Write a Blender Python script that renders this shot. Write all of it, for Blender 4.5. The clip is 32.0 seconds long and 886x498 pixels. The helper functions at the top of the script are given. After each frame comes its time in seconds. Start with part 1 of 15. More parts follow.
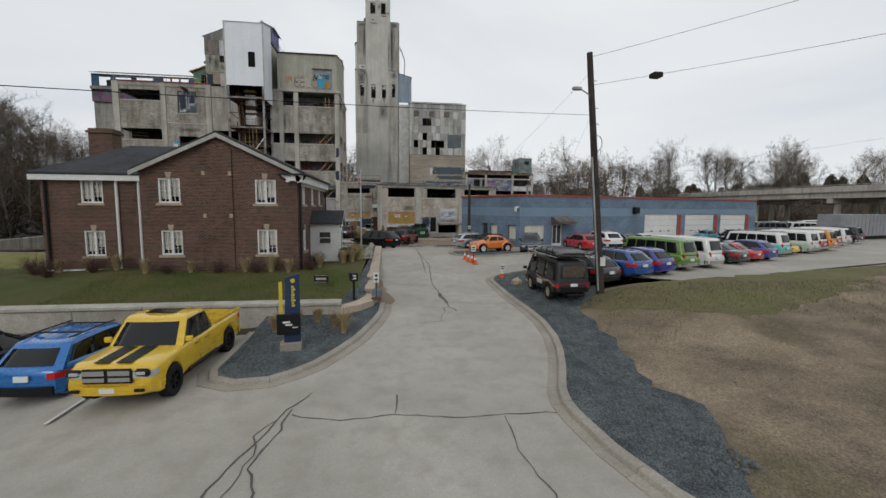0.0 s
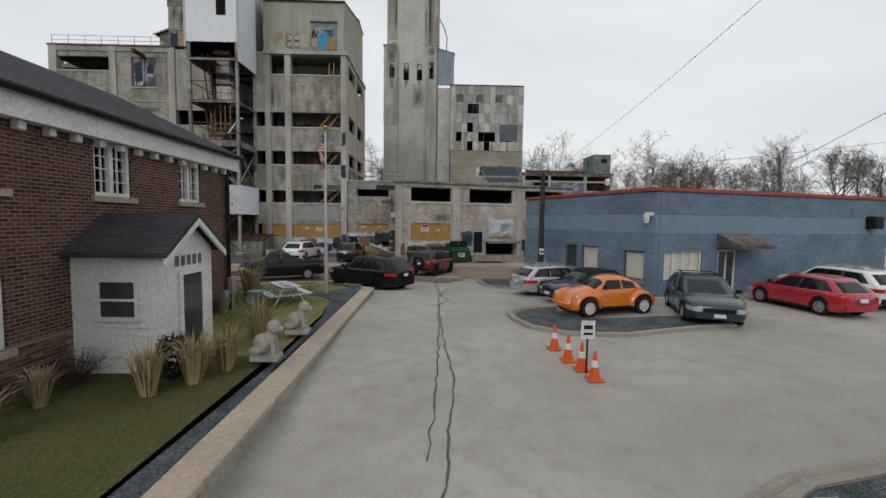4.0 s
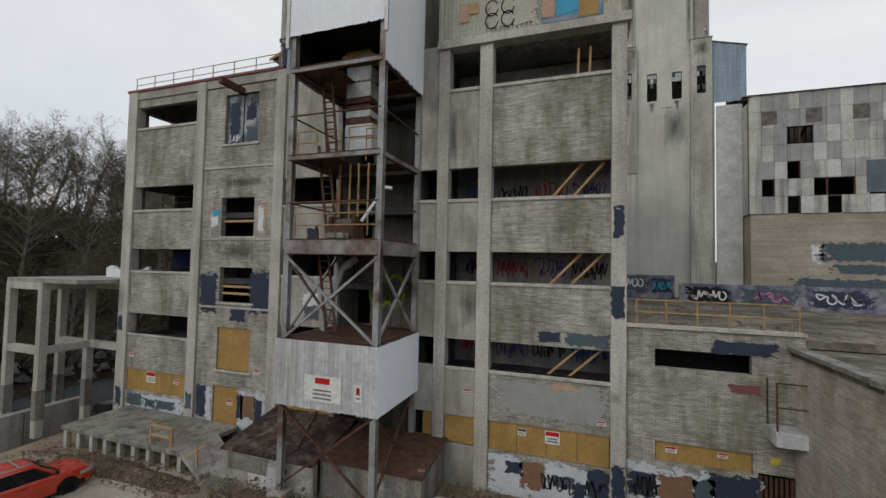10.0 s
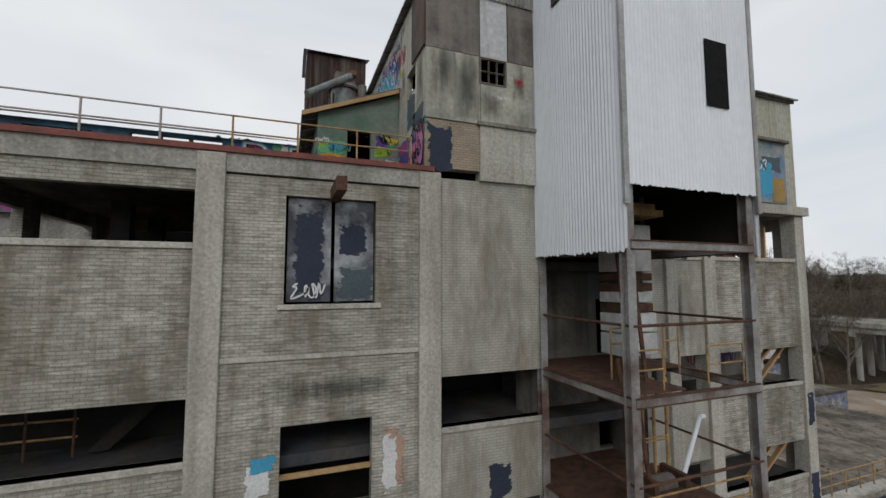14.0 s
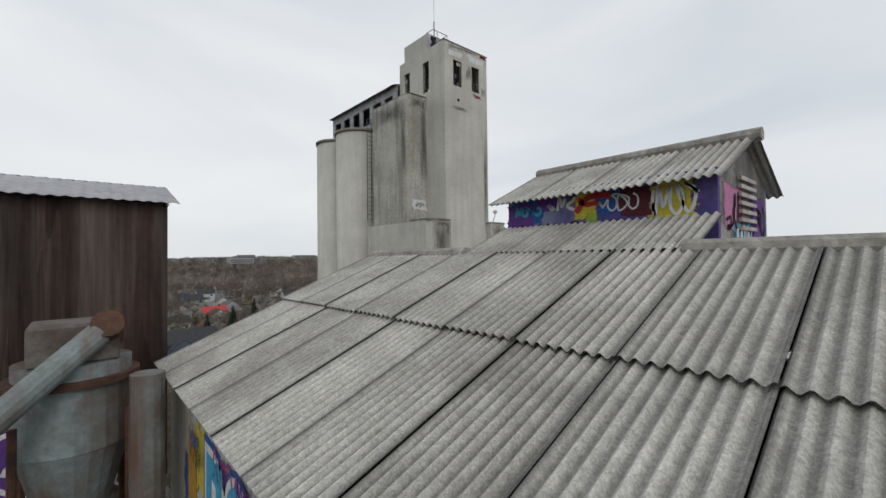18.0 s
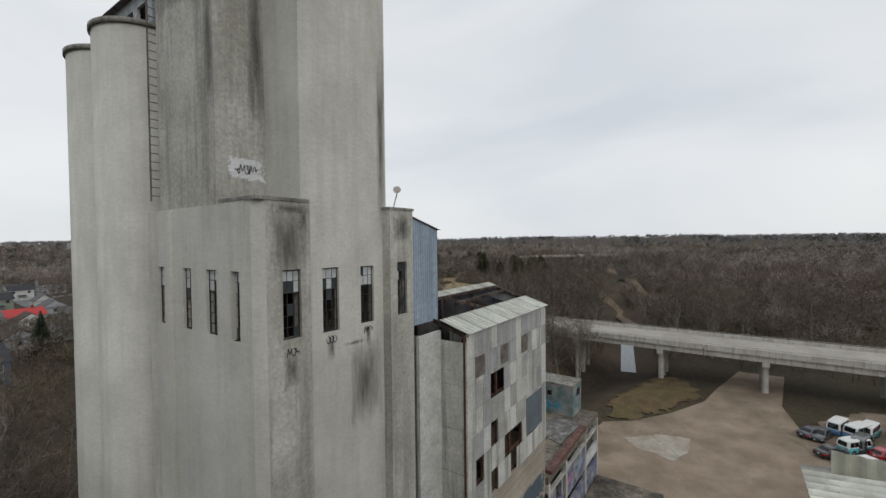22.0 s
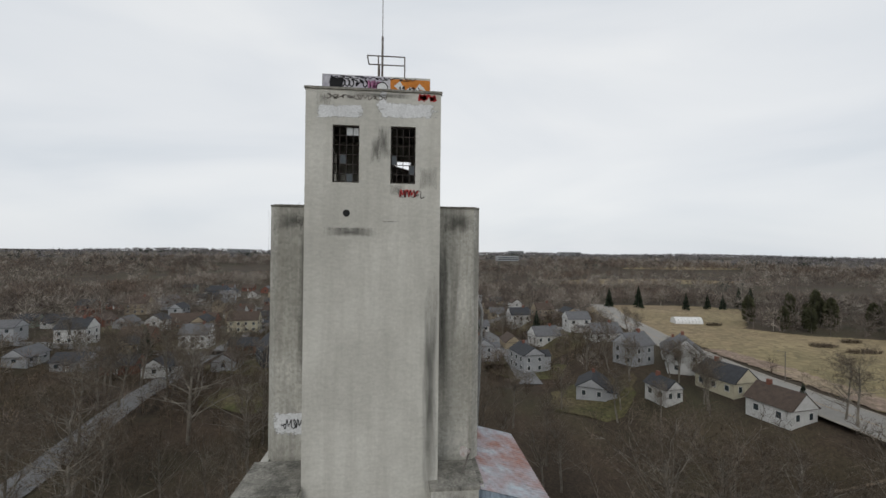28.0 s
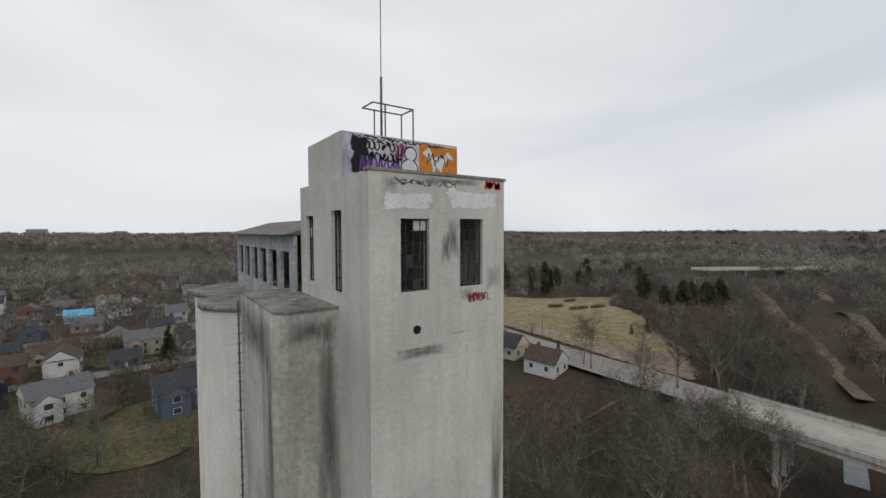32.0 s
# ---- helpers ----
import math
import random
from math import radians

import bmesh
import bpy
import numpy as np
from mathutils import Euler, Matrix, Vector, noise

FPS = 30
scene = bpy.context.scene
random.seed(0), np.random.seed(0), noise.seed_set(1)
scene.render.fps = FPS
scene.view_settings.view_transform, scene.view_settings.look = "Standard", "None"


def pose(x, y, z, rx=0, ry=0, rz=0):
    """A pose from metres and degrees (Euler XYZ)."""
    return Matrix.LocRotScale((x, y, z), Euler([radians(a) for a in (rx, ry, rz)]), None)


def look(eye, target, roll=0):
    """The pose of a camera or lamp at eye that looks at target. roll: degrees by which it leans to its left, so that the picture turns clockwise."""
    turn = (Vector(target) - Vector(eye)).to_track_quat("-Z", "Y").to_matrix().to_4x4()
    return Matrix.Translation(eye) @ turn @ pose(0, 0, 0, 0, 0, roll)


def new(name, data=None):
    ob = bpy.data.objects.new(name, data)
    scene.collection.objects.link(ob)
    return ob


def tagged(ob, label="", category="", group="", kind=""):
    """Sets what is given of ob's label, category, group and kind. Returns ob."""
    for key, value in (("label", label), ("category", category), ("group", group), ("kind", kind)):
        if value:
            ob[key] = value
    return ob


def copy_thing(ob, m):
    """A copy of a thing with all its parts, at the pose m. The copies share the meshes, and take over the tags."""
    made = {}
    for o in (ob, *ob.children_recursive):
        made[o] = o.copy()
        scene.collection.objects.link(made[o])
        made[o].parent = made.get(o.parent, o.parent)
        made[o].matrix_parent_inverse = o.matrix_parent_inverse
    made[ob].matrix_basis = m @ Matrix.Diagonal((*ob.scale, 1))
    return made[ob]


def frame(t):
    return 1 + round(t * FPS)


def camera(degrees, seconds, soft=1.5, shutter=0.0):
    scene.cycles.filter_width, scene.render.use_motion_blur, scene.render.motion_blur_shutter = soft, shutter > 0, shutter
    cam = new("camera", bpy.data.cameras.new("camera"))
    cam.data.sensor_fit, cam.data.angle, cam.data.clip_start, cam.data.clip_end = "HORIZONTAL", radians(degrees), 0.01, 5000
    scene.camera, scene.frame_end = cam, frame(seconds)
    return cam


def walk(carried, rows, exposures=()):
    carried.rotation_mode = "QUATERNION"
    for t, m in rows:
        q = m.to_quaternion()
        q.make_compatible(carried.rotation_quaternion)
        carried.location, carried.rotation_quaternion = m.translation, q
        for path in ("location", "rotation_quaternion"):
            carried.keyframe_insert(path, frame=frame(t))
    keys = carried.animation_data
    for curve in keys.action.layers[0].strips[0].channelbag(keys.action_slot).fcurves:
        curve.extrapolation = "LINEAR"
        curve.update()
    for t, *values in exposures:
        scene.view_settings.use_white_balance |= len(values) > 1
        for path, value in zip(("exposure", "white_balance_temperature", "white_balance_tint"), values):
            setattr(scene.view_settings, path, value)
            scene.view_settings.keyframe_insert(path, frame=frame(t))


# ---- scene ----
cam = camera(93.5, 32.0)
METRES, EYE, TILT, LEAN, TURN = 142.0, 4.63, 0.0, 0.0, -7.9
ROWS = [
    (0.0, 0.0, 0.0, 0.0, 0.05, -5.61, -0.46),
    (0.5, 0.0029, 0.0175, -0.001, 1.13, -5.5, -0.52),
    (1.0, 0.0055, 0.0348, -0.0022, 2.55, -5.35, -0.58),
    (1.5, 0.0071, 0.0524, -0.0033, 3.8, -5.22, -0.6),
    (2.0, 0.0076, 0.0698, -0.0042, 4.93, -5.07, -0.7),
    (2.5, 0.0068, 0.087, -0.0047, 5.59, -4.92, -0.69),
    (3.0, 0.0046, 0.104, -0.0048, 5.97, -4.8, -0.7),
    (3.5, 0.0012, 0.1217, -0.004, 6.09, -4.28, -0.76),
    (5.5, -0.0073, 0.1912, 0.007, 10.34, -3.7, -0.81),
    (6.0, -0.0093, 0.2077, 0.0097, 11.52, -3.63, -0.87),
    (6.5, -0.0132, 0.2244, 0.0116, 13.0, -3.25, -0.93),
    (7.0, -0.0192, 0.2414, 0.0145, 15.2, -2.48, -0.95),
    (7.5, -0.0274, 0.2578, 0.0184, 18.56, -0.68, -1.07),
    (8.0, -0.0377, 0.2728, 0.0226, 23.17, 0.65, -1.19),
    (8.5, -0.049, 0.2857, 0.0277, 27.72, 0.97, -1.29),
    (9.0, -0.0631, 0.2958, 0.0329, 29.49, 1.27, -1.27),
    (9.5, -0.0804, 0.3028, 0.0377, 29.34, 1.58, -1.27),
    (10.0, -0.1002, 0.3073, 0.0422, 27.08, 2.3, -1.2),
    (10.5, -0.1225, 0.3098, 0.046, 22.48, 3.51, -1.07),
    (11.0, -0.1462, 0.3116, 0.05, 18.5, 4.19, -0.96),
    (11.5, -0.1688, 0.3133, 0.055, 13.68, 4.73, -0.76),
    (12.0, -0.19, 0.3152, 0.0609, 7.88, 5.18, -0.55),
    (12.5, -0.209, 0.3177, 0.0681, 1.65, 5.17, -0.44),
    (13.0, -0.2263, 0.3216, 0.0759, -4.14, 4.95, -0.16),
    (13.5, -0.2395, 0.3273, 0.085, -8.72, 4.59, 0.0),
    (15.5, -0.2574, 0.3648, 0.1283, -20.98, 3.76, 0.38),
    (16.0, -0.2569, 0.3763, 0.1402, -22.94, 2.85, 0.48),
    (16.5, -0.2551, 0.3885, 0.1507, -24.81, 2.28, 0.55),
    (17.0, -0.252, 0.4015, 0.1604, -27.19, 1.71, 0.67),
    (17.5, -0.248, 0.4151, 0.1689, -29.96, 1.3, 0.65),
    (18.0, -0.2429, 0.4294, 0.1761, -33.39, 1.12, 0.68),
    (18.5, -0.2365, 0.443, 0.1819, -36.08, 0.12, 0.65),
    (19.0, -0.2304, 0.4552, 0.1853, -39.24, -0.98, 0.83),
    (19.5, -0.2243, 0.467, 0.1865, -43.29, -1.57, 0.81),
    (20.0, -0.2162, 0.4788, 0.1869, -47.15, -2.11, 0.83),
    (20.5, -0.2082, 0.4894, 0.1866, -50.71, -2.74, 0.86),
    (21.0, -0.1984, 0.4992, 0.1859, -52.46, -3.1, 0.81),
    (21.5, -0.1864, 0.5078, 0.185, -51.67, -2.72, 0.77),
    (22.0, -0.1723, 0.5151, 0.1857, -47.62, -1.25, 0.62),
    (22.5, -0.156, 0.5208, 0.1883, -42.18, 0.4, 0.47),
    (23.0, -0.1376, 0.5251, 0.1927, -36.17, 1.74, 0.19),
    (23.5, -0.1182, 0.528, 0.1979, -27.71, 4.3, -0.07),
    (24.0, -0.1005, 0.5293, 0.2041, -18.96, 6.18, -0.34),
    (24.5, -0.0862, 0.5282, 0.211, -11.5, 7.11, -0.53),
    (25.0, -0.0751, 0.5257, 0.2178, -5.84, 7.32, -0.59),
    (25.5, -0.0673, 0.5229, 0.2242, -1.69, 7.13, -0.65),
    (26.0, -0.0624, 0.5205, 0.2307, 1.93, 6.37, -0.7),
    (26.5, -0.0606, 0.5179, 0.2374, 3.76, 4.75, -0.71),
    (28.5, -0.0809, 0.518, 0.263, 1.07, -0.42, -0.45),
    (29.0, -0.0895, 0.5205, 0.2684, -0.78, -1.03, -0.37),
    (29.5, -0.0983, 0.5235, 0.2727, -3.83, -1.35, -0.27),
    (30.0, -0.1074, 0.5271, 0.2762, -7.39, -1.53, -0.18),
    (30.5, -0.1165, 0.5309, 0.2789, -12.2, -1.66, -0.08),
    (31.0, -0.1253, 0.5347, 0.2815, -16.9, -1.77, -0.01),
    (31.5, -0.1329, 0.5396, 0.2844, -22.57, -2.16, 0.1),
    (32.0, -0.137, 0.546, 0.2875, -27.4, -2.54, 0.14),
]
walk(cam, [(t, pose(0, 0, EYE, TILT, LEAN, TURN) @ pose(METRES * x, METRES * y, METRES * z, 90 + pitch, roll, yaw)) for t, x, y, z, yaw, pitch, roll in ROWS])

# ---- world and sun: a bright overcast winter sky ----
SUN_EL, SUN_ROT = radians(28), radians(200)
world = bpy.data.worlds.new("world")
scene.world = world
world.use_nodes = True
wt = world.node_tree
wt.nodes.clear()


def link(tree, a, b):
    tree.links.new(a, b)


def node(tree, kind, **values):
    n = tree.nodes.new(kind)
    for k, v in values.items():
        n.inputs[k].default_value = v
    return n


def ramp(tree, stops, interpolation="LINEAR"):
    n = tree.nodes.new("ShaderNodeValToRGB")
    n.color_ramp.interpolation = interpolation
    els = n.color_ramp.elements
    while len(els) < len(stops):
        els.new(0.5)
    for e, (p, c) in zip(els, stops):
        e.position = p
        e.color = (c[0], c[1], c[2], 1) if not isinstance(c, (int, float)) else (c, c, c, 1)
    return n


sky = wt.nodes.new("ShaderNodeTexSky")
sky.sky_type = "NISHITA"
sky.sun_disc = False
sky.sun_elevation, sky.sun_rotation = SUN_EL, SUN_ROT
skyc = wt.nodes.new("ShaderNodeTexCoord")
skym = wt.nodes.new("ShaderNodeMapping")
skym.inputs["Scale"].default_value = (1.0, 1.0, 3.2)
link(wt, skyc.outputs["Generated"], skym.inputs["Vector"])
cloud = node(wt, "ShaderNodeTexNoise", Scale=1.3, Detail=5.0, Roughness=0.45, Distortion=0.6)
link(wt, skym.outputs["Vector"], cloud.inputs["Vector"])
cloudc = ramp(wt, [(0.28, (0.67, 0.725, 0.785)), (0.5, (0.815, 0.845, 0.88)), (0.74, (0.925, 0.94, 0.95))])
link(wt, cloud.outputs["Fac"], cloudc.inputs["Fac"])
bg_sky = node(wt, "ShaderNodeBackground", Strength=0.06)
link(wt, sky.outputs["Color"], bg_sky.inputs["Color"])
bg_cloud = node(wt, "ShaderNodeBackground", Strength=0.96)
link(wt, cloudc.outputs["Color"], bg_cloud.inputs["Color"])
wadd = node(wt, "ShaderNodeMixShader", Fac=0.92)
wout = wt.nodes.new("ShaderNodeOutputWorld")
link(wt, bg_sky.outputs[0], wadd.inputs[1])
link(wt, bg_cloud.outputs[0], wadd.inputs[2])
link(wt, wadd.outputs[0], wout.inputs["Surface"])
sun = new("sun", bpy.data.lights.new("sun", "SUN"))
sun.data.energy, sun.data.angle, sun.data.color = 0.7, radians(25), (1.0, 0.97, 0.93)
sun.matrix_world = look((0, 0, 60), (60 * math.sin(SUN_ROT + math.pi) * 0 + 20, 45, 30))
scene.view_settings.exposure = 0.0


# ---- materials ----
def mat(name, c1, c2=None, rough=0.85, metal=0.0, scale=0.6, fine=14.0, bump=0.15, streak=None, amount=0.5, vary=0.0, low=0.35, high=0.65, spec=0.3, blotch=None, grain=(0.72, 1.12)):
    """A surface with broad patches of two colours, fine grain with relief, and rain streaks of a third colour."""
    m = bpy.data.materials.new(name)
    m.use_nodes = True
    t = m.node_tree
    b = t.nodes["Principled BSDF"]
    b.inputs["Roughness"].default_value, b.inputs["Metallic"].default_value = rough, metal
    b.inputs["Specular IOR Level"].default_value = spec
    co = t.nodes.new("ShaderNodeTexCoord")
    c2 = c2 or tuple(v * 0.75 for v in c1)
    n1 = node(t, "ShaderNodeTexNoise", Scale=scale, Detail=6.0, Roughness=0.6)
    link(t, co.outputs["Object"], n1.inputs["Vector"])
    r1 = ramp(t, [(low, c2), (high, c1)])
    link(t, n1.outputs["Fac"], r1.inputs["Fac"])
    col = r1.outputs["Color"]
    n2 = node(t, "ShaderNodeTexNoise", Scale=fine, Detail=5.0, Roughness=0.7)
    link(t, co.outputs["Object"], n2.inputs["Vector"])
    r2 = ramp(t, [(0.3, grain[0]), (0.7, grain[1])])
    link(t, n2.outputs["Fac"], r2.inputs["Fac"])
    mx = t.nodes.new("ShaderNodeMix")
    mx.data_type, mx.blend_type = "RGBA", "MULTIPLY"
    mx.inputs[0].default_value = 1.0
    link(t, col, mx.inputs[6])
    link(t, r2.outputs["Color"], mx.inputs[7])
    col = mx.outputs[2]
    for spot, stretch, sc in ((streak, (1.0, 1.0, 0.07), 1.6), (blotch, (1.0, 1.0, 1.0), scale * 0.45)):
        if spot:
            mp = t.nodes.new("ShaderNodeMapping")
            mp.inputs["Scale"].default_value = stretch
            mp.inputs["Location"].default_value = (3.1, 7.7, 1.3)
            link(t, co.outputs["Object"], mp.inputs["Vector"])
            n3 = node(t, "ShaderNodeTexNoise", Scale=sc, Detail=5.0, Roughness=0.65)
            link(t, mp.outputs["Vector"], n3.inputs["Vector"])
            r3 = ramp(t, [(0.46, 0.0), (0.66, amount)])
            link(t, n3.outputs["Fac"], r3.inputs["Fac"])
            m3 = t.nodes.new("ShaderNodeMix")
            m3.data_type = "RGBA"
            link(t, r3.outputs["Color"], m3.inputs[0])
            link(t, col, m3.inputs[6])
            m3.inputs[7].default_value = (*spot, 1)
            col = m3.outputs[2]
    if vary:
        oi = t.nodes.new("ShaderNodeObjectInfo")
        rv = ramp(t, [(0.0, 1 - vary), (1.0, 1 + vary)])
        link(t, oi.outputs["Random"], rv.inputs["Fac"])
        m4 = t.nodes.new("ShaderNodeMix")
        m4.data_type, m4.blend_type = "RGBA", "MULTIPLY"
        m4.inputs[0].default_value = 1.0
        link(t, col, m4.inputs[6])
        link(t, rv.outputs["Color"], m4.inputs[7])
        col = m4.outputs[2]
    link(t, col, b.inputs["Base Color"])
    if bump:
        bp = node(t, "ShaderNodeBump", Strength=bump, Distance=0.03)
        link(t, n2.outputs["Fac"], bp.inputs["Height"])
        link(t, bp.outputs["Normal"], b.inputs["Normal"])
    return m


def brick_mat(name, c1, c2, mortar, w=0.21, h=0.075, joint=0.012, rough=0.9, stain=None, bump=0.4):
    """Courses of brick on upright walls that run along x or y."""
    m = bpy.data.materials.new(name)
    m.use_nodes = True
    t = m.node_tree
    b = t.nodes["Principled BSDF"]
    b.inputs["Roughness"].default_value = rough
    b.inputs["Specular IOR Level"].default_value = 0.2
    co = t.nodes.new("ShaderNodeTexCoord")
    sp = t.nodes.new("ShaderNodeSeparateXYZ")
    link(t, co.outputs["Object"], sp.inputs[0])
    ad = t.nodes.new("ShaderNodeMath")
    link(t, sp.outputs["X"], ad.inputs[0])
    link(t, sp.outputs["Y"], ad.inputs[1])
    cb = t.nodes.new("ShaderNodeCombineXYZ")
    link(t, ad.outputs[0], cb.inputs["X"])
    link(t, sp.outputs["Z"], cb.inputs["Y"])
    br = t.nodes.new("ShaderNodeTexBrick")
    for k, v in (("Scale", 1.0), ("Brick Width", w), ("Row Height", h), ("Mortar Size", joint), ("Mortar Smooth", 0.1), ("Bias", 0.0)):
        br.inputs[k].default_value = v
    br.inputs["Color1"].default_value, br.inputs["Color2"].default_value, br.inputs["Mortar"].default_value = (*c1, 1), (*c2, 1), (*mortar, 1)
    link(t, cb.outputs[0], br.inputs["Vector"])
    n1 = node(t, "ShaderNodeTexNoise", Scale=0.5, Detail=6.0, Roughness=0.65)
    link(t, co.outputs["Object"], n1.inputs["Vector"])
    r1 = ramp(t, [(0.3, 0.7), (0.7, 1.15)])
    link(t, n1.outputs["Fac"], r1.inputs["Fac"])
    mx = t.nodes.new("ShaderNodeMix")
    mx.data_type, mx.blend_type = "RGBA", "MULTIPLY"
    mx.inputs[0].default_value = 1.0
    link(t, br.outputs["Color"], mx.inputs[6])
    link(t, r1.outputs["Color"], mx.inputs[7])
    col = mx.outputs[2]
    if stain:
        mp = t.nodes.new("ShaderNodeMapping")
        mp.inputs["Scale"].default_value = (1, 1, 0.3)
        link(t, co.outputs["Object"], mp.inputs["Vector"])
        n3 = node(t, "ShaderNodeTexNoise", Scale=0.9, Detail=6.0, Roughness=0.7)
        link(t, mp.outputs["Vector"], n3.inputs["Vector"])
        r3 = ramp(t, [(0.45, 0.0), (0.64, 0.85)])
        link(t, n3.outputs["Fac"], r3.inputs["Fac"])
        m3 = t.nodes.new("ShaderNodeMix")
        m3.data_type = "RGBA"
        link(t, r3.outputs["Color"], m3.inputs[0])
        link(t, col, m3.inputs[6])
        m3.inputs[7].default_value = (*stain, 1)
        col = m3.outputs[2]
    link(t, col, b.inputs["Base Color"])
    bp = node(t, "ShaderNodeBump", Strength=bump, Distance=0.012)
    inv = t.nodes.new("ShaderNodeMath")
    inv.operation = "SUBTRACT"
    inv.inputs[0].default_value = 1.0
    link(t, br.outputs["Fac"], inv.inputs[1])
    link(t, inv.outputs[0], bp.inputs["Height"])
    link(t, bp.outputs["Normal"], b.inputs["Normal"])
    return m


def plain(name, c, rough=0.5, metal=0.0, coat=0.0, emit=None):
    m = bpy.data.materials.new(name)
    m.use_nodes = True
    t = m.node_tree
    b = t.nodes["Principled BSDF"]
    b.inputs["Base Color"].default_value = (*c, 1)
    b.inputs["Roughness"].default_value, b.inputs["Metallic"].default_value = rough, metal
    b.inputs["Coat Weight"].default_value = coat
    b.inputs["Specular IOR Level"].default_value = 0.5 if coat or metal or rough < 0.15 else 0.2
    b.inputs["Coat Roughness"].default_value = 0.08
    n = node(t, "ShaderNodeTexNoise", Scale=9.0, Detail=4.0)
    r = ramp(t, [(0.35, max(rough - 0.08, 0.02)), (0.7, min(rough + 0.1, 1))])
    link(t, n.outputs["Fac"], r.inputs["Fac"])
    link(t, r.outputs["Color"], b.inputs["Roughness"])
    if emit:
        b.inputs["Emission Color"].default_value, b.inputs["Emission Strength"].default_value = (*c, 1), emit
    return m


CONC = mat("grey weathered concrete", (0.40, 0.385, 0.35), (0.29, 0.275, 0.245), 0.9, scale=0.7, fine=9, bump=0.25, streak=(0.12, 0.115, 0.10), amount=0.55)
CONC_COL = mat("pale concrete frame", (0.54, 0.518, 0.468), (0.42, 0.396, 0.35), 0.9, scale=0.5, fine=11, bump=0.2, streak=(0.17, 0.16, 0.14), amount=0.5)
CONC_TOWER = mat("pale poured concrete", (0.56, 0.55, 0.50), (0.475, 0.465, 0.42), 0.9, scale=0.3, fine=9, bump=0.2, grain=(0.9, 1.06), streak=(0.30, 0.285, 0.25), amount=0.3, blotch=(0.36, 0.35, 0.31), low=0.4, high=0.6)
CONC_DARK = mat("stained dark concrete", (0.31, 0.30, 0.265), (0.19, 0.18, 0.155), 0.92, scale=0.5, fine=8, bump=0.25, streak=(0.06, 0.058, 0.05), amount=0.75)
SPANDREL = brick_mat("grey painted brick infill", (0.445, 0.43, 0.385), (0.385, 0.37, 0.325), (0.285, 0.27, 0.23), 0.24, 0.088, 0.013, stain=(0.165, 0.147, 0.112), bump=0.5)
SPANDREL_B = brick_mat("grey cement-washed brick", (0.47, 0.455, 0.41), (0.43, 0.415, 0.37), (0.34, 0.325, 0.285), 0.24, 0.088, 0.011, stain=(0.22, 0.20, 0.16), bump=0.3)
BRICK_RAW = brick_mat("bare tan brick", (0.40, 0.33, 0.24), (0.33, 0.27, 0.20), (0.25, 0.22, 0.18), 0.22, 0.08)
BRICK_WHITE = brick_mat("white-washed brick", (0.56, 0.515, 0.455), (0.50, 0.455, 0.40), (0.38, 0.34, 0.295), 0.22, 0.08, 0.012, stain=(0.29, 0.24, 0.185), bump=0.4)
HOUSE_BRICK = brick_mat("dark red house brick", (0.135, 0.056, 0.038), (0.042, 0.022, 0.018), (0.20, 0.16, 0.13), 0.215, 0.075, 0.011)
BLUE_BLOCK = brick_mat("blue split-face block", (0.165, 0.222, 0.292), (0.146, 0.2, 0.268), (0.125, 0.175, 0.238), 0.4, 0.2, 0.006, bump=0.4)
BLUE_BAND = mat("grey-blue painted band", (0.205, 0.282, 0.365), (0.18, 0.255, 0.335), 0.85, scale=0.8, fine=20, bump=0.3)
WHITE_SHEET = mat("white corrugated sheet", (0.78, 0.815, 0.86), (0.73, 0.765, 0.805), 0.55, scale=0.3, fine=4, bump=0.03, streak=(0.52, 0.54, 0.56), amount=0.12, grain=(0.95, 1.03))
WHITE_RUSTY = mat("stained white corrugated sheet", (0.58, 0.59, 0.60), (0.48, 0.49, 0.49), 0.6, scale=0.6, fine=4, bump=0.03, streak=(0.27, 0.25, 0.22), amount=0.75)
GREEN_SHEET = mat("pale green corrugated sheet", (0.46, 0.455, 0.385), (0.385, 0.38, 0.315), 0.65, scale=0.5, fine=5, bump=0.03, streak=(0.26, 0.24, 0.18), amount=0.5)
GREY_SHEET = mat("grey weathered fibre-cement panel", (0.33, 0.325, 0.305), (0.15, 0.145, 0.14), 0.85, scale=1.3, fine=9, bump=0.15, streak=(0.06, 0.058, 0.055), amount=0.85, blotch=(0.10, 0.09, 0.08), low=0.42, high=0.6)
FIBRE_ROOF = mat("lichen-grey corrugated fibre cement", (0.58, 0.565, 0.525), (0.42, 0.41, 0.375), 0.95, scale=1.2, fine=18, bump=0.6, blotch=(0.19, 0.18, 0.16), amount=0.5, vary=0.1)
PALE_ROOF = mat("pale ribbed metal roof", (0.66, 0.675, 0.60), (0.56, 0.575, 0.505), 0.6, scale=0.6, fine=6, bump=0.05, blotch=(0.30, 0.28, 0.235), amount=0.6)
LEAN_ROOF = mat("dark lichened fibre cement", (0.33, 0.31, 0.27), (0.20, 0.185, 0.155), 0.95, scale=0.9, fine=14, bump=0.5, blotch=(0.09, 0.082, 0.068), amount=0.6)
BROWN_SHEET = mat("red-brown metal sheet", (0.13, 0.055, 0.045), (0.085, 0.036, 0.03), 0.6, scale=0.8, fine=8, bump=0.08, streak=(0.20, 0.13, 0.10), amount=0.4)
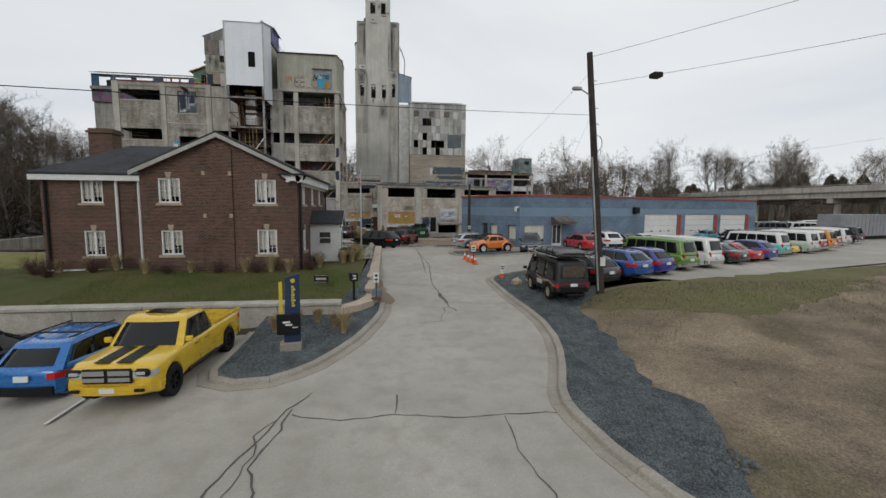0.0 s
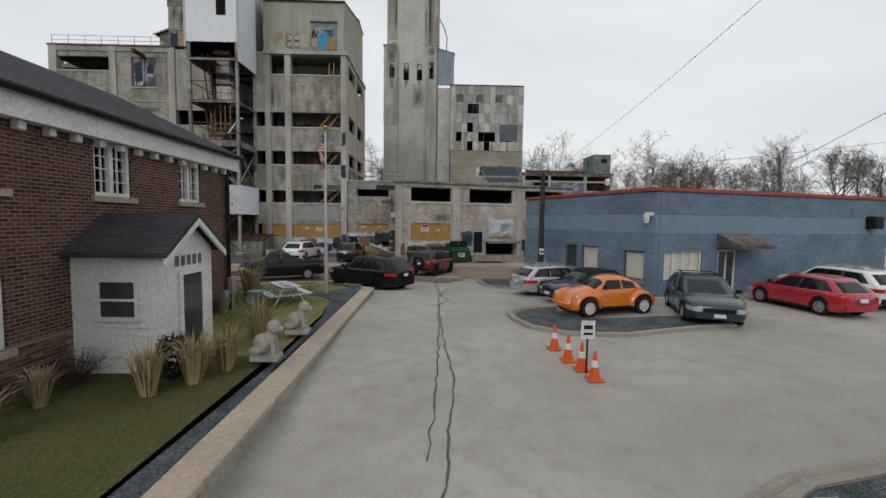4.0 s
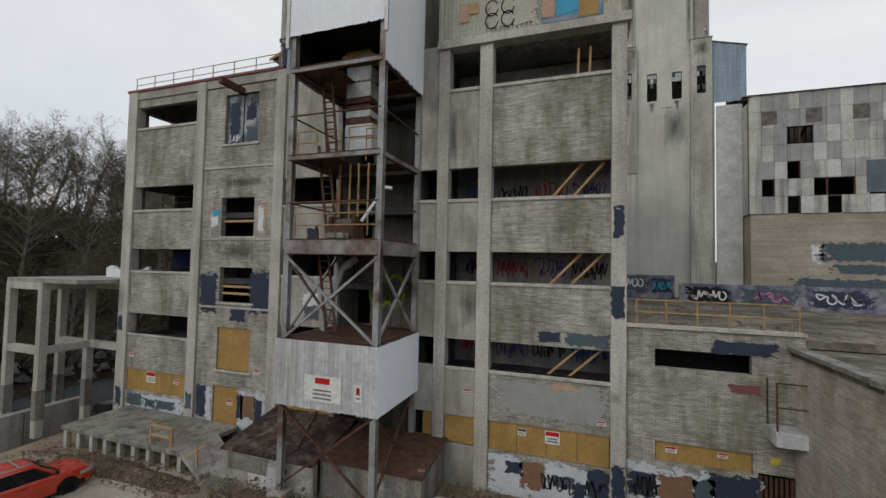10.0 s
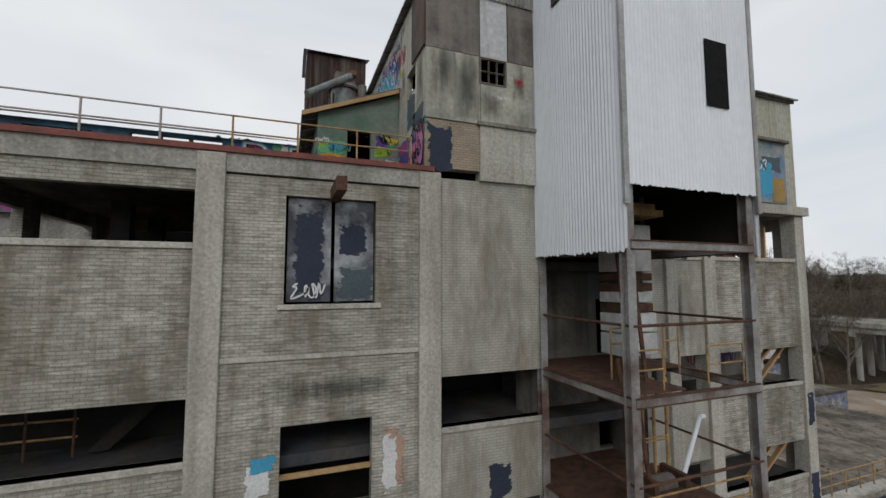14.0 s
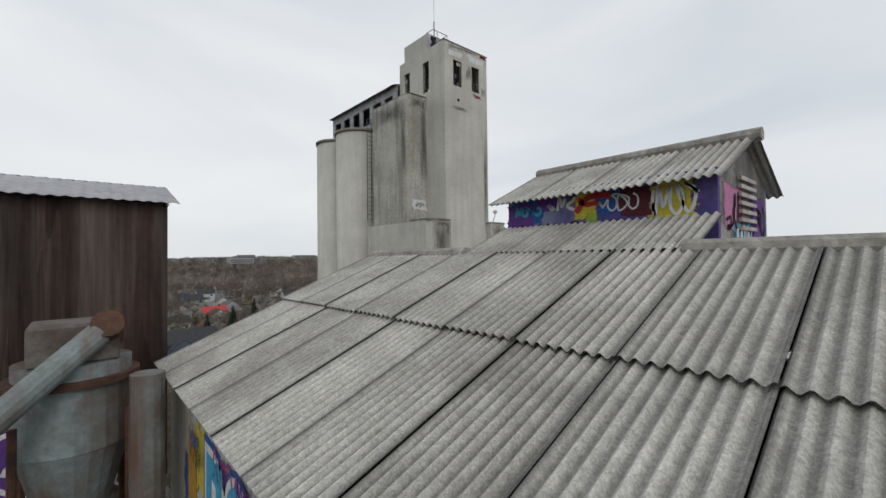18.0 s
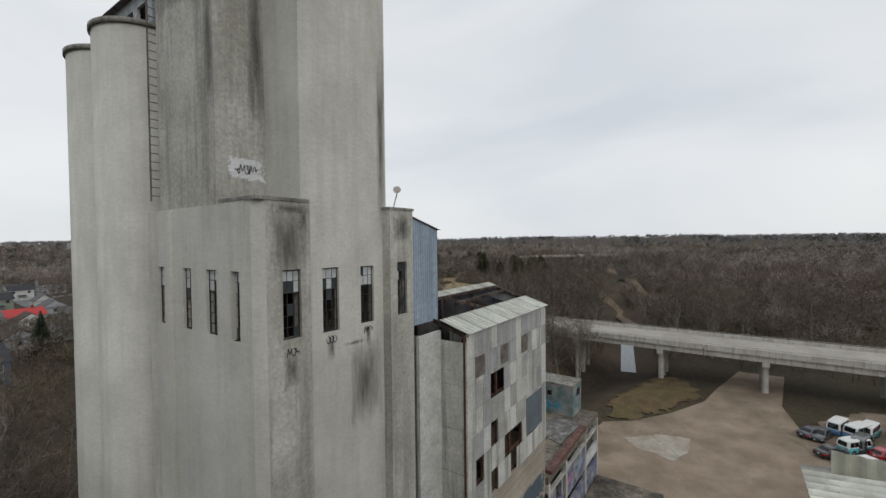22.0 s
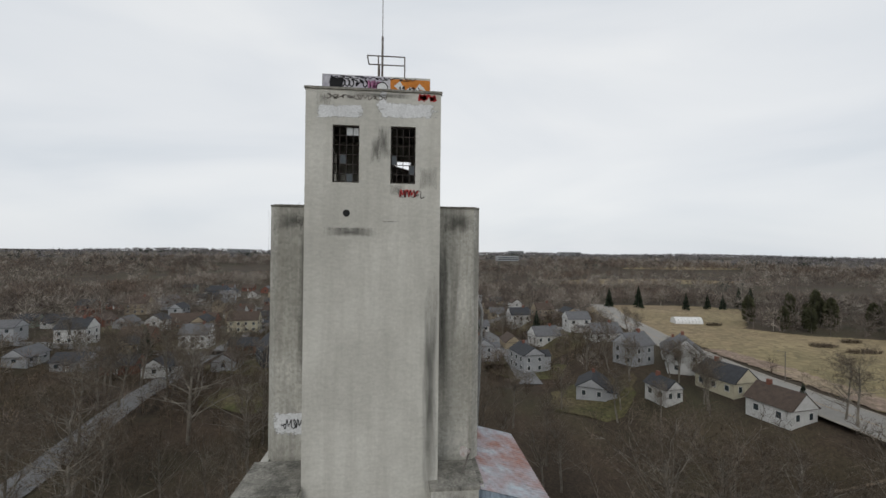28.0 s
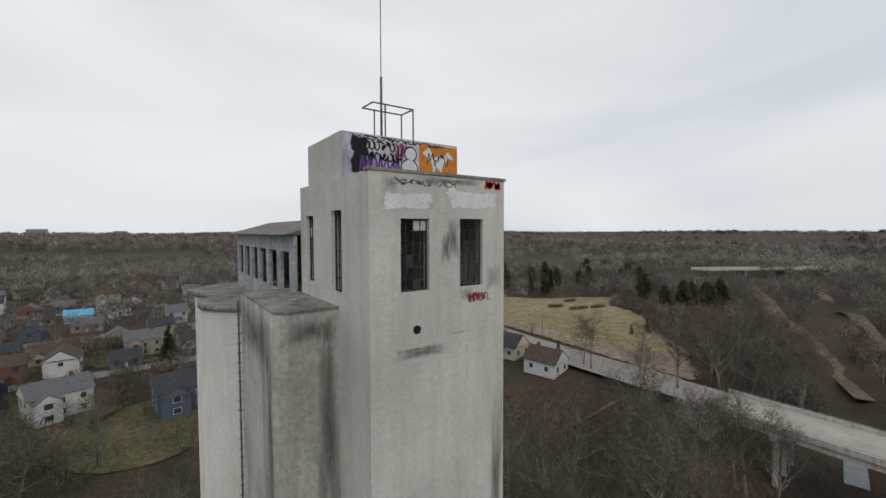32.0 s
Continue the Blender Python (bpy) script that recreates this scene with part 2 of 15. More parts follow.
RUST_SHEET = mat("rusted corrugated sheet", (0.062, 0.034, 0.026), (0.03, 0.02, 0.018), 0.8, scale=0.5, fine=7, bump=0.15, streak=(0.17, 0.145, 0.125), amount=0.55)
RUST = mat("rusted steel", (0.14, 0.07, 0.045), (0.06, 0.036, 0.028), 0.8, 0.2, scale=3, fine=20, bump=0.3)
STEEL = mat("weathered grey steel", (0.21, 0.195, 0.18), (0.10, 0.075, 0.06), 0.7, 0.3, scale=2, fine=15, bump=0.2)
STEEL_LIGHT = mat("pale galvanised steel", (0.42, 0.43, 0.43), (0.30, 0.30, 0.29), 0.5, 0.5, scale=2, fine=15, bump=0.1, streak=(0.2, 0.12, 0.08), amount=0.5)
RED_TRIM = mat("faded red roof flashing", (0.25, 0.075, 0.06), (0.15, 0.06, 0.05), 0.7, scale=2, fine=10, bump=0.1)
YELLOW_RAIL = mat("worn ochre rail paint", (0.45, 0.30, 0.12), (0.25, 0.15, 0.08), 0.6, scale=4, fine=14, bump=0.1)
WHITE_RAIL = mat("worn white rail paint", (0.50, 0.48, 0.46), (0.33, 0.25, 0.22), 0.6, scale=4, fine=14, bump=0.1)
PLY = mat("ochre plywood board", (0.42, 0.27, 0.085), (0.33, 0.20, 0.06), 0.75, scale=1.1, fine=10, bump=0.08, streak=(0.26, 0.16, 0.06), amount=0.4)
TIMBER = mat("raw timber brace", (0.50, 0.33, 0.17), (0.38, 0.24, 0.12), 0.8, scale=2, fine=18, bump=0.1)
# inside shade put into the colour of these two interior materials
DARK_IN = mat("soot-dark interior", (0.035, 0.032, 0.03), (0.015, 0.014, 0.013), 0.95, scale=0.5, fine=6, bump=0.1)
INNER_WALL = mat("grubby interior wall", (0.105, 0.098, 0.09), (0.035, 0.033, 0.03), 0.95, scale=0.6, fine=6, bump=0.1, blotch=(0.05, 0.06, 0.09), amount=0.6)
ASPHALT = mat("pale worn asphalt", (0.425, 0.398, 0.352), (0.34, 0.318, 0.278), 0.92, scale=0.22, fine=24, bump=0.12, blotch=(0.235, 0.215, 0.185), amount=0.5, grain=(0.86, 1.08), streak=(0.27, 0.25, 0.215))
CRACK = mat("dark tar crack", (0.12, 0.113, 0.105), None, 0.95, scale=2, fine=30)
KERB_C = mat("buff concrete kerb", (0.36, 0.33, 0.28), (0.29, 0.265, 0.225), 0.9, scale=0.9, fine=16, bump=0.2, blotch=(0.2, 0.18, 0.15), amount=0.4)
GRAVEL = mat("blue-grey gravel", (0.112, 0.13, 0.135), (0.052, 0.061, 0.066), 0.95, scale=1.5, fine=34, bump=1.0)
LAWN = mat("winter lawn", (0.056, 0.078, 0.017), (0.108, 0.095, 0.033), 0.95, scale=0.3, fine=22, bump=0.9, low=0.35, high=0.65, blotch=(0.062, 0.062, 0.018), amount=0.8)
DRY_GRASS = mat("dry trampled grass", (0.155, 0.14, 0.06), (0.115, 0.09, 0.052), 0.95, scale=0.5, fine=12, bump=0.9, blotch=(0.10, 0.11, 0.035), amount=0.7)
DIRT = mat("packed brown dirt", (0.345, 0.275, 0.205), (0.235, 0.18, 0.13), 0.95, scale=0.22, fine=9, bump=0.6, blotch=(0.135, 0.104, 0.074), amount=0.7)
PATCH = mat("broken pale concrete slab", (0.45, 0.415, 0.355), (0.33, 0.295, 0.24), 0.9, scale=0.5, fine=12, bump=0.3, blotch=(0.235, 0.19, 0.14), amount=0.8)
ROOF_DIRT = mat("dirty weathered flat roof", (0.235, 0.205, 0.165), (0.085, 0.072, 0.056), 0.9, scale=0.55, fine=7, bump=0.5, blotch=(0.042, 0.037, 0.03), amount=0.9)
GIRDER = mat("pale grey steel with rust", (0.36, 0.365, 0.37), (0.25, 0.24, 0.23), 0.65, 0.1, scale=1.2, fine=12, bump=0.15, blotch=(0.095, 0.05, 0.032), amount=0.9)
WOODFLOOR = mat("leaf-littered woodland floor", (0.072, 0.05, 0.033), (0.038, 0.029, 0.02), 0.98, scale=0.05, fine=0.9, bump=0.5, blotch=(0.06, 0.06, 0.028), amount=0.5)
FIELD = mat("tan winter meadow", (0.28, 0.22, 0.125), (0.20, 0.165, 0.085), 0.98, scale=0.02, fine=0.7, bump=0.3, blotch=(0.17, 0.11, 0.075), amount=0.5)
STONE = mat("pale cut limestone", (0.44, 0.42, 0.37), (0.33, 0.31, 0.265), 0.9, scale=1.5, fine=14, bump=0.4, vary=0.1)
CAP = mat("buff limestone coping", (0.50, 0.415, 0.325), (0.42, 0.345, 0.265), 0.85, scale=1.0, fine=14, bump=0.2, vary=0.06)
SHINGLE = brick_mat("dark grey shingle", (0.062, 0.065, 0.07), (0.045, 0.047, 0.052), (0.028, 0.03, 0.033), 0.3, 0.06, 0.006)
WHITE_PAINT = mat("white painted timber", (0.74, 0.74, 0.72), (0.66, 0.66, 0.64), 0.5, scale=1, fine=12, bump=0.05)
LIMESTONE = mat("tan limestone trim", (0.42, 0.35, 0.25), (0.34, 0.28, 0.2), 0.8, scale=3, fine=16, bump=0.1)
GLASS = plain("window glass", (0.04, 0.05, 0.055), 0.06)
CURTAIN = mat("cream blinds", (0.66, 0.64, 0.56), (0.60, 0.58, 0.50), 0.8, scale=2, fine=10, bump=0.05)
BLACK = plain("black plastic", (0.010, 0.010, 0.011), 0.5)
RUBBER = plain("black tyre rubber", (0.013, 0.013, 0.014), 0.85)
ALLOY = plain("silver alloy", (0.5, 0.5, 0.51), 0.3, 0.8)
CHROME = plain("chrome", (0.6, 0.6, 0.61), 0.12, 1.0)
CAR_GLASS = plain("tinted car glass", (0.006, 0.008, 0.009), 0.04)
CAR_GLASS.node_tree.nodes["Principled BSDF"].inputs["Specular IOR Level"].default_value = 0.9
CAR_GLASS.node_tree.nodes["Principled BSDF"].inputs["Specular IOR Level"].default_value = 0.4
RED_LAMP = plain("red lamp lens", (0.45, 0.02, 0.015), 0.2)
HEAD_LAMP = plain("clear headlamp lens", (0.38, 0.40, 0.41), 0.1)
PLATE = plain("pale plate", (0.6, 0.64, 0.66), 0.5)
CLEAR_GLASS = bpy.data.materials.new("clear window glass")
CLEAR_GLASS.use_nodes = True
ct = CLEAR_GLASS.node_tree
ct.nodes.remove(ct.nodes["Principled BSDF"])
cmix, cfr = ct.nodes.new("ShaderNodeMixShader"), node(ct, "ShaderNodeFresnel", IOR=1.5)
link(ct, cfr.outputs[0], cmix.inputs[0])
link(ct, ct.nodes.new("ShaderNodeBsdfTransparent").outputs[0], cmix.inputs[1])
link(ct, node(ct, "ShaderNodeBsdfGlossy", Roughness=0.02).outputs[0], cmix.inputs[2])
link(ct, cmix.outputs[0], ct.nodes["Material Output"].inputs["Surface"])
WHITE = mat("matt white paint", (0.72, 0.72, 0.70), (0.62, 0.62, 0.60), 0.7, scale=2, fine=10, bump=0.05)
BARK = mat("grey-brown bark", (0.26, 0.235, 0.195), (0.135, 0.117, 0.096), 0.95, scale=1.0, fine=8, bump=0.5)
TWIG = mat("bare winter twigs", (0.175, 0.14, 0.103), (0.095, 0.073, 0.054), 0.95, scale=0.05, fine=3, bump=0, low=0.4, high=0.6, vary=0.2)
POLE_WOOD = mat("weathered utility pole wood", (0.062, 0.05, 0.041), (0.035, 0.029, 0.025), 0.9, scale=3, fine=14, bump=0.4)


def grooved(m, depth):
    """Grime and painted shading in a wavy sheet's troughs, and dark seams."""
    t = m.node_tree
    b = t.nodes["Principled BSDF"]
    src = b.inputs["Base Color"].links[0].from_socket
    uv = t.nodes.new("ShaderNodeTexCoord")
    sp = t.nodes.new("ShaderNodeSeparateXYZ")
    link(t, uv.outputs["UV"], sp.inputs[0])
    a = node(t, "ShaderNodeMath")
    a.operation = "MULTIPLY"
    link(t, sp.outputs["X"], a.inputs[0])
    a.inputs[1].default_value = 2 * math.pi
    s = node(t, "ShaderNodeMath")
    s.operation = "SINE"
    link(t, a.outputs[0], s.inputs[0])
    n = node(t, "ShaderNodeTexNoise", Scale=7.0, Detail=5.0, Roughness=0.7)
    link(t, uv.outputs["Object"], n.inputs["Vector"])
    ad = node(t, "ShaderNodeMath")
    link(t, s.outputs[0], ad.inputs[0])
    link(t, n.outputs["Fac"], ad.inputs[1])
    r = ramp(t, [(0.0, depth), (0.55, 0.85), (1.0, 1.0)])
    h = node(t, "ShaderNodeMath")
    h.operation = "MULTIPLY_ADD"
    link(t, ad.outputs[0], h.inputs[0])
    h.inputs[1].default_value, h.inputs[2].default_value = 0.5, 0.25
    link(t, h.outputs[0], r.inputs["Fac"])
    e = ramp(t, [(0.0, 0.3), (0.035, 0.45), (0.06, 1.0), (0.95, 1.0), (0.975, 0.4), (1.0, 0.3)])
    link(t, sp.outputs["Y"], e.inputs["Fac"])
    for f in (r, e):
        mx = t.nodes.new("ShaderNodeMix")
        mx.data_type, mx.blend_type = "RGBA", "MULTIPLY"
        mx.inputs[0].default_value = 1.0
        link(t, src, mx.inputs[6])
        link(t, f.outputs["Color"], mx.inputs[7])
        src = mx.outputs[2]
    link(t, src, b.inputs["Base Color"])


def island_varied(m, lo, hi):
    """Twigs and leaves that differ one from the next."""
    t = m.node_tree
    b = t.nodes["Principled BSDF"]
    src = b.inputs["Base Color"].links[0].from_socket
    g = t.nodes.new("ShaderNodeNewGeometry")
    r = ramp(t, [(0.0, lo), (0.7, (lo + hi) / 2), (1.0, hi)])
    link(t, g.outputs["Random Per Island"], r.inputs["Fac"])
    mx = t.nodes.new("ShaderNodeMix")
    mx.data_type, mx.blend_type = "RGBA", "MULTIPLY"
    mx.inputs[0].default_value = 1.0
    link(t, src, mx.inputs[6])
    link(t, r.outputs["Color"], mx.inputs[7])
    link(t, mx.outputs[2], b.inputs["Base Color"])
    return m


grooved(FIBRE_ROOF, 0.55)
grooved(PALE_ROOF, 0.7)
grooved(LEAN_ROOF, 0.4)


def gritty(m, scale, lo, hi, stretch=(1, 1, 1), bump=0.0):
    """Small grains, stones or blades that differ one from the next."""
    t = m.node_tree
    b = t.nodes["Principled BSDF"]
    src = b.inputs["Base Color"].links[0].from_socket
    co = t.nodes.new("ShaderNodeTexCoord")
    mp = t.nodes.new("ShaderNodeMapping")
    mp.inputs["Scale"].default_value = stretch
    link(t, co.outputs["Object"], mp.inputs["Vector"])
    v = node(t, "ShaderNodeTexVoronoi", Scale=scale)
    link(t, mp.outputs["Vector"], v.inputs["Vector"])
    r = ramp(t, [(0.1, lo), (0.9, hi)])
    link(t, v.outputs["Color"], r.inputs["Fac"])
    mx = t.nodes.new("ShaderNodeMix")
    mx.data_type, mx.blend_type = "RGBA", "MULTIPLY"
    mx.inputs[0].default_value = 1.0
    link(t, src, mx.inputs[6])
    link(t, r.outputs["Color"], mx.inputs[7])
    link(t, mx.outputs[2], b.inputs["Base Color"])
    if bump:
        bp = node(t, "ShaderNodeBump", Strength=bump, Distance=0.03)
        link(t, r.outputs["Color"], bp.inputs["Height"])
        if b.inputs["Normal"].links:
            link(t, b.inputs["Normal"].links[0].from_socket, bp.inputs["Normal"])
        link(t, bp.outputs["Normal"], b.inputs["Normal"])
    return m


gritty(GRAVEL, 48, 0.3, 1.85, bump=0.5)
gritty(LAWN, 60, 0.6, 1.4, (1, 0.45, 1), bump=0.2)
gritty(ASPHALT, 90, 0.94, 1.05)
gritty(DRY_GRASS, 40, 0.6, 1.4, bump=0.3)
gritty(DIRT, 26, 0.78, 1.2)
gritty(WOODFLOOR, 3.2, 0.7, 1.3)
gritty(FIELD, 0.5, 0.75, 1.25)
gritty(BLUE_BLOCK, 9, 0.84, 1.12, (0.45, 0.45, 2.4), 0.35)
gritty(ROOF_DIRT, 3.5, 0.7, 1.3)
GRIMY = mat("grimy unpainted concrete", (0.52, 0.51, 0.46), (0.40, 0.39, 0.345), 0.92, scale=0.45, fine=7, bump=0.2, streak=(0.16, 0.152, 0.13), amount=0.65, blotch=(0.26, 0.25, 0.215), grain=(0.86, 1.08))
gritty(RUST_SHEET, 5, 0.45, 1.6, (1, 1, 0.05))
gritty(BROWN_SHEET, 5, 0.6, 1.4, (1, 1, 0.05))
gritty(PALE_ROOF, 2.0, 0.85, 1.1)


def cracked(m, scale, width, dark):
    """A net of dirt-filled cracks."""
    t = m.node_tree
    b = t.nodes["Principled BSDF"]
    src = b.inputs["Base Color"].links[0].from_socket
    co = t.nodes.new("ShaderNodeTexCoord")
    n = node(t, "ShaderNodeTexNoise", Scale=2.2, Detail=4.0)
    link(t, co.outputs["Object"], n.inputs["Vector"])
    mx = t.nodes.new("ShaderNodeMix")
    mx.data_type = "RGBA"
    mx.inputs[0].default_value = 0.25
    link(t, co.outputs["Object"], mx.inputs[6])
    link(t, n.outputs["Color"], mx.inputs[7])
    v = node(t, "ShaderNodeTexVoronoi", Scale=scale)
    v.feature = "DISTANCE_TO_EDGE"
    link(t, mx.outputs[2], v.inputs["Vector"])
    r = ramp(t, [(width * 0.4, 1.0), (width, 0.0)])
    link(t, v.outputs["Distance"], r.inputs["Fac"])
    m2 = t.nodes.new("ShaderNodeMix")
    m2.data_type = "RGBA"
    link(t, r.outputs["Color"], m2.inputs[0])
    link(t, src, m2.inputs[6])
    m2.inputs[7].default_value = (*dark, 1)
    link(t, m2.outputs[2], b.inputs["Base Color"])
    return m


cracked(PATCH, 0.5, 0.02, (0.27, 0.23, 0.175))
gritty(SPANDREL, 5, 0.72, 1.22, (0.5, 0.5, 3.0))
gritty(BRICK_WHITE, 5, 0.82, 1.14, (0.5, 0.5, 3.0))
gritty(FIBRE_ROOF, 70, 0.8, 1.18)
gritty(LEAN_ROOF, 50, 0.72, 1.28)
gritty(CONC, 15, 0.82, 1.14)
gritty(CONC_COL, 15, 0.86, 1.1)
gritty(CONC_DARK, 12, 0.8, 1.16)
gritty(CONC_TOWER, 5, 0.95, 1.035, (1, 1, 2.5))
gritty(GRIMY, 9, 0.86, 1.12)


# ---- building tools ----
def part(name, bm, material, parent=None, label="", smooth=False):
    me = bpy.data.meshes.new(name)
    bm.to_mesh(me)
    bm.free()
    me.materials.append(material)
    if smooth:
        for p in me.polygons:
            p.use_smooth = True
    ob = new(name, me)
    ob.parent = parent
    if label:
        ob["label"] = label
    return ob


def thing(name, label, category, group="", kind="", at=None):
    ob = new(name)
    ob.empty_display_size = 0.2
    if at is not None:
        ob.matrix_world = at
    return tagged(ob, label, category, group, kind)


def box(bm, x0, x1, y0, y1, z0, z1, m=None):
    vs = [bm.verts.new(Vector(c) if m is None else m @ Vector(c)) for c in ((x0, y0, z0), (x1, y0, z0), (x1, y1, z0), (x0, y1, z0), (x0, y0, z1), (x1, y0, z1), (x1, y1, z1), (x0, y1, z1))]
    for f in ((0, 3, 2, 1), (4, 5, 6, 7), (0, 1, 5, 4), (1, 2, 6, 5), (2, 3, 7, 6), (3, 0, 4, 7)):
        bm.faces.new([vs[i] for i in f])
    return bm


def B(*boxes, m=None, bevel=0.0):
    bm = bmesh.new()
    for b in boxes:
        box(bm, *b, m=m)
    if bevel:
        bmesh.ops.bevel(bm, geom=bm.edges[:], offset=bevel, segments=1, affect="EDGES", profile=0.7)
    return bm


def prism(bm, pts, d):
    """A flat outline pushed out by the vector d."""
    a = [bm.verts.new(Vector(p)) for p in pts]
    b = [bm.verts.new(Vector(p) + Vector(d)) for p in pts]
    n = len(pts)
    bm.faces.new(a[::-1])
    bm.faces.new(b)
    for i in range(n):
        bm.faces.new((a[i], a[(i + 1) % n], b[(i + 1) % n], b[i]))
    return bm


def P(pts, d):
    bm = prism(bmesh.new(), pts, d)
    bmesh.ops.recalc_face_normals(bm, faces=bm.faces[:])
    return bm


def rod(bm, p, q, r, r2=None, n=8):
    """A round bar from p to q."""
    p, q = Vector(p), Vector(q)
    d = q - p
    if d.length < 1e-6:
        return bm
    rot = d.to_track_quat("Z", "Y")
    r2 = r if r2 is None else r2
    ring = [[bm.verts.new(c + rot @ Vector((math.cos(2 * math.pi * i / n) * rr, math.sin(2 * math.pi * i / n) * rr, 0))) for i in range(n)] for c, rr in ((p, r), (q, r2))]
    for i in range(n):
        bm.faces.new((ring[0][i], ring[0][(i + 1) % n], ring[1][(i + 1) % n], ring[1][i]))
    bm.faces.new(ring[0][::-1])
    bm.faces.new(ring[1])
    return bm


def R(*bars, r=0.03, n=8):
    bm = bmesh.new()
    for b in bars:
        rod(bm, b[0], b[1], b[2] if len(b) > 2 else r, n=n)
    return bm


def beam(bm, p, q, w, h):
    """A square bar from p to q, w across and h deep."""
    p, q = Vector(p), Vector(q)
    d = q - p
    rot = d.to_track_quat("Y", "Z").to_matrix().to_4x4()
    return box(bm, -w / 2, w / 2, 0, d.length, -h / 2, h / 2, m=Matrix.Translation(p) @ rot)


def wall(bm, m, u0, u1, v0, v1, depth, holes=()):
    """An upright wall in the plane of m (x along, z up, thickness towards +y), with rectangular holes (u0, u1, v0, v1) through it."""
    us = sorted({u0, u1, *[min(max(h[i], u0), u1) for h in holes for i in (0, 1)]})
    vs = sorted({v0, v1, *[min(max(h[i], v0), v1) for h in holes for i in (2, 3)]})
    solid = [[not any(h[0] <= (us[i] + us[i + 1]) / 2 <= h[1] and h[2] <= (vs[j] + vs[j + 1]) / 2 <= h[3] for h in holes) for j in range(len(vs) - 1)] for i in range(len(us) - 1)]
    made = {}

    def vert(i, j, k):
        if (i, j, k) not in made:
            made[i, j, k] = bm.verts.new(m @ Vector((us[i], depth * k, vs[j])))
        return made[i, j, k]

    def at(i, j):
        return 0 <= i < len(us) - 1 and 0 <= j < len(vs) - 1 and solid[i][j]
    for i in range(len(us) - 1):
        for j in range(len(vs) - 1):
            if not solid[i][j]:
                continue
            bm.faces.new((vert(i, j, 0), vert(i + 1, j, 0), vert(i + 1, j + 1, 0), vert(i, j + 1, 0)))
            bm.faces.new((vert(i, j, 1), vert(i, j + 1, 1), vert(i + 1, j + 1, 1), vert(i + 1, j, 1)))
            if not at(i - 1, j):
                bm.faces.new((vert(i, j, 0), vert(i, j + 1, 0), vert(i, j + 1, 1), vert(i, j, 1)))
            if not at(i + 1, j):
                bm.faces.new((vert(i + 1, j, 0), vert(i + 1, j, 1), vert(i + 1, j + 1, 1), vert(i + 1, j + 1, 0)))
            if not at(i, j - 1):
                bm.faces.new((vert(i, j, 0), vert(i, j, 1), vert(i + 1, j, 1), vert(i + 1, j, 0)))
            if not at(i, j + 1):
                bm.faces.new((vert(i, j + 1, 0), vert(i + 1, j + 1, 0), vert(i + 1, j + 1, 1), vert(i, j + 1, 1)))
    return bm


def W(m, u0, u1, v0, v1, depth, holes=()):
    return wall(bmesh.new(), m, u0, u1, v0, v1, depth, holes)


def corrugated(bm, o, u, v, pitch=0.18, deep=0.025, per=6, ragged=0.0):
    """A wavy sheet: the waves follow one another along u, the sheet runs along v; 4 mm thick."""
    o, u, v = Vector(o), Vector(u), Vector(v)
    n = u.cross(v).normalized()
    count = max(int(u.length / pitch * per), 4)
    rows = []
    for i in range(count + 1):
        s = u * (i / count) + n * (math.sin(2 * math.pi * i / per) * deep)
        cut = ragged * noise.noise((i * 0.37, o.x, o.z)) if ragged else 0.0
        rows.append((bm.verts.new(o + s + v.normalized() * cut), bm.verts.new(o + s + v)))
    back = [(bm.verts.new(a.co - n * 0.006), bm.verts.new(b.co - n * 0.006)) for a, b in rows]
    for r, flip in ((rows, 1), (back, 0)):
        for i in range(count):
            q = (r[i][0], r[i + 1][0], r[i + 1][1], r[i][1])
            bm.faces.new(q if flip else q[::-1])
    bm.verts.index_update()
    phase = {}
    for i in range(count + 1):
        for v in (*rows[i], *back[i]):
            phase[v] = i / per
    uv = bm.loops.layers.uv.new("UVMap")
    for f in bm.faces:
        for lp in f.loops:
            lp[uv].uv = (phase[lp.vert], phase[lp.vert] * per / count)
    for i in range(count):
        bm.faces.new((rows[i + 1][0], rows[i][0], back[i][0], back[i + 1][0]))
        bm.faces.new((rows[i][1], rows[i + 1][1], back[i + 1][1], back[i][1]))
    return bm


def C(o, u, v, pitch=0.18, deep=0.025, per=6, ragged=0.0):
    return corrugated(bmesh.new(), o, u, v, pitch, deep, per, ragged)


def smoothstep(a, b, x):
    t = min(max((x - a) / (b - a), 0.0), 1.0)
    return t * t * (3 - 2 * t)


def along(table, x):
    """Straight lines between (x, value) pairs."""
    if x <= table[0][0]:
        return table[0][1]
    for (a, va), (b, vb) in zip(table, table[1:]):
        if x <= b:
            return va + (vb - va) * (x - a) / (b - a)
    return table[-1][1]


RISE = ((8, 0.0), (14, 0.03), (18, 0.15), (24, 0.35), (30, 0.62), (34, 0.78), (40, 0.72), (44, 0.42), (48, 0.12), (52, 0.15), (58, 0.45), (64, 0.62))


RIVER = ((-49, -10), (-48, 40), (-49, 75), (-50, 105), (-30, 128), (5, 136), (40, 128), (70, 108), (100, 97), (135, 104), (200, 125), (300, 140))


def river_distance(x, y):
    best = 1e9
    for (ax, ay), (bx, by) in zip(RIVER, RIVER[1:]):
        dx, dy = bx - ax, by - ay
        f = min(max(((x - ax) * dx + (y - ay) * dy) / (dx * dx + dy * dy), 0), 1)
        best = min(best, math.hypot(x - ax - dx * f, y - ay - dy * f))
    return best


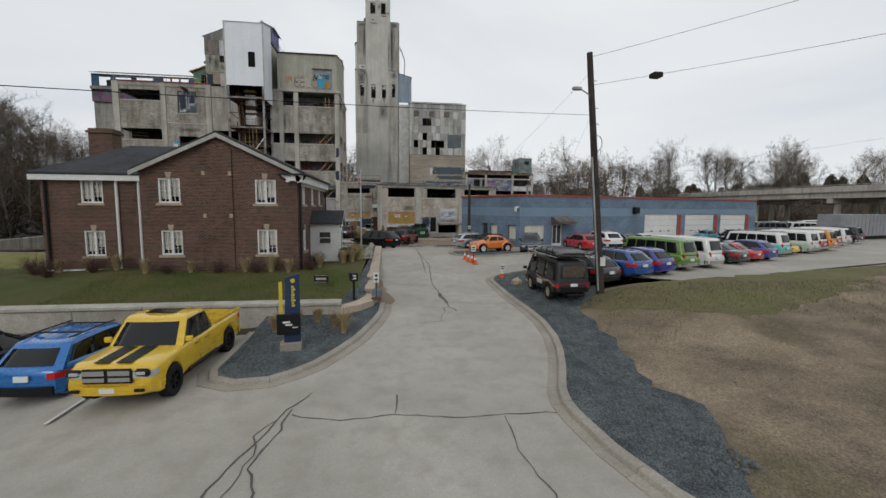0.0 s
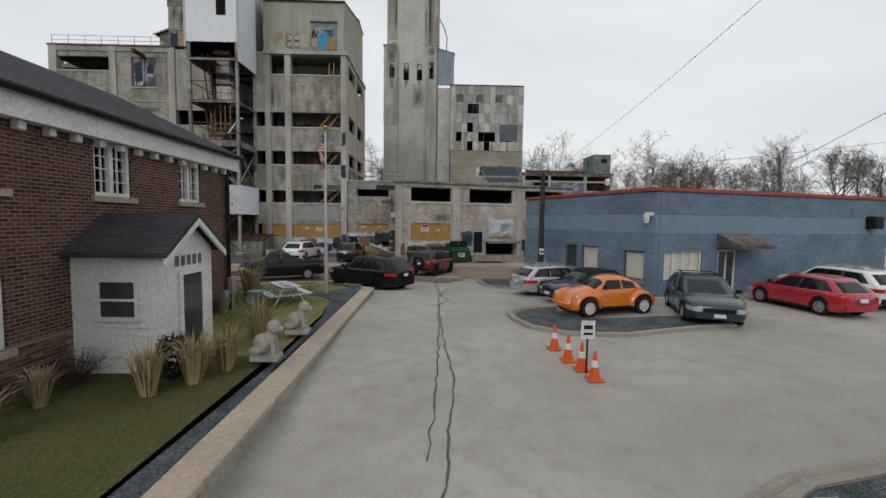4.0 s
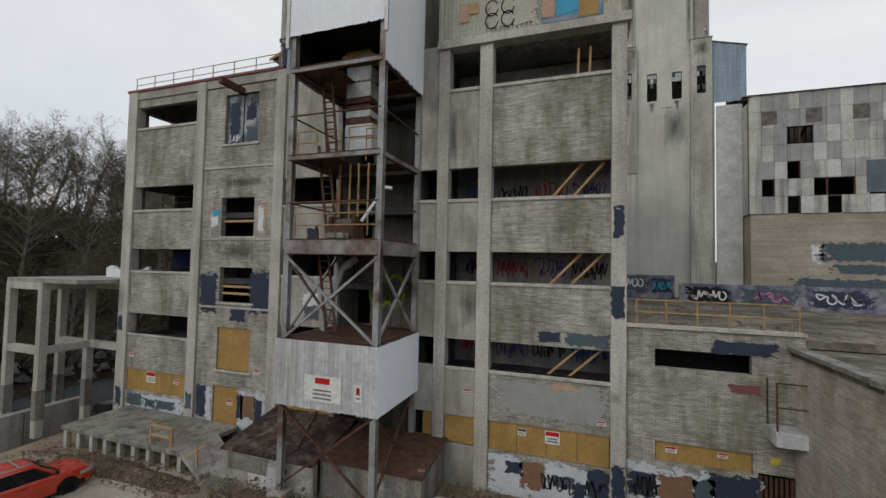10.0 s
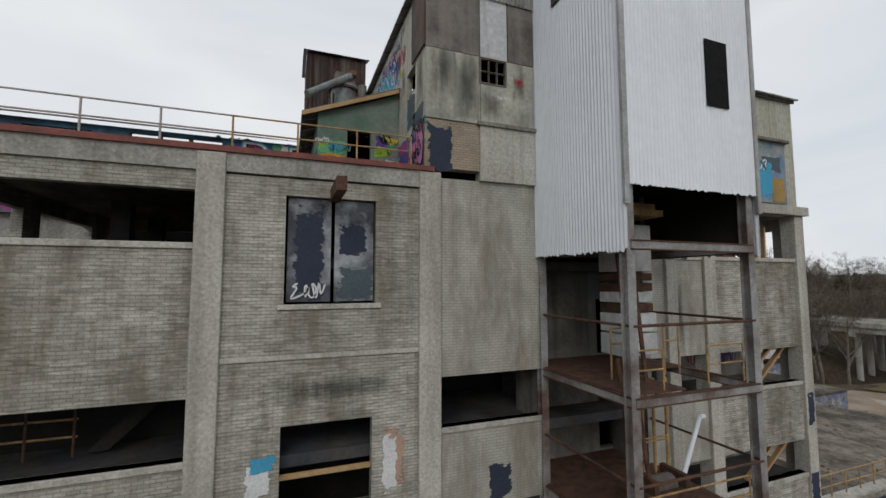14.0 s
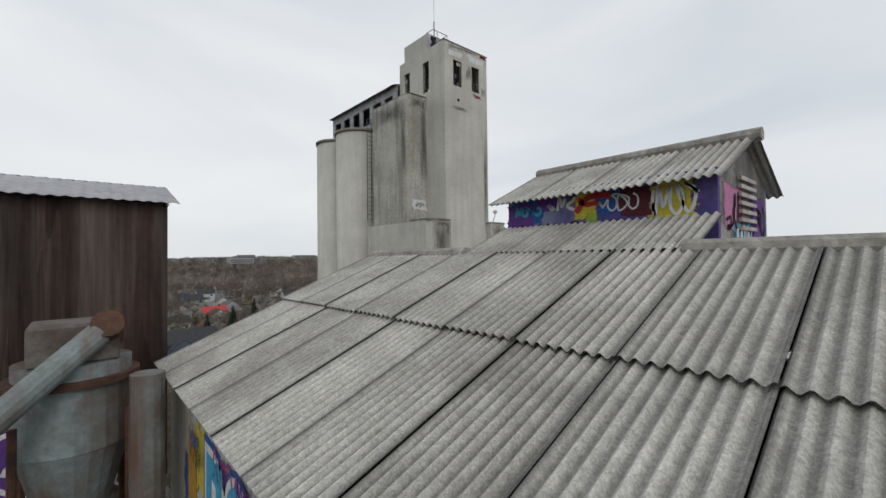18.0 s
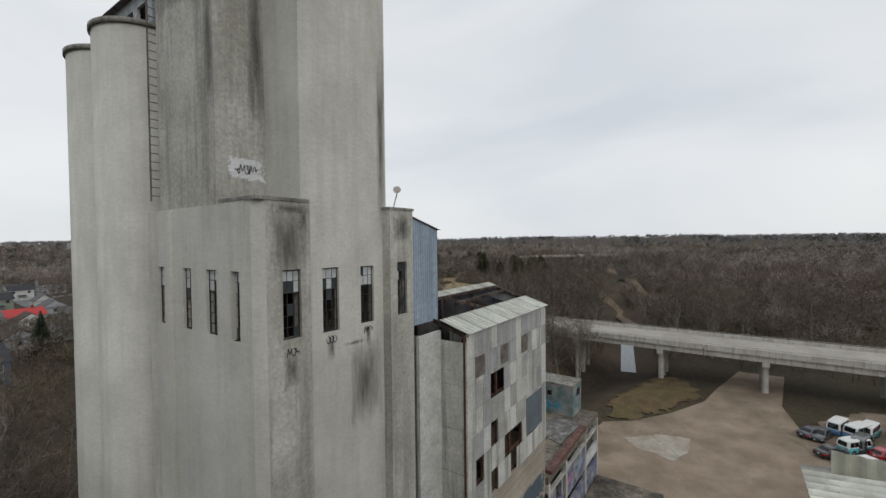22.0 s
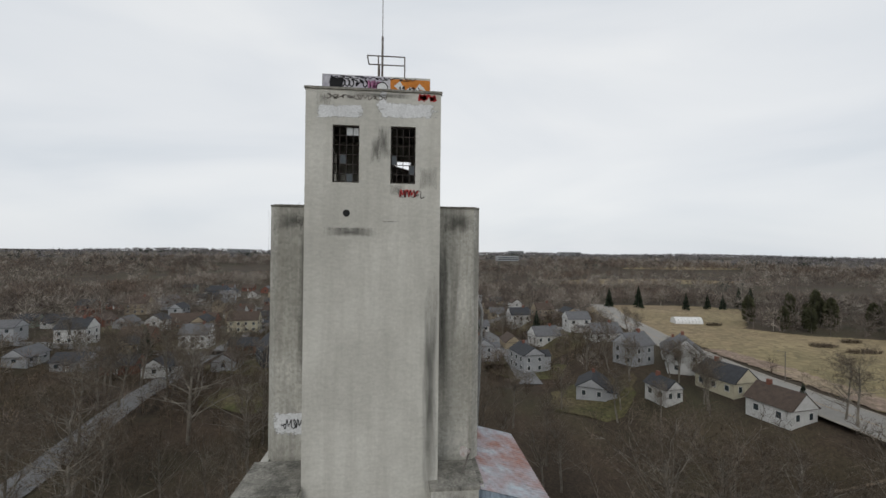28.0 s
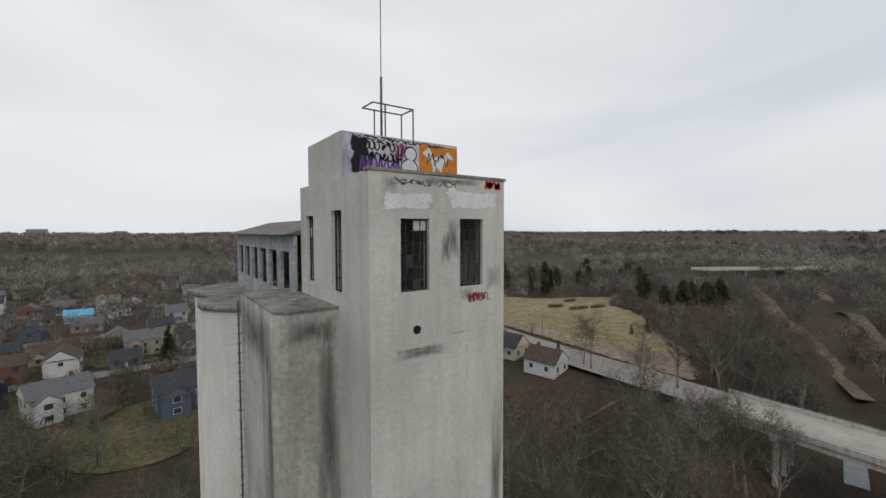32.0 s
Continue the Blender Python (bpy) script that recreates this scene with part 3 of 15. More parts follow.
def ground_z(x, y):
    """The lie of the land: a drive that climbs gently, a lot a little above it, a wooded hollow with a river round the mill, far hills."""
    z = along(RISE, y)
    lot = smoothstep(6.0, 13.0, x) * (1 - smoothstep(40, 50, y) * (1 - smoothstep(18, 30, x)))
    z += (0.92 - z) * lot * smoothstep(8, 18, y) * (1 - smoothstep(60, 80, y))
    z -= 4.0 * smoothstep(97, 114, y) * (1 - smoothstep(150, 200, y)) * (1 - smoothstep(60, 90, x))
    z += 6.5 * smoothstep(112, 128, y) * smoothstep(70 - 18 * smoothstep(138, 160, y), 86 - 18 * smoothstep(138, 160, y), x) * (1 - smoothstep(300, 420, y))
    if -80 < x < 330 and y < 170:
        z -= 4.5 * math.exp(-(river_distance(x, y) / 7.5) ** 2)
    if x < -55:
        z += 13 * smoothstep(-56, -88, x) * (1 - smoothstep(110, 160, y)) + 4 * smoothstep(-88, -150, x)
    z -= 0.45 * smoothstep(-6.6, -8.6, x) * (1 - smoothstep(16.5, 17.6, y))
    far = math.hypot(x, y - 60)
    if far > 250:
        z += (noise.noise((x * 0.0011, y * 0.0011, 0.3)) + 0.35) * 24 * smoothstep(300, 1500, far)
        z += 15 * smoothstep(1100, 3300, far)
    return z


def sheet(name, pts, lift, material, step=1.5, label="", category="", kind="structure", parent=None, height=None, fill=None):
    """A patch of ground that follows the land."""
    bm = bmesh.new()
    bm.faces.new([bm.verts.new((x, y, 0)) for x, y in pts])
    for ax in (0, 1):
        lo, hi = min(p[ax] for p in pts), max(p[ax] for p in pts)
        k = math.ceil(lo / step)
        while k * step < hi:
            co, no = [0, 0, 0], [0, 0, 0]
            co[ax], no[ax] = k * step, 1
            bmesh.ops.bisect_plane(bm, geom=bm.verts[:] + bm.edges[:] + bm.faces[:], plane_co=co, plane_no=no)
            k += 1
    bmesh.ops.triangulate(bm, faces=[f for f in bm.faces if len(f.verts) > 4])
    for v in bm.verts:
        v.co.z = (height or ground_z)(v.co.x, v.co.y) + lift
    bmesh.ops.recalc_face_normals(bm, faces=bm.faces[:])
    if bm.faces and sum(f.normal.z for f in bm.faces) < 0:
        bmesh.ops.reverse_faces(bm, faces=bm.faces[:])
    ob = part(name, bm, material, parent)
    return tagged(ob, label, category, kind=kind)


def blob(cx, cy, rx, ry, seed, n=28, rough=0.3):
    """A wobbly closed outline."""
    out = []
    for i in range(n):
        a = 2 * math.pi * i / n
        k = 1 + rough * noise.noise((math.cos(a) * 1.3 + seed * 7.1, math.sin(a) * 1.3, seed * 3.3)) * 2
        out.append((cx + rx * k * math.cos(a), cy + ry * k * math.sin(a)))
    return out



# ---- the ground and what is laid on it ----
def graded(lo, hi, near, growth):
    """Grid lines that are close together in the middle and wider outwards."""
    out, s, x = [], near, hi
    a = [lo + i * near for i in range(int((hi - lo) / near) + 1)]
    while x < 4200:
        s *= growth
        x += s
        out.append(x)
    s, x, back = near, lo, []
    while x > -4200:
        s *= growth
        x -= s
        back.append(x)
    return back[::-1] + a + out


gx, gy = graded(-60, 130, 5.0, 1.22), graded(-30, 230, 5.0, 1.22)
verts = [(x, y, ground_z(x, y) - (0.6 if 2 < x < 42 and -5 < y < 32 or -39 < x < -3 and 18.5 < y < 43 else 0.12)) for y in gy for x in gx]
faces = [(j * len(gx) + i, j * len(gx) + i + 1, (j + 1) * len(gx) + i + 1, (j + 1) * len(gx) + i) for j in range(len(gy) - 1) for i in range(len(gx) - 1)]
me = bpy.data.meshes.new("ground")
me.from_pydata(verts, [], faces)
me.materials.append(WOODFLOOR)
for p in me.polygons:
    p.use_smooth = True
tagged(new("ground", me), "leaf-littered brown woodland ground reaching to low hills", "ground", kind="structure")

def ragged(pts, seed, amount=0.22):
    """The outline with broken edges."""
    rnd, out = random.Random(seed), []
    for (a, b), (c, d) in zip(pts, pts[1:] + pts[:1]):
        n = max(int(math.hypot(c - a, d - b) / 0.6), 1)
        out += [(a + (c - a) * i / n + rnd.uniform(-amount, amount) * (i > 0), b + (d - b) * i / n + rnd.uniform(-amount, amount) * (i > 0)) for i in range(n)]
    return out


FIELD_DIRT = gritty(mat("trampled brown dirt with dead grass", (0.315, 0.25, 0.19), (0.20, 0.155, 0.115), 0.95, scale=0.28, fine=10, bump=1.0, blotch=(0.125, 0.108, 0.058), amount=0.8), 40, 0.6, 1.4, bump=0.3)
sheet("dirt_yard", [(-70, 42.5), (-31, 43.6), (5, 43.6), (5.9, 49.3), (9.4, 50), (26, 54), (50, 61), (66, 66), (80, 68), (100, 66), (100, 74), (84, 78), (76, 79.5), (67, 84), (60, 89), (57, 93), (38, 95), (17, 87), (-1, 66), (-37, 66), (-70, 68)], 0.0, DIRT, 2.0, "packed brown dirt yard with puddles and tracks", "yard")
sheet("drive", [(-41, -20), (9, -20), (7, 2), (5.4, 4.1), (4.6, 5.7), (4.3, 7), (4.2, 8.3), (4.4, 9.6), (5.02, 11), (5.55, 12.4), (6.25, 15.2), (6.25, 17.2), (6.1, 20), (6.15, 23.6), (7.5, 25.2), (10.2, 25.6), (12, 21.5), (16, 19.5), (30, 23.6), (75, 36.0), (75, 58), (48.5, 48.7), (12.75, 38.5), (9.6, 42.0), (7.3, 42.4), (5.8, 44.4), (5.8, 49.3), (1, 50), (-1.5, 43), (-0.95, 30), (-0.9, 20), (-0.1, 18.9), (-0.2, 17.4), (-1.1, 14.2), (-2.1, 12.05), (-3.1, 11.1), (-3.9, 10.95), (-4.6, 11.3), (-4.75, 15.2), (-41, 15.2)], 0.03, ASPHALT, 1.5, "pale worn asphalt drive and parking lot with sealed cracks", "road")
sheet("gravel_bed", [(-4.7, 15.2), (-4.72, 11.9), (-4.5, 11.3), (-3.9, 11.0), (-3.05, 11.1), (-2.05, 12.1), (-1.0, 14.4), (-0.45, 16.3), (-0.2, 17.6), (-0.15, 18.9), (-0.4, 19.2), (-1.2, 17.7), (-1.9, 17.35), (-4.75, 17.3)], 0.10, GRAVEL, 0.7, "blue-grey gravel bed inside a kerb", "gravel")
sheet("gravel_bed", [(6.5, 2.6), (5.3, 4.2), (4.6, 5.7), (4.3, 7), (4.2, 8.3), (4.4, 9.6), (5.02, 11), (5.55, 12.4), (6.2, 15.2), (6.22, 17.2), (6.1, 20), (6.15, 23.4), (6.75, 24.7), (8, 25.3), (10, 25.5), (11.6, 20.8), (10, 18.4), (8.9, 17.4), (8.3, 16.9), (8.05, 15.9), (8.1, 14.9), (7.75, 14.0), (7.9, 13.1), (7.4, 12.1), (7.35, 11.2), (6.95, 10.4), (7.0, 9.8), (6.75, 9.5), (7.2, 8.9), (7.35, 8.4), (7.05, 7.7), (6.75, 7.1), (6.3, 6.6), (6.1, 6.0), (5.8, 5.5), (5.9, 4.6)], 0.10, GRAVEL, 0.7, "blue-grey gravel strip beside the drive", "gravel")
sheet("bare_field", [(5.5, -20), (5.4, 1), (5.6, 5), (5.8, 8.4), (5.8, 10), (5.9, 12), (6.6, 15.0), (7.6, 17.2), (10.0, 18.8), (13, 19.3), (30, 23.3), (75, 35.6), (120, 40), (120, -20)], 0.02, FIELD_DIRT, 1.0, "bare trampled brown dirt with scraps of grass", "dirt")
sheet("grass_verge", ragged([(8.2, 16.7), (10.3, 15.6), (11.7, 14.4), (15, 13.6), (19.8, 15.8), (27.8, 20), (36, 23.6), (60, 29.5), (75, 35.4), (30, 23.2), (13, 19.2), (10.2, 18.5)], 77, 0.3), 0.032, DRY_GRASS, 1.2, "patchy dry grass along the parked cars", "grass")
sheet("worn_patch", blob(15.5, 9.5, 3.2, 2.6, 3, rough=0.35), 0.032, DRY_GRASS, 1.0, "patch of thin dry grass", "dirt")
sheet("gravel_bed", [(5.9, 44.5), (7.4, 42.6), (9.6, 42.2), (11.0, 43.4), (9.1, 48.8), (6.0, 49.1)], 0.10, GRAVEL, 0.7, "blue-grey gravel bed by the blue building", "gravel")
sheet("gravel_bed", [(5.75, 34.2), (5.7, 35.2), (6.2, 35.95), (7.1, 36.4), (7.6, 36.4), (7.35, 35.6), (7.9, 34.5), (9, 34.3), (12.6, 34.6), (12.5, 33.4), (8.6, 32.6), (6.8, 32.9), (6.0, 33.5)], 0.09, GRAVEL, 0.7, "gravel island in the parking lot", "gravel")
SLABS = ([(-18.3, 50.8), (-19.9, 54.6), (-17.8, 56.4), (-15.2, 55.2), (-13.9, 55.6), (-12.4, 54.4), (-10.6, 53.5), (-14.4, 52.2)], [(-11.6, 55.0), (-12.3, 57.9), (-10.5, 59.5), (-8.6, 60.6), (-8.3, 57.0), (-10.1, 54.1)], [(-7.5, 55.0), (-7.4, 56.9), (-4.6, 58.3), (-1.6, 58.8), (-1.2, 56.2), (-3.7, 54.6)], [(-25.2, 52.7), (-25.4, 60.3), (-30, 59.8), (-36, 59), (-38, 52), (-29, 50.2)], [(4, 55.5), (9, 55.2), (14, 57.4), (13, 59), (8, 57.6), (4.6, 57.2)], [(-2.4, 47.6), (1, 47.0), (4.8, 48.6), (4.6, 50.4), (0, 50.6)], [(49.5, 82), (53, 80.5), (58, 80.5), (57, 84.5), (53, 89), (51, 87)], [(36, 71), (42, 72), (41, 76.5), (37, 76)])
for i, pts in enumerate(SLABS):
    sheet("concrete_slab", ragged(pts, i), 0.03, PATCH, 1.0, "broken pale concrete slab in the yard", "slab")
SPILL = gritty(mat("thin gravel over dirt", (0.15, 0.148, 0.14), (0.23, 0.195, 0.15), 0.95, scale=1.1, fine=18, bump=0.6, low=0.4, high=0.62), 25, 0.6, 1.4)
sheet("gravel_patch", ragged([(-24.9, 52.4), (-23.0, 52.6), (-22.9, 60.6), (-24.4, 60.7)], 31, 0.5), 0.022, SPILL, 0.8, "dark gravel spill", "gravel")
sheet("gravel_patch", blob(-12.2, 50.4, 3.0, 0.9, 23, rough=0.5), 0.024, SPILL, 0.8, "thin dark gravel spill", "gravel")
sheet("gravel_patch", blob(-15.0, 56.6, 2.6, 1.3, 25, rough=0.5), 0.024, SPILL, 0.8, "dark gravel spill", "gravel")
sheet("kerb_dirt", ragged([(-0.3, 18.4), (0.1, 18.3), (0.45, 19.6), (0.0, 21.5), (-0.25, 24.5), (-0.5, 24.6), (-0.45, 19.6)], 33, 0.12), 0.038, DIRT, 0.5, "brown dirt washed against the wall", "dirt")
heap = thing("gravel_heap", "low heap of dark gravel in front of the mill", "heap")
bm, rings = bmesh.new(), []
for k in range(9):
    f = k / 8
    rings.append([bm.verts.new((-15.0 + 1.75 * f * math.cos(a) * (1 + 0.15 * noise.noise((math.cos(a), math.sin(a), 4))), 57.0 + 1.0 * f * math.sin(a), 0.42 + 0.6 * (1 - f) ** 1.2 + 0.07 * noise.noise((3 * math.cos(a) * f, 3 * math.sin(a) * f, k)) * (f < 1) - 0.1 * (f == 1))) for a in [2 * math.pi * q / 28 for q in range(28)]])
for a, b in zip(rings, rings[1:]):
    for q in range(28):
        bm.faces.new((a[q], b[q], b[(q + 1) % 28], a[(q + 1) % 28]))
part("gravel", bm, GRAVEL, heap, smooth=True)
for i, (x, y, a, b, s) in enumerate(((-13.5, 51.5, 2.4, 0.35, 31), (-21, 49.5, 2, 0.3, 33), (3.0, 47.5, 1.0, 0.5, 35), (12, 54, 3, 0.35, 37))):
    sheet("wet_patch", blob(x, y, a, b, s, rough=0.25), 0.05, mat("wet mud", (0.17, 0.14, 0.11), (0.10, 0.083, 0.065), 0.35, scale=0.8, fine=6, bump=0.1), 0.8, "wet muddy patch", "puddle")


def heap_of(x, y, rx, ry, h, material, seed, label):
    """A low uneven mound of loose stuff."""
    t_ = thing("dirt_heap", label, "heap", "heaps along the mill")
    bm, rings = bmesh.new(), []
    for k in range(11):
        f = k / 10
        ring = []
        for q in range(36):
            a = 2 * math.pi * q / 36
            e = 1 + 0.3 * noise.noise((math.cos(a) * 1.4, math.sin(a) * 1.4, seed))
            px, py = x + rx * f * e * math.cos(a), y + ry * f * e * math.sin(a)
            up = h * (1 - f) ** 1.1 * (1 + 0.6 * noise.noise((px * 0.9, py * 0.9, seed))) + 0.12 * noise.noise((px * 2.5, py * 2.5, seed)) * (0 < f < 1)
            ring.append(bm.verts.new((px, py, ground_z(px, py) + max(up, 0) - (0.1 if k == 10 else -0.02))))
        rings.append(ring)
    for a, b in zip(rings, rings[1:]):
        for q in range(36):
            bm.faces.new((a[q], b[q], b[(q + 1) % 36], a[(q + 1) % 36]))
    part("mound", bm, material, t_, smooth=True)


OLIVE_DIRT = gritty(mat("weedy olive-brown spoil", (0.215, 0.165, 0.085), (0.12, 0.092, 0.05), 0.95, scale=0.8, fine=9, bump=0.8, blotch=(0.08, 0.075, 0.03), amount=0.7), 22, 0.6, 1.4, bump=0.4)
SPOIL = gritty(mat("dark rubble spoil", (0.17, 0.125, 0.085), (0.075, 0.055, 0.04), 0.95, scale=1.1, fine=8, bump=1.0, blotch=(0.045, 0.036, 0.03), amount=0.7), 14, 0.45, 1.6, bump=0.6)
heap_of(-3.9, 61.7, 3.0, 1.5, 0.95, OLIVE_DIRT, 2, "weedy olive-brown spoil heap against the wall")
heap_of(-19.0, 59.2, 5.2, 1.3, 0.55, SPOIL, 5, "dark rubble heap under the hoist tower")
heap_of(-11.0, 61.9, 2.6, 1.2, 0.5, SPOIL, 7, "dark rubble heap along the mural wall")
heap_of(-29.5, 59.3, 5.0, 0.9, 0.4, SPOIL, 9, "dark rubble heap before the loading dock")
heap_of(-2.0, 60.2, 1.2, 1.6, 0.5, SPOIL, 11, "dark rubble heap in the corner of the yard")


def kerb(pts, width=0.58, high=0.15, step=2.4, name="kerb"):
    """A row of kerb blocks with a shallow gutter, along a line."""
    k = thing(name, "buff concrete kerb with gutter", "kerb", kind="structure")
    path = [Vector((*p, 0)) for p in pts]
    dense = []
    for a, b in zip(path, path[1:]):
        n = max(int((b - a).length / 0.6), 1)
        dense += [a.lerp(b, i / n) for i in range(n)]
    dense.append(path[-1])
    i = 0
    while i < len(dense) - 1:
        j = min(i + 4, len(dense) - 1)
        bm, prev = bmesh.new(), None
        for q in range(i, j + 1):
            d = (dense[min(q + 1, len(dense) - 1)] - dense[max(q - 1, 0)]).normalized()
            if q == j and j < len(dense) - 1:
                c = dense[q] - d * 0.012
            else:
                c = dense[q]
            s = Vector((-d.y, d.x, 0))
            z = ground_z(c.x, c.y)
            ring = [bm.verts.new((c + s * o).to_3d() + Vector((0, 0, z + h))) for o, h in ((-width, 0.0), (-width, 0.045), (-0.14, 0.05), (-0.11, high - 0.02), (-0.08, high), (0.1, high), (0.1, -0.05))]
            if prev:
                for a in range(6):
                    bm.faces.new((prev[a], prev[a + 1], ring[a + 1], ring[a]))
            else:
                bm.faces.new(ring)
            prev = ring
        bm.faces.new(prev[::-1])
        bmesh.ops.recalc_face_normals(bm, faces=bm.faces[:])
        part("kerb_block", bm, KERB_C, k)
        i = j
    return k


kerb([(-4.7, 15.2), (-4.72, 11.9), (-4.5, 11.3), (-3.9, 11.0), (-3.05, 11.1), (-2.5, 11.55), (-2.05, 12.1), (-1.5, 13.2), (-1.0, 14.4), (-0.45, 16.3), (-0.2, 17.6), (-0.15, 18.9)], 0.42)
kerb([(10.0, 25.5), (8.0, 25.3), (6.75, 24.7), (6.3, 24.1), (6.15, 23.4), (6.1, 20), (6.22, 17.2), (6.2, 15.6), (5.95, 13.8), (5.55, 12.4), (5.02, 11.0), (4.4, 9.6), (4.22, 8.9), (4.2, 8.3), (4.3, 7.0), (4.6, 5.7), (5.3, 4.2), (6.5, 2.6)], 0.38)
kerb([(12.6, 33.1), (8.6, 32.3), (6.8, 32.6), (5.85, 33.3), (5.5, 34.2), (5.45, 35.1), (5.75, 35.8), (6.3, 36.3), (7.1, 36.6), (7.9, 36.6)], 0.42)
kerb([(10.8, 42.3), (9.4, 42.0), (7.2, 42.3), (5.9, 43.8), (5.65, 46), (5.75, 49.4)])


def crack(pts, w=0.05, seed=0, material=None, label="dark sealed crack in the asphalt"):
    rnd = random.Random(seed)
    dense = []
    for (a, b), (c, d) in zip(pts, pts[1:]):
        n = max(int(math.hypot(c - a, d - b) / 0.25), 1)
        dense += [(a + (c - a) * i / n + rnd.uniform(-0.05, 0.05), b + (d - b) * i / n + rnd.uniform(-0.05, 0.05)) for i in range(n)]
    dense.append(pts[-1])
    bm, prev = bmesh.new(), None
    for q, (x, y) in enumerate(dense):
        x2, y2 = dense[min(q + 1, len(dense) - 1)]
        x1, y1 = dense[max(q - 1, 0)]
        d = Vector((x2 - x1, y2 - y1, 0)).normalized()
        s = Vector((-d.y, d.x, 0)) * (w * rnd.uniform(0.4, 1.2))
        z = ground_z(x, y) + 0.042
        ring = [bm.verts.new(Vector((x, y, z)) + s), bm.verts.new(Vector((x, y, z)) - s)]
        if prev:
            bm.faces.new((prev[1], ring[1], ring[0], prev[0]))
        prev = ring
    return tagged(part("road_crack", bm, material or CRACK), label, "crack", kind="structure")


for i, (pts, w) in enumerate((
        ([(2.54, 17.6), (2.53, 18.09), (2.79, 18.28), (2.84, 19.05), (2.75, 20.6), (2.59, 22.84), (2.8, 26), (3.05, 29.1), (2.85, 33), (2.8, 37.8), (2.9, 41), (2.7, 44), (2.8, 47)], 0.024),
        ([(2.84, 19.0), (2.8, 19.6), (2.68, 20.2), (2.7, 20.8)], 0.085), ([(0.1, 23.08), (2.59, 22.84)], 0.025), ([(2.52, 26.1), (2.7, 30.5), (2.8, 37)], 0.02), ([(2.79, 18.28), (3.02, 17.93), (3.05, 17.6)], 0.03),
        ([(0.18, 8.95), (0.26, 9.94)], 0.015), ([(-2.1, 9.17), (-0.98, 8.79), (0.18, 8.95), (1.41, 8.67), (4.1, 8.6)], 0.017), ([(-1.82, 10.3), (-2.2, 9.45), (-2.47, 8.23), (-2.83, 7.38), (-2.89, 6.6), (-2.8, 5.5)], 0.022), ([(-2.1, 9.4), (-2.2, 8.6), (-2.38, 7.33), (-2.1, 6.59), (-2.0, 5.4)], 0.02),
        ([(-2.35, 9.0), (-2.6, 8.4), (-2.45, 7.7), (-2.6, 6.6), (-2.4, 5.6)], 0.016), ([(2.6, 8.6), (2.5, 7.0), (2.7, 6.0), (2.6, 4.0)], 0.014), ([(1.2, 15.95), (2.17, 16.13), (2.5, 17.5)], 0.014), ([(2.33, 19.29), (2.84, 19.05), (4.2, 18.7), (5.7, 18.5)], 0.018),
        ([(2.8, 37), (3.3, 38.2), (2.9, 39.5), (3.3, 42)], 0.03), ([(1.0, 41.2), (2.8, 41.0), (5.5, 43)], 0.02))):
    crack(pts, w, i)
rnd = random.Random(9)
for i, (x0, x1, y0, y1, n) in enumerate(((-18.5, -11.5, 52.2, 55.3, 8), (-11.3, -8.8, 55.2, 59, 4), (-7, -2, 55.4, 57.8, 6), (-35, -26, 52, 59, 6))):
    for k in range(n):
        a, b, t = rnd.uniform(x0, x1), rnd.uniform(y0, y1), rnd.uniform(0, 3.14) if k % 2 else 0.3
        crack([(a, b), (a + 0.9 * math.cos(t), b + 0.9 * math.sin(t)), (a + 1.9 * math.cos(t + 0.5), b + 1.5 * math.sin(t + 0.5))], 0.07, 50 + i * 10 + k, DIRT, "dirt-filled crack in the broken slab")
for i, x in enumerate((-7.35, -10.1)):
    tagged(part("bay_line", P([(x, 9.7, ground_z(x, 9.7) + 0.04), (x + 0.1, 9.7, ground_z(x + 0.1, 9.7) + 0.04), (x + 0.1, 14.5, ground_z(x + 0.1, 14.5) + 0.04), (x, 14.5, ground_z(x, 14.5) + 0.04)], (0, 0, 0.006)), WHITE), "white painted parking bay line", "line", kind="structure")
# railway tracks across the yard
track = thing("railway_track", "rusty rails sunk in the dirt yard", "railway", kind="structure")
for off in (0, 1.45, 5.2, 6.65):
    part("track_rail", R(((-60, 31.5 + off + 1.0, 0.28), (-1.5, 45.6 + off + 1.0, 0.30)), r=0.05, n=6), RUST, track)
sheet("weed_patch", ragged([(60, 64.5), (65.5, 68.6), (70, 66.6), (84, 57), (84, 50), (62, 56), (52, 62.4)], 51, 0.5), 0.06, FIELD_DIRT, 2.0, "weedy dry grass round the parked vans", "grass")
WEEDS = gritty(mat("rusty brown weeds", (0.155, 0.105, 0.052), (0.085, 0.062, 0.034), 0.98, scale=0.4, fine=6, bump=0.8, blotch=(0.085, 0.085, 0.03), amount=0.6), 7, 0.55, 1.5)
sheet("weed_patch", ragged([(58, 92), (62, 88), (69, 84.5), (77, 80.5), (86, 82), (88, 88), (80, 91), (68, 94)], 52, 1.2), 0.06, WEEDS, 2.0, "weedy dry grass beside the river", "grass")
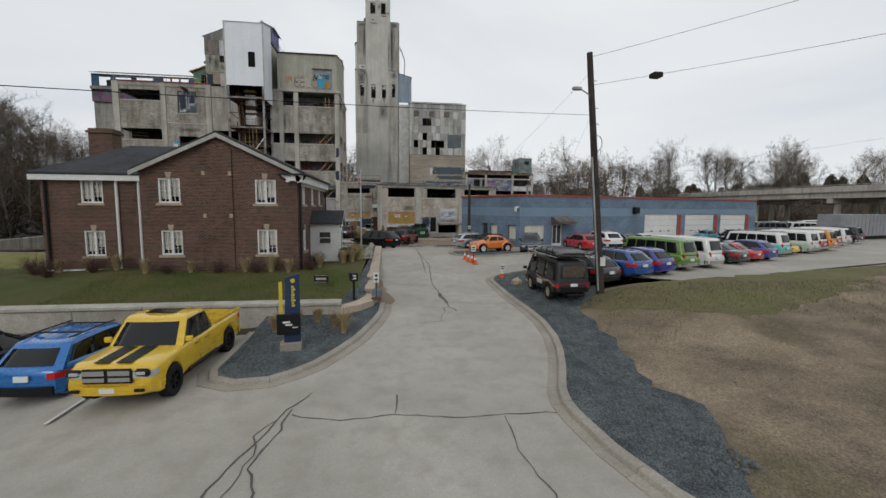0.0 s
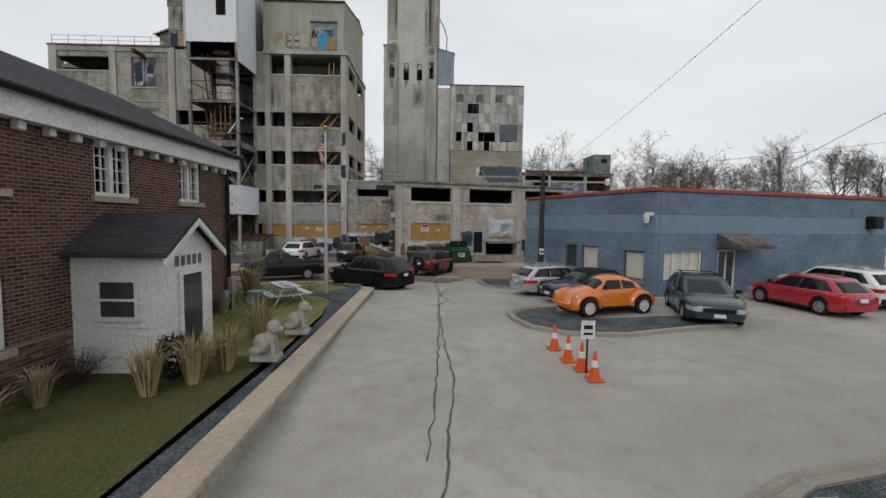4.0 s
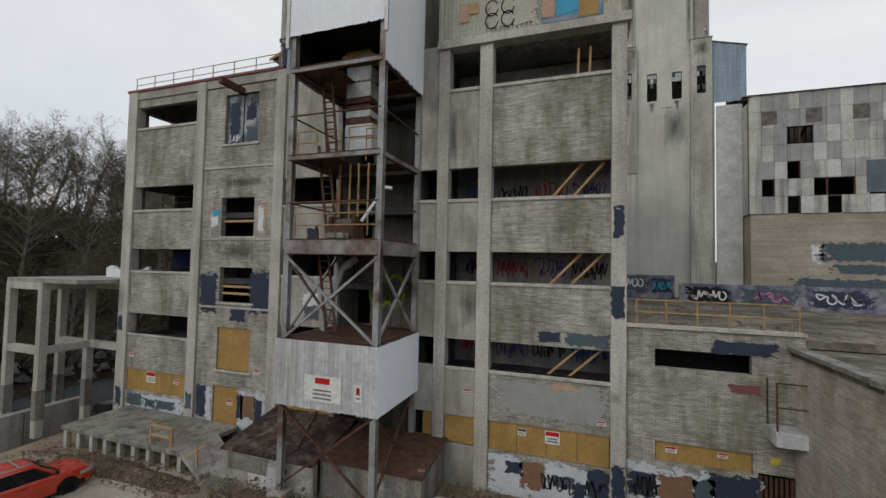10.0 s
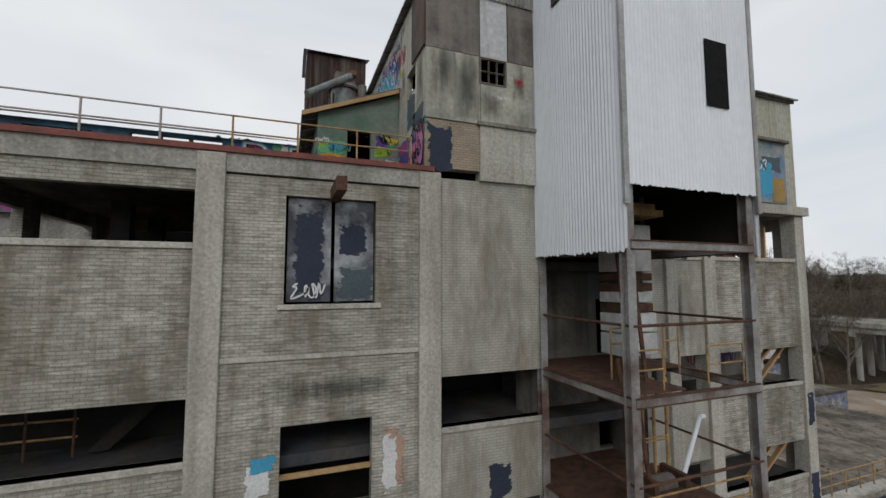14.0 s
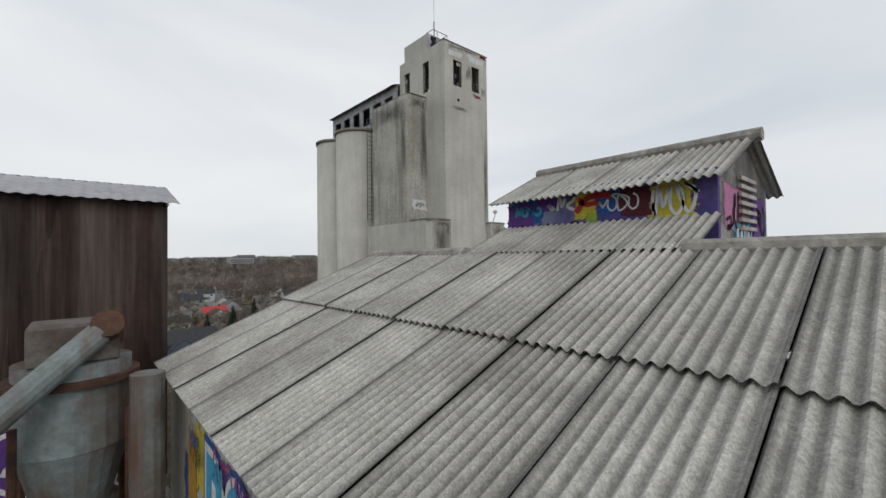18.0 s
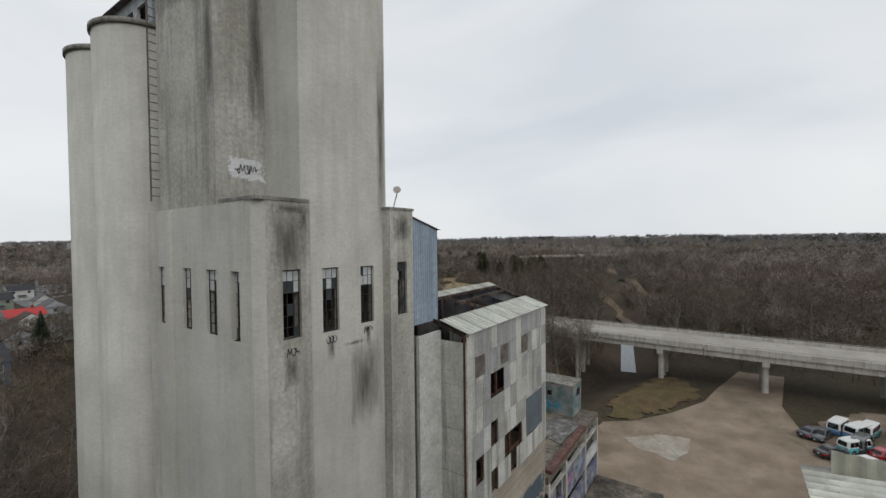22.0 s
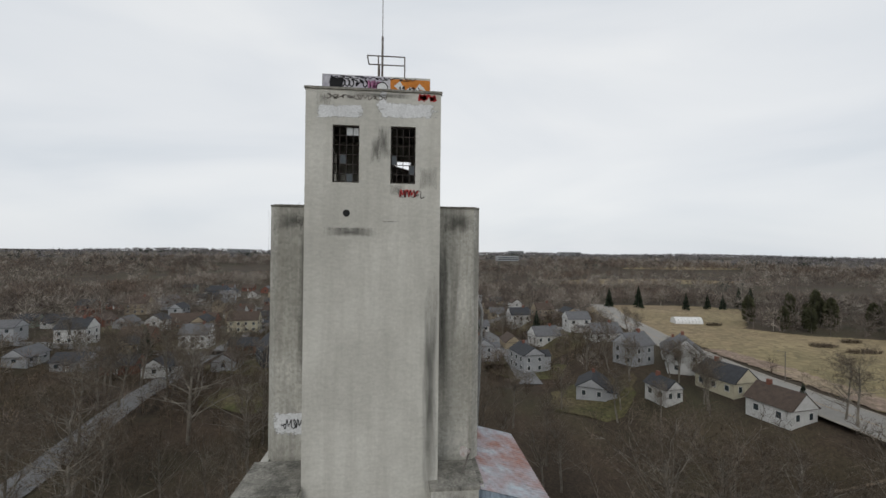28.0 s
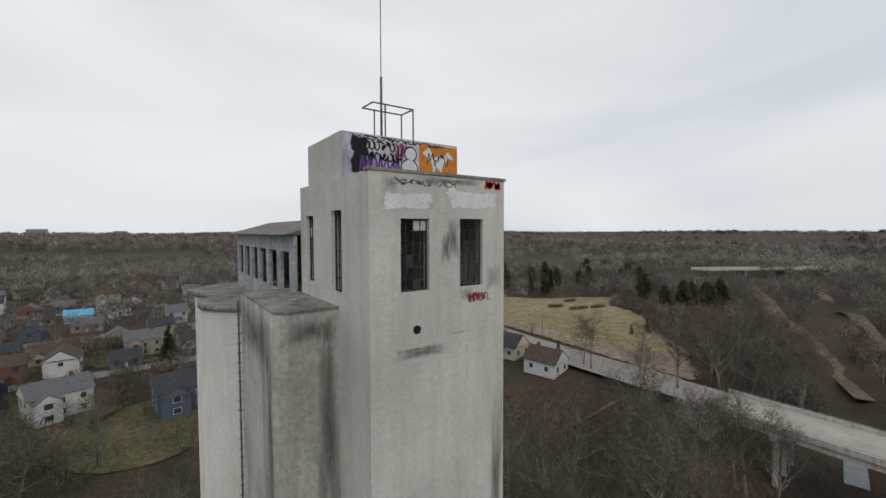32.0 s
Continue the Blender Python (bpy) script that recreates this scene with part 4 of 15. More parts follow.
sheet("bare_dirt", ragged([(6.8, 10.2), (7.5, 13.0), (8.4, 14.9), (10.2, 14.9), (12.5, 14.0), (15, 13.9), (20, 15.8), (28, 19.2), (40, 22), (40, 6), (30, -3), (12, -6), (6.6, 2.2), (5.8, 5.0), (6.5, 6.8), (7.1, 8.3)], 61, 0.3), 0.045, gritty(mat("churned bare dirt", (0.27, 0.215, 0.15), (0.135, 0.105, 0.073), 0.95, scale=0.45, fine=9, bump=0.9, blotch=(0.09, 0.078, 0.04), amount=0.75), 30, 0.65, 1.35, bump=0.3), 1.0, "churned bare brown dirt beside the gravel", "dirt")

# ---- the mill: a five-storey concrete frame with brick infill ----
FY = 63.85
LEVELS = ((20.44, 19.08), (15.25, 13.78), (11.30, 9.93), (7.24, 5.98), (3.75, 2.45))
mill = thing("mill_building", "abandoned five-storey grey concrete and brick mill with broken openings", "building")
BACK = 74.9

# columns of the front: (x0, x1, top)
for x0, x1, top in ((-36.55, -35.75, 21.45), (-30.55, -29.88, 21.42), (-24.66, -23.98, 21.42), (-14.95, -14.4, 21.0), (-12.92, -12.3, 21.0), (-7.2, -6.6, 21.0)):
    part("column", B((x0, x1, FY - 0.12, FY + 0.5, 0.2, top), bevel=0.02), CONC_COL, mill)
# infill between the openings, bay by bay
BAYS = ((-35.75, -30.55, SPANDREL, 21.0), (-23.98, -20.4, SPANDREL_B, 21.3), (-16.0, -14.95, SPANDREL_B, 21.3), (-14.4, -12.92, SPANDREL_B, 20.44), (-12.3, -7.2, SPANDREL, 20.44))
for k, (x0, x1, stuff, top) in enumerate(BAYS):
    edges = [top]
    for i, (t, b) in enumerate(LEVELS):
        if k in (1, 2) and i == 0:
            continue
        edges += [t, b]
    edges.append(0.2)
    for a, b in zip(edges[::2], edges[1::2]):
        if a - b > 0.05:
            part("spandrel", B((x0, x1, FY + 0.02, FY + 0.32, b, a)), stuff, mill)
    for t, b in LEVELS[1 if k in (1, 2) else 0:4]:
        part("sill", B((x0, x1, FY - 0.05, FY + 0.34, b - 0.16, b), bevel=0.015), CONC_COL, mill)
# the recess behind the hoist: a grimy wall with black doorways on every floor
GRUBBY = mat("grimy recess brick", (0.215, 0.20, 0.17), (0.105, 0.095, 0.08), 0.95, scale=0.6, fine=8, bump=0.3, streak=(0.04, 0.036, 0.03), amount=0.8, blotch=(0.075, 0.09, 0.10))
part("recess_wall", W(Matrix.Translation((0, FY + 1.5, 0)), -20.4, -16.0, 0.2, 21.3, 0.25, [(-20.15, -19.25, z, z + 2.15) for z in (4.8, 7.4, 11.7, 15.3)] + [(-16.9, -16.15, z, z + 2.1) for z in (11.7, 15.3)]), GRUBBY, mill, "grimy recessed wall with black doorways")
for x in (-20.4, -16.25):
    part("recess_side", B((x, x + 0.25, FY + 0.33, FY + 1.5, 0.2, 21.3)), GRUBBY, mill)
for z in (4.7, 7.1, 11.4, 15.0, 18.95):
    part("recess_floor", B((-20.15, -16.25, FY - 0.1, FY + 1.5, z, z + 0.22)), RUST, mill)
# the bay with single windows
WIN = ((-28.41, -25.95, 17.49, 20.44), (-28.4, -26.0, 12.06, 14.33), (-28.36, -25.97, 8.27, 10.27), (-28.34, -25.97, 4.42, 6.81), (-28.5, -26.6, 1.1, 3.5))
part("brick_bay", W(Matrix.Translation((0, FY + 0.02, 0)), -29.88, -24.66, 0.2, 20.9, 0.32, WIN), SPANDREL, mill)
for x0, x1, z0, z1 in WIN[:4]:
    part("sill", B((x0 - 0.15, x1 + 0.15, FY - 0.06, FY + 0.3, z0 - 0.14, z0), bevel=0.015), CONC_COL, mill)
for z in (16.05, 11.85, 7.9):
    part("ledge", B((-29.88, -24.66, FY - 0.03, FY + 0.02, z, z + 0.12)), CONC_COL, mill)
# top lintel and red flashing over the west wing
part("parapet", B((-36.55, -24.0, FY - 0.06, FY + 0.4, 20.95, 21.45)), CONC, mill)
part("flashing", B((-36.65, -24.2, FY - 0.14, FY + 0.5, 21.45, 21.6)), RED_TRIM, mill, "faded red metal flashing")
part("flashing", B((-36.65, -36.2, FY + 0.5, BACK, 21.45, 21.6)), RED_TRIM, mill, "faded red metal flashing")
# cornice over the east wing
part("cornice", B((-15.0, -6.45, FY - 0.28, FY + 0.4, 21.0, 21.38)), CONC_COL, mill)
part("cornice", B((-6.75, -6.45, FY + 0.4, BACK, 21.0, 21.38)), CONC_COL, mill)
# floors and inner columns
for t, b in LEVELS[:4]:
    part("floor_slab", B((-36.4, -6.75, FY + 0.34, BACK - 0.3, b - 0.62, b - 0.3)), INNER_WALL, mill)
# partition added to keep the west bay openings dark
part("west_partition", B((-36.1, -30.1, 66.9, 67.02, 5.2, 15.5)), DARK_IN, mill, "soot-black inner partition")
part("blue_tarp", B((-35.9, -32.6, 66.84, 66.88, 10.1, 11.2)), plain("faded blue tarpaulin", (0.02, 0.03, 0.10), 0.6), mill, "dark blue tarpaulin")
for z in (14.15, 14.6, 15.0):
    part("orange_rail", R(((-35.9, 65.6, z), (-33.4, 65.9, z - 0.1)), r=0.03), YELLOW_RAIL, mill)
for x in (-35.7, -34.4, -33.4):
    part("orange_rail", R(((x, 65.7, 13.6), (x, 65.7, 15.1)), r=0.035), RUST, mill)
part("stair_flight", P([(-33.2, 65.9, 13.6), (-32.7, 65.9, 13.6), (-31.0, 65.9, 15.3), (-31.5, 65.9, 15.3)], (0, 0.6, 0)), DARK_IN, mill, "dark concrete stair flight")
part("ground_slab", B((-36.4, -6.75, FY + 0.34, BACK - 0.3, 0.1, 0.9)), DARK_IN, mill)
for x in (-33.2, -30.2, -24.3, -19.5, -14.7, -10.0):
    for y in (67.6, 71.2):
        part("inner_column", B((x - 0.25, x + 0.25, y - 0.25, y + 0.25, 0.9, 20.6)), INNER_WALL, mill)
part("roof_slab", B((-36.5, -24.0, FY + 0.4, BACK, 20.98, 21.3)), ROOF_DIRT, mill, "stained flat roof with debris")
part("roof_slab", B((-24.0, -6.75, FY + 0.4, BACK, 20.98, 21.3)), CONC_DARK, mill)
# back, side and cross walls
part("back_wall", W(Matrix.Translation((0, BACK, 0)), -36.5, -6.6, 0.2, 21.4, 0.3, ((-36.0, -31.0, 19.2, 20.5), (-30.0, -28.0, 13.4, 15.2), (-22.5, -21.5, 13.9, 14.8), (-12.2, -11.2, 13.9, 15.0), (-8.5, -7.2, 19.3, 20.5))), SPANDREL, mill)
side = Matrix.Translation((-36.55, BACK, 0)) @ Matrix.Rotation(radians(-90), 4, "Z")
part("side_wall", W(side, 0.0, BACK - FY, 0.2, 21.4, 0.3, [(1, 5, b, t) for t, b in LEVELS] + [(6, 10, b, t) for t, b in LEVELS]), SPANDREL, mill)
east = Matrix.Translation((-6.6, FY, 0)) @ Matrix.Rotation(radians(90), 4, "Z")
holes = [(a, b, lo, hi) for hi, lo in LEVELS[:4] for a, b in ((1.0, 4.6), (5.4, 9.6))]
part("side_wall", W(east, 0.55, BACK - FY, 0.2, 21.0, 0.32, holes), mat("beige rendered flank", (0.50, 0.455, 0.385), (0.41, 0.37, 0.31), 0.9, scale=0.5, fine=8, bump=0.15, streak=(0.24, 0.21, 0.17), amount=0.5), mill)
part("flank_pier", B((-6.6, -6.5, 68.95, 69.25, 0.2, 21.0)), CONC_COL, mill)
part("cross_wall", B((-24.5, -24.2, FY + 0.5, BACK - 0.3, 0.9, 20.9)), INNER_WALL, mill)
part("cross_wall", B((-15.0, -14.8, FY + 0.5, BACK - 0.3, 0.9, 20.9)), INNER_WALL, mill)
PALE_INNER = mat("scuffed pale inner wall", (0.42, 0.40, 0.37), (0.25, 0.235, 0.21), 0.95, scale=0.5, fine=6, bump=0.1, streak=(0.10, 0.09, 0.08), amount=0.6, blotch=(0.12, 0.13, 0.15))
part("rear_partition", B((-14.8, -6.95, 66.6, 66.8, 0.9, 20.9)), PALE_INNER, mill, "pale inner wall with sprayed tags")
# dark partitions added to black out the bays behind the openings
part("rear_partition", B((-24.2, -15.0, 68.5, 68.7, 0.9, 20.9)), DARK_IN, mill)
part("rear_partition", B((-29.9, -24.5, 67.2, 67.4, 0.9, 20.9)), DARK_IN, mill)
# timber props in the east bay
for t, b in LEVELS[:4]:
    for i in range(2):
        bm = bmesh.new()
        if t > 20:
            beam(bm, (-8.6 + i * 0.5, FY + 0.7, b - 0.1), (-8.55 + i * 0.5, FY + 0.7, t + 0.1), 0.16, 0.1)
        else:
            beam(bm, (-9.9 + i * 0.9, FY + 0.8, b - 0.25), (-8.3 + i * 0.9, FY + 0.5, t + 0.05), 0.2, 0.1)
        part("timber_prop", bm, TIMBER, mill, "raw timber prop")
# boards in the ground-floor openings and one window
for x0, x1, z0, z1 in ((-35.72, -30.6, 2.45, 3.75), (-23.95, -20.5, 2.3, 3.6), (-15.5, -14.98, 2.5, 3.7), (-14.38, -12.95, 2.5, 3.75), (-12.28, -7.22, 2.47, 3.75), (-28.34, -25.97, 4.42, 6.81), (-28.5, -26.6, 1.1, 3.5)):
    n = max(int((x1 - x0) / 1.22), 1)
    for i in range(n):
        a, b = x0 + (x1 - x0) * i / n, x0 + (x1 - x0) * (i + 1) / n
        part("plywood_board", B((a + 0.01, b - 0.01, FY + 0.1, FY + 0.13, z0 + 0.01, z1 - 0.01)), PLY, mill, "ochre plywood board")
# bars across two windows
for z in (12.9, 9.1, 8.7):
    part("timber_bar", B((-28.4, -26.0, FY + 0.2, FY + 0.28, z, z + 0.13)), TIMBER, mill)
# broken painted glazing of the upper single window
for x0, x1, z0, z1 in ((-28.35, -27.2, 17.55, 20.4), (-27.1, -26.0, 17.55, 20.4)):
    part("window_pane", B((x0, x1, FY + 0.16, FY + 0.18, z0, z1)), mat("paint-blotched glass", (0.10, 0.11, 0.13), (0.02, 0.02, 0.025), 0.3, scale=1.1, fine=5, bump=0.02, blotch=(0.45, 0.48, 0.50), amount=1.0), mill, "paint-blotched window panel")
part("hoist_beam", B((-27.25, -27.0, FY - 1.6, FY + 0.3, 20.35, 20.7)), RUST, mill, "rusty hoist beam")

# ---- steel hoist tower on the front ----
EX0, EX1, EY0, EY1 = -20.4, -16.0, 59.95, FY - 0.1
hoist = thing("hoist_tower", "rusty open steel stair and hoist tower with corrugated white head", "tower")
for x in (EX0, EX1):
    for y in (EY0, EY1):
        bm = P([(x + a, y + b, 0.9) for a, b in ((-0.13, -0.02), (0.13, -0.02), (0.13, 0.0), (0.012, 0.0), (0.012, 0.22), (0.13, 0.22), (0.13, 0.24), (-0.13, 0.24), (-0.13, 0.22), (-0.012, 0.22), (-0.012, 0.0), (-0.13, 0.0))], (0, 0, 20.6))
        part("post", bm, GIRDER, hoist)
        part("footing", B((x - 0.4, x + 0.4, y - 0.3, y + 0.5, 0.2, 1.0), bevel=0.05), CONC, hoist)
for z, h in ((18.9, 0.22), (15.05, 0.22), (11.0, 0.62), (7.2, 0.2), (4.7, 0.2)):
    for a, b in (((EX0, EY0), (EX1, EY0)), ((EX0, EY1), (EX1, EY1)), ((EX0, EY0), (EX0, EY1)), ((EX1, EY0), (EX1, EY1))):
        bm = bmesh.new()
        beam(bm, (*a, z + h / 2), (*b, z + h / 2), 0.1, h)
        part("girder", bm, GIRDER, hoist)
        for e in (-h / 2, h / 2):
            bm = bmesh.new()
            beam(bm, (*a, z + h / 2 + e), (*b, z + h / 2 + e), 0.16, 0.03)
            part("flange", bm, RUST, hoist)
    part("landing", B((EX0, EX1, EY0 + 0.2, EY1, z + h, z + h + 0.05)) if h > 0.5 or z < 8 else B((EX0, EX0 + 1.9, EY0 + 0.2, EY1, z + h, z + h + 0.05), (EX0 + 1.9, EX1, EY0 + 2.4, EY1, z + h, z + h + 0.05)), RUST, hoist)
for z0, z1 in ((7.4, 10.9),):
    for a, b in (((EX0, EY0), (EX1, EY0)), ((EX1, EY0), (EX1, EY1)), ((EX0, EY0), (EX0, EY1))):
        for p, q in ((z0, z1), (z1, z0)):
            bm = bmesh.new()
            beam(bm, (*a, p), (*b, q), 0.1, 0.1)
            part("brace", bm, GIRDER, hoist)
for z in (17.0, 13.2):
    for a, b in (((EX0, EY0), (EX1, EY0)), ((EX1, EY0), (EX1, EY1)), ((EX0, EY0), (EX0, EY1))):
        part("tie_rod", R(((*a, z), (*b, z)), r=0.04), RUST, hoist)
for a, b in (((EX0, EY0, 1.2), (EX1, EY0, 4.6)), ((EX1, EY0, 1.2), (EX0, EY0, 4.6)), ((EX1, EY0, 1.2), (EX1, EY1, 4.6)), ((EX1, EY1, 1.2), (EX1, EY0, 4.6)), ((EX0, EY0, 1.2), (EX0, EY1, 4.6))):
    bm = bmesh.new()
    beam(bm, a, b, 0.09, 0.09)
    part("brace", bm, RUST, hoist)
# ladders from landing to landing
for z0, z1, lean in ((15.3, 19.1, 0.5), (11.7, 15.2, 0.6), (7.5, 11.5, 0.7)):
    x, y = EX0 + 0.6, EY0 + 1.2
    bm = bmesh.new()
    for dx in (0, 0.5):
        beam(bm, (x + dx + lean, y, z0), (x + dx, y, z1 + 0.8), 0.05, 0.12)
    steps = int((z1 - z0) / 0.3)
    for i in range(steps):
        f = (i + 0.5) / steps
        beam(bm, (x + lean * (1 - f), y, z0 + (z1 - z0) * f), (x + 0.5 + lean * (1 - f), y, z0 + (z1 - z0) * f), 0.1, 0.03)
    part("ladder", bm, RUST, hoist)
# the bucket leg with pale panels
for z0, z1, m_ in ((19.15, 19.85, WHITE_RUSTY), (18.4, 19.1, WHITE_RUSTY), (17.45, 17.77, WHITE_RUSTY), (16.55, 17.12, WHITE_RUSTY), (15.85, 16.5, WHITE_RUSTY), (17.15, 17.42, RUST), (17.8, 18.05, RUST), (18.12, 18.35, RUST)):
    part("leg_casing", B((-18.92, -17.62 + (0.12 if z0 < 16.6 else 0), 61.9, 62.8, z0, z1), bevel=0.02), m_, hoist)
part("pulley_housing", B((-19.0, -17.4, 61.6, 62.6, 20.1, 20.3), (-18.9, -17.6, 61.7, 62.5, 20.3, 20.5)), YELLOW_RAIL, hoist, "pale yellow machine housing")
for k in range(7):
    part("louvre_tooth", P([(-18.85 + k * 0.18, 61.89, 19.12), (-18.72 + k * 0.18, 61.89, 19.12), (-18.785 + k * 0.18, 61.89, 19.22)], (0, -0.01, 0)), BLACK, hoist)
for x0, x1 in ((-19.6, -18.95), (-17.6, -17.0)):
    part("guard_rail", R(((x0, 61.6, 16.3), (x1, 61.6, 16.3)), ((x0, 61.6, 16.75), (x1, 61.6, 16.75)), ((x0, 61.6, 15.3), (x0, 61.6, 16.75)), ((x1, 61.6, 15.3), (x1, 61.6, 16.75)), r=0.03), YELLOW_RAIL, hoist, "ochre guard rail")
part("white_pipe", R(((-17.5, 61.2, 12.5), (-16.5, 61.4, 14.0), 0.07), ((-16.5, 61.4, 14.0), (-16.2, 61.5, 13.95), 0.07)), WHITE_SHEET, hoist)
# ceiling and linings added; their near-black colour stands for the shaded inside
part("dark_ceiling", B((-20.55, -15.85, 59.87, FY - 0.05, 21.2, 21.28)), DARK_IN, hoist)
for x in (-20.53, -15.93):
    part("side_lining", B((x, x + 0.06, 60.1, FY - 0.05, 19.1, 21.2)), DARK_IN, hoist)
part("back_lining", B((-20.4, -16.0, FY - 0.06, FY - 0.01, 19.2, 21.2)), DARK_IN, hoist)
for dx in (0.0, 1.15):
    part("drum_leg", B((-18.95 + dx, -18.8 + dx, 60.85, 61.75, 11.7, 12.7)), RUST, hoist)
part("drum", rod(bmesh.new(), (-18.8, 61.3, 12.35), (-17.9, 61.3, 12.35), 0.28, n=18), STEEL, hoist)
part("sack", P([(x, y, 11.72) for x, y in blob(-18.4, 60.6, 0.5, 0.25, 3)], (0, 0, 0.22)), CONC_DARK, hoist)
for x in (-19.0, -18.45, -18.0, -17.5):
    part("pipe", R(((x, 61.7, 11.9), (x, 61.7, 15.2)), r=0.05), YELLOW_RAIL, hoist, "ochre pipe")
for z in (13.4, 13.5):
    part("pipe_tie", R(((-19.0, 61.66, z), (-17.5, 61.66, z)), r=0.025), YELLOW_RAIL, hoist)
part("motor_box", B((-19.1, -17.7, 60.8, 61.8, 11.8, 12.35), bevel=0.03), RUST, hoist)
part("chute", R(((-19.3, 61.2, 7.6), (-18.8, 61.8, 10.4), 0.14), ((-18.8, 61.8, 10.4), (-18.3, 62.2, 10.9), 0.2)), STEEL_LIGHT, hoist)
for x0, x1, y, z in ((-20.2, -19.2, 60.2, 15.3), (-17.6, -16.2, 60.2, 15.3), (-20.2, -16.2, 60.2, 11.7)):
    for h in (0.55, 1.05):
        part("rail", R(((x0, y, z + h), (x1, y, z + h)), r=0.025), YELLOW_RAIL, hoist)
    for x in (x0, x1):
        part("rail_post", R(((x, y, z), (x, y, z + 1.05)), r=0.025), YELLOW_RAIL, hoist)
# white corrugated head and lower box
HX0, HX1, HY0 = -20.6, -15.8, 59.8
part("corrugated_front", C((HX0, HY0, 20.5), (HX1 - HX0, 0, 0), (0, 0, 7.95), 0.13, 0.009, ragged=0.05), WHITE_SHEET, hoist)


def head_side(o, u):
    """A side sheet whose top climbs and whose foot drops towards the mill."""
    bm = C(o, u, (0, 0, 8.0), 0.13, 0.009, ragged=0.1)
    for v in bm.verts:
        f = (v.co.y - HY0) / (FY - HY0)
        v.co.z += (1.05 * f) if v.co.z > 24 else (SIDE_F + (SIDE_B - SIDE_F) * f - 20.45)
    return bm


SIDE_F, SIDE_B = 18.85, 18.9
part("corrugated_side", head_side((HX0, FY, 20.45), (0, HY0 - FY, 0)), WHITE_SHEET, hoist)
part("corrugated_side", head_side((HX1, HY0, 20.45), (0, FY - HY0, 0)), WHITE_SHEET, hoist)
part("corrugated_rear", C((HX1, FY, 21.4), (HX0 - HX1, 0, 0), (0, 0, 8.0), 0.2, 0.022), WHITE_SHEET, hoist)
for x in (HX0, HX1):
    part("corner_trim", B((x - 0.08, x + 0.08, HY0 - 0.04, HY0 + 0.05, 20.0, 28.45)), STEEL_LIGHT, hoist)
part("head_roof", P([(HX0 - 0.06, HY0 - 0.1, 28.46), (HX1 + 0.06, HY0 - 0.1, 28.46), (HX1 + 0.06, FY + 0.1, 29.55), (HX0 - 0.06, FY + 0.1, 29.55)], (0, 0, 0.06)), WHITE_SHEET, hoist)
for i in range(9):
    part("vent_slat", B((HX0 - 0.06, HX0 - 0.03, 62.0, 62.62, 26.88 + i * 0.075, 26.93 + i * 0.075)), STEEL, hoist)
part("vent_frame", B((HX0 - 0.028, HX0 - 0.01, 61.96, 62.66, 26.84, 27.58)), BLACK, hoist, "louvred vent")
part("broken_window", B((-17.7, -16.85, HY0 - 0.05, HY0 - 0.03, 22.9, 24.8)), plain("dark void", (0.006, 0.006, 0.006), 0.9), hoist, "dark broken window")
part("skirt_front", C((HX0 - 0.05, HY0 - 0.02, 4.65), (HX1 - HX0 + 0.1, 0, 0), (0, 0, 2.75), 0.2, 0.022, ragged=0.06), WHITE_RUSTY, hoist)
part("skirt_side", C((HX1 + 0.05, HY0 - 0.02, 4.65), (0, FY - HY0, 0), (0, 0, 2.75), 0.2, 0.022), WHITE_SHEET, hoist)
part("skirt_side", C((HX0 - 0.05, FY, 4.65), (0, HY0 - FY, 0), (0, 0, 2.75), 0.2, 0.022), WHITE_RUSTY, hoist)
for x0, x1, z0, z1 in ((-19.1, -17.35, 5.0, 6.05), (-16.75, -16.4, 5.2, 5.85)):
    sgn = thing("warning_sign", "white warning sign with red heading and grey writing", "sign")
    part("plate", B((x0, x1, HY0 - 0.07, HY0 - 0.05, z0, z1)), WHITE, sgn)
    part("red_heading", B((x0 + (x1 - x0) * 0.3, x1 - (x1 - x0) * 0.3, HY0 - 0.076, HY0 - 0.071, z1 - 0.32, z1 - 0.08)), RED_LAMP, sgn)
    for i in range(3):
        part("text_bar", B((x0 + (x1 - x0) * 0.25, x1 - (x1 - x0) * 0.25, HY0 - 0.076, HY0 - 0.071, z0 + 0.12 + i * 0.16, z0 + 0.18 + i * 0.16)), STEEL, sgn)

# ---- head house over the west wing ----
head = thing("head_house", "sheet-clad rooftop head house with grey panels and sprayed tags", "building")
HXW, HXE = -24.5, -20.6
part("brick_base", B((HXW, -22.65, FY - 0.05, FY + 0.3, 21.6, 23.15)), BRICK_RAW, head, "bare tan brick base with dark paint")
part("concrete_base", B((-22.65, HXE, FY - 0.12, FY + 0.3, 21.3, 23.1)), CONC_COL, head)
part("coping", B((-22.75, HXE, FY - 0.2, FY + 0.3, 23.1, 23.22)), CONC_DARK, head)
GREEN_PANEL = mat("mildewed cream panel", (0.50, 0.485, 0.41), (0.30, 0.31, 0.265), 0.85, scale=0.8, fine=7, bump=0.08, streak=(0.10, 0.105, 0.09), amount=0.6)
STAINED = mat("stained grey-brown panel", (0.19, 0.17, 0.15), (0.09, 0.076, 0.068), 0.6, scale=1.3, fine=9, bump=0.12, streak=(0.25, 0.22, 0.19), amount=0.5)
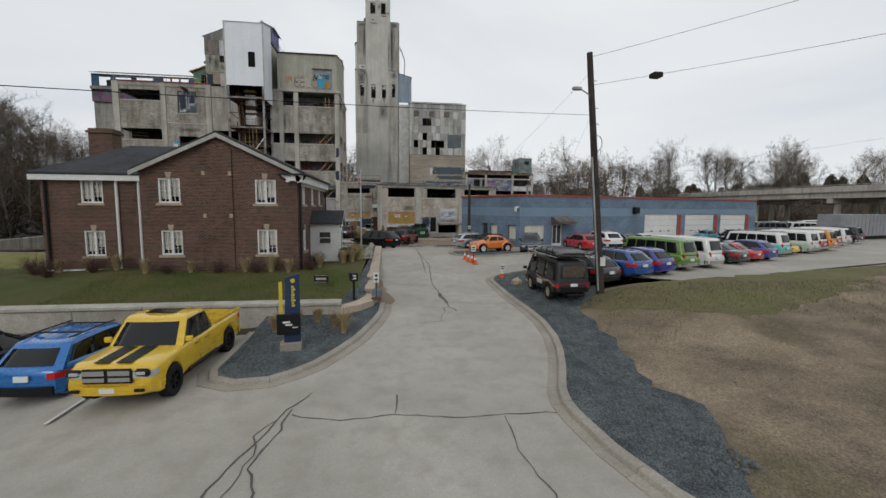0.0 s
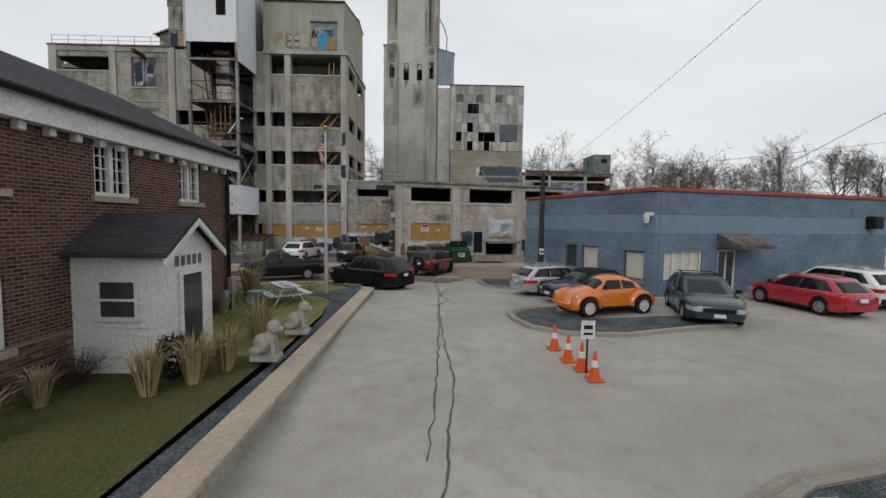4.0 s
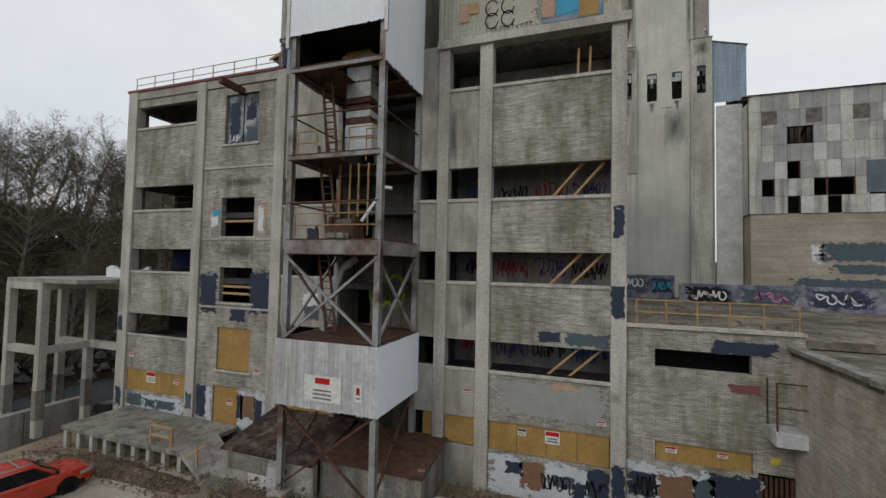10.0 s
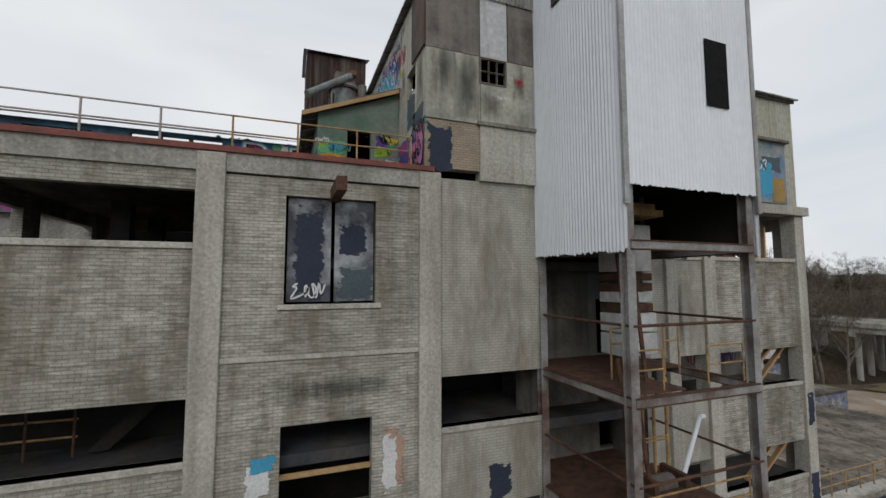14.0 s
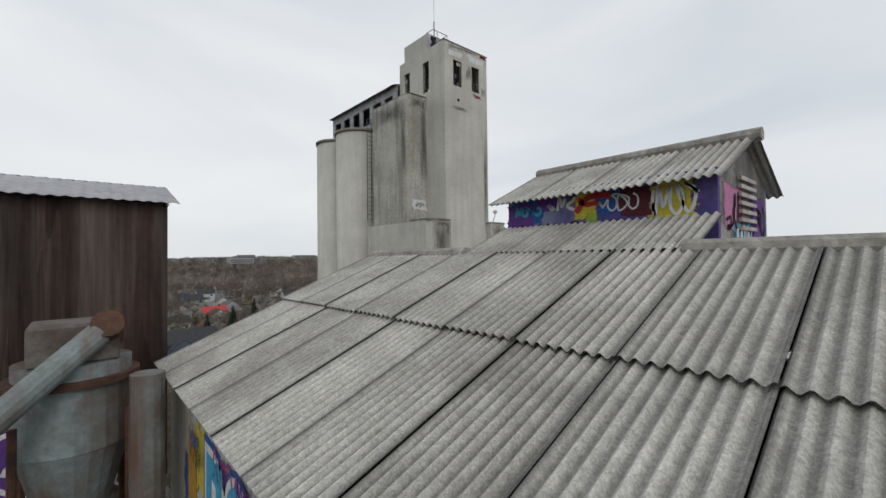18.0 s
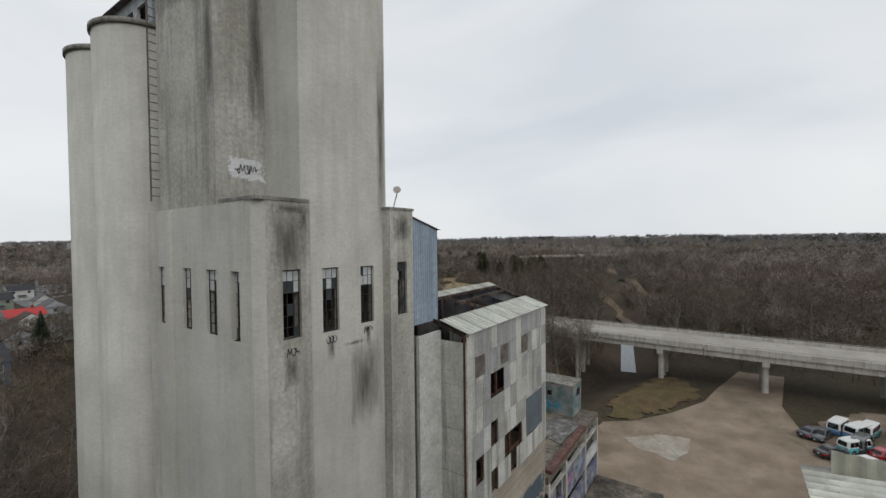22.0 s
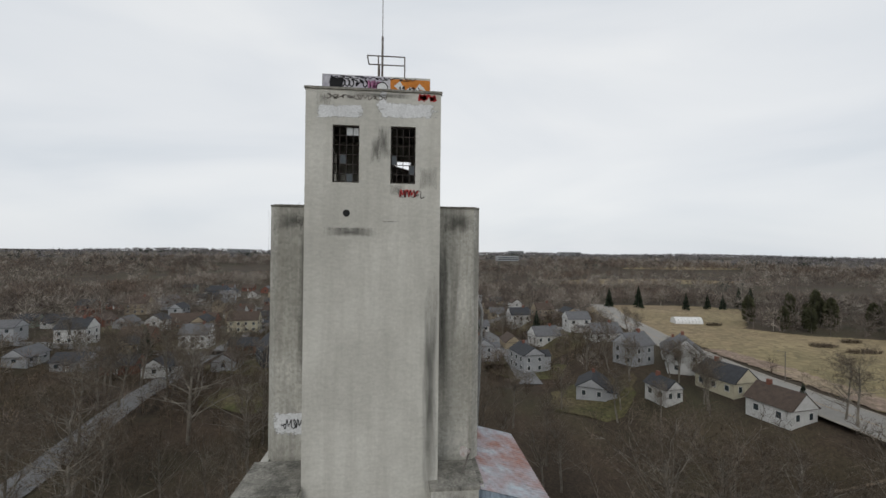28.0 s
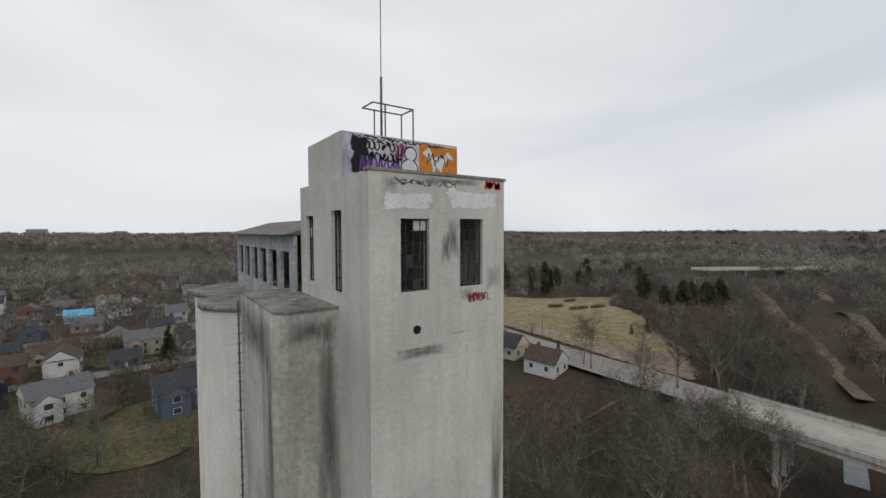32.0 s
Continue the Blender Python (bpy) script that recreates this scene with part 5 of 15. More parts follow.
for x0, x1, z0, z1, m_ in ((-24.5, -22.62, 23.15, 25.4, GREEN_PANEL), (-22.62, HXE, 23.15, 24.55, GREEN_PANEL), (-21.7, HXE, 24.55, 25.4, GREEN_PANEL), (-24.5, -22.65, 25.42, 27.46, STAINED), (-22.63, -21.62, 25.42, 27.46, WHITE_RUSTY), (-21.6, HXE, 25.42, 27.46, STAINED)):
    part("cladding_panel", B((x0 + 0.01, x1 - 0.01, FY - 0.1, FY + 0.05, z0, z1)), m_, head)
bm = C((HXW - 0.05, FY - 0.15, 27.42), (HXE - HXW + 0.05, 0, 0), (0, 0, 0.48), 0.15, 0.03, 6)
for v in bm.verts:
    if v.co.z > 27.7:
        v.co.z += (v.co.x - HXW) / (HXE - HXW) * 1.6
part("gable_sheet", bm, mat("streaked grey corrugated sheet", (0.36, 0.36, 0.33), (0.24, 0.245, 0.225), 0.8, scale=1.2, fine=8, bump=0.1, streak=(0.11, 0.11, 0.10), amount=0.7), head)
part("window_frame", B((-22.68, -22.6, FY - 0.12, FY, 24.5, 25.4), (-21.72, -21.66, FY - 0.12, FY, 24.5, 25.4), (-22.6, -21.7, FY - 0.12, FY, 25.34, 25.4), (-22.6, -21.7, FY - 0.12, FY, 24.5, 24.56), (-22.32, -22.29, FY - 0.1, FY, 24.5, 25.4), (-22.02, -21.99, FY - 0.1, FY, 24.5, 25.4), (-22.6, -21.7, FY - 0.1, FY, 24.93, 24.96)), STEEL, head)
# west wall, with its hole and the lean-to
HWEST = Matrix.Translation((HXW, 73.9, 0)) @ Matrix.Rotation(radians(-90), 4, "Z")
CREAM = mat("stained cream render", (0.56, 0.54, 0.46), (0.40, 0.39, 0.33), 0.9, scale=0.7, fine=6, bump=0.1, streak=(0.16, 0.16, 0.14), amount=0.5)
part("side_wall", W(HWEST, 0, 73.9 - FY - 0.05, 21.3, 27.75, 0.2, ((8.0, 9.09, 24.51, 25.4),)), CREAM, head)
part("rusty_panel", B((HXW - 0.06, HXW - 0.02, FY - 0.1, FY + 1.25, 25.45, 27.7)), mat("dark rust-stained panel", (0.11, 0.09, 0.08), (0.055, 0.045, 0.042), 0.8, scale=1.4, fine=9, bump=0.15, streak=(0.17, 0.085, 0.04), amount=0.7), head)
# unseen dark sheet added inside to keep gaps black
part("inner_lining", B((HXW + 0.3, HXE + 3, 66, 66.1, 21.3, 27.7)), DARK_IN, head)
# corrugated roof: sheets in two rows down each slope
EAVE, RIDGE_X, RIDGE_Z, RY0, RY1 = 27.82, -20.25, 29.66, 63.63, 74.1
slope = Vector((RIDGE_X - (HXW - 0.25), 0, RIDGE_Z - EAVE))
rows_n = 10
for i in range(rows_n):
    y1 = RY1 - (RY1 - RY0) * i / rows_n
    y0 = RY1 - (RY1 - RY0) * (i + 1) / rows_n + 0.004
    for j in range(2):
        o = Vector((HXW - 0.25, y1, EAVE)) + slope * (0.5 * j) + Vector((0, 0, 0.06 * j + 0.01 * (i % 2)))
        part("roof_sheet", C(o, (0, y0 - y1, 0), slope * 0.53, 0.125, 0.026, 6), FIBRE_ROOF, head)
for i in range(4):
    y1 = 70.7 - 0.95 * i
    part("roof_sheet", C((RIDGE_X - 0.1, y1, RIDGE_Z + 0.04), (0, -1.0, 0), (1.15, 0, 0.5), 0.125, 0.026, 6), FIBRE_ROOF, head)
for i in range(rows_n):
    y1 = RY1 - (RY1 - RY0) * i / rows_n
    part("roof_sheet", C((RIDGE_X + 4.4, y1 - 1.12, EAVE), (0, 1.12, 0), (-4.4, 0, RIDGE_Z - EAVE - 0.03), 0.125, 0.026, 6), FIBRE_ROOF, head)
for ya, yb in ((RY1 + 0.05, 70.75), (67.0, RY0)):
    part("ridge_cap", R(((RIDGE_X, ya, RIDGE_Z + 0.03), (RIDGE_X, yb, RIDGE_Z + 0.03), 0.13), n=10), CONC, head)
part("gable_end", P([(HXW, RY1 - 0.2, 21.3), (RIDGE_X + 4.2, RY1 - 0.2, 21.3), (RIDGE_X + 4.2, RY1 - 0.2, EAVE), (RIDGE_X, RY1 - 0.2, RIDGE_Z - 0.06), (HXW, RY1 - 0.2, EAVE - 0.06)], (0, 0.15, 0)), CREAM, head)
part("side_wall", B((RIDGE_X + 4.0, RIDGE_X + 4.2, FY, RY1 - 0.1, 21.3, EAVE - 0.1)), CREAM, head)
# raised monitor on the ridge
MX0, MX1, MY0, MY1, MZ0, MZ1, MZR = -19.1, -16.3, 66.95, 70.68, 29.7, 30.85, 31.5
monitor = thing("roof_monitor", "raised roof monitor with bright sprayed walls and corrugated gable roof", "roof monitor")
SPRAY = mat("spray-painted blue violet wall", (0.05, 0.07, 0.22), (0.16, 0.06, 0.24), 0.8, scale=0.9, fine=3, bump=0.05, blotch=(0.30, 0.34, 0.45), amount=0.8)
part("west_wall", B((MX0, MX0 + 0.1, MY0, MY1, MZ0, MZ1)), SPRAY, monitor)
part("east_wall", B((MX1 - 0.1, MX1, MY0, MY1, MZ0 - 1.5, MZ1)), SPRAY, monitor)
for y in (MY0, MY1 - 0.1):
    part("gable_wall", P([(MX0 + 0.1, y, MZ0 - 1), (MX1 - 0.1, y, MZ0 - 1), (MX1 - 0.1, y, MZ1), ((MX0 + MX1) / 2, y, MZR - 0.05), (MX0 + 0.1, y, MZ1)], (0, 0.1, 0)), GREY_SHEET, monitor)
xm = (MX0 + MX1) / 2
for i in range(4):
    y1 = MY1 + 0.25 - i * 1.04
    part("roof_sheet", C((MX0 - 0.35, y1, MZ1 - 0.17), (0, -1.06, 0), (xm - MX0 + 0.35, 0, MZR - MZ1 + 0.17), 0.125, 0.026, 6), FIBRE_ROOF, monitor)
    part("roof_sheet", C((MX1 + 0.35, y1 - 1.06, MZ1 - 0.17), (0, 1.06, 0), (xm - MX1 - 0.35, 0, MZR - MZ1 + 0.17), 0.125, 0.026, 6), FIBRE_ROOF, monitor)
part("ridge_cap", R(((xm, MY1 + 0.25, MZR + 0.02), (xm, MY0 - 0.25, MZR + 0.02)), r=0.11, n=10), CONC, monitor)
for i in range(7):
    part("louvre", B((xm - 0.45, xm + 0.45, MY0 - 0.06, MY0 - 0.01, 30.0 + i * 0.13, 30.06 + i * 0.13)), WHITE_RAIL, monitor)
# lean-to with a door on the flat roof
lean = thing("lean_to_shed", "sprayed concrete rooftop lean-to with open doorway and corrugated roof", "shed")
LX0, LY0 = -27.45, 67.0
GREENISH = mat("sprayed green-grey render", (0.23, 0.25, 0.22), (0.12, 0.15, 0.13), 0.9, scale=0.8, fine=6, bump=0.1, blotch=(0.07, 0.22, 0.13), amount=0.55)
part("front_wall", P([(LX0, LY0, 21.3), (-26.42, LY0, 21.3), (-26.42, LY0, 24.45), (LX0, LY0, 24.15)], (0, 0.2, 0)), GREENISH, lean)
part("front_wall", P([(-25.56, LY0, 21.3), (HXW - 0.02, LY0, 21.3), (HXW - 0.02, LY0, 25.2), (-26.42, LY0, 24.45), (-26.42, LY0, 23.6), (-25.56, LY0, 23.6)], (0, 0.2, 0)), GREENISH, lean)
part("west_wall", B((LX0, LX0 + 0.2, LY0 + 0.2, 74.3, 21.3, 24.1)), GREENISH, lean)
# near-black sheet added to stand for shade behind the doorway
part("dark_lining", B((LX0 + 0.2, HXW - 0.1, 69.2, 69.3, 21.3, 24.15)), DARK_IN, lean)
for i in range(7):
    y1 = 74.5 - i * 1.1
    for j in range(2):
        o = Vector((-28.0, y1, 24.03 + 0.03 * j)) + Vector((3.45, 0, 1.33)) * (0.5 * j)
        part("roof_sheet", C(o, (0, -1.12, 0), Vector((3.45, 0, 1.33)) * 0.52, 0.125, 0.024, 6), LEAN_ROOF, lean)
part("fascia", P([(-28.0, 66.75, 23.85), (-24.55, 66.75, 25.18), (-24.55, 66.75, 25.34), (-28.0, 66.75, 24.0)], (0, 0.05, 0)), TIMBER, lean)
# roof rail along the parapet
rail = thing("roof_railing", "thin worn pipe railing along the flat roof edge", "railing")
for i in range(8):
    x = -36.4 + i * 1.65
    part("rail_post", R(((x, FY + 0.25, 21.6), (x, FY + 0.25, 22.55)), r=0.028), WHITE_RAIL if i < 4 else YELLOW_RAIL, rail)
    if i < 7:
        for h in (22.1, 22.55):
            part("rail_bar", R(((x, FY + 0.25, h), (x + 1.65, FY + 0.25, h)), r=0.025), WHITE_RAIL if i < 4 else YELLOW_RAIL, rail)
# rear wing with murals, and the rusted bin tower
rear = thing("rear_wing", "derelict rear wing with painted murals and corrugated eaves", "building")
RWY = 75.25
MURAL = mat("multicolour sprayed mural", (0.28, 0.07, 0.14), (0.06, 0.16, 0.20), 0.8, scale=1.0, fine=3, bump=0.03, blotch=(0.03, 0.03, 0.035), amount=0.9)
part("lower_wall", B((-46, -27.4, RWY - 0.1, RWY + 0.2, 21.1, 22.95)), MURAL, rear, "wall with sprayed murals")
part("ledge", B((-46, -27.4, RWY - 0.45, RWY + 0.2, 22.95, 23.4)), CONC_DARK, rear)
part("upper_wall", W(Matrix.Translation((0, RWY, 0)), -46, -27.4, 23.4, 25.4, 0.25, ((-45, -43.2, 23.6, 25.0), (-42.6, -40.2, 23.6, 25.0), (-39.5, -37, 23.6, 25.1), (-35.5, -31.6, 23.55, 25.2))), mat("blue black sprayed wall", (0.03, 0.04, 0.06), (0.06, 0.16, 0.25), 0.8, scale=0.8, fine=4, bump=0.05), rear)
for x in (-34.3, -33.0):
    part("mullion", B((x - 0.09, x + 0.09, RWY + 0.05, RWY + 0.2, 23.5, 25.2)), RUST, rear)
for i in range(14):
    x = -46 + i * 1.34
    part("roof_sheet", C((x, RWY - 0.5, 25.45), (1.36, 0, 0), (0, 2.2, 0.75), 0.125, 0.026, 6), LEAN_ROOF, rear)
# dark sheet added behind the rear openings as painted shade
part("inner_lining", B((-46, -27.4, 79, 79.2, 8, 25.5)), DARK_IN, rear)
part("wing_body", B((-46, -36.6, RWY + 0.3, 88, 0, 21.2)), CONC, rear)
part("wing_roof", C((-31.05, 77.5, 26.05), (3.55, 0, 0), (-0.15, 6.5, 1.3), 0.24, 0.025), mat("faded mauve metal roof", (0.22, 0.195, 0.21), (0.16, 0.14, 0.15), 0.5, scale=0.5, fine=5, bump=0.05, streak=(0.14, 0.11, 0.11), amount=0.5), rear)
BIN_ROOF = mat("dull grey ribbed roof", (0.40, 0.40, 0.42), (0.32, 0.32, 0.335), 0.6, scale=0.6, fine=6, bump=0.05, blotch=(0.2, 0.19, 0.19), amount=0.4)
DRUM = mat("faded teal steel with rust", (0.25, 0.295, 0.30), (0.17, 0.19, 0.185), 0.7, scale=1.6, fine=10, bump=0.1, streak=(0.12, 0.062, 0.035), amount=0.85, blotch=(0.10, 0.055, 0.035))
bins = thing("rusted_bin_tower", "tall rusted corrugated rooftop bin tower with pale roof", "tower")
for o, u in (((-27.6, 75.3, 25.3), (3.2, 0, 0)), ((-27.6, 78.3, 25.3), (0, -3.0, 0)), ((-24.4, 75.3, 25.3), (0, 3.0, 0)), ((-24.4, 78.3, 25.3), (-3.2, 0, 0))):
    part("corrugated_wall", C(o, u, (0, 0, 5.5), 0.2, 0.022), RUST_SHEET, bins)
part("base", B((-27.5, -24.5, 75.4, 78.2, 21, 25.4)), CONC_DARK, bins)
part("roof_slope", C((-27.8, 75.05, 30.8), (3.6, 0, 0), (0, 1.75, 0.55), 0.2, 0.012), BIN_ROOF, bins)
part("roof_slope", C((-24.2, 78.55, 30.8), (-3.6, 0, 0), (0, -1.75, 0.55), 0.2, 0.012), BIN_ROOF, bins)
for x in (-27.62, -24.42):
    part("gable", P([(x, 75.1, 30.75), (x, 78.5, 30.75), (x, 76.8, 31.3)], (0.04, 0, 0)), WHITE_SHEET, bins)
# cyclone dust collector with its duct
cyc = thing("dust_collector", "rusty grey cyclone dust collector with sloping duct", "machine")
bm = rod(bmesh.new(), (-25.8, 73.4, 27.0), (-25.8, 73.4, 28.2), 0.68, n=24)
part("drum", bm, DRUM, cyc, smooth=False)
part("rim", rod(bmesh.new(), (-25.8, 73.4, 27.9), (-25.8, 73.4, 28.0), 0.78, n=24), RUST, cyc)
part("cone", rod(bmesh.new(), (-25.8, 73.4, 25.2), (-25.8, 73.4, 27.0), 0.2, 0.66, n=24), DRUM, cyc)
part("top_box", B((-26.3, -25.3, 72.9, 73.9, 28.2, 28.75), bevel=0.03), STEEL, cyc)
part("duct", R(((-25.55, 72.9, 28.6), (-27.7, 71.6, 26.75), 0.17), n=14), DRUM, cyc)
part("elbow", R(((-25.4, 73.3, 28.5), (-25.45, 72.8, 28.75), 0.2), n=14), RUST, cyc)
part("downpipe", R(((-25.0, 72.6, 24.9), (-25.0, 72.6, 28.0), 0.22), n=14), DRUM, cyc)
part("downpipe_collar", R(((-25.0, 72.6, 24.85), (-25.0, 72.6, 25.05), 0.42), n=14), RUST, cyc)
for dx, dy in ((-0.6, -0.6), (0.6, -0.6), (-0.6, 0.6), (0.6, 0.6)):
    part("leg", R(((-25.8 + dx, 73.4 + dy, 22.5), (-25.8 + dx, 73.4 + dy, 27.5)), r=0.05), RUST, cyc)
# pale green penthouse over the east wing
pent = thing("sheet_penthouse", "pale green corrugated penthouse with sprayed tags over the mill", "building")
PX0, PX1 = -14.95, -6.85
part("front_wall", C((PX0, FY - 0.05, 21.38), (PX1 - PX0, 0, 0), (0, 0, 5.0), 0.2, 0.022), GREEN_SHEET, pent)
bm = C((PX1, FY - 0.05, 21.38), (0, 8.3, 0), (0, 0, 5.0), 0.2, 0.022)
for v in bm.verts:
    if v.co.z > 24:
        v.co.z += (v.co.y - FY) / 8.3 * 1.9
part("side_wall", bm, GREEN_SHEET, pent)
bm = C((PX1, 72.2, 21.38), (0, 2.5, 0), (0, 0, 6.8), 0.2, 0.022)
part("side_wall", bm, GREEN_SHEET, pent)
part("rear_wall", C((PX1, 74.7, 21.38), (PX0 - PX1, 0, 0), (0, 0, 6.5), 0.2, 0.022), GREEN_SHEET, pent)
part("west_wall", B((PX0 - 0.1, PX0, FY, 74.7, 21.3, 26.3)), GREEN_SHEET, pent)
for i in range(5):
    x = PX0 - 0.2 + i * 1.68
    part("roof_sheet", C((x, FY - 0.35, 26.3), (1.7, 0, 0), (0, 8.4, 1.85), 0.17, 0.032), PALE_ROOF, pent)
    part("roof_sheet", C((x + 1.7, 75.0, 27.85), (-1.7, 0, 0), (0, -2.9, 0.32), 0.17, 0.028), PALE_ROOF, pent)
    part("ridge_sheet", C((x, 71.5, 28.25), (1.7, 0, 0), (0, 1.0, 0.02), 0.2, 0.045), BROWN_SHEET, pent, "red-brown ridge sheet")
part("top_edge", B((PX0 - 0.1, PX1 + 0.1, FY - 0.16, FY - 0.08, 26.2, 26.38)), STEEL, pent)
part("tag_window", B((-10.15, -7.6, FY - 0.12, FY - 0.08, 21.5, 24.2)), mat("sprayed shutter", (0.37, 0.36, 0.30), (0.12, 0.20, 0.28), 0.8, scale=1.2, fine=4, bump=0.05, blotch=(0.10, 0.22, 0.42), amount=0.8), pent, "sprayed shutter panel")
part("tag_board", B((-8.55, -7.75, FY - 0.14, FY - 0.121, 21.55, 22.6)), PLY, pent, "plywood patch")
part("shutter_hood", B((-10.25, -7.5, FY - 0.3, FY - 0.06, 24.2, 24.32)), STEEL, pent)
# pipe rails and mesh walkway between roof and tower
gang = thing("catwalk_frame", "rusty pipe frame and mesh catwalk behind the ridge", "railing")
for x, y in ((-17.4, 73.7), (-16.2, 73.6), (-17.4, 70.9), (-16.2, 70.8)):
    part("post", B((x - 0.035, x + 0.035, y - 0.035, y + 0.035, 27.9, 29.48)), RUST, gang)
FLAKED = mat("rusted pipe with flaking white paint", (0.10, 0.06, 0.042), (0.06, 0.038, 0.028), 0.85, scale=9, fine=30, bump=0.4, low=0.45, high=0.6, blotch=(0.45, 0.43, 0.40), amount=0.7)
for x in (-17.4, -16.2):
    part("pipe", R(((x, 68.5, 29.5), (x, 73.74, 29.5)), r=0.026), FLAKED, gang)
part("tall_post", R(((-16.2, 73.6, 29.4), (-16.2, 73.6, 30.0)), r=0.028), RUST, gang)
part("post_cap", B((-16.24, -16.1, 73.55, 73.65, 30.0, 30.03)), RUST, gang)
# patches, holes and paint on the penthouse roof
GALV = mat("dull galvanised sheet", (0.30, 0.335, 0.36), (0.24, 0.27, 0.295), 0.55, scale=0.8, fine=6, bump=0.05, blotch=(0.16, 0.15, 0.14), amount=0.4)
TAR = mat("tar and rust stain", (0.035, 0.03, 0.027), (0.075, 0.055, 0.042), 0.9, scale=3, fine=10, bump=0.2)
north = lambda y: 27.85 + (75.0 - y) * 0.32 / 2.9
south = lambda y: 26.3 + (y - 63.5) * 1.85 / 8.4
for x, y, w, d, f in ((-12.44, 74.28, 0.75, 0.7, north), (-11.32, 71.36, 0.95, 1.1, south), (-9.3, 70.2, 0.7, 0.9, south)):
    part("patch_sheet", C((x - w / 2, y - d / 2, f(y - d / 2) + 0.035), (w, 0, 0), (0, d, f(y + d / 2) - f(y - d / 2)), 0.17, 0.02), GALV, pent, "galvanised patch sheet")
part("patch_sheet", C((-11.91 - 0.5, 71.48, 28.29), (1.0, 0, 0), (0, 1.04, 0.02), 0.2, 0.045), GALV, pent, "galvanised ridge patch")
for i, (x, y, a, b, f) in enumerate(((-10.9, 73.53, 0.16, 0.06, north), (-12.13, 73.49, 0.13, 0.07, north), (-12.13 + 0.35, 73.49 - 0.1, 0.1, 0.08, north), (-7.59, 70.58, 0.22, 0.12, south), (-9.55, 70.44, 0.26, 0.14, south), (-13.9, 70.6, 0.3, 0.12, south), (-10.4, 68.9, 0.3, 0.2, south))):
    part("tar_patch", P([(px, py, f(py) + 0.034) for px, py in blob(x, y, a, b, 70 + i, 22, 0.5)], (0, 0, 0.006)), TAR, pent, "dark tar stain")
GREEN_SPRAY = plain("green spray paint", (0.10, 0.36, 0.20), 0.7)
for dx, dy, ex, ey in ((-0.15, -0.1, 0.2, -0.1), (0.2, -0.1, 0.1, 0.12), (-0.05, 0.15, -0.05, -0.2), (0.05, 0.05, 0.25, 0.1)):
    x, y = -14.29 + 0.1, 73.0
    part("paint_line", R(((x + dx, y + dy, north(y + dy) + 0.02), (x + ex, y + ey, north(y + ey) + 0.02)), r=0.012), GREEN_SPRAY, pent)
vt = thing("roof_vent", "square tin roof vent with sprayed sides and conical cap", "vent", at=pose(-7.65, 70.1, 27.77 - 0.1, 0, 0, 10))
part("shaft", B((-0.2, 0.2, -0.2, 0.2, 0, 0.5)), GALV, vt)
part("tag", B((-0.206, -0.2, -0.16, 0.14, 0.18, 0.44)), plain("pale blue spray paint", (0.30, 0.42, 0.50), 0.7), vt)
part("tag_line", B((-0.21, -0.206, -0.1, 0.06, 0.24, 0.28), (-0.21, -0.206, -0.02, 0.08, 0.33, 0.36)), BLACK, vt)
part("cap", rod(bmesh.new(), (0, 0, 0.52), (0, 0, 0.72), 0.32, 0.06, n=8), RUST, vt)
part("mesh_deck", B((-17.3, -16.3, 68.6, 73.6, 28.5, 28.54)), STEEL, gang)

# ---- the concrete elevator tower, its silos and the clad annexe ----
tower = thing("elevator_tower", "tall weathered concrete grain elevator tower with dark steel windows", "tower")
TX0, TX1, TY0, TY1, TZ = -3.75, 1.22, 89.8, 95.9, 47.1


def steel_window(parent, m, w, h, cols=3, rows=5, seed=0, void=False):
    """A steel sash with some broken panes; m puts its lower left corner, x along, z up."""
    rnd = random.Random(seed)
    win = new("window")
    win.parent, win.matrix_world = parent, m
    win["label"] = "rusty steel sash with broken panes"
    bars = [(0, w, 0, 0.05, k - 0.025, k + 0.025) for k in (0.025, h - 0.025)] + [(k - 0.02, k + 0.02, 0, 0.05, 0.05, h - 0.05) for k in (0.02, w - 0.02)]
    bars += [(k * w / cols - 0.012, k * w / cols + 0.012, 0.01, 0.04, 0.05, h - 0.05) for k in range(1, cols)]
    bars += [(0.04, w - 0.04, 0.012, 0.038, k * h / rows - 0.012, k * h / rows + 0.012) for k in range(1, rows)]
    part("sash", B(*bars), SASH, win)
    for i in range(cols):
        for j in range(rows):
            if rnd.random() < (0.1 if void else 0.85 if j > rows * 0.6 else 0.15):
                pane = PANE_WHITE if rnd.random() < 0.75 and j > rows * 0.6 else GLASS
                part("pane", B((i * w / cols + 0.012, (i + 1) * w / cols - 0.012, 0.02, 0.028, j * h / rows + 0.012, (j + 1) * h / rows - 0.012)), pane, win)
    return win


SASH = mat("dark rusted sash bars", (0.05, 0.038, 0.033), (0.03, 0.025, 0.023), 0.8, scale=4, fine=20, bump=0.1)
PANE_WHITE = mat("milky dusty glass", (0.55, 0.57, 0.57), (0.40, 0.42, 0.42), 0.4, scale=3, fine=8, bump=0.02)
top_holes = ((-2.77, -1.8, 43.68, 45.8), (-0.65, 0.28, 43.68, 45.82))
mid_holes = ((-2.73, -1.84, 27.13, 29.87), (-0.55, 0.31, 27.16, 29.82))
FRONT = Matrix.Translation((0, TY0, 0))
part("shaft_front", W(FRONT, TX0, TX1, 7.5, TZ, 0.3, top_holes + mid_holes), CONC_TOWER, tower)
SWEST = Matrix.Translation((TX0, TY1, 0)) @ Matrix.Rotation(radians(-90), 4, "Z")
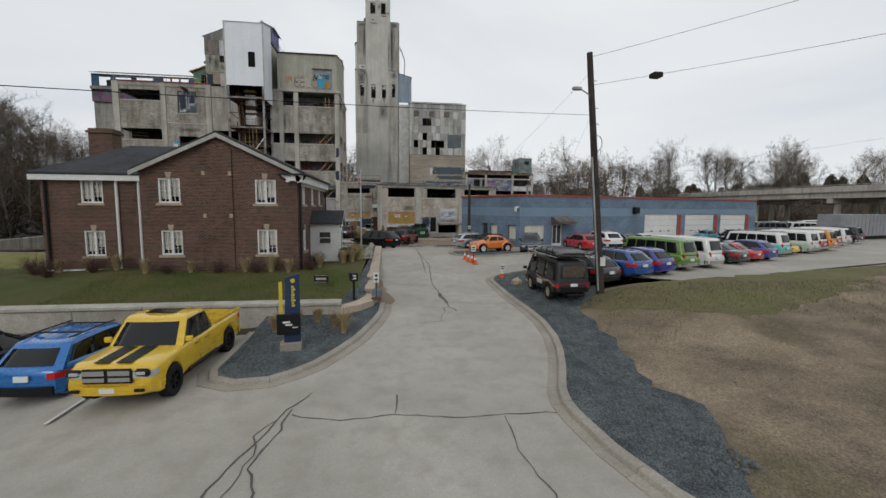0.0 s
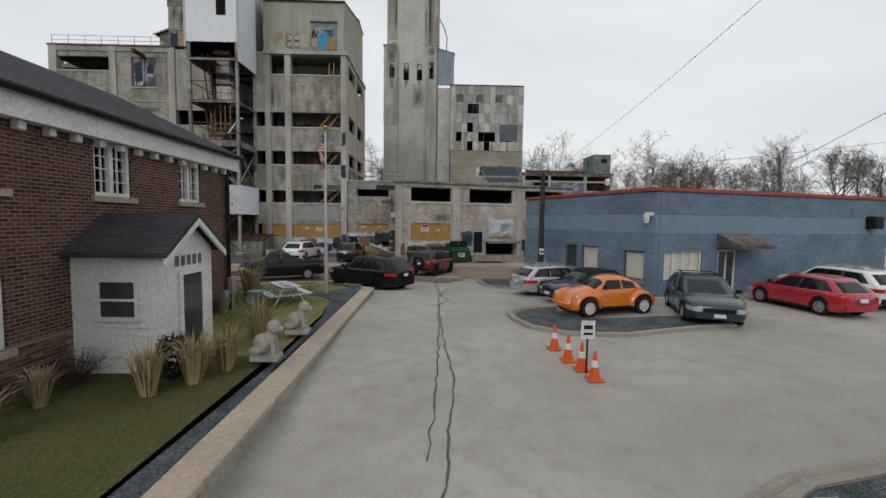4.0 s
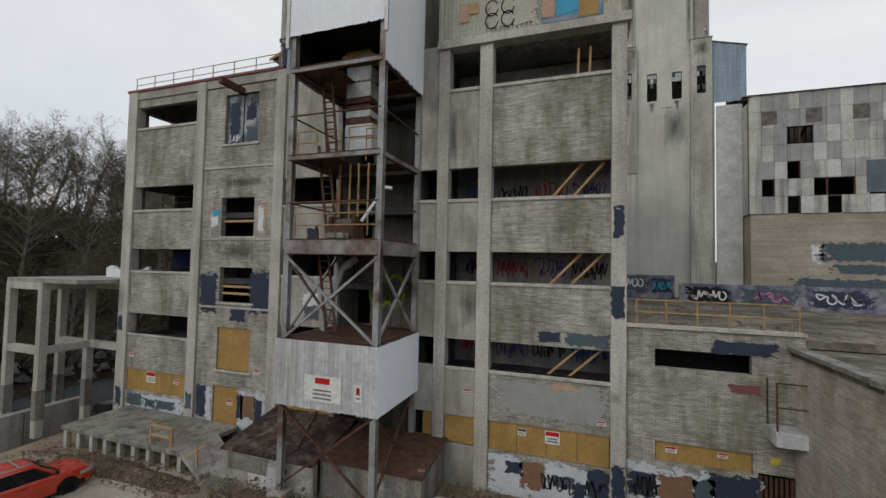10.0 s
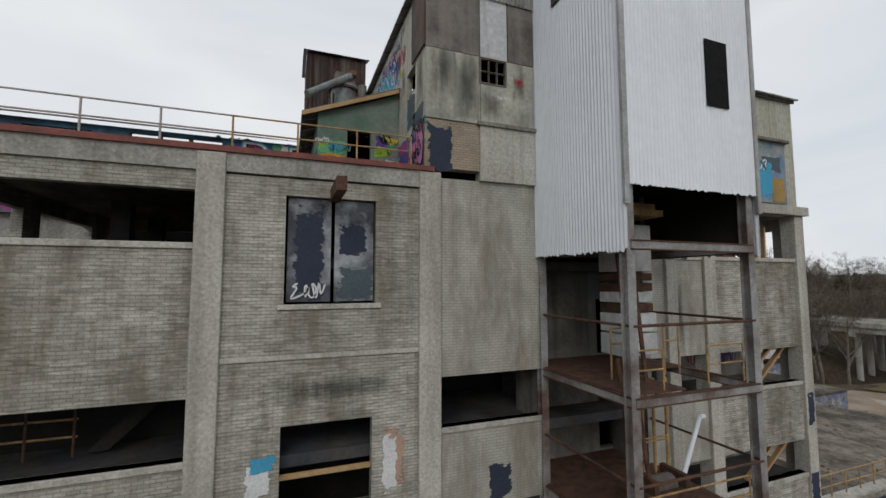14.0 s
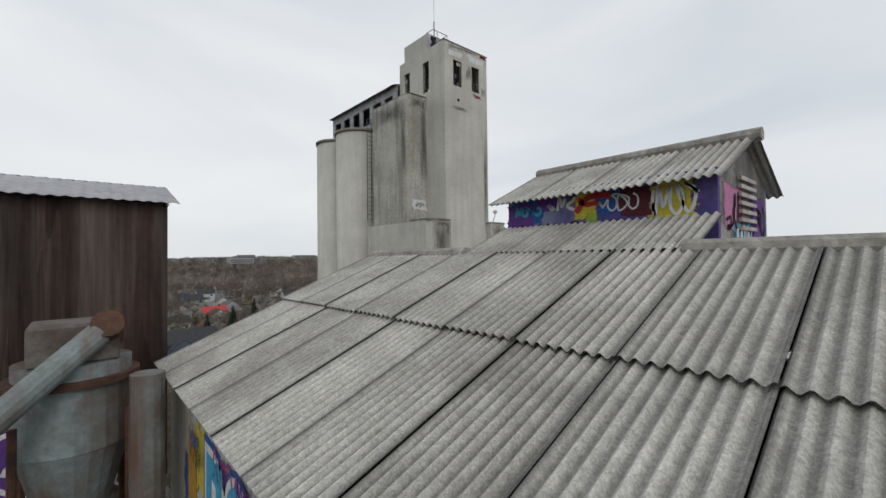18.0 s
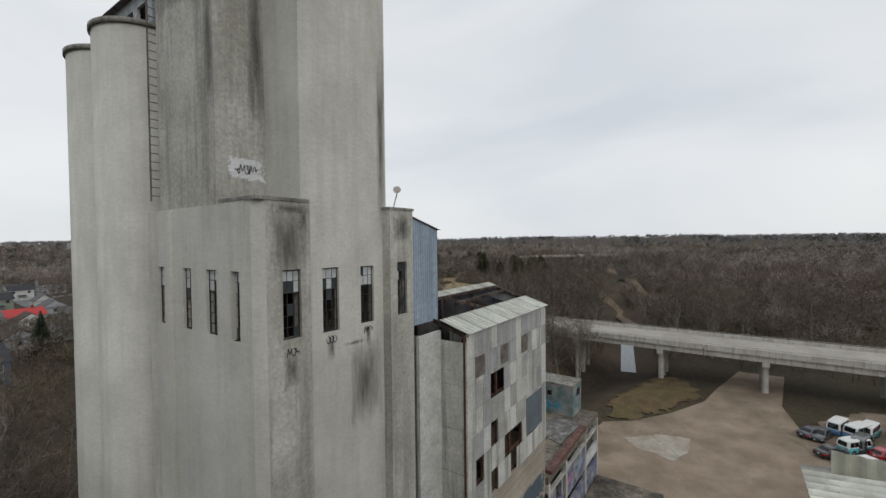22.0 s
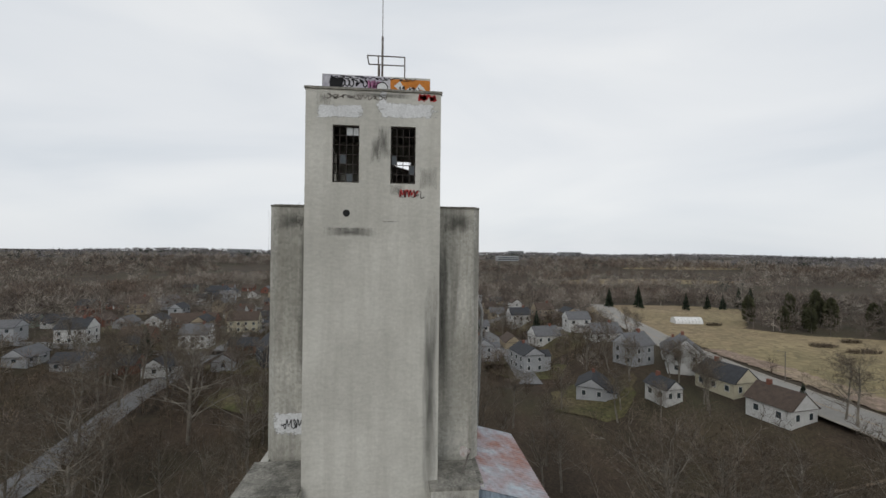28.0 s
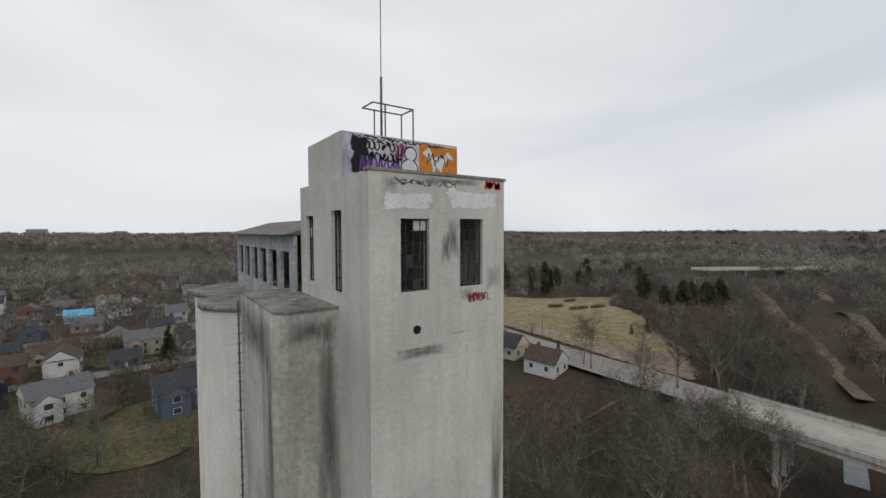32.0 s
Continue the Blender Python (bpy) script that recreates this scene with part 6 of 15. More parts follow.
west_top = [(0.7, 1.5, 43.6, 46.0), (3.3, 4.15, 43.5, 46.1)]
part("shaft_west", W(SWEST, 0, TY1 - TY0 - 0.3, 32, TZ, 0.3, west_top), CONC_TOWER, tower)
SEAST = Matrix.Translation((TX1, TY0 + 0.3, 0)) @ Matrix.Rotation(radians(90), 4, "Z")
part("shaft_east", W(SEAST, 0, TY1 - TY0 - 0.3, 32, TZ, 0.3), CONC_TOWER, tower)
part("shaft_rear", W(Matrix.Translation((0, TY1 - 0.3, 0)), TX0 + 0.3, TX1 - 0.3, 32, TZ, 0.3, ((-0.7, 0.2, 43.7, 45.8),)), CONC_TOWER, tower)
part("shaft_roof", B((TX0 + 0.3, TX1 - 0.3, TY0 + 0.3, TY1 - 0.3, TZ - 0.45, TZ - 0.12)), CONC_DARK, tower)
part("shaft_floor", B((TX0 + 0.3, TX1 - 0.3, TY0 + 0.3, TY1 - 0.3, 43.0, 43.3)), CONC_DARK, tower)
part("parapet", B((TX0 - 0.05, TX1 + 0.05, TY0 - 0.05, TY0 + 0.25, TZ, TZ + 0.08)), CONC_DARK, tower)
for i, (x0, x1, z0, z1) in enumerate(top_holes):
    steel_window(tower, Matrix.Translation((x0, TY0 + 0.12, z0)), x1 - x0, z1 - z0, 4, 6, i + 1, True)
for i, (x0, x1, z0, z1) in enumerate(mid_holes):
    steel_window(tower, Matrix.Translation((x0, TY0 + 0.12, z0)), x1 - x0, z1 - z0, 3, 6, i + 5)
for u0, u1, z0, z1 in west_top:
    steel_window(tower, SWEST @ Matrix.Translation((u0, 0.12, z0)), u1 - u0, z1 - z0, 3, 6, int(u0 * 9), True)
bm = rod(bmesh.new(), (-2.24, TY0 - 0.02, 42.55), (-2.24, TY0 - 0.002, 42.55), 0.13, n=16)
part("vent_hole", bm, BLACK, tower)
# shoulders at either side, with chamfered outer corners
for x0, x1, ch, yf in ((-5.7, TX0, -1, 92.1), (TX1, 3.12, 1, 91.7)):
    c = 0.35
    xo = x0 if ch < 0 else x1
    xi = x1 if ch < 0 else x0
    pts = [(xi, yf, 32.4), (xo - ch * 0.3, yf, 32.4), (xo, yf + 0.3, 32.4), (xo, 97.4, 32.4), (xi, 97.4, 32.4)]
    part("shoulder", P(pts, (0, 0, 10.6)), GRIMY, tower)
    part("shoulder_cap", P([(p[0], p[1] - (0.06 if p[1] < 95 else 0), 43.0) for p in pts], (0, 0, 0.07)), CONC_DARK, tower)
# broad lower shaft with corner pilasters
WZ = (27.35, 29.93)
lower = Matrix.Translation((-5.9, 97.9, 0)) @ Matrix.Rotation(radians(-90), 4, "Z")
wholes = [(0.62, 1.25, *WZ), (3.0, 3.72, *WZ), (4.95, 5.76, *WZ), (6.66, 7.4, *WZ)]
part("lower_west", W(lower, 0, 8.3, 6.5, 32.45, 0.3, wholes), CONC_TOWER, tower)
for i, (u0, u1, z0, z1) in enumerate(wholes):
    steel_window(tower, lower @ Matrix.Translation((u0, 0.12, z0)), u1 - u0, z1 - z0, 2, 6, 11 + i)
PH = (-4.95, -4.15, 27.34, 29.95)
part("pilaster", W(Matrix.Translation((0, 89.3, 0)), -5.6, TX0 + 0.05, 20.0, 32.5, 0.45, (PH,)), GRIMY, tower)
part("pilaster_chamfer", P([(-5.6, 89.3, 20), (-5.95, 89.65, 20), (-5.95, 90.0, 20), (-5.6, 90.0, 20)], (0, 0, 12.5)), CONC_TOWER, tower)
PWEST = Matrix.Translation((-5.97, 91.6, 0)) @ Matrix.Rotation(radians(-90), 4, "Z")
part("pilaster_side", W(PWEST, 0, 1.6, 20, 32.5, 0.3, ((0.6, 1.2, *WZ),)), CONC_TOWER, tower)
part("pilaster_foot", B((-5.7, TX0, 89.4, 89.8, 6.5, 20)), CONC_TOWER, tower)
part("pilaster_cap", B((-6.0, TX0, 89.25, 91.7, 32.5, 32.62)), CONC_DARK, tower)
part("pilaster_rib", B((-5.1, -4.75, 89.22, 89.4, 6.5, 20.0)), CONC_TOWER, tower)
steel_window(tower, Matrix.Translation((PH[0], 89.42, PH[2])), 0.8, 2.6, 3, 6, 21)
PE = (1.45, 2.2, 27.3, 29.93)
part("pilaster", W(Matrix.Translation((0, 89.3, 0)), 0.95, 2.7, 6.5, 32.5, 0.5, (PE,)), GRIMY, tower)
part("pilaster_cap", B((0.9, 2.75, 89.25, 91.2, 32.5, 32.62)), CONC_DARK, tower)
steel_window(tower, Matrix.Translation((PE[0], 89.42, PE[2])), 0.75, 2.6, 3, 6, 22)
part("lower_core", B((-5.5, 2.6, 90.2, 97.8, 6.5, 26.6), (-5.5, 2.6, 97.3, 97.8, 26.6, 32.3)), CONC_TOWER, tower)
part("lower_roof", B((-5.85, 3.0, 90.0, 97.9, 32.2, 32.4)), CONC_DARK, tower)
# near-black divider added so the lower windows read as shaded
part("inner_partition", B((-3.0, -2.8, 90.4, 97.2, 26.6, 32.2)), DARK_IN, tower)
part("lower_east", B((2.6, 3.0, 89.8, 97.9, 6.5, 32.3)), CONC_TOWER, tower)
for y in (95.9, 97.7):
    part("rib", B((-6.05, -5.9, y - 0.12, y + 0.12, 6.5, 32.4)), CONC_TOWER, tower)
# penthouse with mural and mast
pt = thing("tower_penthouse", "low rooftop penthouse with sprayed white and orange mural", "building")
part("wall", B((-3.6, 0.95, 92.05, 95.35, 46.95, 48.6)), CONC_TOWER, pt)
part("white_mural", B((-3.58, -0.75, 92.025, 92.045, 47.0, 48.58)), mat("white sprayed mural", (0.60, 0.60, 0.62), (0.50, 0.48, 0.55), 0.8, scale=1.2, fine=4, bump=0.02, blotch=(0.10, 0.08, 0.16), amount=0.95), pt, "white mural with dark tags")
part("orange_mural", B((-0.75, 0.93, 92.025, 92.045, 47.0, 48.5)), mat("orange mural paint", (0.60, 0.22, 0.035), (0.52, 0.18, 0.03), 0.75, scale=1.5, fine=6, bump=0.02), pt, "orange mural panel")
mast = thing("radio_mast", "thin steel radio mast with guard frame on the roof", "mast")
part("pole", R(((-1.2, 94.0, 48.6), (-1.2, 94.0, 51.3), 0.05), ((-1.2, 94.0, 51.3), (-1.2, 94.0, 58.0), 0.018)), STEEL, mast)
for a, b in (((-1.85, 93.4), (-0.15, 93.4)), ((-1.85, 94.3), (-0.15, 94.3)), ((-1.85, 93.4), (-1.85, 94.3)), ((-0.15, 93.4), (-0.15, 94.3))):
    part("guard_bar", R(((*a, 50.1), (*b, 50.1)), r=0.03), STEEL, mast)
for x, y in ((-1.35, 93.4), (-0.15, 93.4), (-1.35, 94.3), (-0.15, 94.3)):
    part("guard_leg", R(((x, y, 48.6), (x, y, 50.1)), r=0.03), STEEL, mast)
# silos
def silo(x, y):
    s = thing("silo", "round pale concrete grain silo with dark rim", "silo", "silos behind the tower", at=pose(x, y, 0))
    part("shell", rod(bmesh.new(), (0, 0, -6), (0, 0, 41.85), 2.33, n=40), CONC_TOWER, s, smooth=False)
    part("rim", rod(bmesh.new(), (0, 0, 41.85), (0, 0, 42.1), 2.45, n=40), CONC_DARK, s)
    for p in s.children:
        for f in p.data.polygons:
            f.use_smooth = abs(f.normal.z) < 0.5
    return s


first = silo(-4.35, 102.1)
for x, y in ((-4.2, 106.8), (0.45, 102.1), (0.5, 106.8)):
    copy_thing(first, pose(x, y, 0))
gal = thing("silo_gallery", "sheet-clad conveyor gallery with broken windows above the silos", "building")
part("wall", W(Matrix.Translation((-4.0, 108.6, 0)) @ Matrix.Rotation(radians(-90), 4, "Z"), 0, 12.5, 42.1, 45.3, 0.15, [(k * 2.0 + 0.5, k * 2.0 + 1.9, 42.9, 44.6) for k in range(6)]), mat("tagged pale sheet", (0.42, 0.42, 0.41), (0.20, 0.24, 0.28), 0.7, scale=1.0, fine=4, bump=0.03), gal)
part("wall", B((0.0, 0.15, 96.1, 108.6, 42.1, 45.3)), GREY_SHEET, gal)
part("wall", B((-3.85, 0.0, 108.45, 108.6, 42.1, 45.3)), GREY_SHEET, gal)
part("roof", P([(-4.4, 96.0, 45.3), (0.5, 96.0, 45.3), (-1.95, 96.0, 46.0)], (0, 12.8, 0)), STEEL, gal)
# caged ladder beside the shaft
lad = thing("caged_ladder", "dark steel caged ladder up the tower", "ladder")
for dx in (0, 0.45):
    part("stile", R(((-5.6 + dx, 98.6, 33), (-5.6 + dx, 98.6, 42.5)), r=0.04), STEEL, lad)
for i in range(24):
    part("hoop", B((-5.75, -5.0, 98.2, 98.22, 33.2 + i * 0.4, 33.24 + i * 0.4)), STEEL, lad)
# blue sheet annexe and clad conveyor house
ann = thing("blue_sheet_annexe", "faded blue corrugated annexe high on the tower", "building")
BLUE_SHEET = mat("faded blue corrugated sheet", (0.32, 0.39, 0.465), (0.27, 0.335, 0.405), 0.6, scale=0.4, fine=4, bump=0.03, streak=(0.12, 0.145, 0.175), amount=0.5)
bm = C((2.72, 89.75, 26.4), (2.8, 0, 0), (0, 0, 5.9), 0.2, 0.022)
for v in bm.verts:
    if v.co.z > 30:
        v.co.z -= (v.co.x - 2.72) / 2.8 * 0.75
part("front", bm, BLUE_SHEET, ann)
part("side", C((5.52, 89.75, 26.4), (0, 6, 0), (0, 0, 5.15), 0.2, 0.022), BLUE_SHEET, ann)
part("roof", C((2.7, 89.6, 32.35), (0, 6.3, 0), (2.95, 0, -0.78), 0.2, 0.022), mat("streaked metal roof", (0.40, 0.45, 0.50), (0.30, 0.16, 0.13), 0.5, 0.2, scale=0.8, fine=4, bump=0.05), ann)
bell = thing("siren_horn", "small pale loudspeaker horn on a bracket", "horn")
part("bracket", R(((2.2, 90.2, 32.6), (2.5, 90.1, 33.6)), r=0.03), STEEL, bell)
part("horn", rod(bmesh.new(), (2.45, 90.1, 33.5), (2.2, 89.9, 33.6), 0.06, 0.2, n=14), WHITE_RAIL, bell)
panel = thing("panel_house", "clad conveyor house with patchwork of stained and missing panels", "building")
NX0, NX1, NY0, NY1, NZ0, NZ1 = 5.0, 16.7, 87.5, 92.3, 15.6, 25.9
PANELS = [mat("pale stained panel", (0.56, 0.555, 0.51), (0.42, 0.415, 0.375), 0.8, scale=1, fine=6, bump=0.05, streak=(0.14, 0.14, 0.13), amount=0.75), mat("dull grey panel", (0.41, 0.41, 0.385), (0.31, 0.31, 0.29), 0.85, scale=1, fine=8, bump=0.08, streak=(0.17, 0.17, 0.16), amount=0.6),
          mat("grey streaked panel", (0.35, 0.355, 0.35), (0.26, 0.26, 0.255), 0.8, scale=1, fine=6, bump=0.05, streak=(0.44, 0.44, 0.42), amount=0.5), mat("white clean panel", (0.60, 0.60, 0.57), None, 0.7, scale=1, fine=6, bump=0.05)]
rnd = random.Random(4)
cols, rows = 13, 7
pw, ph = (NX1 - NX0) / cols, (NZ1 - NZ0) / rows
VOIDS = {(3, 4), (4, 4), (3, 2), (5, 1), (6, 1), (7, 1), (3, 0), (6, 0), (1, 1), (9, 1), (10, 1)}
for i in range(cols):
    for j in range(rows):
        if (i, j) in VOIDS:
            continue
        k = rnd.random()
        m_ = PANELS[0 if k < 0.5 else 1 if k < 0.7 else 2 if k < 0.88 else 3]
        if j == 6:
            m_ = PANELS[2] if k < 0.7 else PANELS[0]
        part("wall_panel", B((NX0 + i * pw + 0.012, NX0 + (i + 1) * pw - 0.012, NY0, NY0 + 0.04, NZ0 + j * ph + 0.012, NZ0 + (j + 1) * ph - 0.012)), m_, panel)
part("dark_opening", B((12.9, 15.8, NY0 - 0.03, NY0 + 0.06, 17.2, 19.8)), mat("slate blue door", (0.13, 0.16, 0.18), None, 0.6, scale=1, fine=6), panel, "slate-blue sliding door")
# dark sheet added behind the missing panels in place of shade
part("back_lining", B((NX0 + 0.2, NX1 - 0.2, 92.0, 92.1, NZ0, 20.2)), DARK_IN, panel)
part("sub_frame", B(*[(NX0 + i * pw - 0.06, NX0 + i * pw + 0.06, NY0 + 0.08, NY0 + 0.2, NZ0, NZ1 - 0.1) for i in range(0, cols + 1, 2)], *[(NX0, NX1, NY0 + 0.2, NY0 + 0.3, NZ0 + j * ph - 0.06, NZ0 + j * ph + 0.06) for j in range(rows + 1)]), RUST, panel)
for j in range(4):
    part("side_panel", B((NX0 - 0.02, NX0 + 0.02, NY0 + 0.05, NY1, NZ0 + j * 2.45 + 0.01, NZ0 + j * 2.45 + 2.43)), PANELS[0], panel)
part("end_wall", P([(NX1 - 0.04, NY0 + 0.05, NZ0), (NX1 - 0.04, NY1, NZ0), (NX1 - 0.04, NY1, 27.3), (NX1 - 0.04, NY0 + 0.05, 25.8)], (0.04, 0, 0)), PANELS[2], panel)
# end lining added, its colour darkened for the shade inside
part("end_lining", P([(NX1 - 0.1, NY0 + 0.1, 20.5), (NX1 - 0.1, NY1 - 0.2, 20.5), (NX1 - 0.1, NY1 - 0.2, 26.2), (NX1 - 0.1, NY0 + 0.1, 25.2)], (0.05, 0, 0)), INNER_WALL, panel)
part("inner_floor", B((NX0 + 0.1, NX1 - 0.1, NY0 + 0.4, NY1 - 0.2, 20.3, 20.5)), DARK_IN, panel)
for i in range(7):
    x = NX0 - 0.1 + i * 1.7
    part("roof_sheet", C((x, NY0 - 0.2, NZ1), (1.72, 0, 0), (0, 1.95, 0.6), 0.4, 0.012, 4), PALE_ROOF, panel)
    part("ridge_sheet", C((x, 91.75, 27.2), (1.72, 0, 0), (0, 0.75, 0.22), 0.2, 0.02, 4), PALE_ROOF, panel)
for a, b in (((NX0, 89.25, 26.38), (NX1, 89.25, 26.38)), ((NX0, 91.8, 27.1), (NX1, 91.8, 27.1)), ((NX0 + 0.1, NY0, 25.7), (NX0 + 0.1, NY1, 27.15)), ((NX1 - 0.12, NY0, 25.7), (NX1 - 0.12, NY1, 27.2)), ((8.9, 90.7, 26.75), (16.5, 90.9, 26.85)), ((9.3, 91.8, 27.0), (11.6, 89.3, 26.1)), ((9.0, 91.9, 20.6), (9.0, 91.9, 27.0)), ((13.1, 91.9, 20.6), (13.1, 91.9, 27.0)), ((9.0, 91.9, 22.0), (13.1, 91.9, 26.0)), ((9.0, 91.9, 26.0), (13.1, 91.9, 22.0)), ((6.2, 91.9, 20.6), (6.2, 91.9, 27.0)), ((13.4, 91.9, 26.3), (16.5, 91.9, 25.2)), ((10.8, 90.2, 25.6), (10.2, 91.6, 23.0))):
    bm = bmesh.new()
    beam(bm, a, b, 0.15, 0.2)
    part("roof_beam", bm, RUST_SHEET, panel)
# pale panel wall given a dark colour to paint the inside shade
part("rear_wall", B((NX0, NX1, NY1 - 0.15, NY1, NZ0, 27.2)), INNER_WALL, panel)
for i in range(5):
    part("hanging_slat", B((9.4 + i * 0.42, 9.7 + i * 0.42, 91.5, 91.56, 22.6, 25.0)), PANELS[1], panel)
part("base_wall", B((NX0 + 0.1, NX1, NY0 + 0.1, NY0 + 0.4, 6.5, NZ0)), gritty(mat("board-marked tan concrete", (0.41, 0.365, 0.30), (0.33, 0.29, 0.235), 0.9, scale=0.5, fine=9, bump=0.15, blotch=(0.22, 0.19, 0.155)), 2.0, 0.86, 1.1, (0.15, 0.15, 3.0)), panel, "tan board-marked wall with slate paint")
part("base_wall", B((NX0 + 0.1, NX0 + 0.4, NY0 + 0.4, NY1, 6.5, NZ0)), BRICK_RAW, panel)
part("base_wall", B((NX1 - 0.3, NX1, NY0 + 0.4, NY1, 6.5, NZ0)), BRICK_RAW, panel)
part("strip_wall", B((3.0, NX0, 89.2, 89.4, 6.5, 25.9)), PANELS[3], panel, "white sheet strip wall")
spout = thing("spout_pipe", "grey grain spout pipe bent down beside the tower", "pipe")
for a, b in (((3.2, 98.5, 40.9), (3.94, 98.5, 39.59)), ((3.94, 98.5, 39.59), (4.55, 98.5, 37.64)), ((4.55, 98.5, 37.64), (4.27, 98.5, 31.0))):
    part("pipe_run", R((a, b), r=0.1, n=10), STEEL_LIGHT, spout)
part("wall_bracket", B((2.9, 3.3, 98.4, 98.6, 40.8, 41.0)), STEEL, spout)

# ---- connecting wing and low building in front of the tower ----
low = thing("low_factory", "low whitewashed brick factory with black openings and patchy murals", "building")
A = math.radians(15.5)
LM = Matrix.Translation((0.4, 58.75, 0)) @ Matrix.Rotation(A, 4, "Z")
lholes = [(0.0, 3.94, 6.12, 7.37), (5.79, 10.39, 6.1, 7.38), (11.78, 16.06, 6.6, 7.38), (0.0, 3.94, 2.42, 4.04), (6.3, 7.26, 1.2, 3.26), (7.6, 10.6, 1.0, 2.3), (11.74, 16.06, 3.2, 4.04)]
part("front_wall", W(LM, -0.9, 17.1, 0.1, 7.45, 0.35, lholes), BRICK_WHITE, low)
part("parapet_beam", B((-1.45, 17.15, -0.14, 0.4, 7.45, 7.8), m=LM), CONC_COL, low)
part("roof_edge", B((-1.6, 17.3, -0.4, 0.6, 7.8, 7.95), m=LM), CONC_DARK, low)
for u0, u1 in ((-1.43, -0.9), (4.0, 4.85), (10.84, 11.46), (16.5, 17.1)):
    part("pier", B((u0, u1, -0.12, 0.36, 0.1, 7.45), m=LM), CONC_COL, low)
part("sill_beam", B((-0.55, 16.5, -0.08, 0.36, 5.9, 6.1), m=LM), CONC_COL, low)
for u0, u1, v0, v1 in ((0.0, 3.94, 2.42, 4.04), (11.74, 16.06, 3.2, 4.04)):
    n = 3
    for i in range(n):
        a, b = u0 + (u1 - u0) * i / n, u0 + (u1 - u0) * (i + 1) / n
        part("plywood_board", B((a + 0.01, b - 0.01, 0.08, 0.11, v0 + 0.01, v1 - 0.01), m=LM), PLY, low, "ochre plywood board")
part("door", B((6.32, 7.24, 0.12, 0.17, 1.2, 3.24), m=LM), BLACK, low, "dark steel door")
part("dock_roof", B((7.4, 10.8, -1.3, 0, 2.2, 2.4), m=LM), CONC_DARK, low)
part("dock_post", B((10.4, 10.75, -1.2, -0.85, 0.3, 2.2), m=LM), CONC_COL, low)
part("dock_step", B((5.6, 11.0, -1.5, -0.14, 0.1, 1.0), m=LM), CONC, low)
part("roof_slab", P([Vector((-1.05, 58.8, 7.6)), LM @ Vector((17.1, 0.4, 7.6)), LM @ Vector((17.1, 27, 7.6)), Vector((-1.05, 84.0, 7.6))], (0, 0, 0.2)), ROOF_DIRT, low, "stained flat factory roof")
part("side_wall", W(Matrix.Translation((-0.98, 63.9, 0)) @ Matrix.Rotation(radians(-90), 4, "Z"), 0, 5.1, 0.1, 7.6, 0.3, ((1.0, 2.2, 0.9, 3.2),)), BRICK_WHITE, low)
part("roof_edge", B((-1.2, -0.72, 59.0, 63.85, 7.8, 7.94)), CONC_DARK, low)
part("side_wall", W(LM @ Matrix.Translation((17.1, 0.35, 0)) @ Matrix.Rotation(radians(90), 4, "Z"), 0, 26.6, 0.1, 7.6, 0.3), BRICK_WHITE, low)
# dark lining and floor added to block light behind the openings
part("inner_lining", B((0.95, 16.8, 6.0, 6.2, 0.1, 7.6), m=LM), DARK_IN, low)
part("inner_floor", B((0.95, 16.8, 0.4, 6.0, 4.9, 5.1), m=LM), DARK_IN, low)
join = thing("connecting_wing", "patched two-storey connecting wing with mural along its foot", "building")
part("front_wall", W(Matrix.Translation((0, FY + 0.1, 0)), -6.6, -0.6, 0.1, 8.3, 0.3, ((-5.54, -2.25, 6.75, 7.48), (-5.54, -2.25, 3.1, 3.85), (-2.1, -0.9, 1.0, 3.2))), SPANDREL, join)
part("plywood_board", B((-5.52, -2.27, FY + 0.2, FY + 0.23, 3.1, 3.83)), PLY, join, "ochre plywood board")
part("coping", B((-6.6, -0.6, FY - 0.02, FY + 0.5, 8.3, 8.42)), CONC_COL, join)
part("roof_slab", B((-6.6, 5.0, FY + 0.4, 89.2, 7.85, 8.15)), ROOF_DIRT, join, "stained flat terrace roof with debris")
# near-black sheet added behind this front wall for its shade
part("inner_lining", B((-6.3, -0.6, FY + 2, FY + 2.1, 0.1, 7.85)), DARK_IN, join)
for i in range(7):
    part("gate_slat", B((-2.05 + i * 0.16, -1.95 + i * 0.16, FY + 0.15, FY + 0.18, 1.0, 3.1)), RUST, join)
for i in range(6):
    x = -6.2 + i * 1.1
    part("rail_post", R(((x, FY + 0.3, 8.4), (x, FY + 0.3, 9.4)), r=0.03), YELLOW_RAIL, join)
for h in (8.9, 9.4):
    part("rail_bar", R(((-6.2, FY + 0.3, h), (-0.7, FY + 0.3, h)), r=0.025), YELLOW_RAIL, join)
TAGGED = mat("tagged parapet wall", (0.36, 0.36, 0.37), (0.05, 0.06, 0.10), 0.85, scale=1.1, fine=4, bump=0.05, blotch=(0.10, 0.11, 0.22), amount=0.8)
part("terrace_wall", B((-6.4, -1.0, 86.0, 86.3, 8.15, 10.2)), TAGGED, join, "tagged low terrace wall")
part("terrace_wall", B((-1.0, 18, 84.0, 84.3, 7.8, 9.6)), TAGGED, join, "tagged low terrace wall")
# eastern ruins: open concrete frames and a tagged hut
ruin = thing("concrete_ruin", "open concrete frame ruin with tagged walls", "ruin")
RX0, RX1, RY = 16.8, 31.6, 87.4
part("roof_slab", B((RX0, RX1, RY, 94.5, 11.75, 12.3)), ROOF_DIRT, ruin)
part("back_wall", B((RX0, RX1, 94.2, 94.5, 0, 11.75)), TAGGED, ruin)
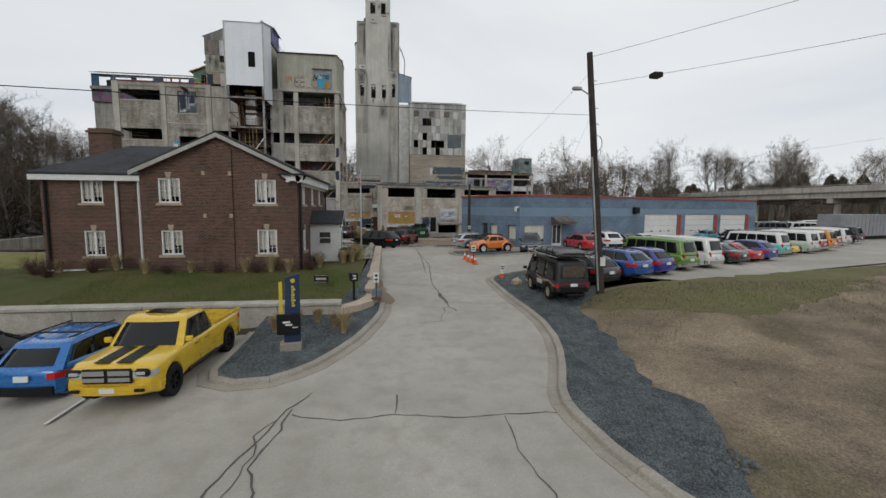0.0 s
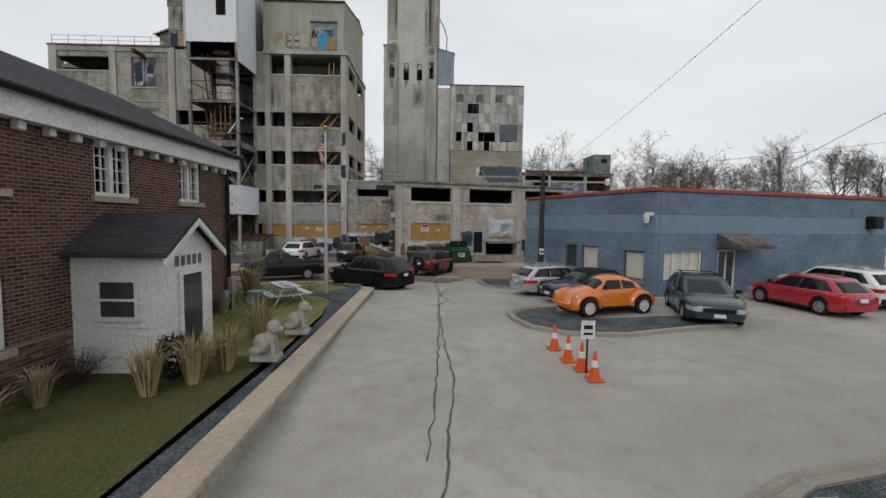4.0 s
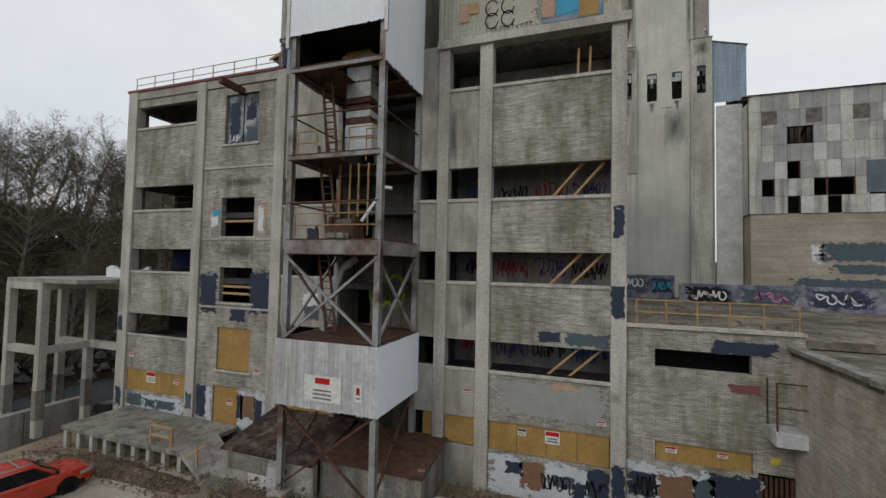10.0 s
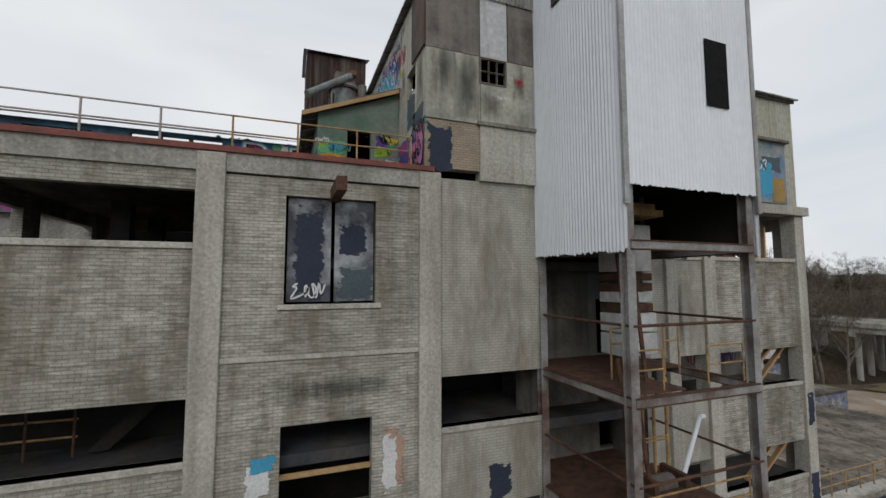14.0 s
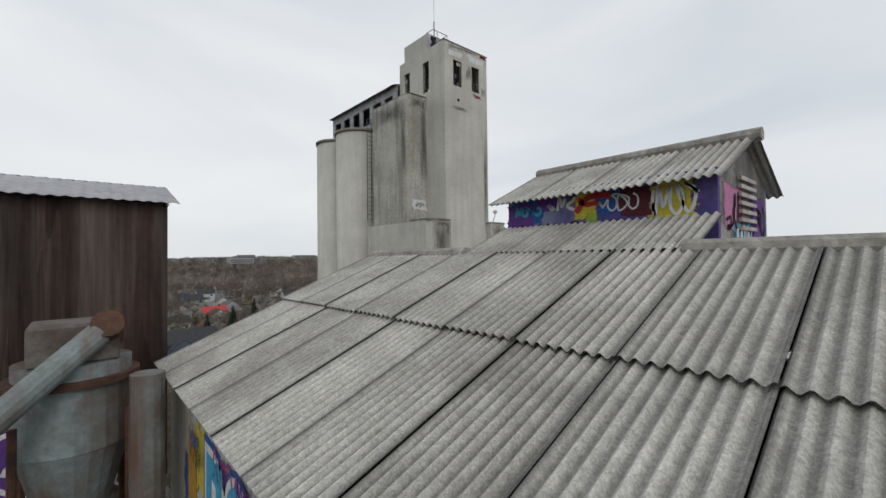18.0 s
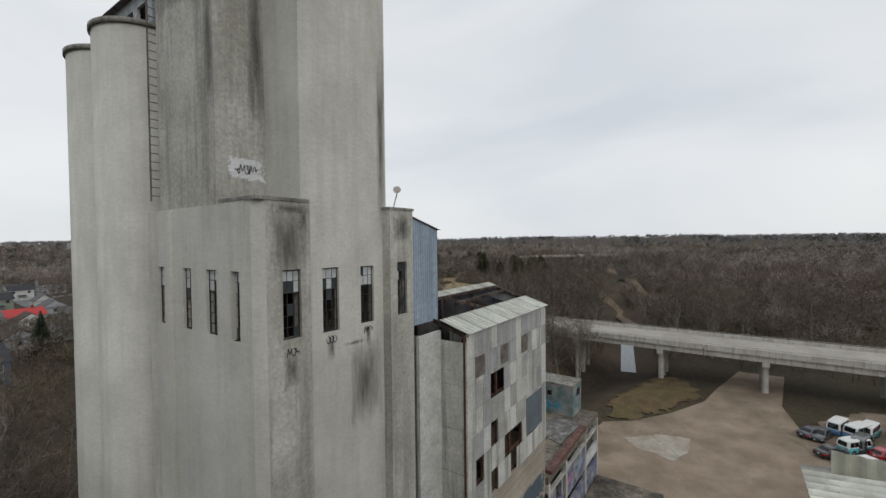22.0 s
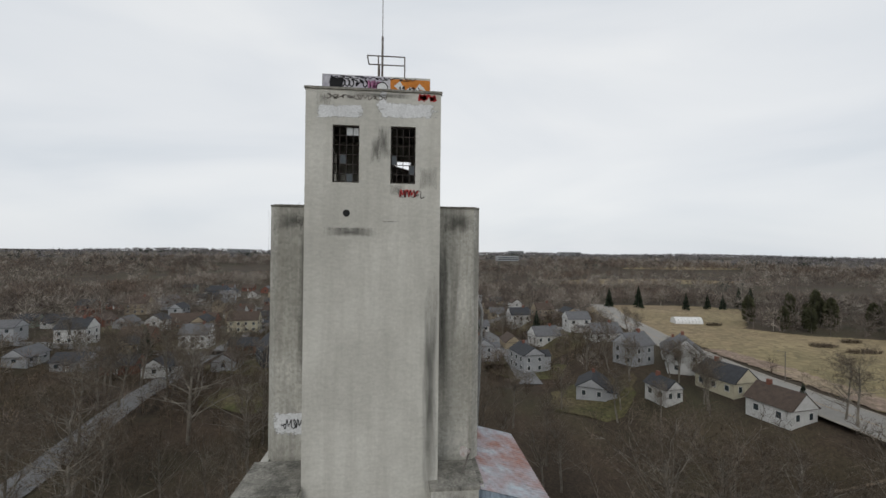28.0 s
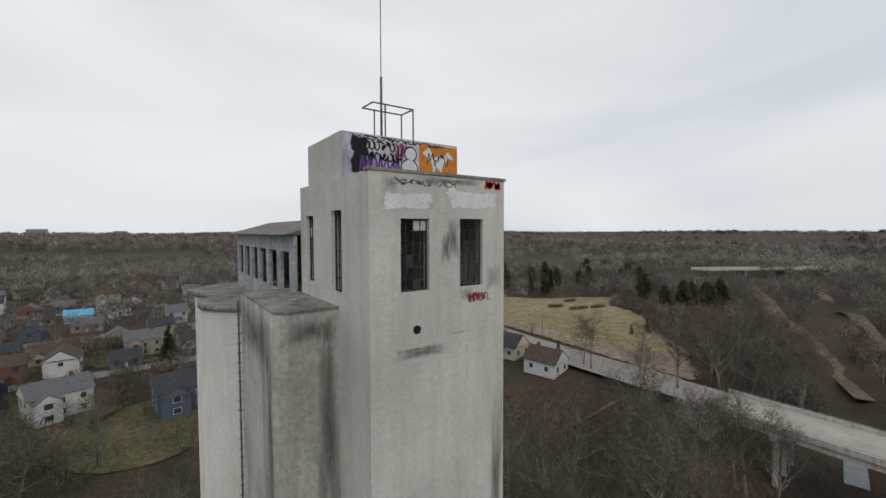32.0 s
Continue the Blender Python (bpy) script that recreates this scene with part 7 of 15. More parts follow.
part("inner_wall", B((RX0, RX1, 90.5, 90.7, 0, 11.75)), INNER_WALL, ruin)
part("floor_slab", B((RX0, RX1, RY + 0.3, 90.5, 9.0, 9.2)), CONC_DARK, ruin)
part("lintel_band", B((RX0, RX1, RY, RY + 0.25, 10.75, 11.0)), CONC_COL, ruin)
part("tagged_wall", B((RX0, 18.6, RY, RY + 0.25, 8.4, 10.75), (19.9, 20.4, RY, RY + 0.25, 8.4, 10.75), (18.6, 19.9, RY, RY + 0.25, 8.4, 9.3)), TAGGED, ruin)
part("tagged_wall", B((21.5, 26.9, RY, RY + 0.25, 8.4, 10.75)), TAGGED, ruin)
part("parapet_band", B((27.2, RX1, RY - 0.03, RY + 0.25, 8.4, 9.4)), WHITE_RUSTY, ruin)
part("lower_wall", B((RX0, RX1, RY, RY + 0.25, 0, 7.6)), TAGGED, ruin)
part("end_wall", B((RX1 - 0.25, RX1, RY + 0.25, 94.2, 0, 10.6)), CONC_COL, ruin)
for x in (17.0, 21.2, 27.05, RX1 - 0.2):
    part("column", B((x - 0.2, x + 0.2, RY - 0.04, RY + 0.4, 0, 11.75)), CONC_COL, ruin)
part("roof_flashing", B((17.4, 27.0, RY - 0.1, RY + 0.5, 12.3, 12.62)), BROWN_SHEET, ruin, "rusty red-brown flashing")
part("loose_sheet", P([(22.5, 88.4, 12.34), (27.5, 88.0, 12.34), (28.4, 90.6, 12.34), (24.0, 91.4, 12.34)], (0, 0, 0.04)), GREY_SHEET, ruin, "loose grey sheet on the roof")
for x, y in ((20.0, 90.5), (23.0, 92.8)):
    part("roof_hole", B((x, x + 2.4, y, y + 0.8, 12.301, 12.32)), BLACK, ruin)
part("lower_slab", B((17.0, 31.0, 81.0, 87.3, 5.6, 5.9)), ROOF_DIRT, ruin)
part("lower_front", B((17.0, 31.0, 81.0, 81.25, 0, 5.6)), TAGGED, ruin)
hut = thing("tagged_hut", "small concrete rooftop hut with green tag", "hut")
part("wall", B((29.0, 31.8, 89.2, 94.2, 12.3, 15.4)), mat("teal sprayed render", (0.30, 0.29, 0.27), (0.045, 0.13, 0.14), 0.9, scale=0.55, fine=5, bump=0.08), hut)
part("roof", B((28.95, 31.85, 89.15, 94.25, 15.4, 15.6)), CONC_DARK, hut)
part("window", B((30.2, 31.2, 89.15, 89.19, 14.2, 14.9)), BLACK, hut)
part("window", B((28.95, 28.99, 91.5, 92.0, 14.2, 14.7)), BLACK, hut)
cage = thing("fire_escape_platform", "rusty fire escape platform with white boxed floor", "platform")
part("floor_box", B((-1.89, -0.33, 62.9, 63.85, 4.57, 5.09), bevel=0.02), WHITE_RUSTY, cage)
for x in (-1.84, -0.38):
    for y in (62.95, 63.8):
        part("post", R(((x, y, 5.09), (x, y, 6.76)), r=0.03), RUST, cage)
for z in (5.92, 6.76):
    part("rail", R(((-1.89, 62.95, z), (-0.33, 62.95, z)), r=0.025), RUST, cage)

# ---- the blue garage building ----
blue = thing("blue_garage", "blue split-face block garage with red roof edge and white doors", "building")
BN, BS, BE = Vector((8.95, 48.6, 0)), Vector((12.75, 38.65, 0)), Vector((48.0, 48.6, 0))


def frame_at(a, b):
    return Matrix.Translation(a) @ Matrix.Rotation(math.atan2(b.y - a.y, b.x - a.x), 4, "Z")


WMx, SMx = frame_at(BN, BS), frame_at(BS, BE)
wl, sl = (BS - BN).length, (BE - BS).length
wwin = ((4.35, 5.35, 1.75, 3.05), (5.75, 7.05, 1.75, 3.05), (8.85, 10.1, 1.6, 3.0))
part("west_wall", W(WMx, 0, wl, -0.3, 3.9, 0.3, wwin), BLUE_BLOCK, blue)
part("west_band", B((0, wl, 0.004, 0.3, 3.9, 4.75), m=WMx), BLUE_BAND, blue)
part("west_wall", B((0, wl, 0, 0.3, 4.75, 5.85), m=WMx), BLUE_BLOCK, blue)
doors = ((16.6, 22.0, 0.85, 4.15), (23.2, 28.5, 0.85, 4.15), (29.6, 34.7, 0.85, 4.15))
swin = ((0.6, 2.9, 1.7, 3.05), (3.9, 5.1, 0.9, 3.1))
part("south_wall", W(SMx, 0.3, sl, -0.3, 3.9, 0.3, swin + tuple((a, b, c, 3.9) for a, b, c, d in doors)), BLUE_BLOCK, blue)
part("south_band", W(SMx @ Matrix.Translation((0, 0.004, 0)), 0.3, sl, 3.9, 4.75, 0.29, tuple((a, b, 3.8, d) for a, b, c, d in doors)), BLUE_BAND, blue)
part("south_wall", B((0.3, sl, 0, 0.3, 4.75, 5.85), m=SMx), BLUE_BLOCK, blue)
part("roof_edge", B((-0.1, wl + 0.1, -0.1, 0.35, 5.85, 6.0), m=WMx), mat("red roof edging", (0.42, 0.075, 0.05), (0.34, 0.06, 0.04), 0.5, scale=2, fine=10), blue, "red metal roof edging")
part("roof_edge", B((0.3, sl + 0.1, -0.1, 0.35, 5.85, 6.0), m=SMx), bpy.data.materials["red roof edging"], blue, "red metal roof edging")
part("roof_deck", P([BN + Vector((0.3, 0, 5.6)), BS + Vector((0.3, 0.3, 5.6)), BE + Vector((0, 0.3, 5.6)), BE + Vector((-2.8, 9.6, 5.6))], (0, 0, 0.12)), GREY_SHEET, blue)
NM, EM = frame_at(BE + Vector((-2.8, 9.9, 0)), BN), frame_at(BE, BE + Vector((-2.8, 9.9, 0)))
part("north_wall", B((0.3, (BN - BE - Vector((-2.8, 9.9, 0))).length - 0.3, 0, 0.3, -0.3, 5.85), m=NM), BLUE_BLOCK, blue)
part("east_wall", B((0.05, 10, 0.02, 0.3, -0.3, 5.85), m=EM), BLUE_BLOCK, blue)
for u0, u1, v0, v1 in wwin:
    part("sill", B((u0 - 0.08, u1 + 0.08, -0.06, 0.2, v0 - 0.14, v0), m=WMx), BLUE_BAND, blue)
    part("blind", B((u0, u1, 0.2, 0.22, v0, v1), m=WMx), CURTAIN if u0 > 5 else GLASS, blue)
    if u0 > 5:
        for k in range(int((u1 - u0) / 0.12)):
            part("blind_slat", B((u0 + 0.02 + k * 0.12, u0 + 0.115 + k * 0.12, 0.185, 0.195, v0 + 0.02, v1), m=WMx), CURTAIN, blue)
    part("glass_pane", B((u0, u1, 0.12, 0.13, v0, v1), m=WMx), GLASS if u0 < 5 else plain("thin clear glass", (0.4, 0.42, 0.4), 0.1), blue) if u0 < 5 else None
    part("window_frame", B((u0, u0 + 0.05, 0.08, 0.14, v0, v1), (u1 - 0.05, u1, 0.08, 0.14, v0, v1), (u0, u1, 0.08, 0.14, v0, v0 + 0.05), (u0, u1, 0.08, 0.14, v1 - 0.05, v1), m=WMx), STEEL, blue)
part("sill", B((0.5, 3.0, -0.06, 0.2, 1.56, 1.7), m=SMx), BLUE_BAND, blue)
part("blind", B((0.6, 2.9, 0.2, 0.22, 1.7, 3.05), m=SMx), CURTAIN, blue)
part("window_frame", B((0.6, 2.9, 0.08, 0.14, 1.7, 1.76), (0.6, 2.9, 0.08, 0.14, 2.99, 3.05), *[(0.6 + k * 0.56, 0.66 + k * 0.56, 0.08, 0.14, 1.76, 2.99) for k in range(5)], m=SMx), WHITE_PAINT, blue)
part("entrance_door", B((3.92, 5.08, 0.1, 0.15, 0.9, 3.08), m=SMx), GLASS, blue, "glazed door with white frame")
part("entrance_frame", B((3.9, 4.0, 0.06, 0.16, 0.9, 3.1), (5.0, 5.1, 0.06, 0.16, 0.9, 3.1), (4.0, 5.0, 0.06, 0.16, 3.0, 3.1), (4.45, 4.52, 0.06, 0.16, 1.2, 3.0), (4.0, 5.0, 0.06, 0.16, 0.9, 1.2), m=SMx), WHITE_PAINT, blue)
part("canopy", P([SMx @ Vector(c) for c in ((3.75, 0, 3.9), (3.75, -1.3, 3.35), (3.75, -1.3, 3.2), (3.75, 0, 3.2))], SMx.to_3x3() @ Vector((2.2, 0, 0))), STEEL, blue, "small grey sheet canopy")
for u0, u1, v0, v1 in doors:
    for i in range(5):
        h = (v1 - v0) / 5
        part("garage_door_panel", B((u0 + 0.02, u1 - 0.02, 0.15, 0.2, v0 + i * h + 0.01, v0 + (i + 1) * h - 0.01), m=SMx), WHITE_PAINT, blue)
    for u in ([u0 + 1.2, u0 + 2.6, u0 + 3.9] if u1 - u0 > 4.5 else [u0 + 1, u1 - 1.3]):
        part("door_window", B((u, u + 0.3, 0.13, 0.148, 2.15, 2.28), m=SMx), BLACK, blue)
    part("red_pier", B((u1 + 0.05, u1 + 0.45, -0.06, 0.02, 0.8, 4.1), m=SMx), bpy.data.materials["red roof edging"], blue, "red painted door pier")
    bol = thing("bollard", "red painted steel bollard beside a garage door", "bollard", "bollards")
    part("tube", rod(bmesh.new(), SMx @ Vector((u1 + 0.2, -0.6, 0.85)), SMx @ Vector((u1 + 0.2, -0.6, 1.9)), 0.1, n=12), bpy.data.materials["red roof edging"], bol)
part("flood_lamp", B((14.6, 15.3, -0.5, 0, 4.2, 4.9), m=SMx, bevel=0.06), BLACK, blue, "black wall flood lamp")
cctv = thing("dome_camera", "white dome security camera on a wall bracket", "camera")
part("bracket", B((wl - 0.3, wl - 0.1, -0.35, 0, 4.7, 4.85), m=WMx), WHITE, cctv)
part("dome", rod(bmesh.new(), WMx @ Vector((wl - 0.2, -0.35, 4.35)), WMx @ Vector((wl - 0.2, -0.35, 4.75)), 0.1, 0.15, n=14), WHITE, cctv)
for u, v in ((3.2, 1.1), (3.55, 0.7), (2.4, 1.5)):
    mt = thing("utility_box", "blue painted utility box on the block wall", "utility box", "wall boxes")
    part("case", B((u, u + 0.35, -0.2, 0, v, v + 0.55), m=WMx, bevel=0.02), BLUE_BAND, mt)
    part("conduit", R((WMx @ Vector((u + 0.17, -0.1, 0.1)), WMx @ Vector((u + 0.17, -0.1, v)), 0.03)), BLUE_BAND, mt)
ac = thing("condenser_unit", "small grey air conditioning condenser by the wall", "air conditioner")
part("case", B((2.0, 2.8, -0.75, -0.35, 0.25, 0.95), m=WMx, bevel=0.02), STEEL_LIGHT, ac)
part("fan_grille", rod(bmesh.new(), WMx @ Vector((2.4, -0.76, 0.6)), WMx @ Vector((2.4, -0.78, 0.6)), 0.27, n=20), BLACK, ac)
part("stand", B((2.0, 2.8, -0.75, -0.35, 0.15, 0.25), m=WMx), CONC, ac)
for i, u in enumerate((5.0, 7.4)):
    rv = thing("roof_ventilator", "grey galvanised vent pipe on the flat roof", "vent", "roof vents")
    p0 = SMx @ Vector((u, 6.0, 5.7))
    part("duct", R((p0, p0 + Vector((0, 0, 1.5)), 0.13), n=14), STEEL_LIGHT, rv)
    part("hood", R((p0 + Vector((0, 0, 1.45)), p0 + Vector((0, 0, 1.6)), 0.24), n=14), STEEL_LIGHT, rv)

# ---- the red brick house ----
house = thing("brick_house", "two-storey dark red brick house with grey shingle roof", "house")
H0, HX, HXL, HN = 24.5, -4.9, -13.0, 34.9   # gable front y, east wall x, west end of the gable wing, north end
EZ, PZ = 6.5, 8.42
gm = Matrix.Translation((0, H0, 0))
gw = [(-12.12, -11.0, 4.78, 6.12), (-7.16, -6.04, 4.78, 6.12), (-12.1, -11.0, 1.95, 3.3), (-7.12, -6.05, 1.95, 3.35)]
part("gable_wall", W(gm, HXL, HX, 0.5, EZ, 0.3, gw), HOUSE_BRICK, house)
part("gable_top", P([(HXL, H0, EZ), (HX, H0, EZ), ((HXL + HX) / 2, H0, PZ)], (0, 0.3, 0)), HOUSE_BRICK, house)
part("chimney_breast", P([(-9.85, H0 - 0.1, 0.5), (-8.3, H0 - 0.1, 0.5), (-8.3, H0 - 0.1, 7.75), (-9.08, H0 - 0.1, 8.15), (-9.85, H0 - 0.1, 7.75)], (0, 0.1, 0)), HOUSE_BRICK, house)
em = Matrix.Translation((HX, H0 + 0.3, 0)) @ Matrix.Rotation(radians(90), 4, "Z")
ew = [(1.16, 2.26, 4.78, 6.03), (4.24, 5.36, 4.78, 6.03), (7.3, 8.4, 4.78, 6.03), (1.19, 2.2, 1.97, 3.25)]
part("east_wall", W(em, 0, HN - H0 - 0.3, 0.5, EZ, 0.3, ew), HOUSE_BRICK, house)
LYW, LXW = 26.0, -18.85
lw = [(-16.87, -15.72, 4.75, 6.05), (-16.85, -15.75, 1.75, 3.2)]
part("west_wing_wall", W(Matrix.Translation((0, LYW, 0)), LXW, HXL, 0.5, EZ - 0.15, 0.3, lw), HOUSE_BRICK, house)
part("end_wall", B((LXW, LXW + 0.3, LYW + 0.3, HN - 0.3, 0.5, EZ - 0.15)), HOUSE_BRICK, house)
part("return_wall", B((HXL, HXL + 0.3, H0 + 0.3, LYW, 0.5, EZ)), HOUSE_BRICK, house)
part("north_wall", B((LXW + 0.3, HX - 0.3, HN - 0.3, HN, 0.5, EZ)), HOUSE_BRICK, house)


def sash(m, u0, u1, v0, v1, lit=0):
    win = new("window")
    win.parent, win.matrix_world = house, m
    win["label"] = "white many-paned sash window with limestone sill"
    w, mid = 0.09, (u0 + u1) / 2
    part("window_frame", B((u0, u0 + w, 0.05, 0.16, v0, v1), (u1 - w, u1, 0.05, 0.16, v0, v1), (u0 + w, u1 - w, 0.05, 0.16, v0, v0 + w), (u0 + w, u1 - w, 0.05, 0.16, v1 - w, v1), (mid - 0.06, mid + 0.06, 0.055, 0.155, v0 + w, v1 - w)), WHITE_PAINT, win)
    part("muntins", B(*[(u0 + (u1 - u0) * k - 0.012, u0 + (u1 - u0) * k + 0.012, 0.09, 0.13, v0 + w, v1 - w) for k in (0.285, 0.715)], *[(u0 + w, u1 - w, 0.092, 0.128, v0 + (v1 - v0) * k - 0.011, v0 + (v1 - v0) * k + 0.011) for k in (0.28, 0.5, 0.72)]), WHITE_PAINT, win)
    part("pane", B((u0 + w, u1 - w, 0.135, 0.145, v0 + w, v1 - w)), CLEAR_GLASS, win).visible_shadow = False
    drop = 0.3 if v0 > 4 else 0.42
    part("curtain", B((u0 + w, u0 + (u1 - u0) * 0.42, 0.2, 0.22, v0 + w + drop * 0.4, v1 - w), (u1 - (u1 - u0) * 0.42, u1 - w, 0.2, 0.22, v0 + w + drop, v1 - w), (u0 + w, u1 - w, 0.21, 0.23, v1 - 0.45, v1 - w)), CURTAIN, win)
    part("sill", B((u0 - 0.1, u1 + 0.1, -0.08, 0.15, v0 - 0.13, v0)), LIMESTONE, win)
    part("keystone", P([(-0.1 + (u0 + u1) / 2, -0.03, v1), (0.1 + (u0 + u1) / 2, -0.03, v1), (0.16 + (u0 + u1) / 2, -0.03, v1 + 0.32), (-0.16 + (u0 + u1) / 2, -0.03, v1 + 0.32)], (0, 0.04, 0)), LIMESTONE, win)


for h in gw:
    sash(gm, *h)
for h in ew:
    sash(em, *h)
for h in lw:
    sash(Matrix.Translation((0, LYW, 0)), *h)
# dark boxes added inside so the windows look into painted shade
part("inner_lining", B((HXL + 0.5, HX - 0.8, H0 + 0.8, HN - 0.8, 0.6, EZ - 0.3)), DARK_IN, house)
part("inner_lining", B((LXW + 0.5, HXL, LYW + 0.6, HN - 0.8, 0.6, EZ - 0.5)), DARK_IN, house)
ov, xr = 0.35, (HXL + HX) / 2
for s, xe in ((1, HX + ov), (-1, HXL - ov)):
    part("roof_slope", P([(xe, H0 - 0.3, EZ - 0.05), (xr, H0 - 0.3, PZ + 0.12), (xr, HN + 0.4, PZ + 0.12), (xe, HN + 0.4, EZ - 0.05)], (0, 0, 0.12)), SHINGLE, house)
    part("rake_board", P([(xe, H0 - 0.36, EZ - 0.28), (xr, H0 - 0.36, PZ - 0.1), (xr, H0 - 0.36, PZ + 0.12), (xe, H0 - 0.36, EZ - 0.05)], (0, 0.07, 0)), mat("weathered grey-white trim", (0.44, 0.43, 0.40), (0.34, 0.33, 0.30), 0.8, scale=1, fine=9, bump=0.1), house)
part("eave_board", B((HX, HX + 0.3, H0 - 0.3, HN + 0.3, EZ - 0.5, EZ - 0.05)), WHITE_PAINT, house)
part("gutter", R(((HX + 0.42, H0 - 0.3, EZ - 0.02), (HX + 0.42, HN + 0.4, EZ - 0.02)), r=0.08), BLACK, house)
part("cornice_return", P([(HX + 0.34, H0 - 0.3, EZ - 0.12), (HX - 0.75, H0 - 0.3, EZ - 0.12), (HX - 0.75, H0 - 0.3, EZ - 0.2), (HX - 0.62, H0 - 0.3, EZ - 0.26), (HX - 0.5, H0 - 0.3, EZ - 0.36), (HX - 0.56, H0 - 0.3, EZ - 0.48), (HX - 0.42, H0 - 0.3, EZ - 0.52), (HX - 0.25, H0 - 0.3, EZ - 0.42), (HX + 0.02, H0 - 0.3, EZ - 0.46), (HX + 0.1, H0 - 0.3, EZ - 0.56), (HX + 0.2, H0 - 0.3, EZ - 0.42), (HX + 0.34, H0 - 0.3, EZ - 0.3)], (0, 0.3, 0)), WHITE_PAINT, house)
part("return_roof", P([(HX - 0.95, H0 - 0.48, EZ - 0.12), (HX + 0.5, H0 - 0.48, EZ - 0.12), (HX + 0.5, H0 - 0.48, EZ - 0.03), (HX - 0.95, H0 - 0.48, EZ - 0.07)], (0, 0.48, 0)), SHINGLE, house)
for i in range(17):
    part("modillion", B((HX, HX + 0.16, H0 + 0.35 + i * 0.6, H0 + 0.5 + i * 0.6, EZ - 0.66, EZ - 0.5), bevel=0.015), WHITE_PAINT, house)
part("pipe_elbow", R(((HX + 0.42, H0 + 0.1, EZ - 0.05), (HX + 0.42, H0 + 0.12, EZ - 0.2)), ((HX + 0.42, H0 + 0.12, EZ - 0.2), (HX + 0.12, H0 + 0.15, EZ - 0.42)), ((HX + 0.12, H0 + 0.15, EZ - 0.36), (HX + 0.12, H0 + 0.15, EZ - 0.62), 0.1), r=0.07), BLACK, house)
part("roof_slope", P([(LXW - ov, LYW - 0.35, EZ - 0.2), (xr, LYW - 0.35, EZ - 0.2), (xr, 30.6, 8.45), (-16.6, 30.6, 8.45)], (0, 0, 0.12)), SHINGLE, house)
part("roof_slope", P([(LXW - ov, LYW - 0.35, EZ - 0.2), (-16.6, 30.6, 8.45), (LXW - ov, HN + 0.3, EZ - 0.2)], (0, 0, 0.12)), SHINGLE, house)
part("roof_slope", P([(LXW - ov, HN + 0.3, EZ - 0.2), (-16.6, 30.6, 8.45), (xr, 30.6, 8.45), (xr, HN + 0.3, EZ - 0.2)], (0, 0, 0.12)), SHINGLE, house)
part("eave_board", B((LXW - ov, HXL, LYW - 0.32, LYW, EZ - 0.5, EZ - 0.2)), WHITE_PAINT, house)
part("chimney", B((-19.0, -17.6, 30.4, 31.4, 0.6, 9.6), (-19.1, -17.5, 30.3, 31.5, 9.3, 9.45)), HOUSE_BRICK, house)
for x in (-14.96, -13.8):
    part("white_pipe", R(((x, LYW - 0.1, 0.8), (x, LYW - 0.1, EZ - 0.4)), r=0.08), WHITE_PAINT, house, "white painted downpipe")
part("white_pipe", R(((-18.7, LYW - 0.12, 0.95), (-13.8, LYW - 0.12, 0.95)), r=0.07), WHITE_PAINT, house)
for p, q in (((HX + 0.12, H0 + 0.15, 0.8), (HX + 0.12, H0 + 0.15, EZ - 0.4)), ((HX + 0.12, HN - 0.2, 0.8), (HX + 0.12, HN - 0.2, EZ - 0.4)), ((LXW + 0.3, LYW - 0.1, 0.8), (LXW + 0.3, LYW - 0.1, EZ - 0.4))):
    part("downpipe", R((p, q), r=0.07), BLACK, house)
for x, z in ((-9.75, 4.0), (-8.4, 4.0), (-9.75, 6.3), (-8.4, 6.3)):
    part("tie_plate", B((x - 0.08, x + 0.08, H0 - 0.14, H0 - 0.1, z, z + 0.22)), LIMESTONE, house)
porch = thing("entrance_porch", "white clapboard entrance porch with grey gable roof", "porch")
OX0, OX1, OY0, OY1 = HX, -3.05, 28.35, 30.25
for i in range(17):
    z = 0.9 + i * 0.16
    part("clapboard", P([(OX0, OY0, z), (OX0, OY0 - 0.035, z), (OX0, OY0 - 0.01, z + 0.16), (OX0, OY0, z + 0.16)], (OX1 - OX0, 0, 0)), WHITE_PAINT, porch)
part("walls", B((OX0, OX1, OY0, OY0 + 0.12, 0.7, 3.6), (OX1 - 0.12, OX1, OY0 + 0.12, OY1, 0.7, 3.6), (OX0, OX1 - 0.12, OY1 - 0.12, OY1, 0.7, 3.6)), WHITE_PAINT, porch)
part("corner_board", B((OX1 - 0.1, OX1 + 0.03, OY0 - 0.045, OY0 + 0.1, 0.7, 3.6)), WHITE_PAINT, porch)
part("window_glass", B((OX0 + 0.6, OX0 + 1.3, OY0 - 0.05, OY0 - 0.03, 2.25, 2.98)), GLASS, porch)
part("window_frame", B((OX0 + 0.52, OX0 + 0.6, OY0 - 0.07, OY0 - 0.02, 2.15, 3.08), (OX0 + 1.3, OX0 + 1.38, OY0 - 0.07, OY0 - 0.02, 2.15, 3.08), (OX0 + 0.6, OX0 + 1.3, OY0 - 0.07, OY0 - 0.02, 2.98, 3.08), (OX0 + 0.6, OX0 + 1.3, OY0 - 0.07, OY0 - 0.02, 2.15, 2.25), (OX0 + 0.6, OX0 + 1.3, OY0 - 0.07, OY0 - 0.02, 2.58, 2.63)), WHITE_PAINT, porch)
part("door", B((OX1, OX1 + 0.05, OY0 + 0.6, OY0 + 1.35, 1.05, 3.05)), GLASS, porch, "dark glazed door")
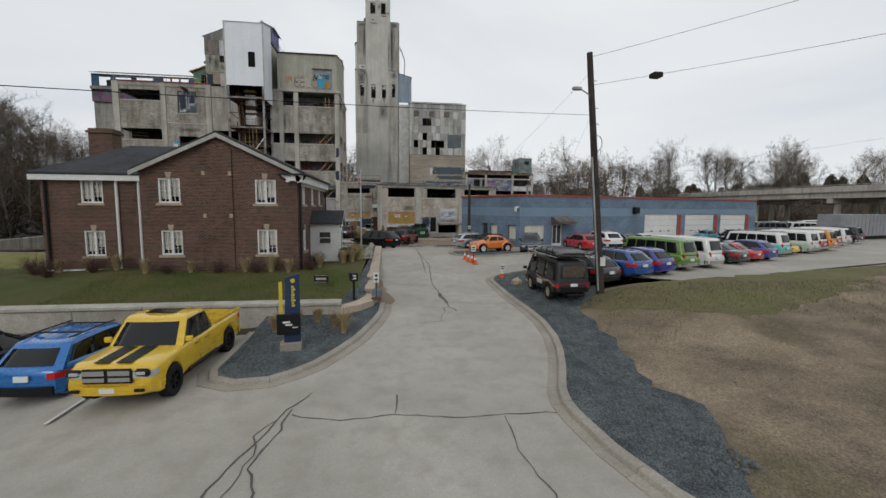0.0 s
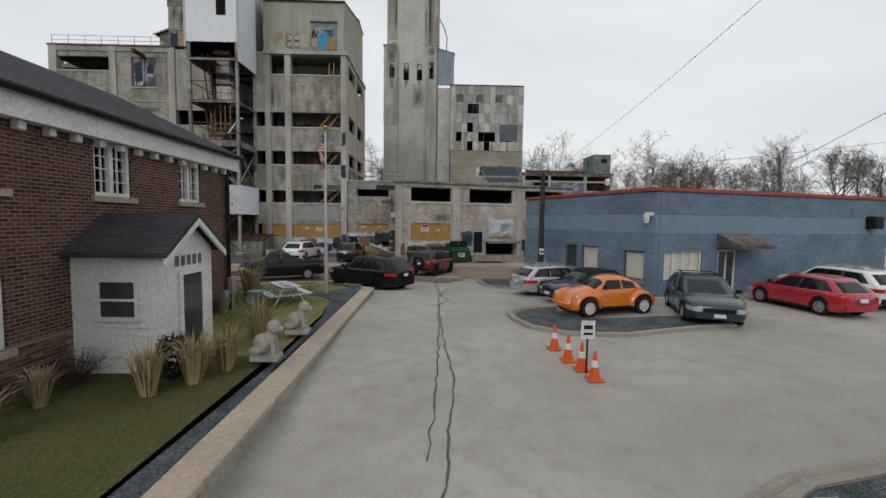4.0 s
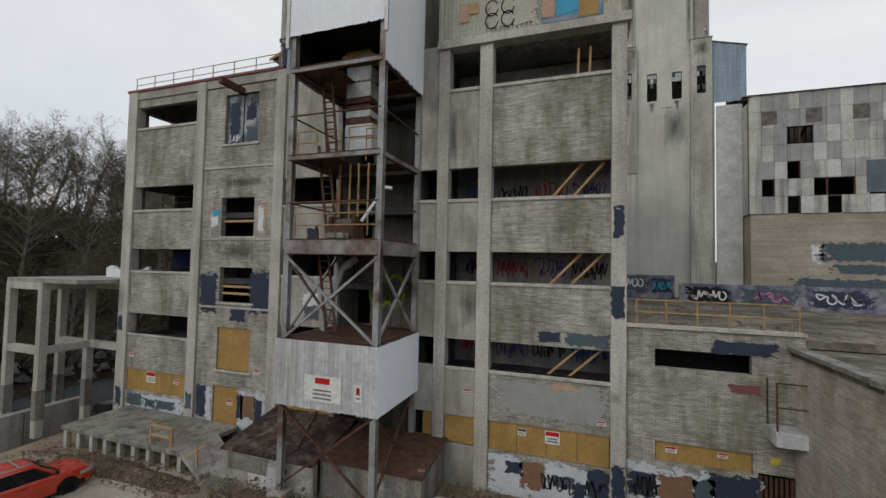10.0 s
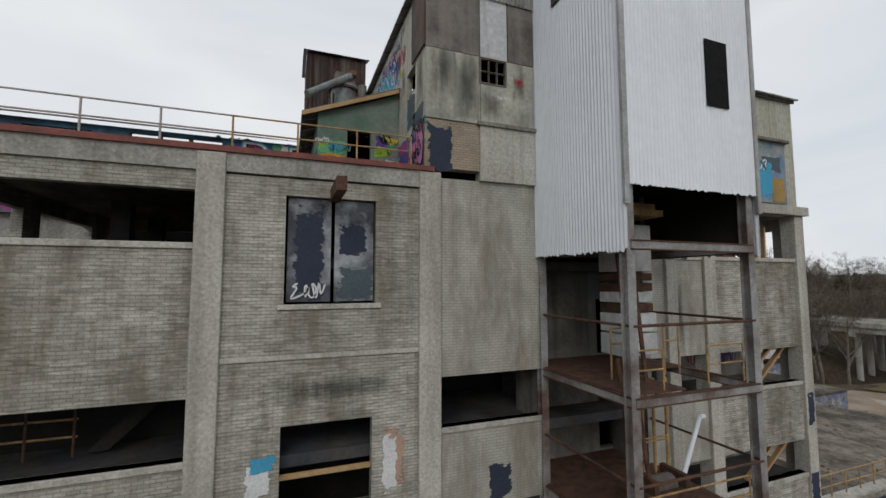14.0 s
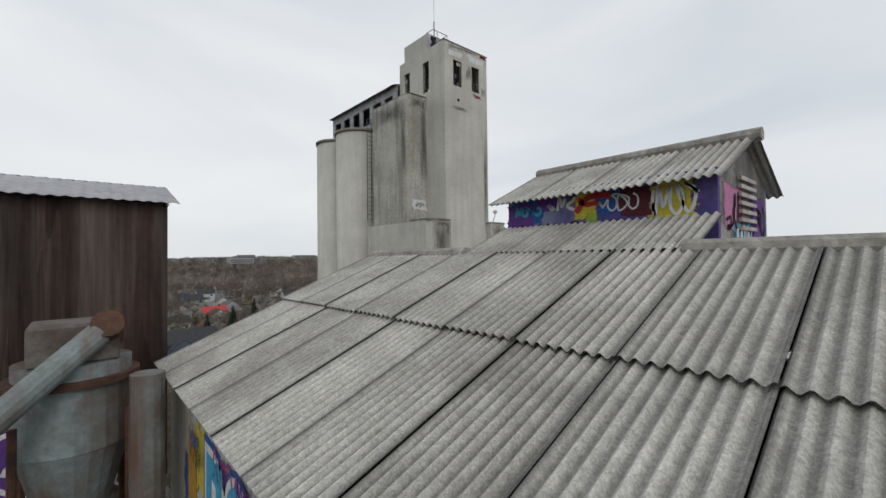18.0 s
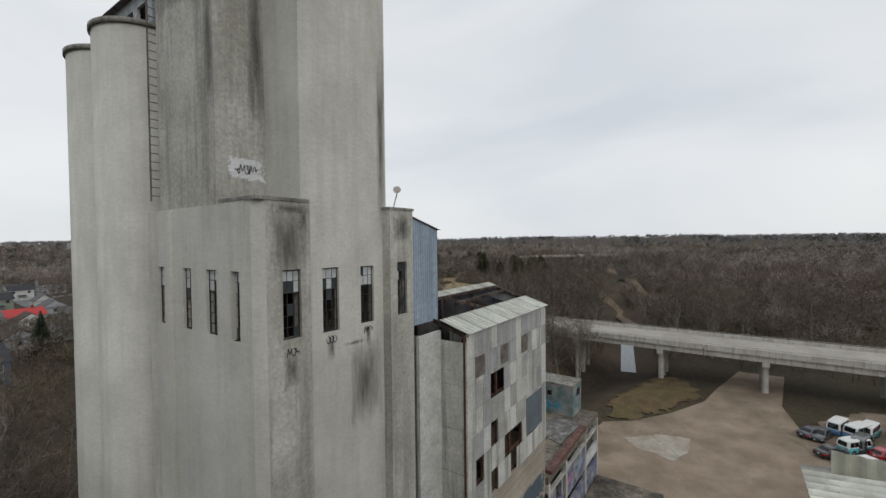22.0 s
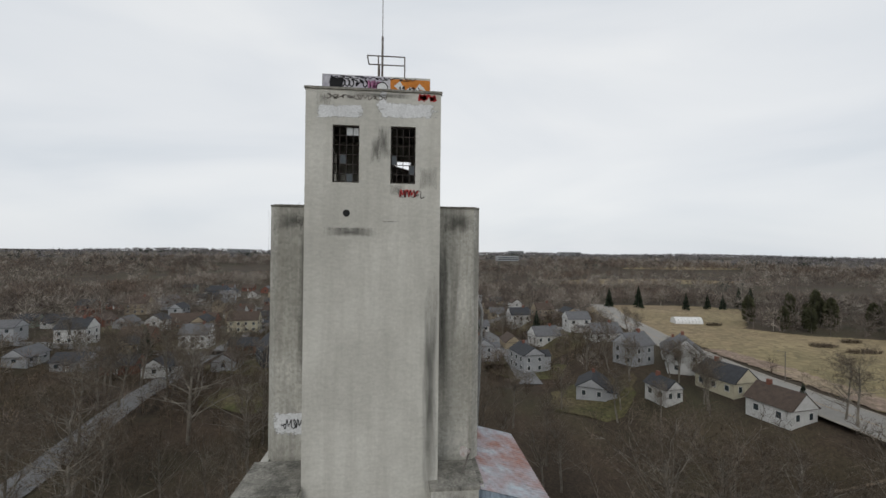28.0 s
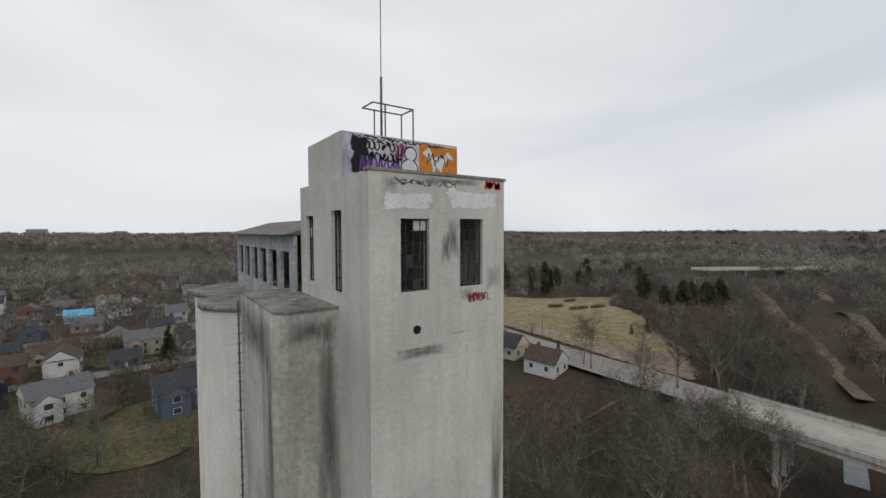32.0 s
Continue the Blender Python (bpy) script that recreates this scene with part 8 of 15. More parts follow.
part("door_frame", B((OX1, OX1 + 0.07, OY0 + 0.48, OY0 + 0.6, 1.05, 3.15), (OX1, OX1 + 0.07, OY0 + 1.35, OY0 + 1.47, 1.05, 3.15), (OX1, OX1 + 0.07, OY0 + 0.6, OY0 + 1.35, 3.05, 3.15)), WHITE_PAINT, porch)
ym = (OY0 + OY1) / 2
part("gable", P([(OX1 - 0.1, OY0, 3.6), (OX1 - 0.1, OY1, 3.6), (OX1 - 0.1, ym, 4.25)], (0.1, 0, 0)), WHITE_PAINT, porch)
for y, s in ((OY0 - 0.25, 1), (OY1 + 0.25, -1)):
    part("roof_slope", P([(OX0, y, 3.5), (OX1 + 0.25, y, 3.5), (OX1 + 0.25, ym, 4.32), (OX0, ym, 4.32)], (0, 0, 0.1)), SHINGLE, porch)
    part("rake_board", P([(OX1 + 0.2, y, 3.36), (OX1 + 0.2, ym, 4.18), (OX1 + 0.2, ym, 4.32), (OX1 + 0.2, y, 3.5)], (0.06, 0, 0)), WHITE_PAINT, porch)
for i in range(5):
    part("text_bar", B((OX1 + 0.002, OX1 + 0.012, OY0 + 0.42 + i * 0.22, OY0 + 0.56 + i * 0.22, 3.25, 3.48)), STEEL, porch)


# ---- lawn, stone walls ----
def lawn_z(x, y):
    return 0.62 - 0.13 * smoothstep(-3.6, -2.0, x) * (1 - smoothstep(18.6, 20.5, y)) + 0.42 * smoothstep(18.5, 24, y) - 0.5 * smoothstep(40.5, 44.5, y) - 0.5 * smoothstep(-14, -26, x) * 1.0


sheet("lawn", [(-40, 17.9), (-2.9, 17.9), (-1.9, 18.9), (-1.35, 20.5), (-1.3, 29.5), (-40, 29.5)], 0.0, LAWN, 0.9, "short winter lawn in front of the house", "lawn", height=lawn_z)
BACK_LAWN = gritty(mat("straw-green back lawn", (0.155, 0.178, 0.042), (0.255, 0.225, 0.085), 0.95, scale=0.5, fine=22, bump=0.9, low=0.35, high=0.65, blotch=(0.10, 0.095, 0.035), amount=0.6), 60, 0.6, 1.4, (1, 0.45, 1), bump=0.2)
sheet("lawn", [(-40, 29.5), (-1.2, 29.5), (-1.27, 34), (-1.44, 34.9), (-1.54, 36.3), (-1.97, 37.12), (-2.72, 37.52), (-2.97, 38.3), (-2.05, 38.58), (-1.47, 39.4), (-1.77, 40.08), (-2.92, 40.83), (-3.9, 41.3), (-4.2, 41.2), (-5.5, 40.6), (-7.7, 40.4), (-9.6, 39.8), (-40, 39.4)], 0.0, BACK_LAWN, 0.9, "straw-tinged lawn behind the house", "lawn", height=lawn_z)
sheet("dirt_bank", ragged([(-40, 39.2), (-9.6, 39.6), (-7.7, 40.2), (-5.5, 40.4), (-4.2, 41.0), (-3.4, 41.2), (-1.2, 40.3), (-0.9, 42.5), (-3.0, 43.9), (-40, 43.9)], 19, 0.15), -0.015, FIELD_DIRT, 0.9, "bare earth bank behind the lawn", "dirt", height=lawn_z)
sheet("gravel_bed", [(-3.0, 17.7), (-1.85, 17.6), (-1.25, 18.25), (-0.95, 19.1), (-0.93, 20.2), (-0.93, 40.2), (-3.7, 41.5), (-3.9, 41.35), (-2.9, 40.85), (-1.75, 40.1), (-1.45, 39.4), (-2.05, 38.6), (-2.95, 38.3), (-2.7, 37.5), (-1.95, 37.1), (-1.52, 36.3), (-1.42, 34.9), (-1.25, 34), (-1.15, 30), (-1.4, 21), (-2.0, 18.9)], 0.03, GRAVEL, 0.7, "gravel strip along the stone wall", "gravel", height=lambda x, y: lawn_z(x, y) - 0.10 * smoothstep(-1.6, -1.2, x))
sw = thing("stone_retaining_wall", "pale limestone block retaining wall with buff coping", "wall")
for i in range(9):
    y0, y1 = 20.0 + i * 2.45, 20.0 + (i + 1) * 2.45 - 0.015
    y1 = min(y1, 40.25)
    g = min(ground_z(-0.8, y0), ground_z(-0.8, y1))
    top = lawn_z(-1.2, (y0 + y1) / 2) - 0.2
    part("wall_block", B((-0.95, -0.45, y0, y1, g - 0.1, top), bevel=0.03), STONE, sw)
    part("coping_stone", B((-1.01, -0.37, y0 - 0.005, y1 + 0.005, top, top + 0.13), bevel=0.02), CAP, sw)
part("coping_stone", P([(-0.37, 40.26, 0.82), (-1.01, 40.26, 0.82), (-3.8, 41.45, 0.80), (-3.5, 42.0, 0.80)], (0, 0, 0.14)), CAP, sw)
part("wall_block", P([(-0.43, 40.26, -0.1), (-0.95, 40.26, -0.1), (-3.7, 41.5, -0.1), (-3.5, 41.9, -0.1)], (0, 0, 0.91)), STONE, sw)
fw = thing("front_retaining_wall", "low white limestone wall in front of the lawn", "wall")
for i in range(8):
    x1, x0 = -1.85 - i * 2.5, -1.85 - (i + 1) * 2.5 + 0.015
    part("wall_block", B((x0, x1, 17.3, 17.8, -0.6, 0.62), bevel=0.03), STONE, fw)
    part("coping_stone", B((x0 - 0.003, x1 + 0.003, 17.22, 17.88, 0.62, 0.76), bevel=0.02), STONE, fw)
part("curved_coping", P([(-1.84, 17.1, 0.25), (-1.1, 17.65, 0.25), (-0.55, 18.5, 0.25), (-0.36, 19.5, 0.25), (-0.38, 19.98, 0.25), (-1.0, 19.98, 0.25), (-1.0, 19.3, 0.25), (-1.3, 18.45, 0.25), (-1.84, 17.75, 0.25)], (0, 0, 0.28)), CAP, fw)

# ---- vehicles ----
WHEELS = {}


def wheel_meshes(r, w, spokes):
    key = (r, w, spokes)
    if key not in WHEELS:
        bm = bmesh.new()
        n = 22
        prof = ((-w / 2, r * 0.62), (-w / 2, r * 0.93), (-w / 2 + 0.03, r), (w / 2 - 0.03, r), (w / 2, r * 0.93), (w / 2, r * 0.62))
        rings = [[bm.verts.new((x, math.cos(2 * math.pi * i / n) * q, math.sin(2 * math.pi * i / n) * q)) for i in range(n)] for x, q in prof]
        for a, b in zip(rings, rings[1:]):
            for i in range(n):
                bm.faces.new((a[i], a[(i + 1) % n], b[(i + 1) % n], b[i]))
        bmesh.ops.recalc_face_normals(bm, faces=bm.faces[:])
        tyre = bpy.data.meshes.new("wheel")
        bm.to_mesh(tyre)
        bm.free()
        bm = bmesh.new()
        rod(bm, (-w * 0.2, 0, 0), (w * 0.12, 0, 0), r * 0.63, n=20)
        rod(bm, (w * 0.12, 0, 0), (w * 0.46, 0, 0), r * 0.16, n=10)
        for k in range(spokes):
            a = 2 * math.pi * k / spokes
            box(bm, w * 0.2, w * 0.4, -r * 0.07, r * 0.07, r * 0.1, r * 0.62, m=Matrix.Rotation(a, 4, "X"))
        q = [[bm.verts.new((x, math.cos(2 * math.pi * i / 20) * s, math.sin(2 * math.pi * i / 20) * s)) for i in range(20)] for x, s in ((w * 0.47, r * 0.64), (w * 0.47, r * 0.56), (w * 0.2, r * 0.55))]
        for a, b in zip(q, q[1:]):
            for i in range(20):
                bm.faces.new((a[i], a[(i + 1) % 20], b[(i + 1) % 20], b[i]))
        rim = bpy.data.meshes.new("rim")
        bm.to_mesh(rim)
        bm.free()
        tyre.materials.append(RUBBER)
        WHEELS[key] = tyre, rim
    return WHEELS[key]


SHAPES = {
    # hood and belt line as (share of length, share of height), cabin foot and roof ends, wheel centres
    "suv": dict(top=((0, 0.46), (0.012, 0.53), (0.05, 0.575), (0.15, 0.605), (0.25, 0.625), (0.6, 0.645), (0.93, 0.67), (0.985, 0.62), (1, 0.52)), cab=(0.22, 0.39, 0.87, 0.985), belt=0.61, wheels=(0.19, 0.79), side=3, tum=0.78),
    "wagon": dict(top=((0, 0.40), (0.015, 0.47), (0.06, 0.53), (0.16, 0.585), (0.27, 0.625), (0.6, 0.64), (0.95, 0.66), (0.985, 0.62), (1, 0.5)), cab=(0.24, 0.42, 0.86, 0.985), belt=0.62, wheels=(0.19, 0.78), side=3, tum=0.74),
    "hatch": dict(top=((0, 0.40), (0.015, 0.48), (0.06, 0.54), (0.16, 0.60), (0.27, 0.635), (0.6, 0.645), (0.94, 0.66), (0.98, 0.62), (1, 0.5)), cab=(0.24, 0.42, 0.84, 0.975), belt=0.62, wheels=(0.20, 0.80), side=2, tum=0.75),
    "sedan": dict(top=((0, 0.40), (0.015, 0.47), (0.06, 0.53), (0.16, 0.58), (0.28, 0.62), (0.6, 0.645), (0.84, 0.665), (0.95, 0.65), (0.985, 0.6), (1, 0.48)), cab=(0.25, 0.43, 0.69, 0.88), belt=0.61, wheels=(0.19, 0.79), side=2, tum=0.74),
    "pickup": dict(top=((0, 0.42), (0.02, 0.56), (0.05, 0.60), (0.25, 0.62), (0.62, 0.64), (0.985, 0.64), (1, 0.55)), cab=(0.25, 0.345, 0.58, 0.63), belt=0.62, wheels=(0.165, 0.775), side=2, tum=0.82),
    "van": dict(top=((0, 0.36), (0.01, 0.44), (0.05, 0.50), (0.98, 0.50), (1, 0.42)), cab=(0.03, 0.17, 0.95, 0.985), belt=0.49, wheels=(0.22, 0.77), side=3, tum=0.86),
    "bus": dict(top=((0, 0.30), (0.01, 0.45), (0.03, 0.52), (0.97, 0.52), (1, 0.40)), cab=(0.015, 0.075, 0.93, 0.985), belt=0.52, wheels=(0.2, 0.77), side=5, tum=0.86),
    "coupe": dict(top=((0, 0.36), (0.03, 0.48), (0.1, 0.55), (0.34, 0.63), (0.86, 0.68), (0.98, 0.62), (1, 0.45)), cab=(0.31, 0.50, 0.66, 0.88), belt=0.63, wheels=(0.19, 0.8), side=1, tum=0.72),
}


def car(kind, length, width, height, paint, m, label, category="car", r=0.34, roof=None, spokes=5, rim=None, clear=0.22, rack=None, group="parked vehicles", trim=None, lamps=True, name=None):
    """One vehicle: local +y is ahead, x to its right, z up, its wheels on z = 0."""
    s = SHAPES[kind]
    c = thing(name or {"pickup": "pickup_truck", "van": "camper_van", "bus": "vintage_bus", "suv": "suv"}.get(kind, "car"), label, category, group, at=m)
    hw, ra = width / 2, r + (0.05 if kind in ("bus", "van") else 0.065)
    boxy = kind in ("bus", "van", "pickup")
    wy = [f * length for f in s["wheels"]]
    tops = [(f * length, z * height) for f, z in s["top"]]
    ztop = max(z for _, z in tops)
    taper, reach = (0.09, 0.09 * length) if boxy else (0.19, 0.15 * length)

    def shell(x, y, z):
        """Rounds nose and tail in plan and in side view; y runs back from the nose."""
        q = (x / hw) ** 2
        bow = (0.05 if kind in ("bus", "van") else 0.11) * q
        t = ((z - clear) / (ztop - clear) - 0.42) ** 2
        y += max(0, 1 - y / (0.22 * length)) * (bow + 0.2 * t) - max(0, 1 - (length - y) / (0.2 * length)) * (bow + 0.16 * t)
        return Vector((x, length / 2 - y, z))

    def plan(e):
        return hw * (1 - taper * max(0, 1 - e / reach) ** 2)

    def side_of(x):
        """How far behind the nose the flank has grown to the half-width x."""
        k = (1 - abs(x) / hw) / taper
        return 0.0 if k >= 1 else reach * (1 - math.sqrt(max(k, 0)))
    ys = {0.0, length, 0.012 * length, 0.988 * length, *[t[0] for t in tops], *[length * k / 26 for k in range(27)]}
    for w in wy:
        ys |= {w + ra * math.sin(k * math.pi / 14) for k in range(-7, 8)} | {w - ra * 1.03, w + ra * 1.03}
    bm, prev = bmesh.new(), None
    for y in sorted(v for v in ys if 0 <= v <= length):
        e = min(y, length - y)
        half = plan(e)
        zb = clear + 0.10 * (1 - smoothstep(0, 0.3, e))
        arch = 0.0
        for w in wy:
            if abs(y - w) < ra:
                zb = max(zb, r + math.sqrt(ra * ra - (y - w) ** 2) - 0.01)
            arch = max(arch, 1 - smoothstep(ra * 0.8, ra * 1.5, abs(y - w)))
        zt = along(tops, y)
        d = max(zt - zb, 0.05)
        flare = 1 + 0.022 * arch
        sec = ((0.80, zb - 0.02), (0.965 * flare, zb), (0.985 * flare, zb + 0.16 * d), (1.0 * flare, zb + 0.42 * d), (0.995, zb + 0.66 * d), (0.985, zt - min(0.11, 0.22 * d)), (0.95, zt - min(0.035, 0.1 * d)), (0.88, zt), (0.55, zt + 0.018), (0.2, zt + 0.026))
        sec = [(-x * half, z) for x, z in sec]
        sec = [*sec, *[(-x, z) for x, z in sec[::-1]]]
        ring = [bm.verts.new(shell(x, y, z)) for x, z in sec]
        if prev:
            for i in range(20):
                bm.faces.new((prev[i], ring[i], ring[(i + 1) % 20], prev[(i + 1) % 20]))
        else:
            bm.faces.new(ring)
        prev = ring
    bm.faces.new(prev[::-1])
    bmesh.ops.recalc_face_normals(bm, faces=bm.faces[:])
    body = part("body", bm, paint, c, smooth=True)
    body.data.set_sharp_from_angle(angle=radians(44))
    # greenhouse: one rounded surface that the panes follow
    fa, fb, fc, fd = [f * length for f in s["cab"]]
    zb, zr = s["belt"] * height - 0.03, height
    wb, wt = hw * (0.955 if boxy else 0.93), hw * s["tum"]

    def house_at(a, g, out=0.0):
        """A point of the cabin: a from 0 to 4 round it (nose, right flank, tail, left flank), g from belt to roof."""
        bulge = 0.10 * g * (1 - g)
        w = wb + (wt - wb) * g + bulge * 0.5 * hw * 0.5
        y0, y1 = fa + (fb - fa) * g - bulge * 0.4, fd + (fc - fd) * g + bulge * 0.5
        k, u = int(a) % 4, a - int(a)
        cr = 0.16
        if k == 0:
            x, y = -w + 2 * w * u, y0 + cr * (2 * u - 1) ** 4 * 0.8
        elif k == 1:
            x, y = w, y0 + cr * 0.8 + (y1 - y0 - cr * 1.5) * u
            x -= 0.035 * (2 * u - 1) ** 4
        elif k == 2:
            x, y = w - 2 * w * u, y1 - cr * (2 * u - 1) ** 4 * 0.7
        else:
            x, y = -w, y1 - cr * 0.7 - (y1 - y0 - cr * 1.5) * u
            x += 0.035 * (2 * u - 1) ** 4
        nrm = ((0, 1), (1, 0), (0, -1), (-1, 0))[k]
        zc = zb + (zr - 0.075 - zb) * g
        f = (y - fb) / max(fc - fb, 0.1)
        return Vector((x + nrm[0] * out, length / 2 - y + nrm[1] * out, zc - (0.05 * (2 * f - 0.9) ** 2 * g if 0 <= f <= 1 else 0.04 * g) + (out * 0.4 if k in (0, 2) else 0)))
    turns = [k + u for k in range(4) for u in (0, 0.06, 0.15, 0.32, 0.5, 0.68, 0.85, 0.94)]
    bm = bmesh.new()
    rings = [[house_at(a, g) for a in turns] for g in (0, 0.3, 0.6, 0.85, 1)]
    mid = Vector((0, length / 2 - (fb + fc) / 2, 0))
    for k, dz in ((0.965, 0.035), (0.9, 0.058), (0.72, 0.073), (0.4, 0.08)):
        rings.append([Vector((v.x * k, mid.y + (v.y - mid.y) * (1 - (1 - k) * 0.75), v.z + dz)) for v in rings[4]])
    vs = [[bm.verts.new(v) for v in ring] for ring in rings]
    n = len(turns)
    for a, b in zip(vs, vs[1:]):
        for i in range(n):
            bm.faces.new((a[i], a[(i + 1) % n], b[(i + 1) % n], b[i]))
    bm.faces.new(vs[-1])
    bmesh.ops.recalc_face_normals(bm, faces=bm.faces[:])
    cab = part("roof", bm, roof or paint, c, "contrasting roof" if roof else "", smooth=True)
    cab.data.set_sharp_from_angle(angle=radians(50))

    def pane(nm, a0, a1, g0, g1, out=0.012, slant=0.0, mat_=None):
        """Glass that lies on the cabin between two turns and two heights."""
        bm, grid = bmesh.new(), []
        for j in range(5):
            g = g0 + (g1 - g0) * j / 4
            e0, e1 = a0 + slant * (j / 4), a1 - slant * (j / 4) * 0.3
            line = [house_at(e0, g, -0.01)] + [house_at(e0 + (e1 - e0) * i / 6, g, out) for i in range(7)] + [house_at(e1, g, -0.01)]
            grid.append([bm.verts.new(v) for v in line])
        for p_, q_ in zip(grid, grid[1:]):
            for i in range(8):
                bm.faces.new((p_[i], p_[i + 1], q_[i + 1], q_[i]))
        bmesh.ops.recalc_face_normals(bm, faces=bm.faces[:])
        part(nm, bm, mat_ or CAR_GLASS, c, smooth=True)
    k = s["side"]
    lo_, hi_ = (0.10, 0.90) if kind != "bus" else (0.14, 0.86)
    for flank in (1, 3):
        s0, s1 = (0.05, 0.93) if kind not in ("van", "bus") else (0.03, 0.96)
        if roof is None and kind not in ("bus",):
            pane("pillar_trim", flank + (s0 if flank == 1 else 1 - s1) - 0.01, flank + (s1 if flank == 1 else 1 - s0) + 0.01, lo_ - 0.04, hi_ + 0.03, 0.006, mat_=BLACK)
        for i in range(k):
            f0, f1 = s0 + (s1 - s0) * i / k + 0.008, s0 + (s1 - s0) * (i + 1) / k - 0.008
            a0, a1 = (f0, f1) if flank == 1 else (1 - f1, 1 - f0)
            pane("side_window", flank + a0, flank + a1, lo_, hi_)
    edge = 0.09 if kind != "bus" else 0.13
    pane("windscreen", edge, 1 - edge, 0.05, 0.92, 0.014)
    pane("rear_window", 2 + edge + 0.03, 3 - edge - 0.03, 0.2 if not boxy or kind != "pickup" else 0.3, 0.88, 0.014)
    # wheels
    tyre, hub = wheel_meshes(r, 0.22 if kind not in ("pickup",) else 0.28, spokes)
    for y in wy:
        for sg in (-1, 1):
            o = new("wheel", tyre)
            o.parent, o.location = c, (sg * (hw - 0.105), length / 2 - y, r)
            o.rotation_euler = (0, 0, 0 if sg > 0 else math.pi)
            hubc = hub.copy() if rim else hub
            if not hubc.materials:
                hubc.materials.append(rim or ALLOY)
            h = new("rim", hubc)
            h.parent = o
    part("wheel_arch", B(*[(-hw * 0.86, hw * 0.86, length / 2 - y - ra * 0.98, length / 2 - y + ra * 0.98, clear + 0.02, r + ra - 0.03) for y in wy]), BLACK, c, "black wheel housing")

    def strip(nm, x0, x1, z0, z1, material, out=0.012, rear=False, lab="", deep=0.06):
        """A piece that follows the rounded nose or tail."""
        bm, rows_ = bmesh.new(), []
        for i in range(9):
            x = x0 + (x1 - x0) * i / 8
            e = side_of(x)
            ring = []
            for z in (z0, (z0 + z1) / 2, z1):
                v = shell(x, length - e if rear else e, z)
                side_push = max(0.0, (abs(x) / hw - 0.86) / 0.14)
                v += Vector((math.copysign(out * side_push, x), (-out if rear else out), 0))
                ring.append(v)
            back = [v + Vector((-math.copysign(0.02, v.x), deep if rear else -deep, 0)) for v in (ring[2], ring[0])]
            rows_.append([bm.verts.new(v) for v in [*ring, *back]])
        for a, b in zip(rows_, rows_[1:]):
            for q in range(5):
                bm.faces.new((a[q], a[(q + 1) % 5], b[(q + 1) % 5], b[q]))
        bm.faces.new(rows_[0])
        bm.faces.new(rows_[-1][::-1])
        bmesh.ops.recalc_face_normals(bm, faces=bm.faces[:])
        ob = part(nm, bm, material, c, lab, smooth=True)
        ob.data.set_sharp_from_angle(angle=radians(40))
    zf, ze = along(tops, 0.02 * length), along(tops, 0.97 * length)
    yf = length / 2
    tr = trim or (BLACK if kind in ("suv", "van") else paint)
    strip("front_bumper", -hw * 0.985, hw * 0.985, clear + 0.08, clear + 0.30, tr, 0.04 if kind != "bus" else 0.08)
    strip("rear_bumper", -hw * 0.985, hw * 0.985, clear + 0.08, clear + 0.30, tr, 0.04 if kind != "bus" else 0.08, True)
    if kind != "bus":
        strip("grille", -hw * 0.5, hw * 0.5, zf - 0.25, zf - 0.08, BLACK, 0.01)
    for sg in (-1, 1):
        if kind == "bus":
            part("headlight", rod(bmesh.new(), (sg * hw * 0.6, yf - 0.1, 0.85), (sg * hw * 0.6, yf + 0.02, 0.85), 0.11, n=14), HEAD_LAMP, c)
            strip("tail_light", sg * hw * 0.70, sg * hw * 0.82, 0.80, 1.05, RED_LAMP, 0.02, True)
        else:
            strip("headlight", sg * hw * 0.55, sg * hw * 0.975, zf - 0.21, zf - 0.07, HEAD_LAMP, 0.012)
            strip("tail_light", sg * hw * (0.8 if kind in ("pickup", "van") else 0.62), sg * hw * 0.985, ze - 0.27, ze - 0.12, RED_LAMP, 0.012, True)
        my = length / 2 - fa - (0.30 if kind != "van" else 0.05)
        part("mirror", B((sg * (hw + 0.03) - 0.10, sg * (hw + 0.03) + 0.09, my - 0.05, my + 0.04, zb + 0.08, zb + 0.23), (sg * (hw - 0.1) - 0.04, sg * (hw - 0.1) + 0.04, my - 0.02, my + 0.02, zb + 0.05, zb + 0.13), bevel=0.02), paint if trim is paint else BLACK, c)
    pz = 0.62 if kind == "bus" else clear + 0.34 if kind in ("pickup", "van") else ze - 0.30
    strip("rear_plate", -0.17, 0.17, pz, pz + 0.14, PLATE, 0.045 if kind in ("pickup", "van", "bus") else 0.016, True)
    strip("front_plate", -0.17, 0.17, clear + 0.14, clear + 0.26, PLATE, 0.05 if kind != "bus" else 0.09)
    for sg in (-1, 1):
        part("sill_trim", B((sg * hw * 0.955 - 0.03, sg * hw * 0.955 + 0.03, length / 2 - wy[1] + ra, length / 2 - wy[0] - ra, clear - 0.03, clear + 0.06)), BLACK, c)
        for f in ((0.36, 0.62) if s["side"] > 1 else (0.5,)):
            y = length / 2 - (fa + (fd - fa) * f)
            part("door_handle", B((sg * hw * 0.99 - 0.02, sg * hw * 0.99 + 0.02, y - 0.09, y + 0.07, zb - 0.14, zb - 0.112), bevel=0.008), tr if tr is CHROME else BLACK, c)
            part("door_seam", B((sg * hw * 0.985 - 0.011, sg * hw * 0.985 + 0.011, y - 0.2, y - 0.192, clear + 0.14, zb - 0.06)), BLACK, c)
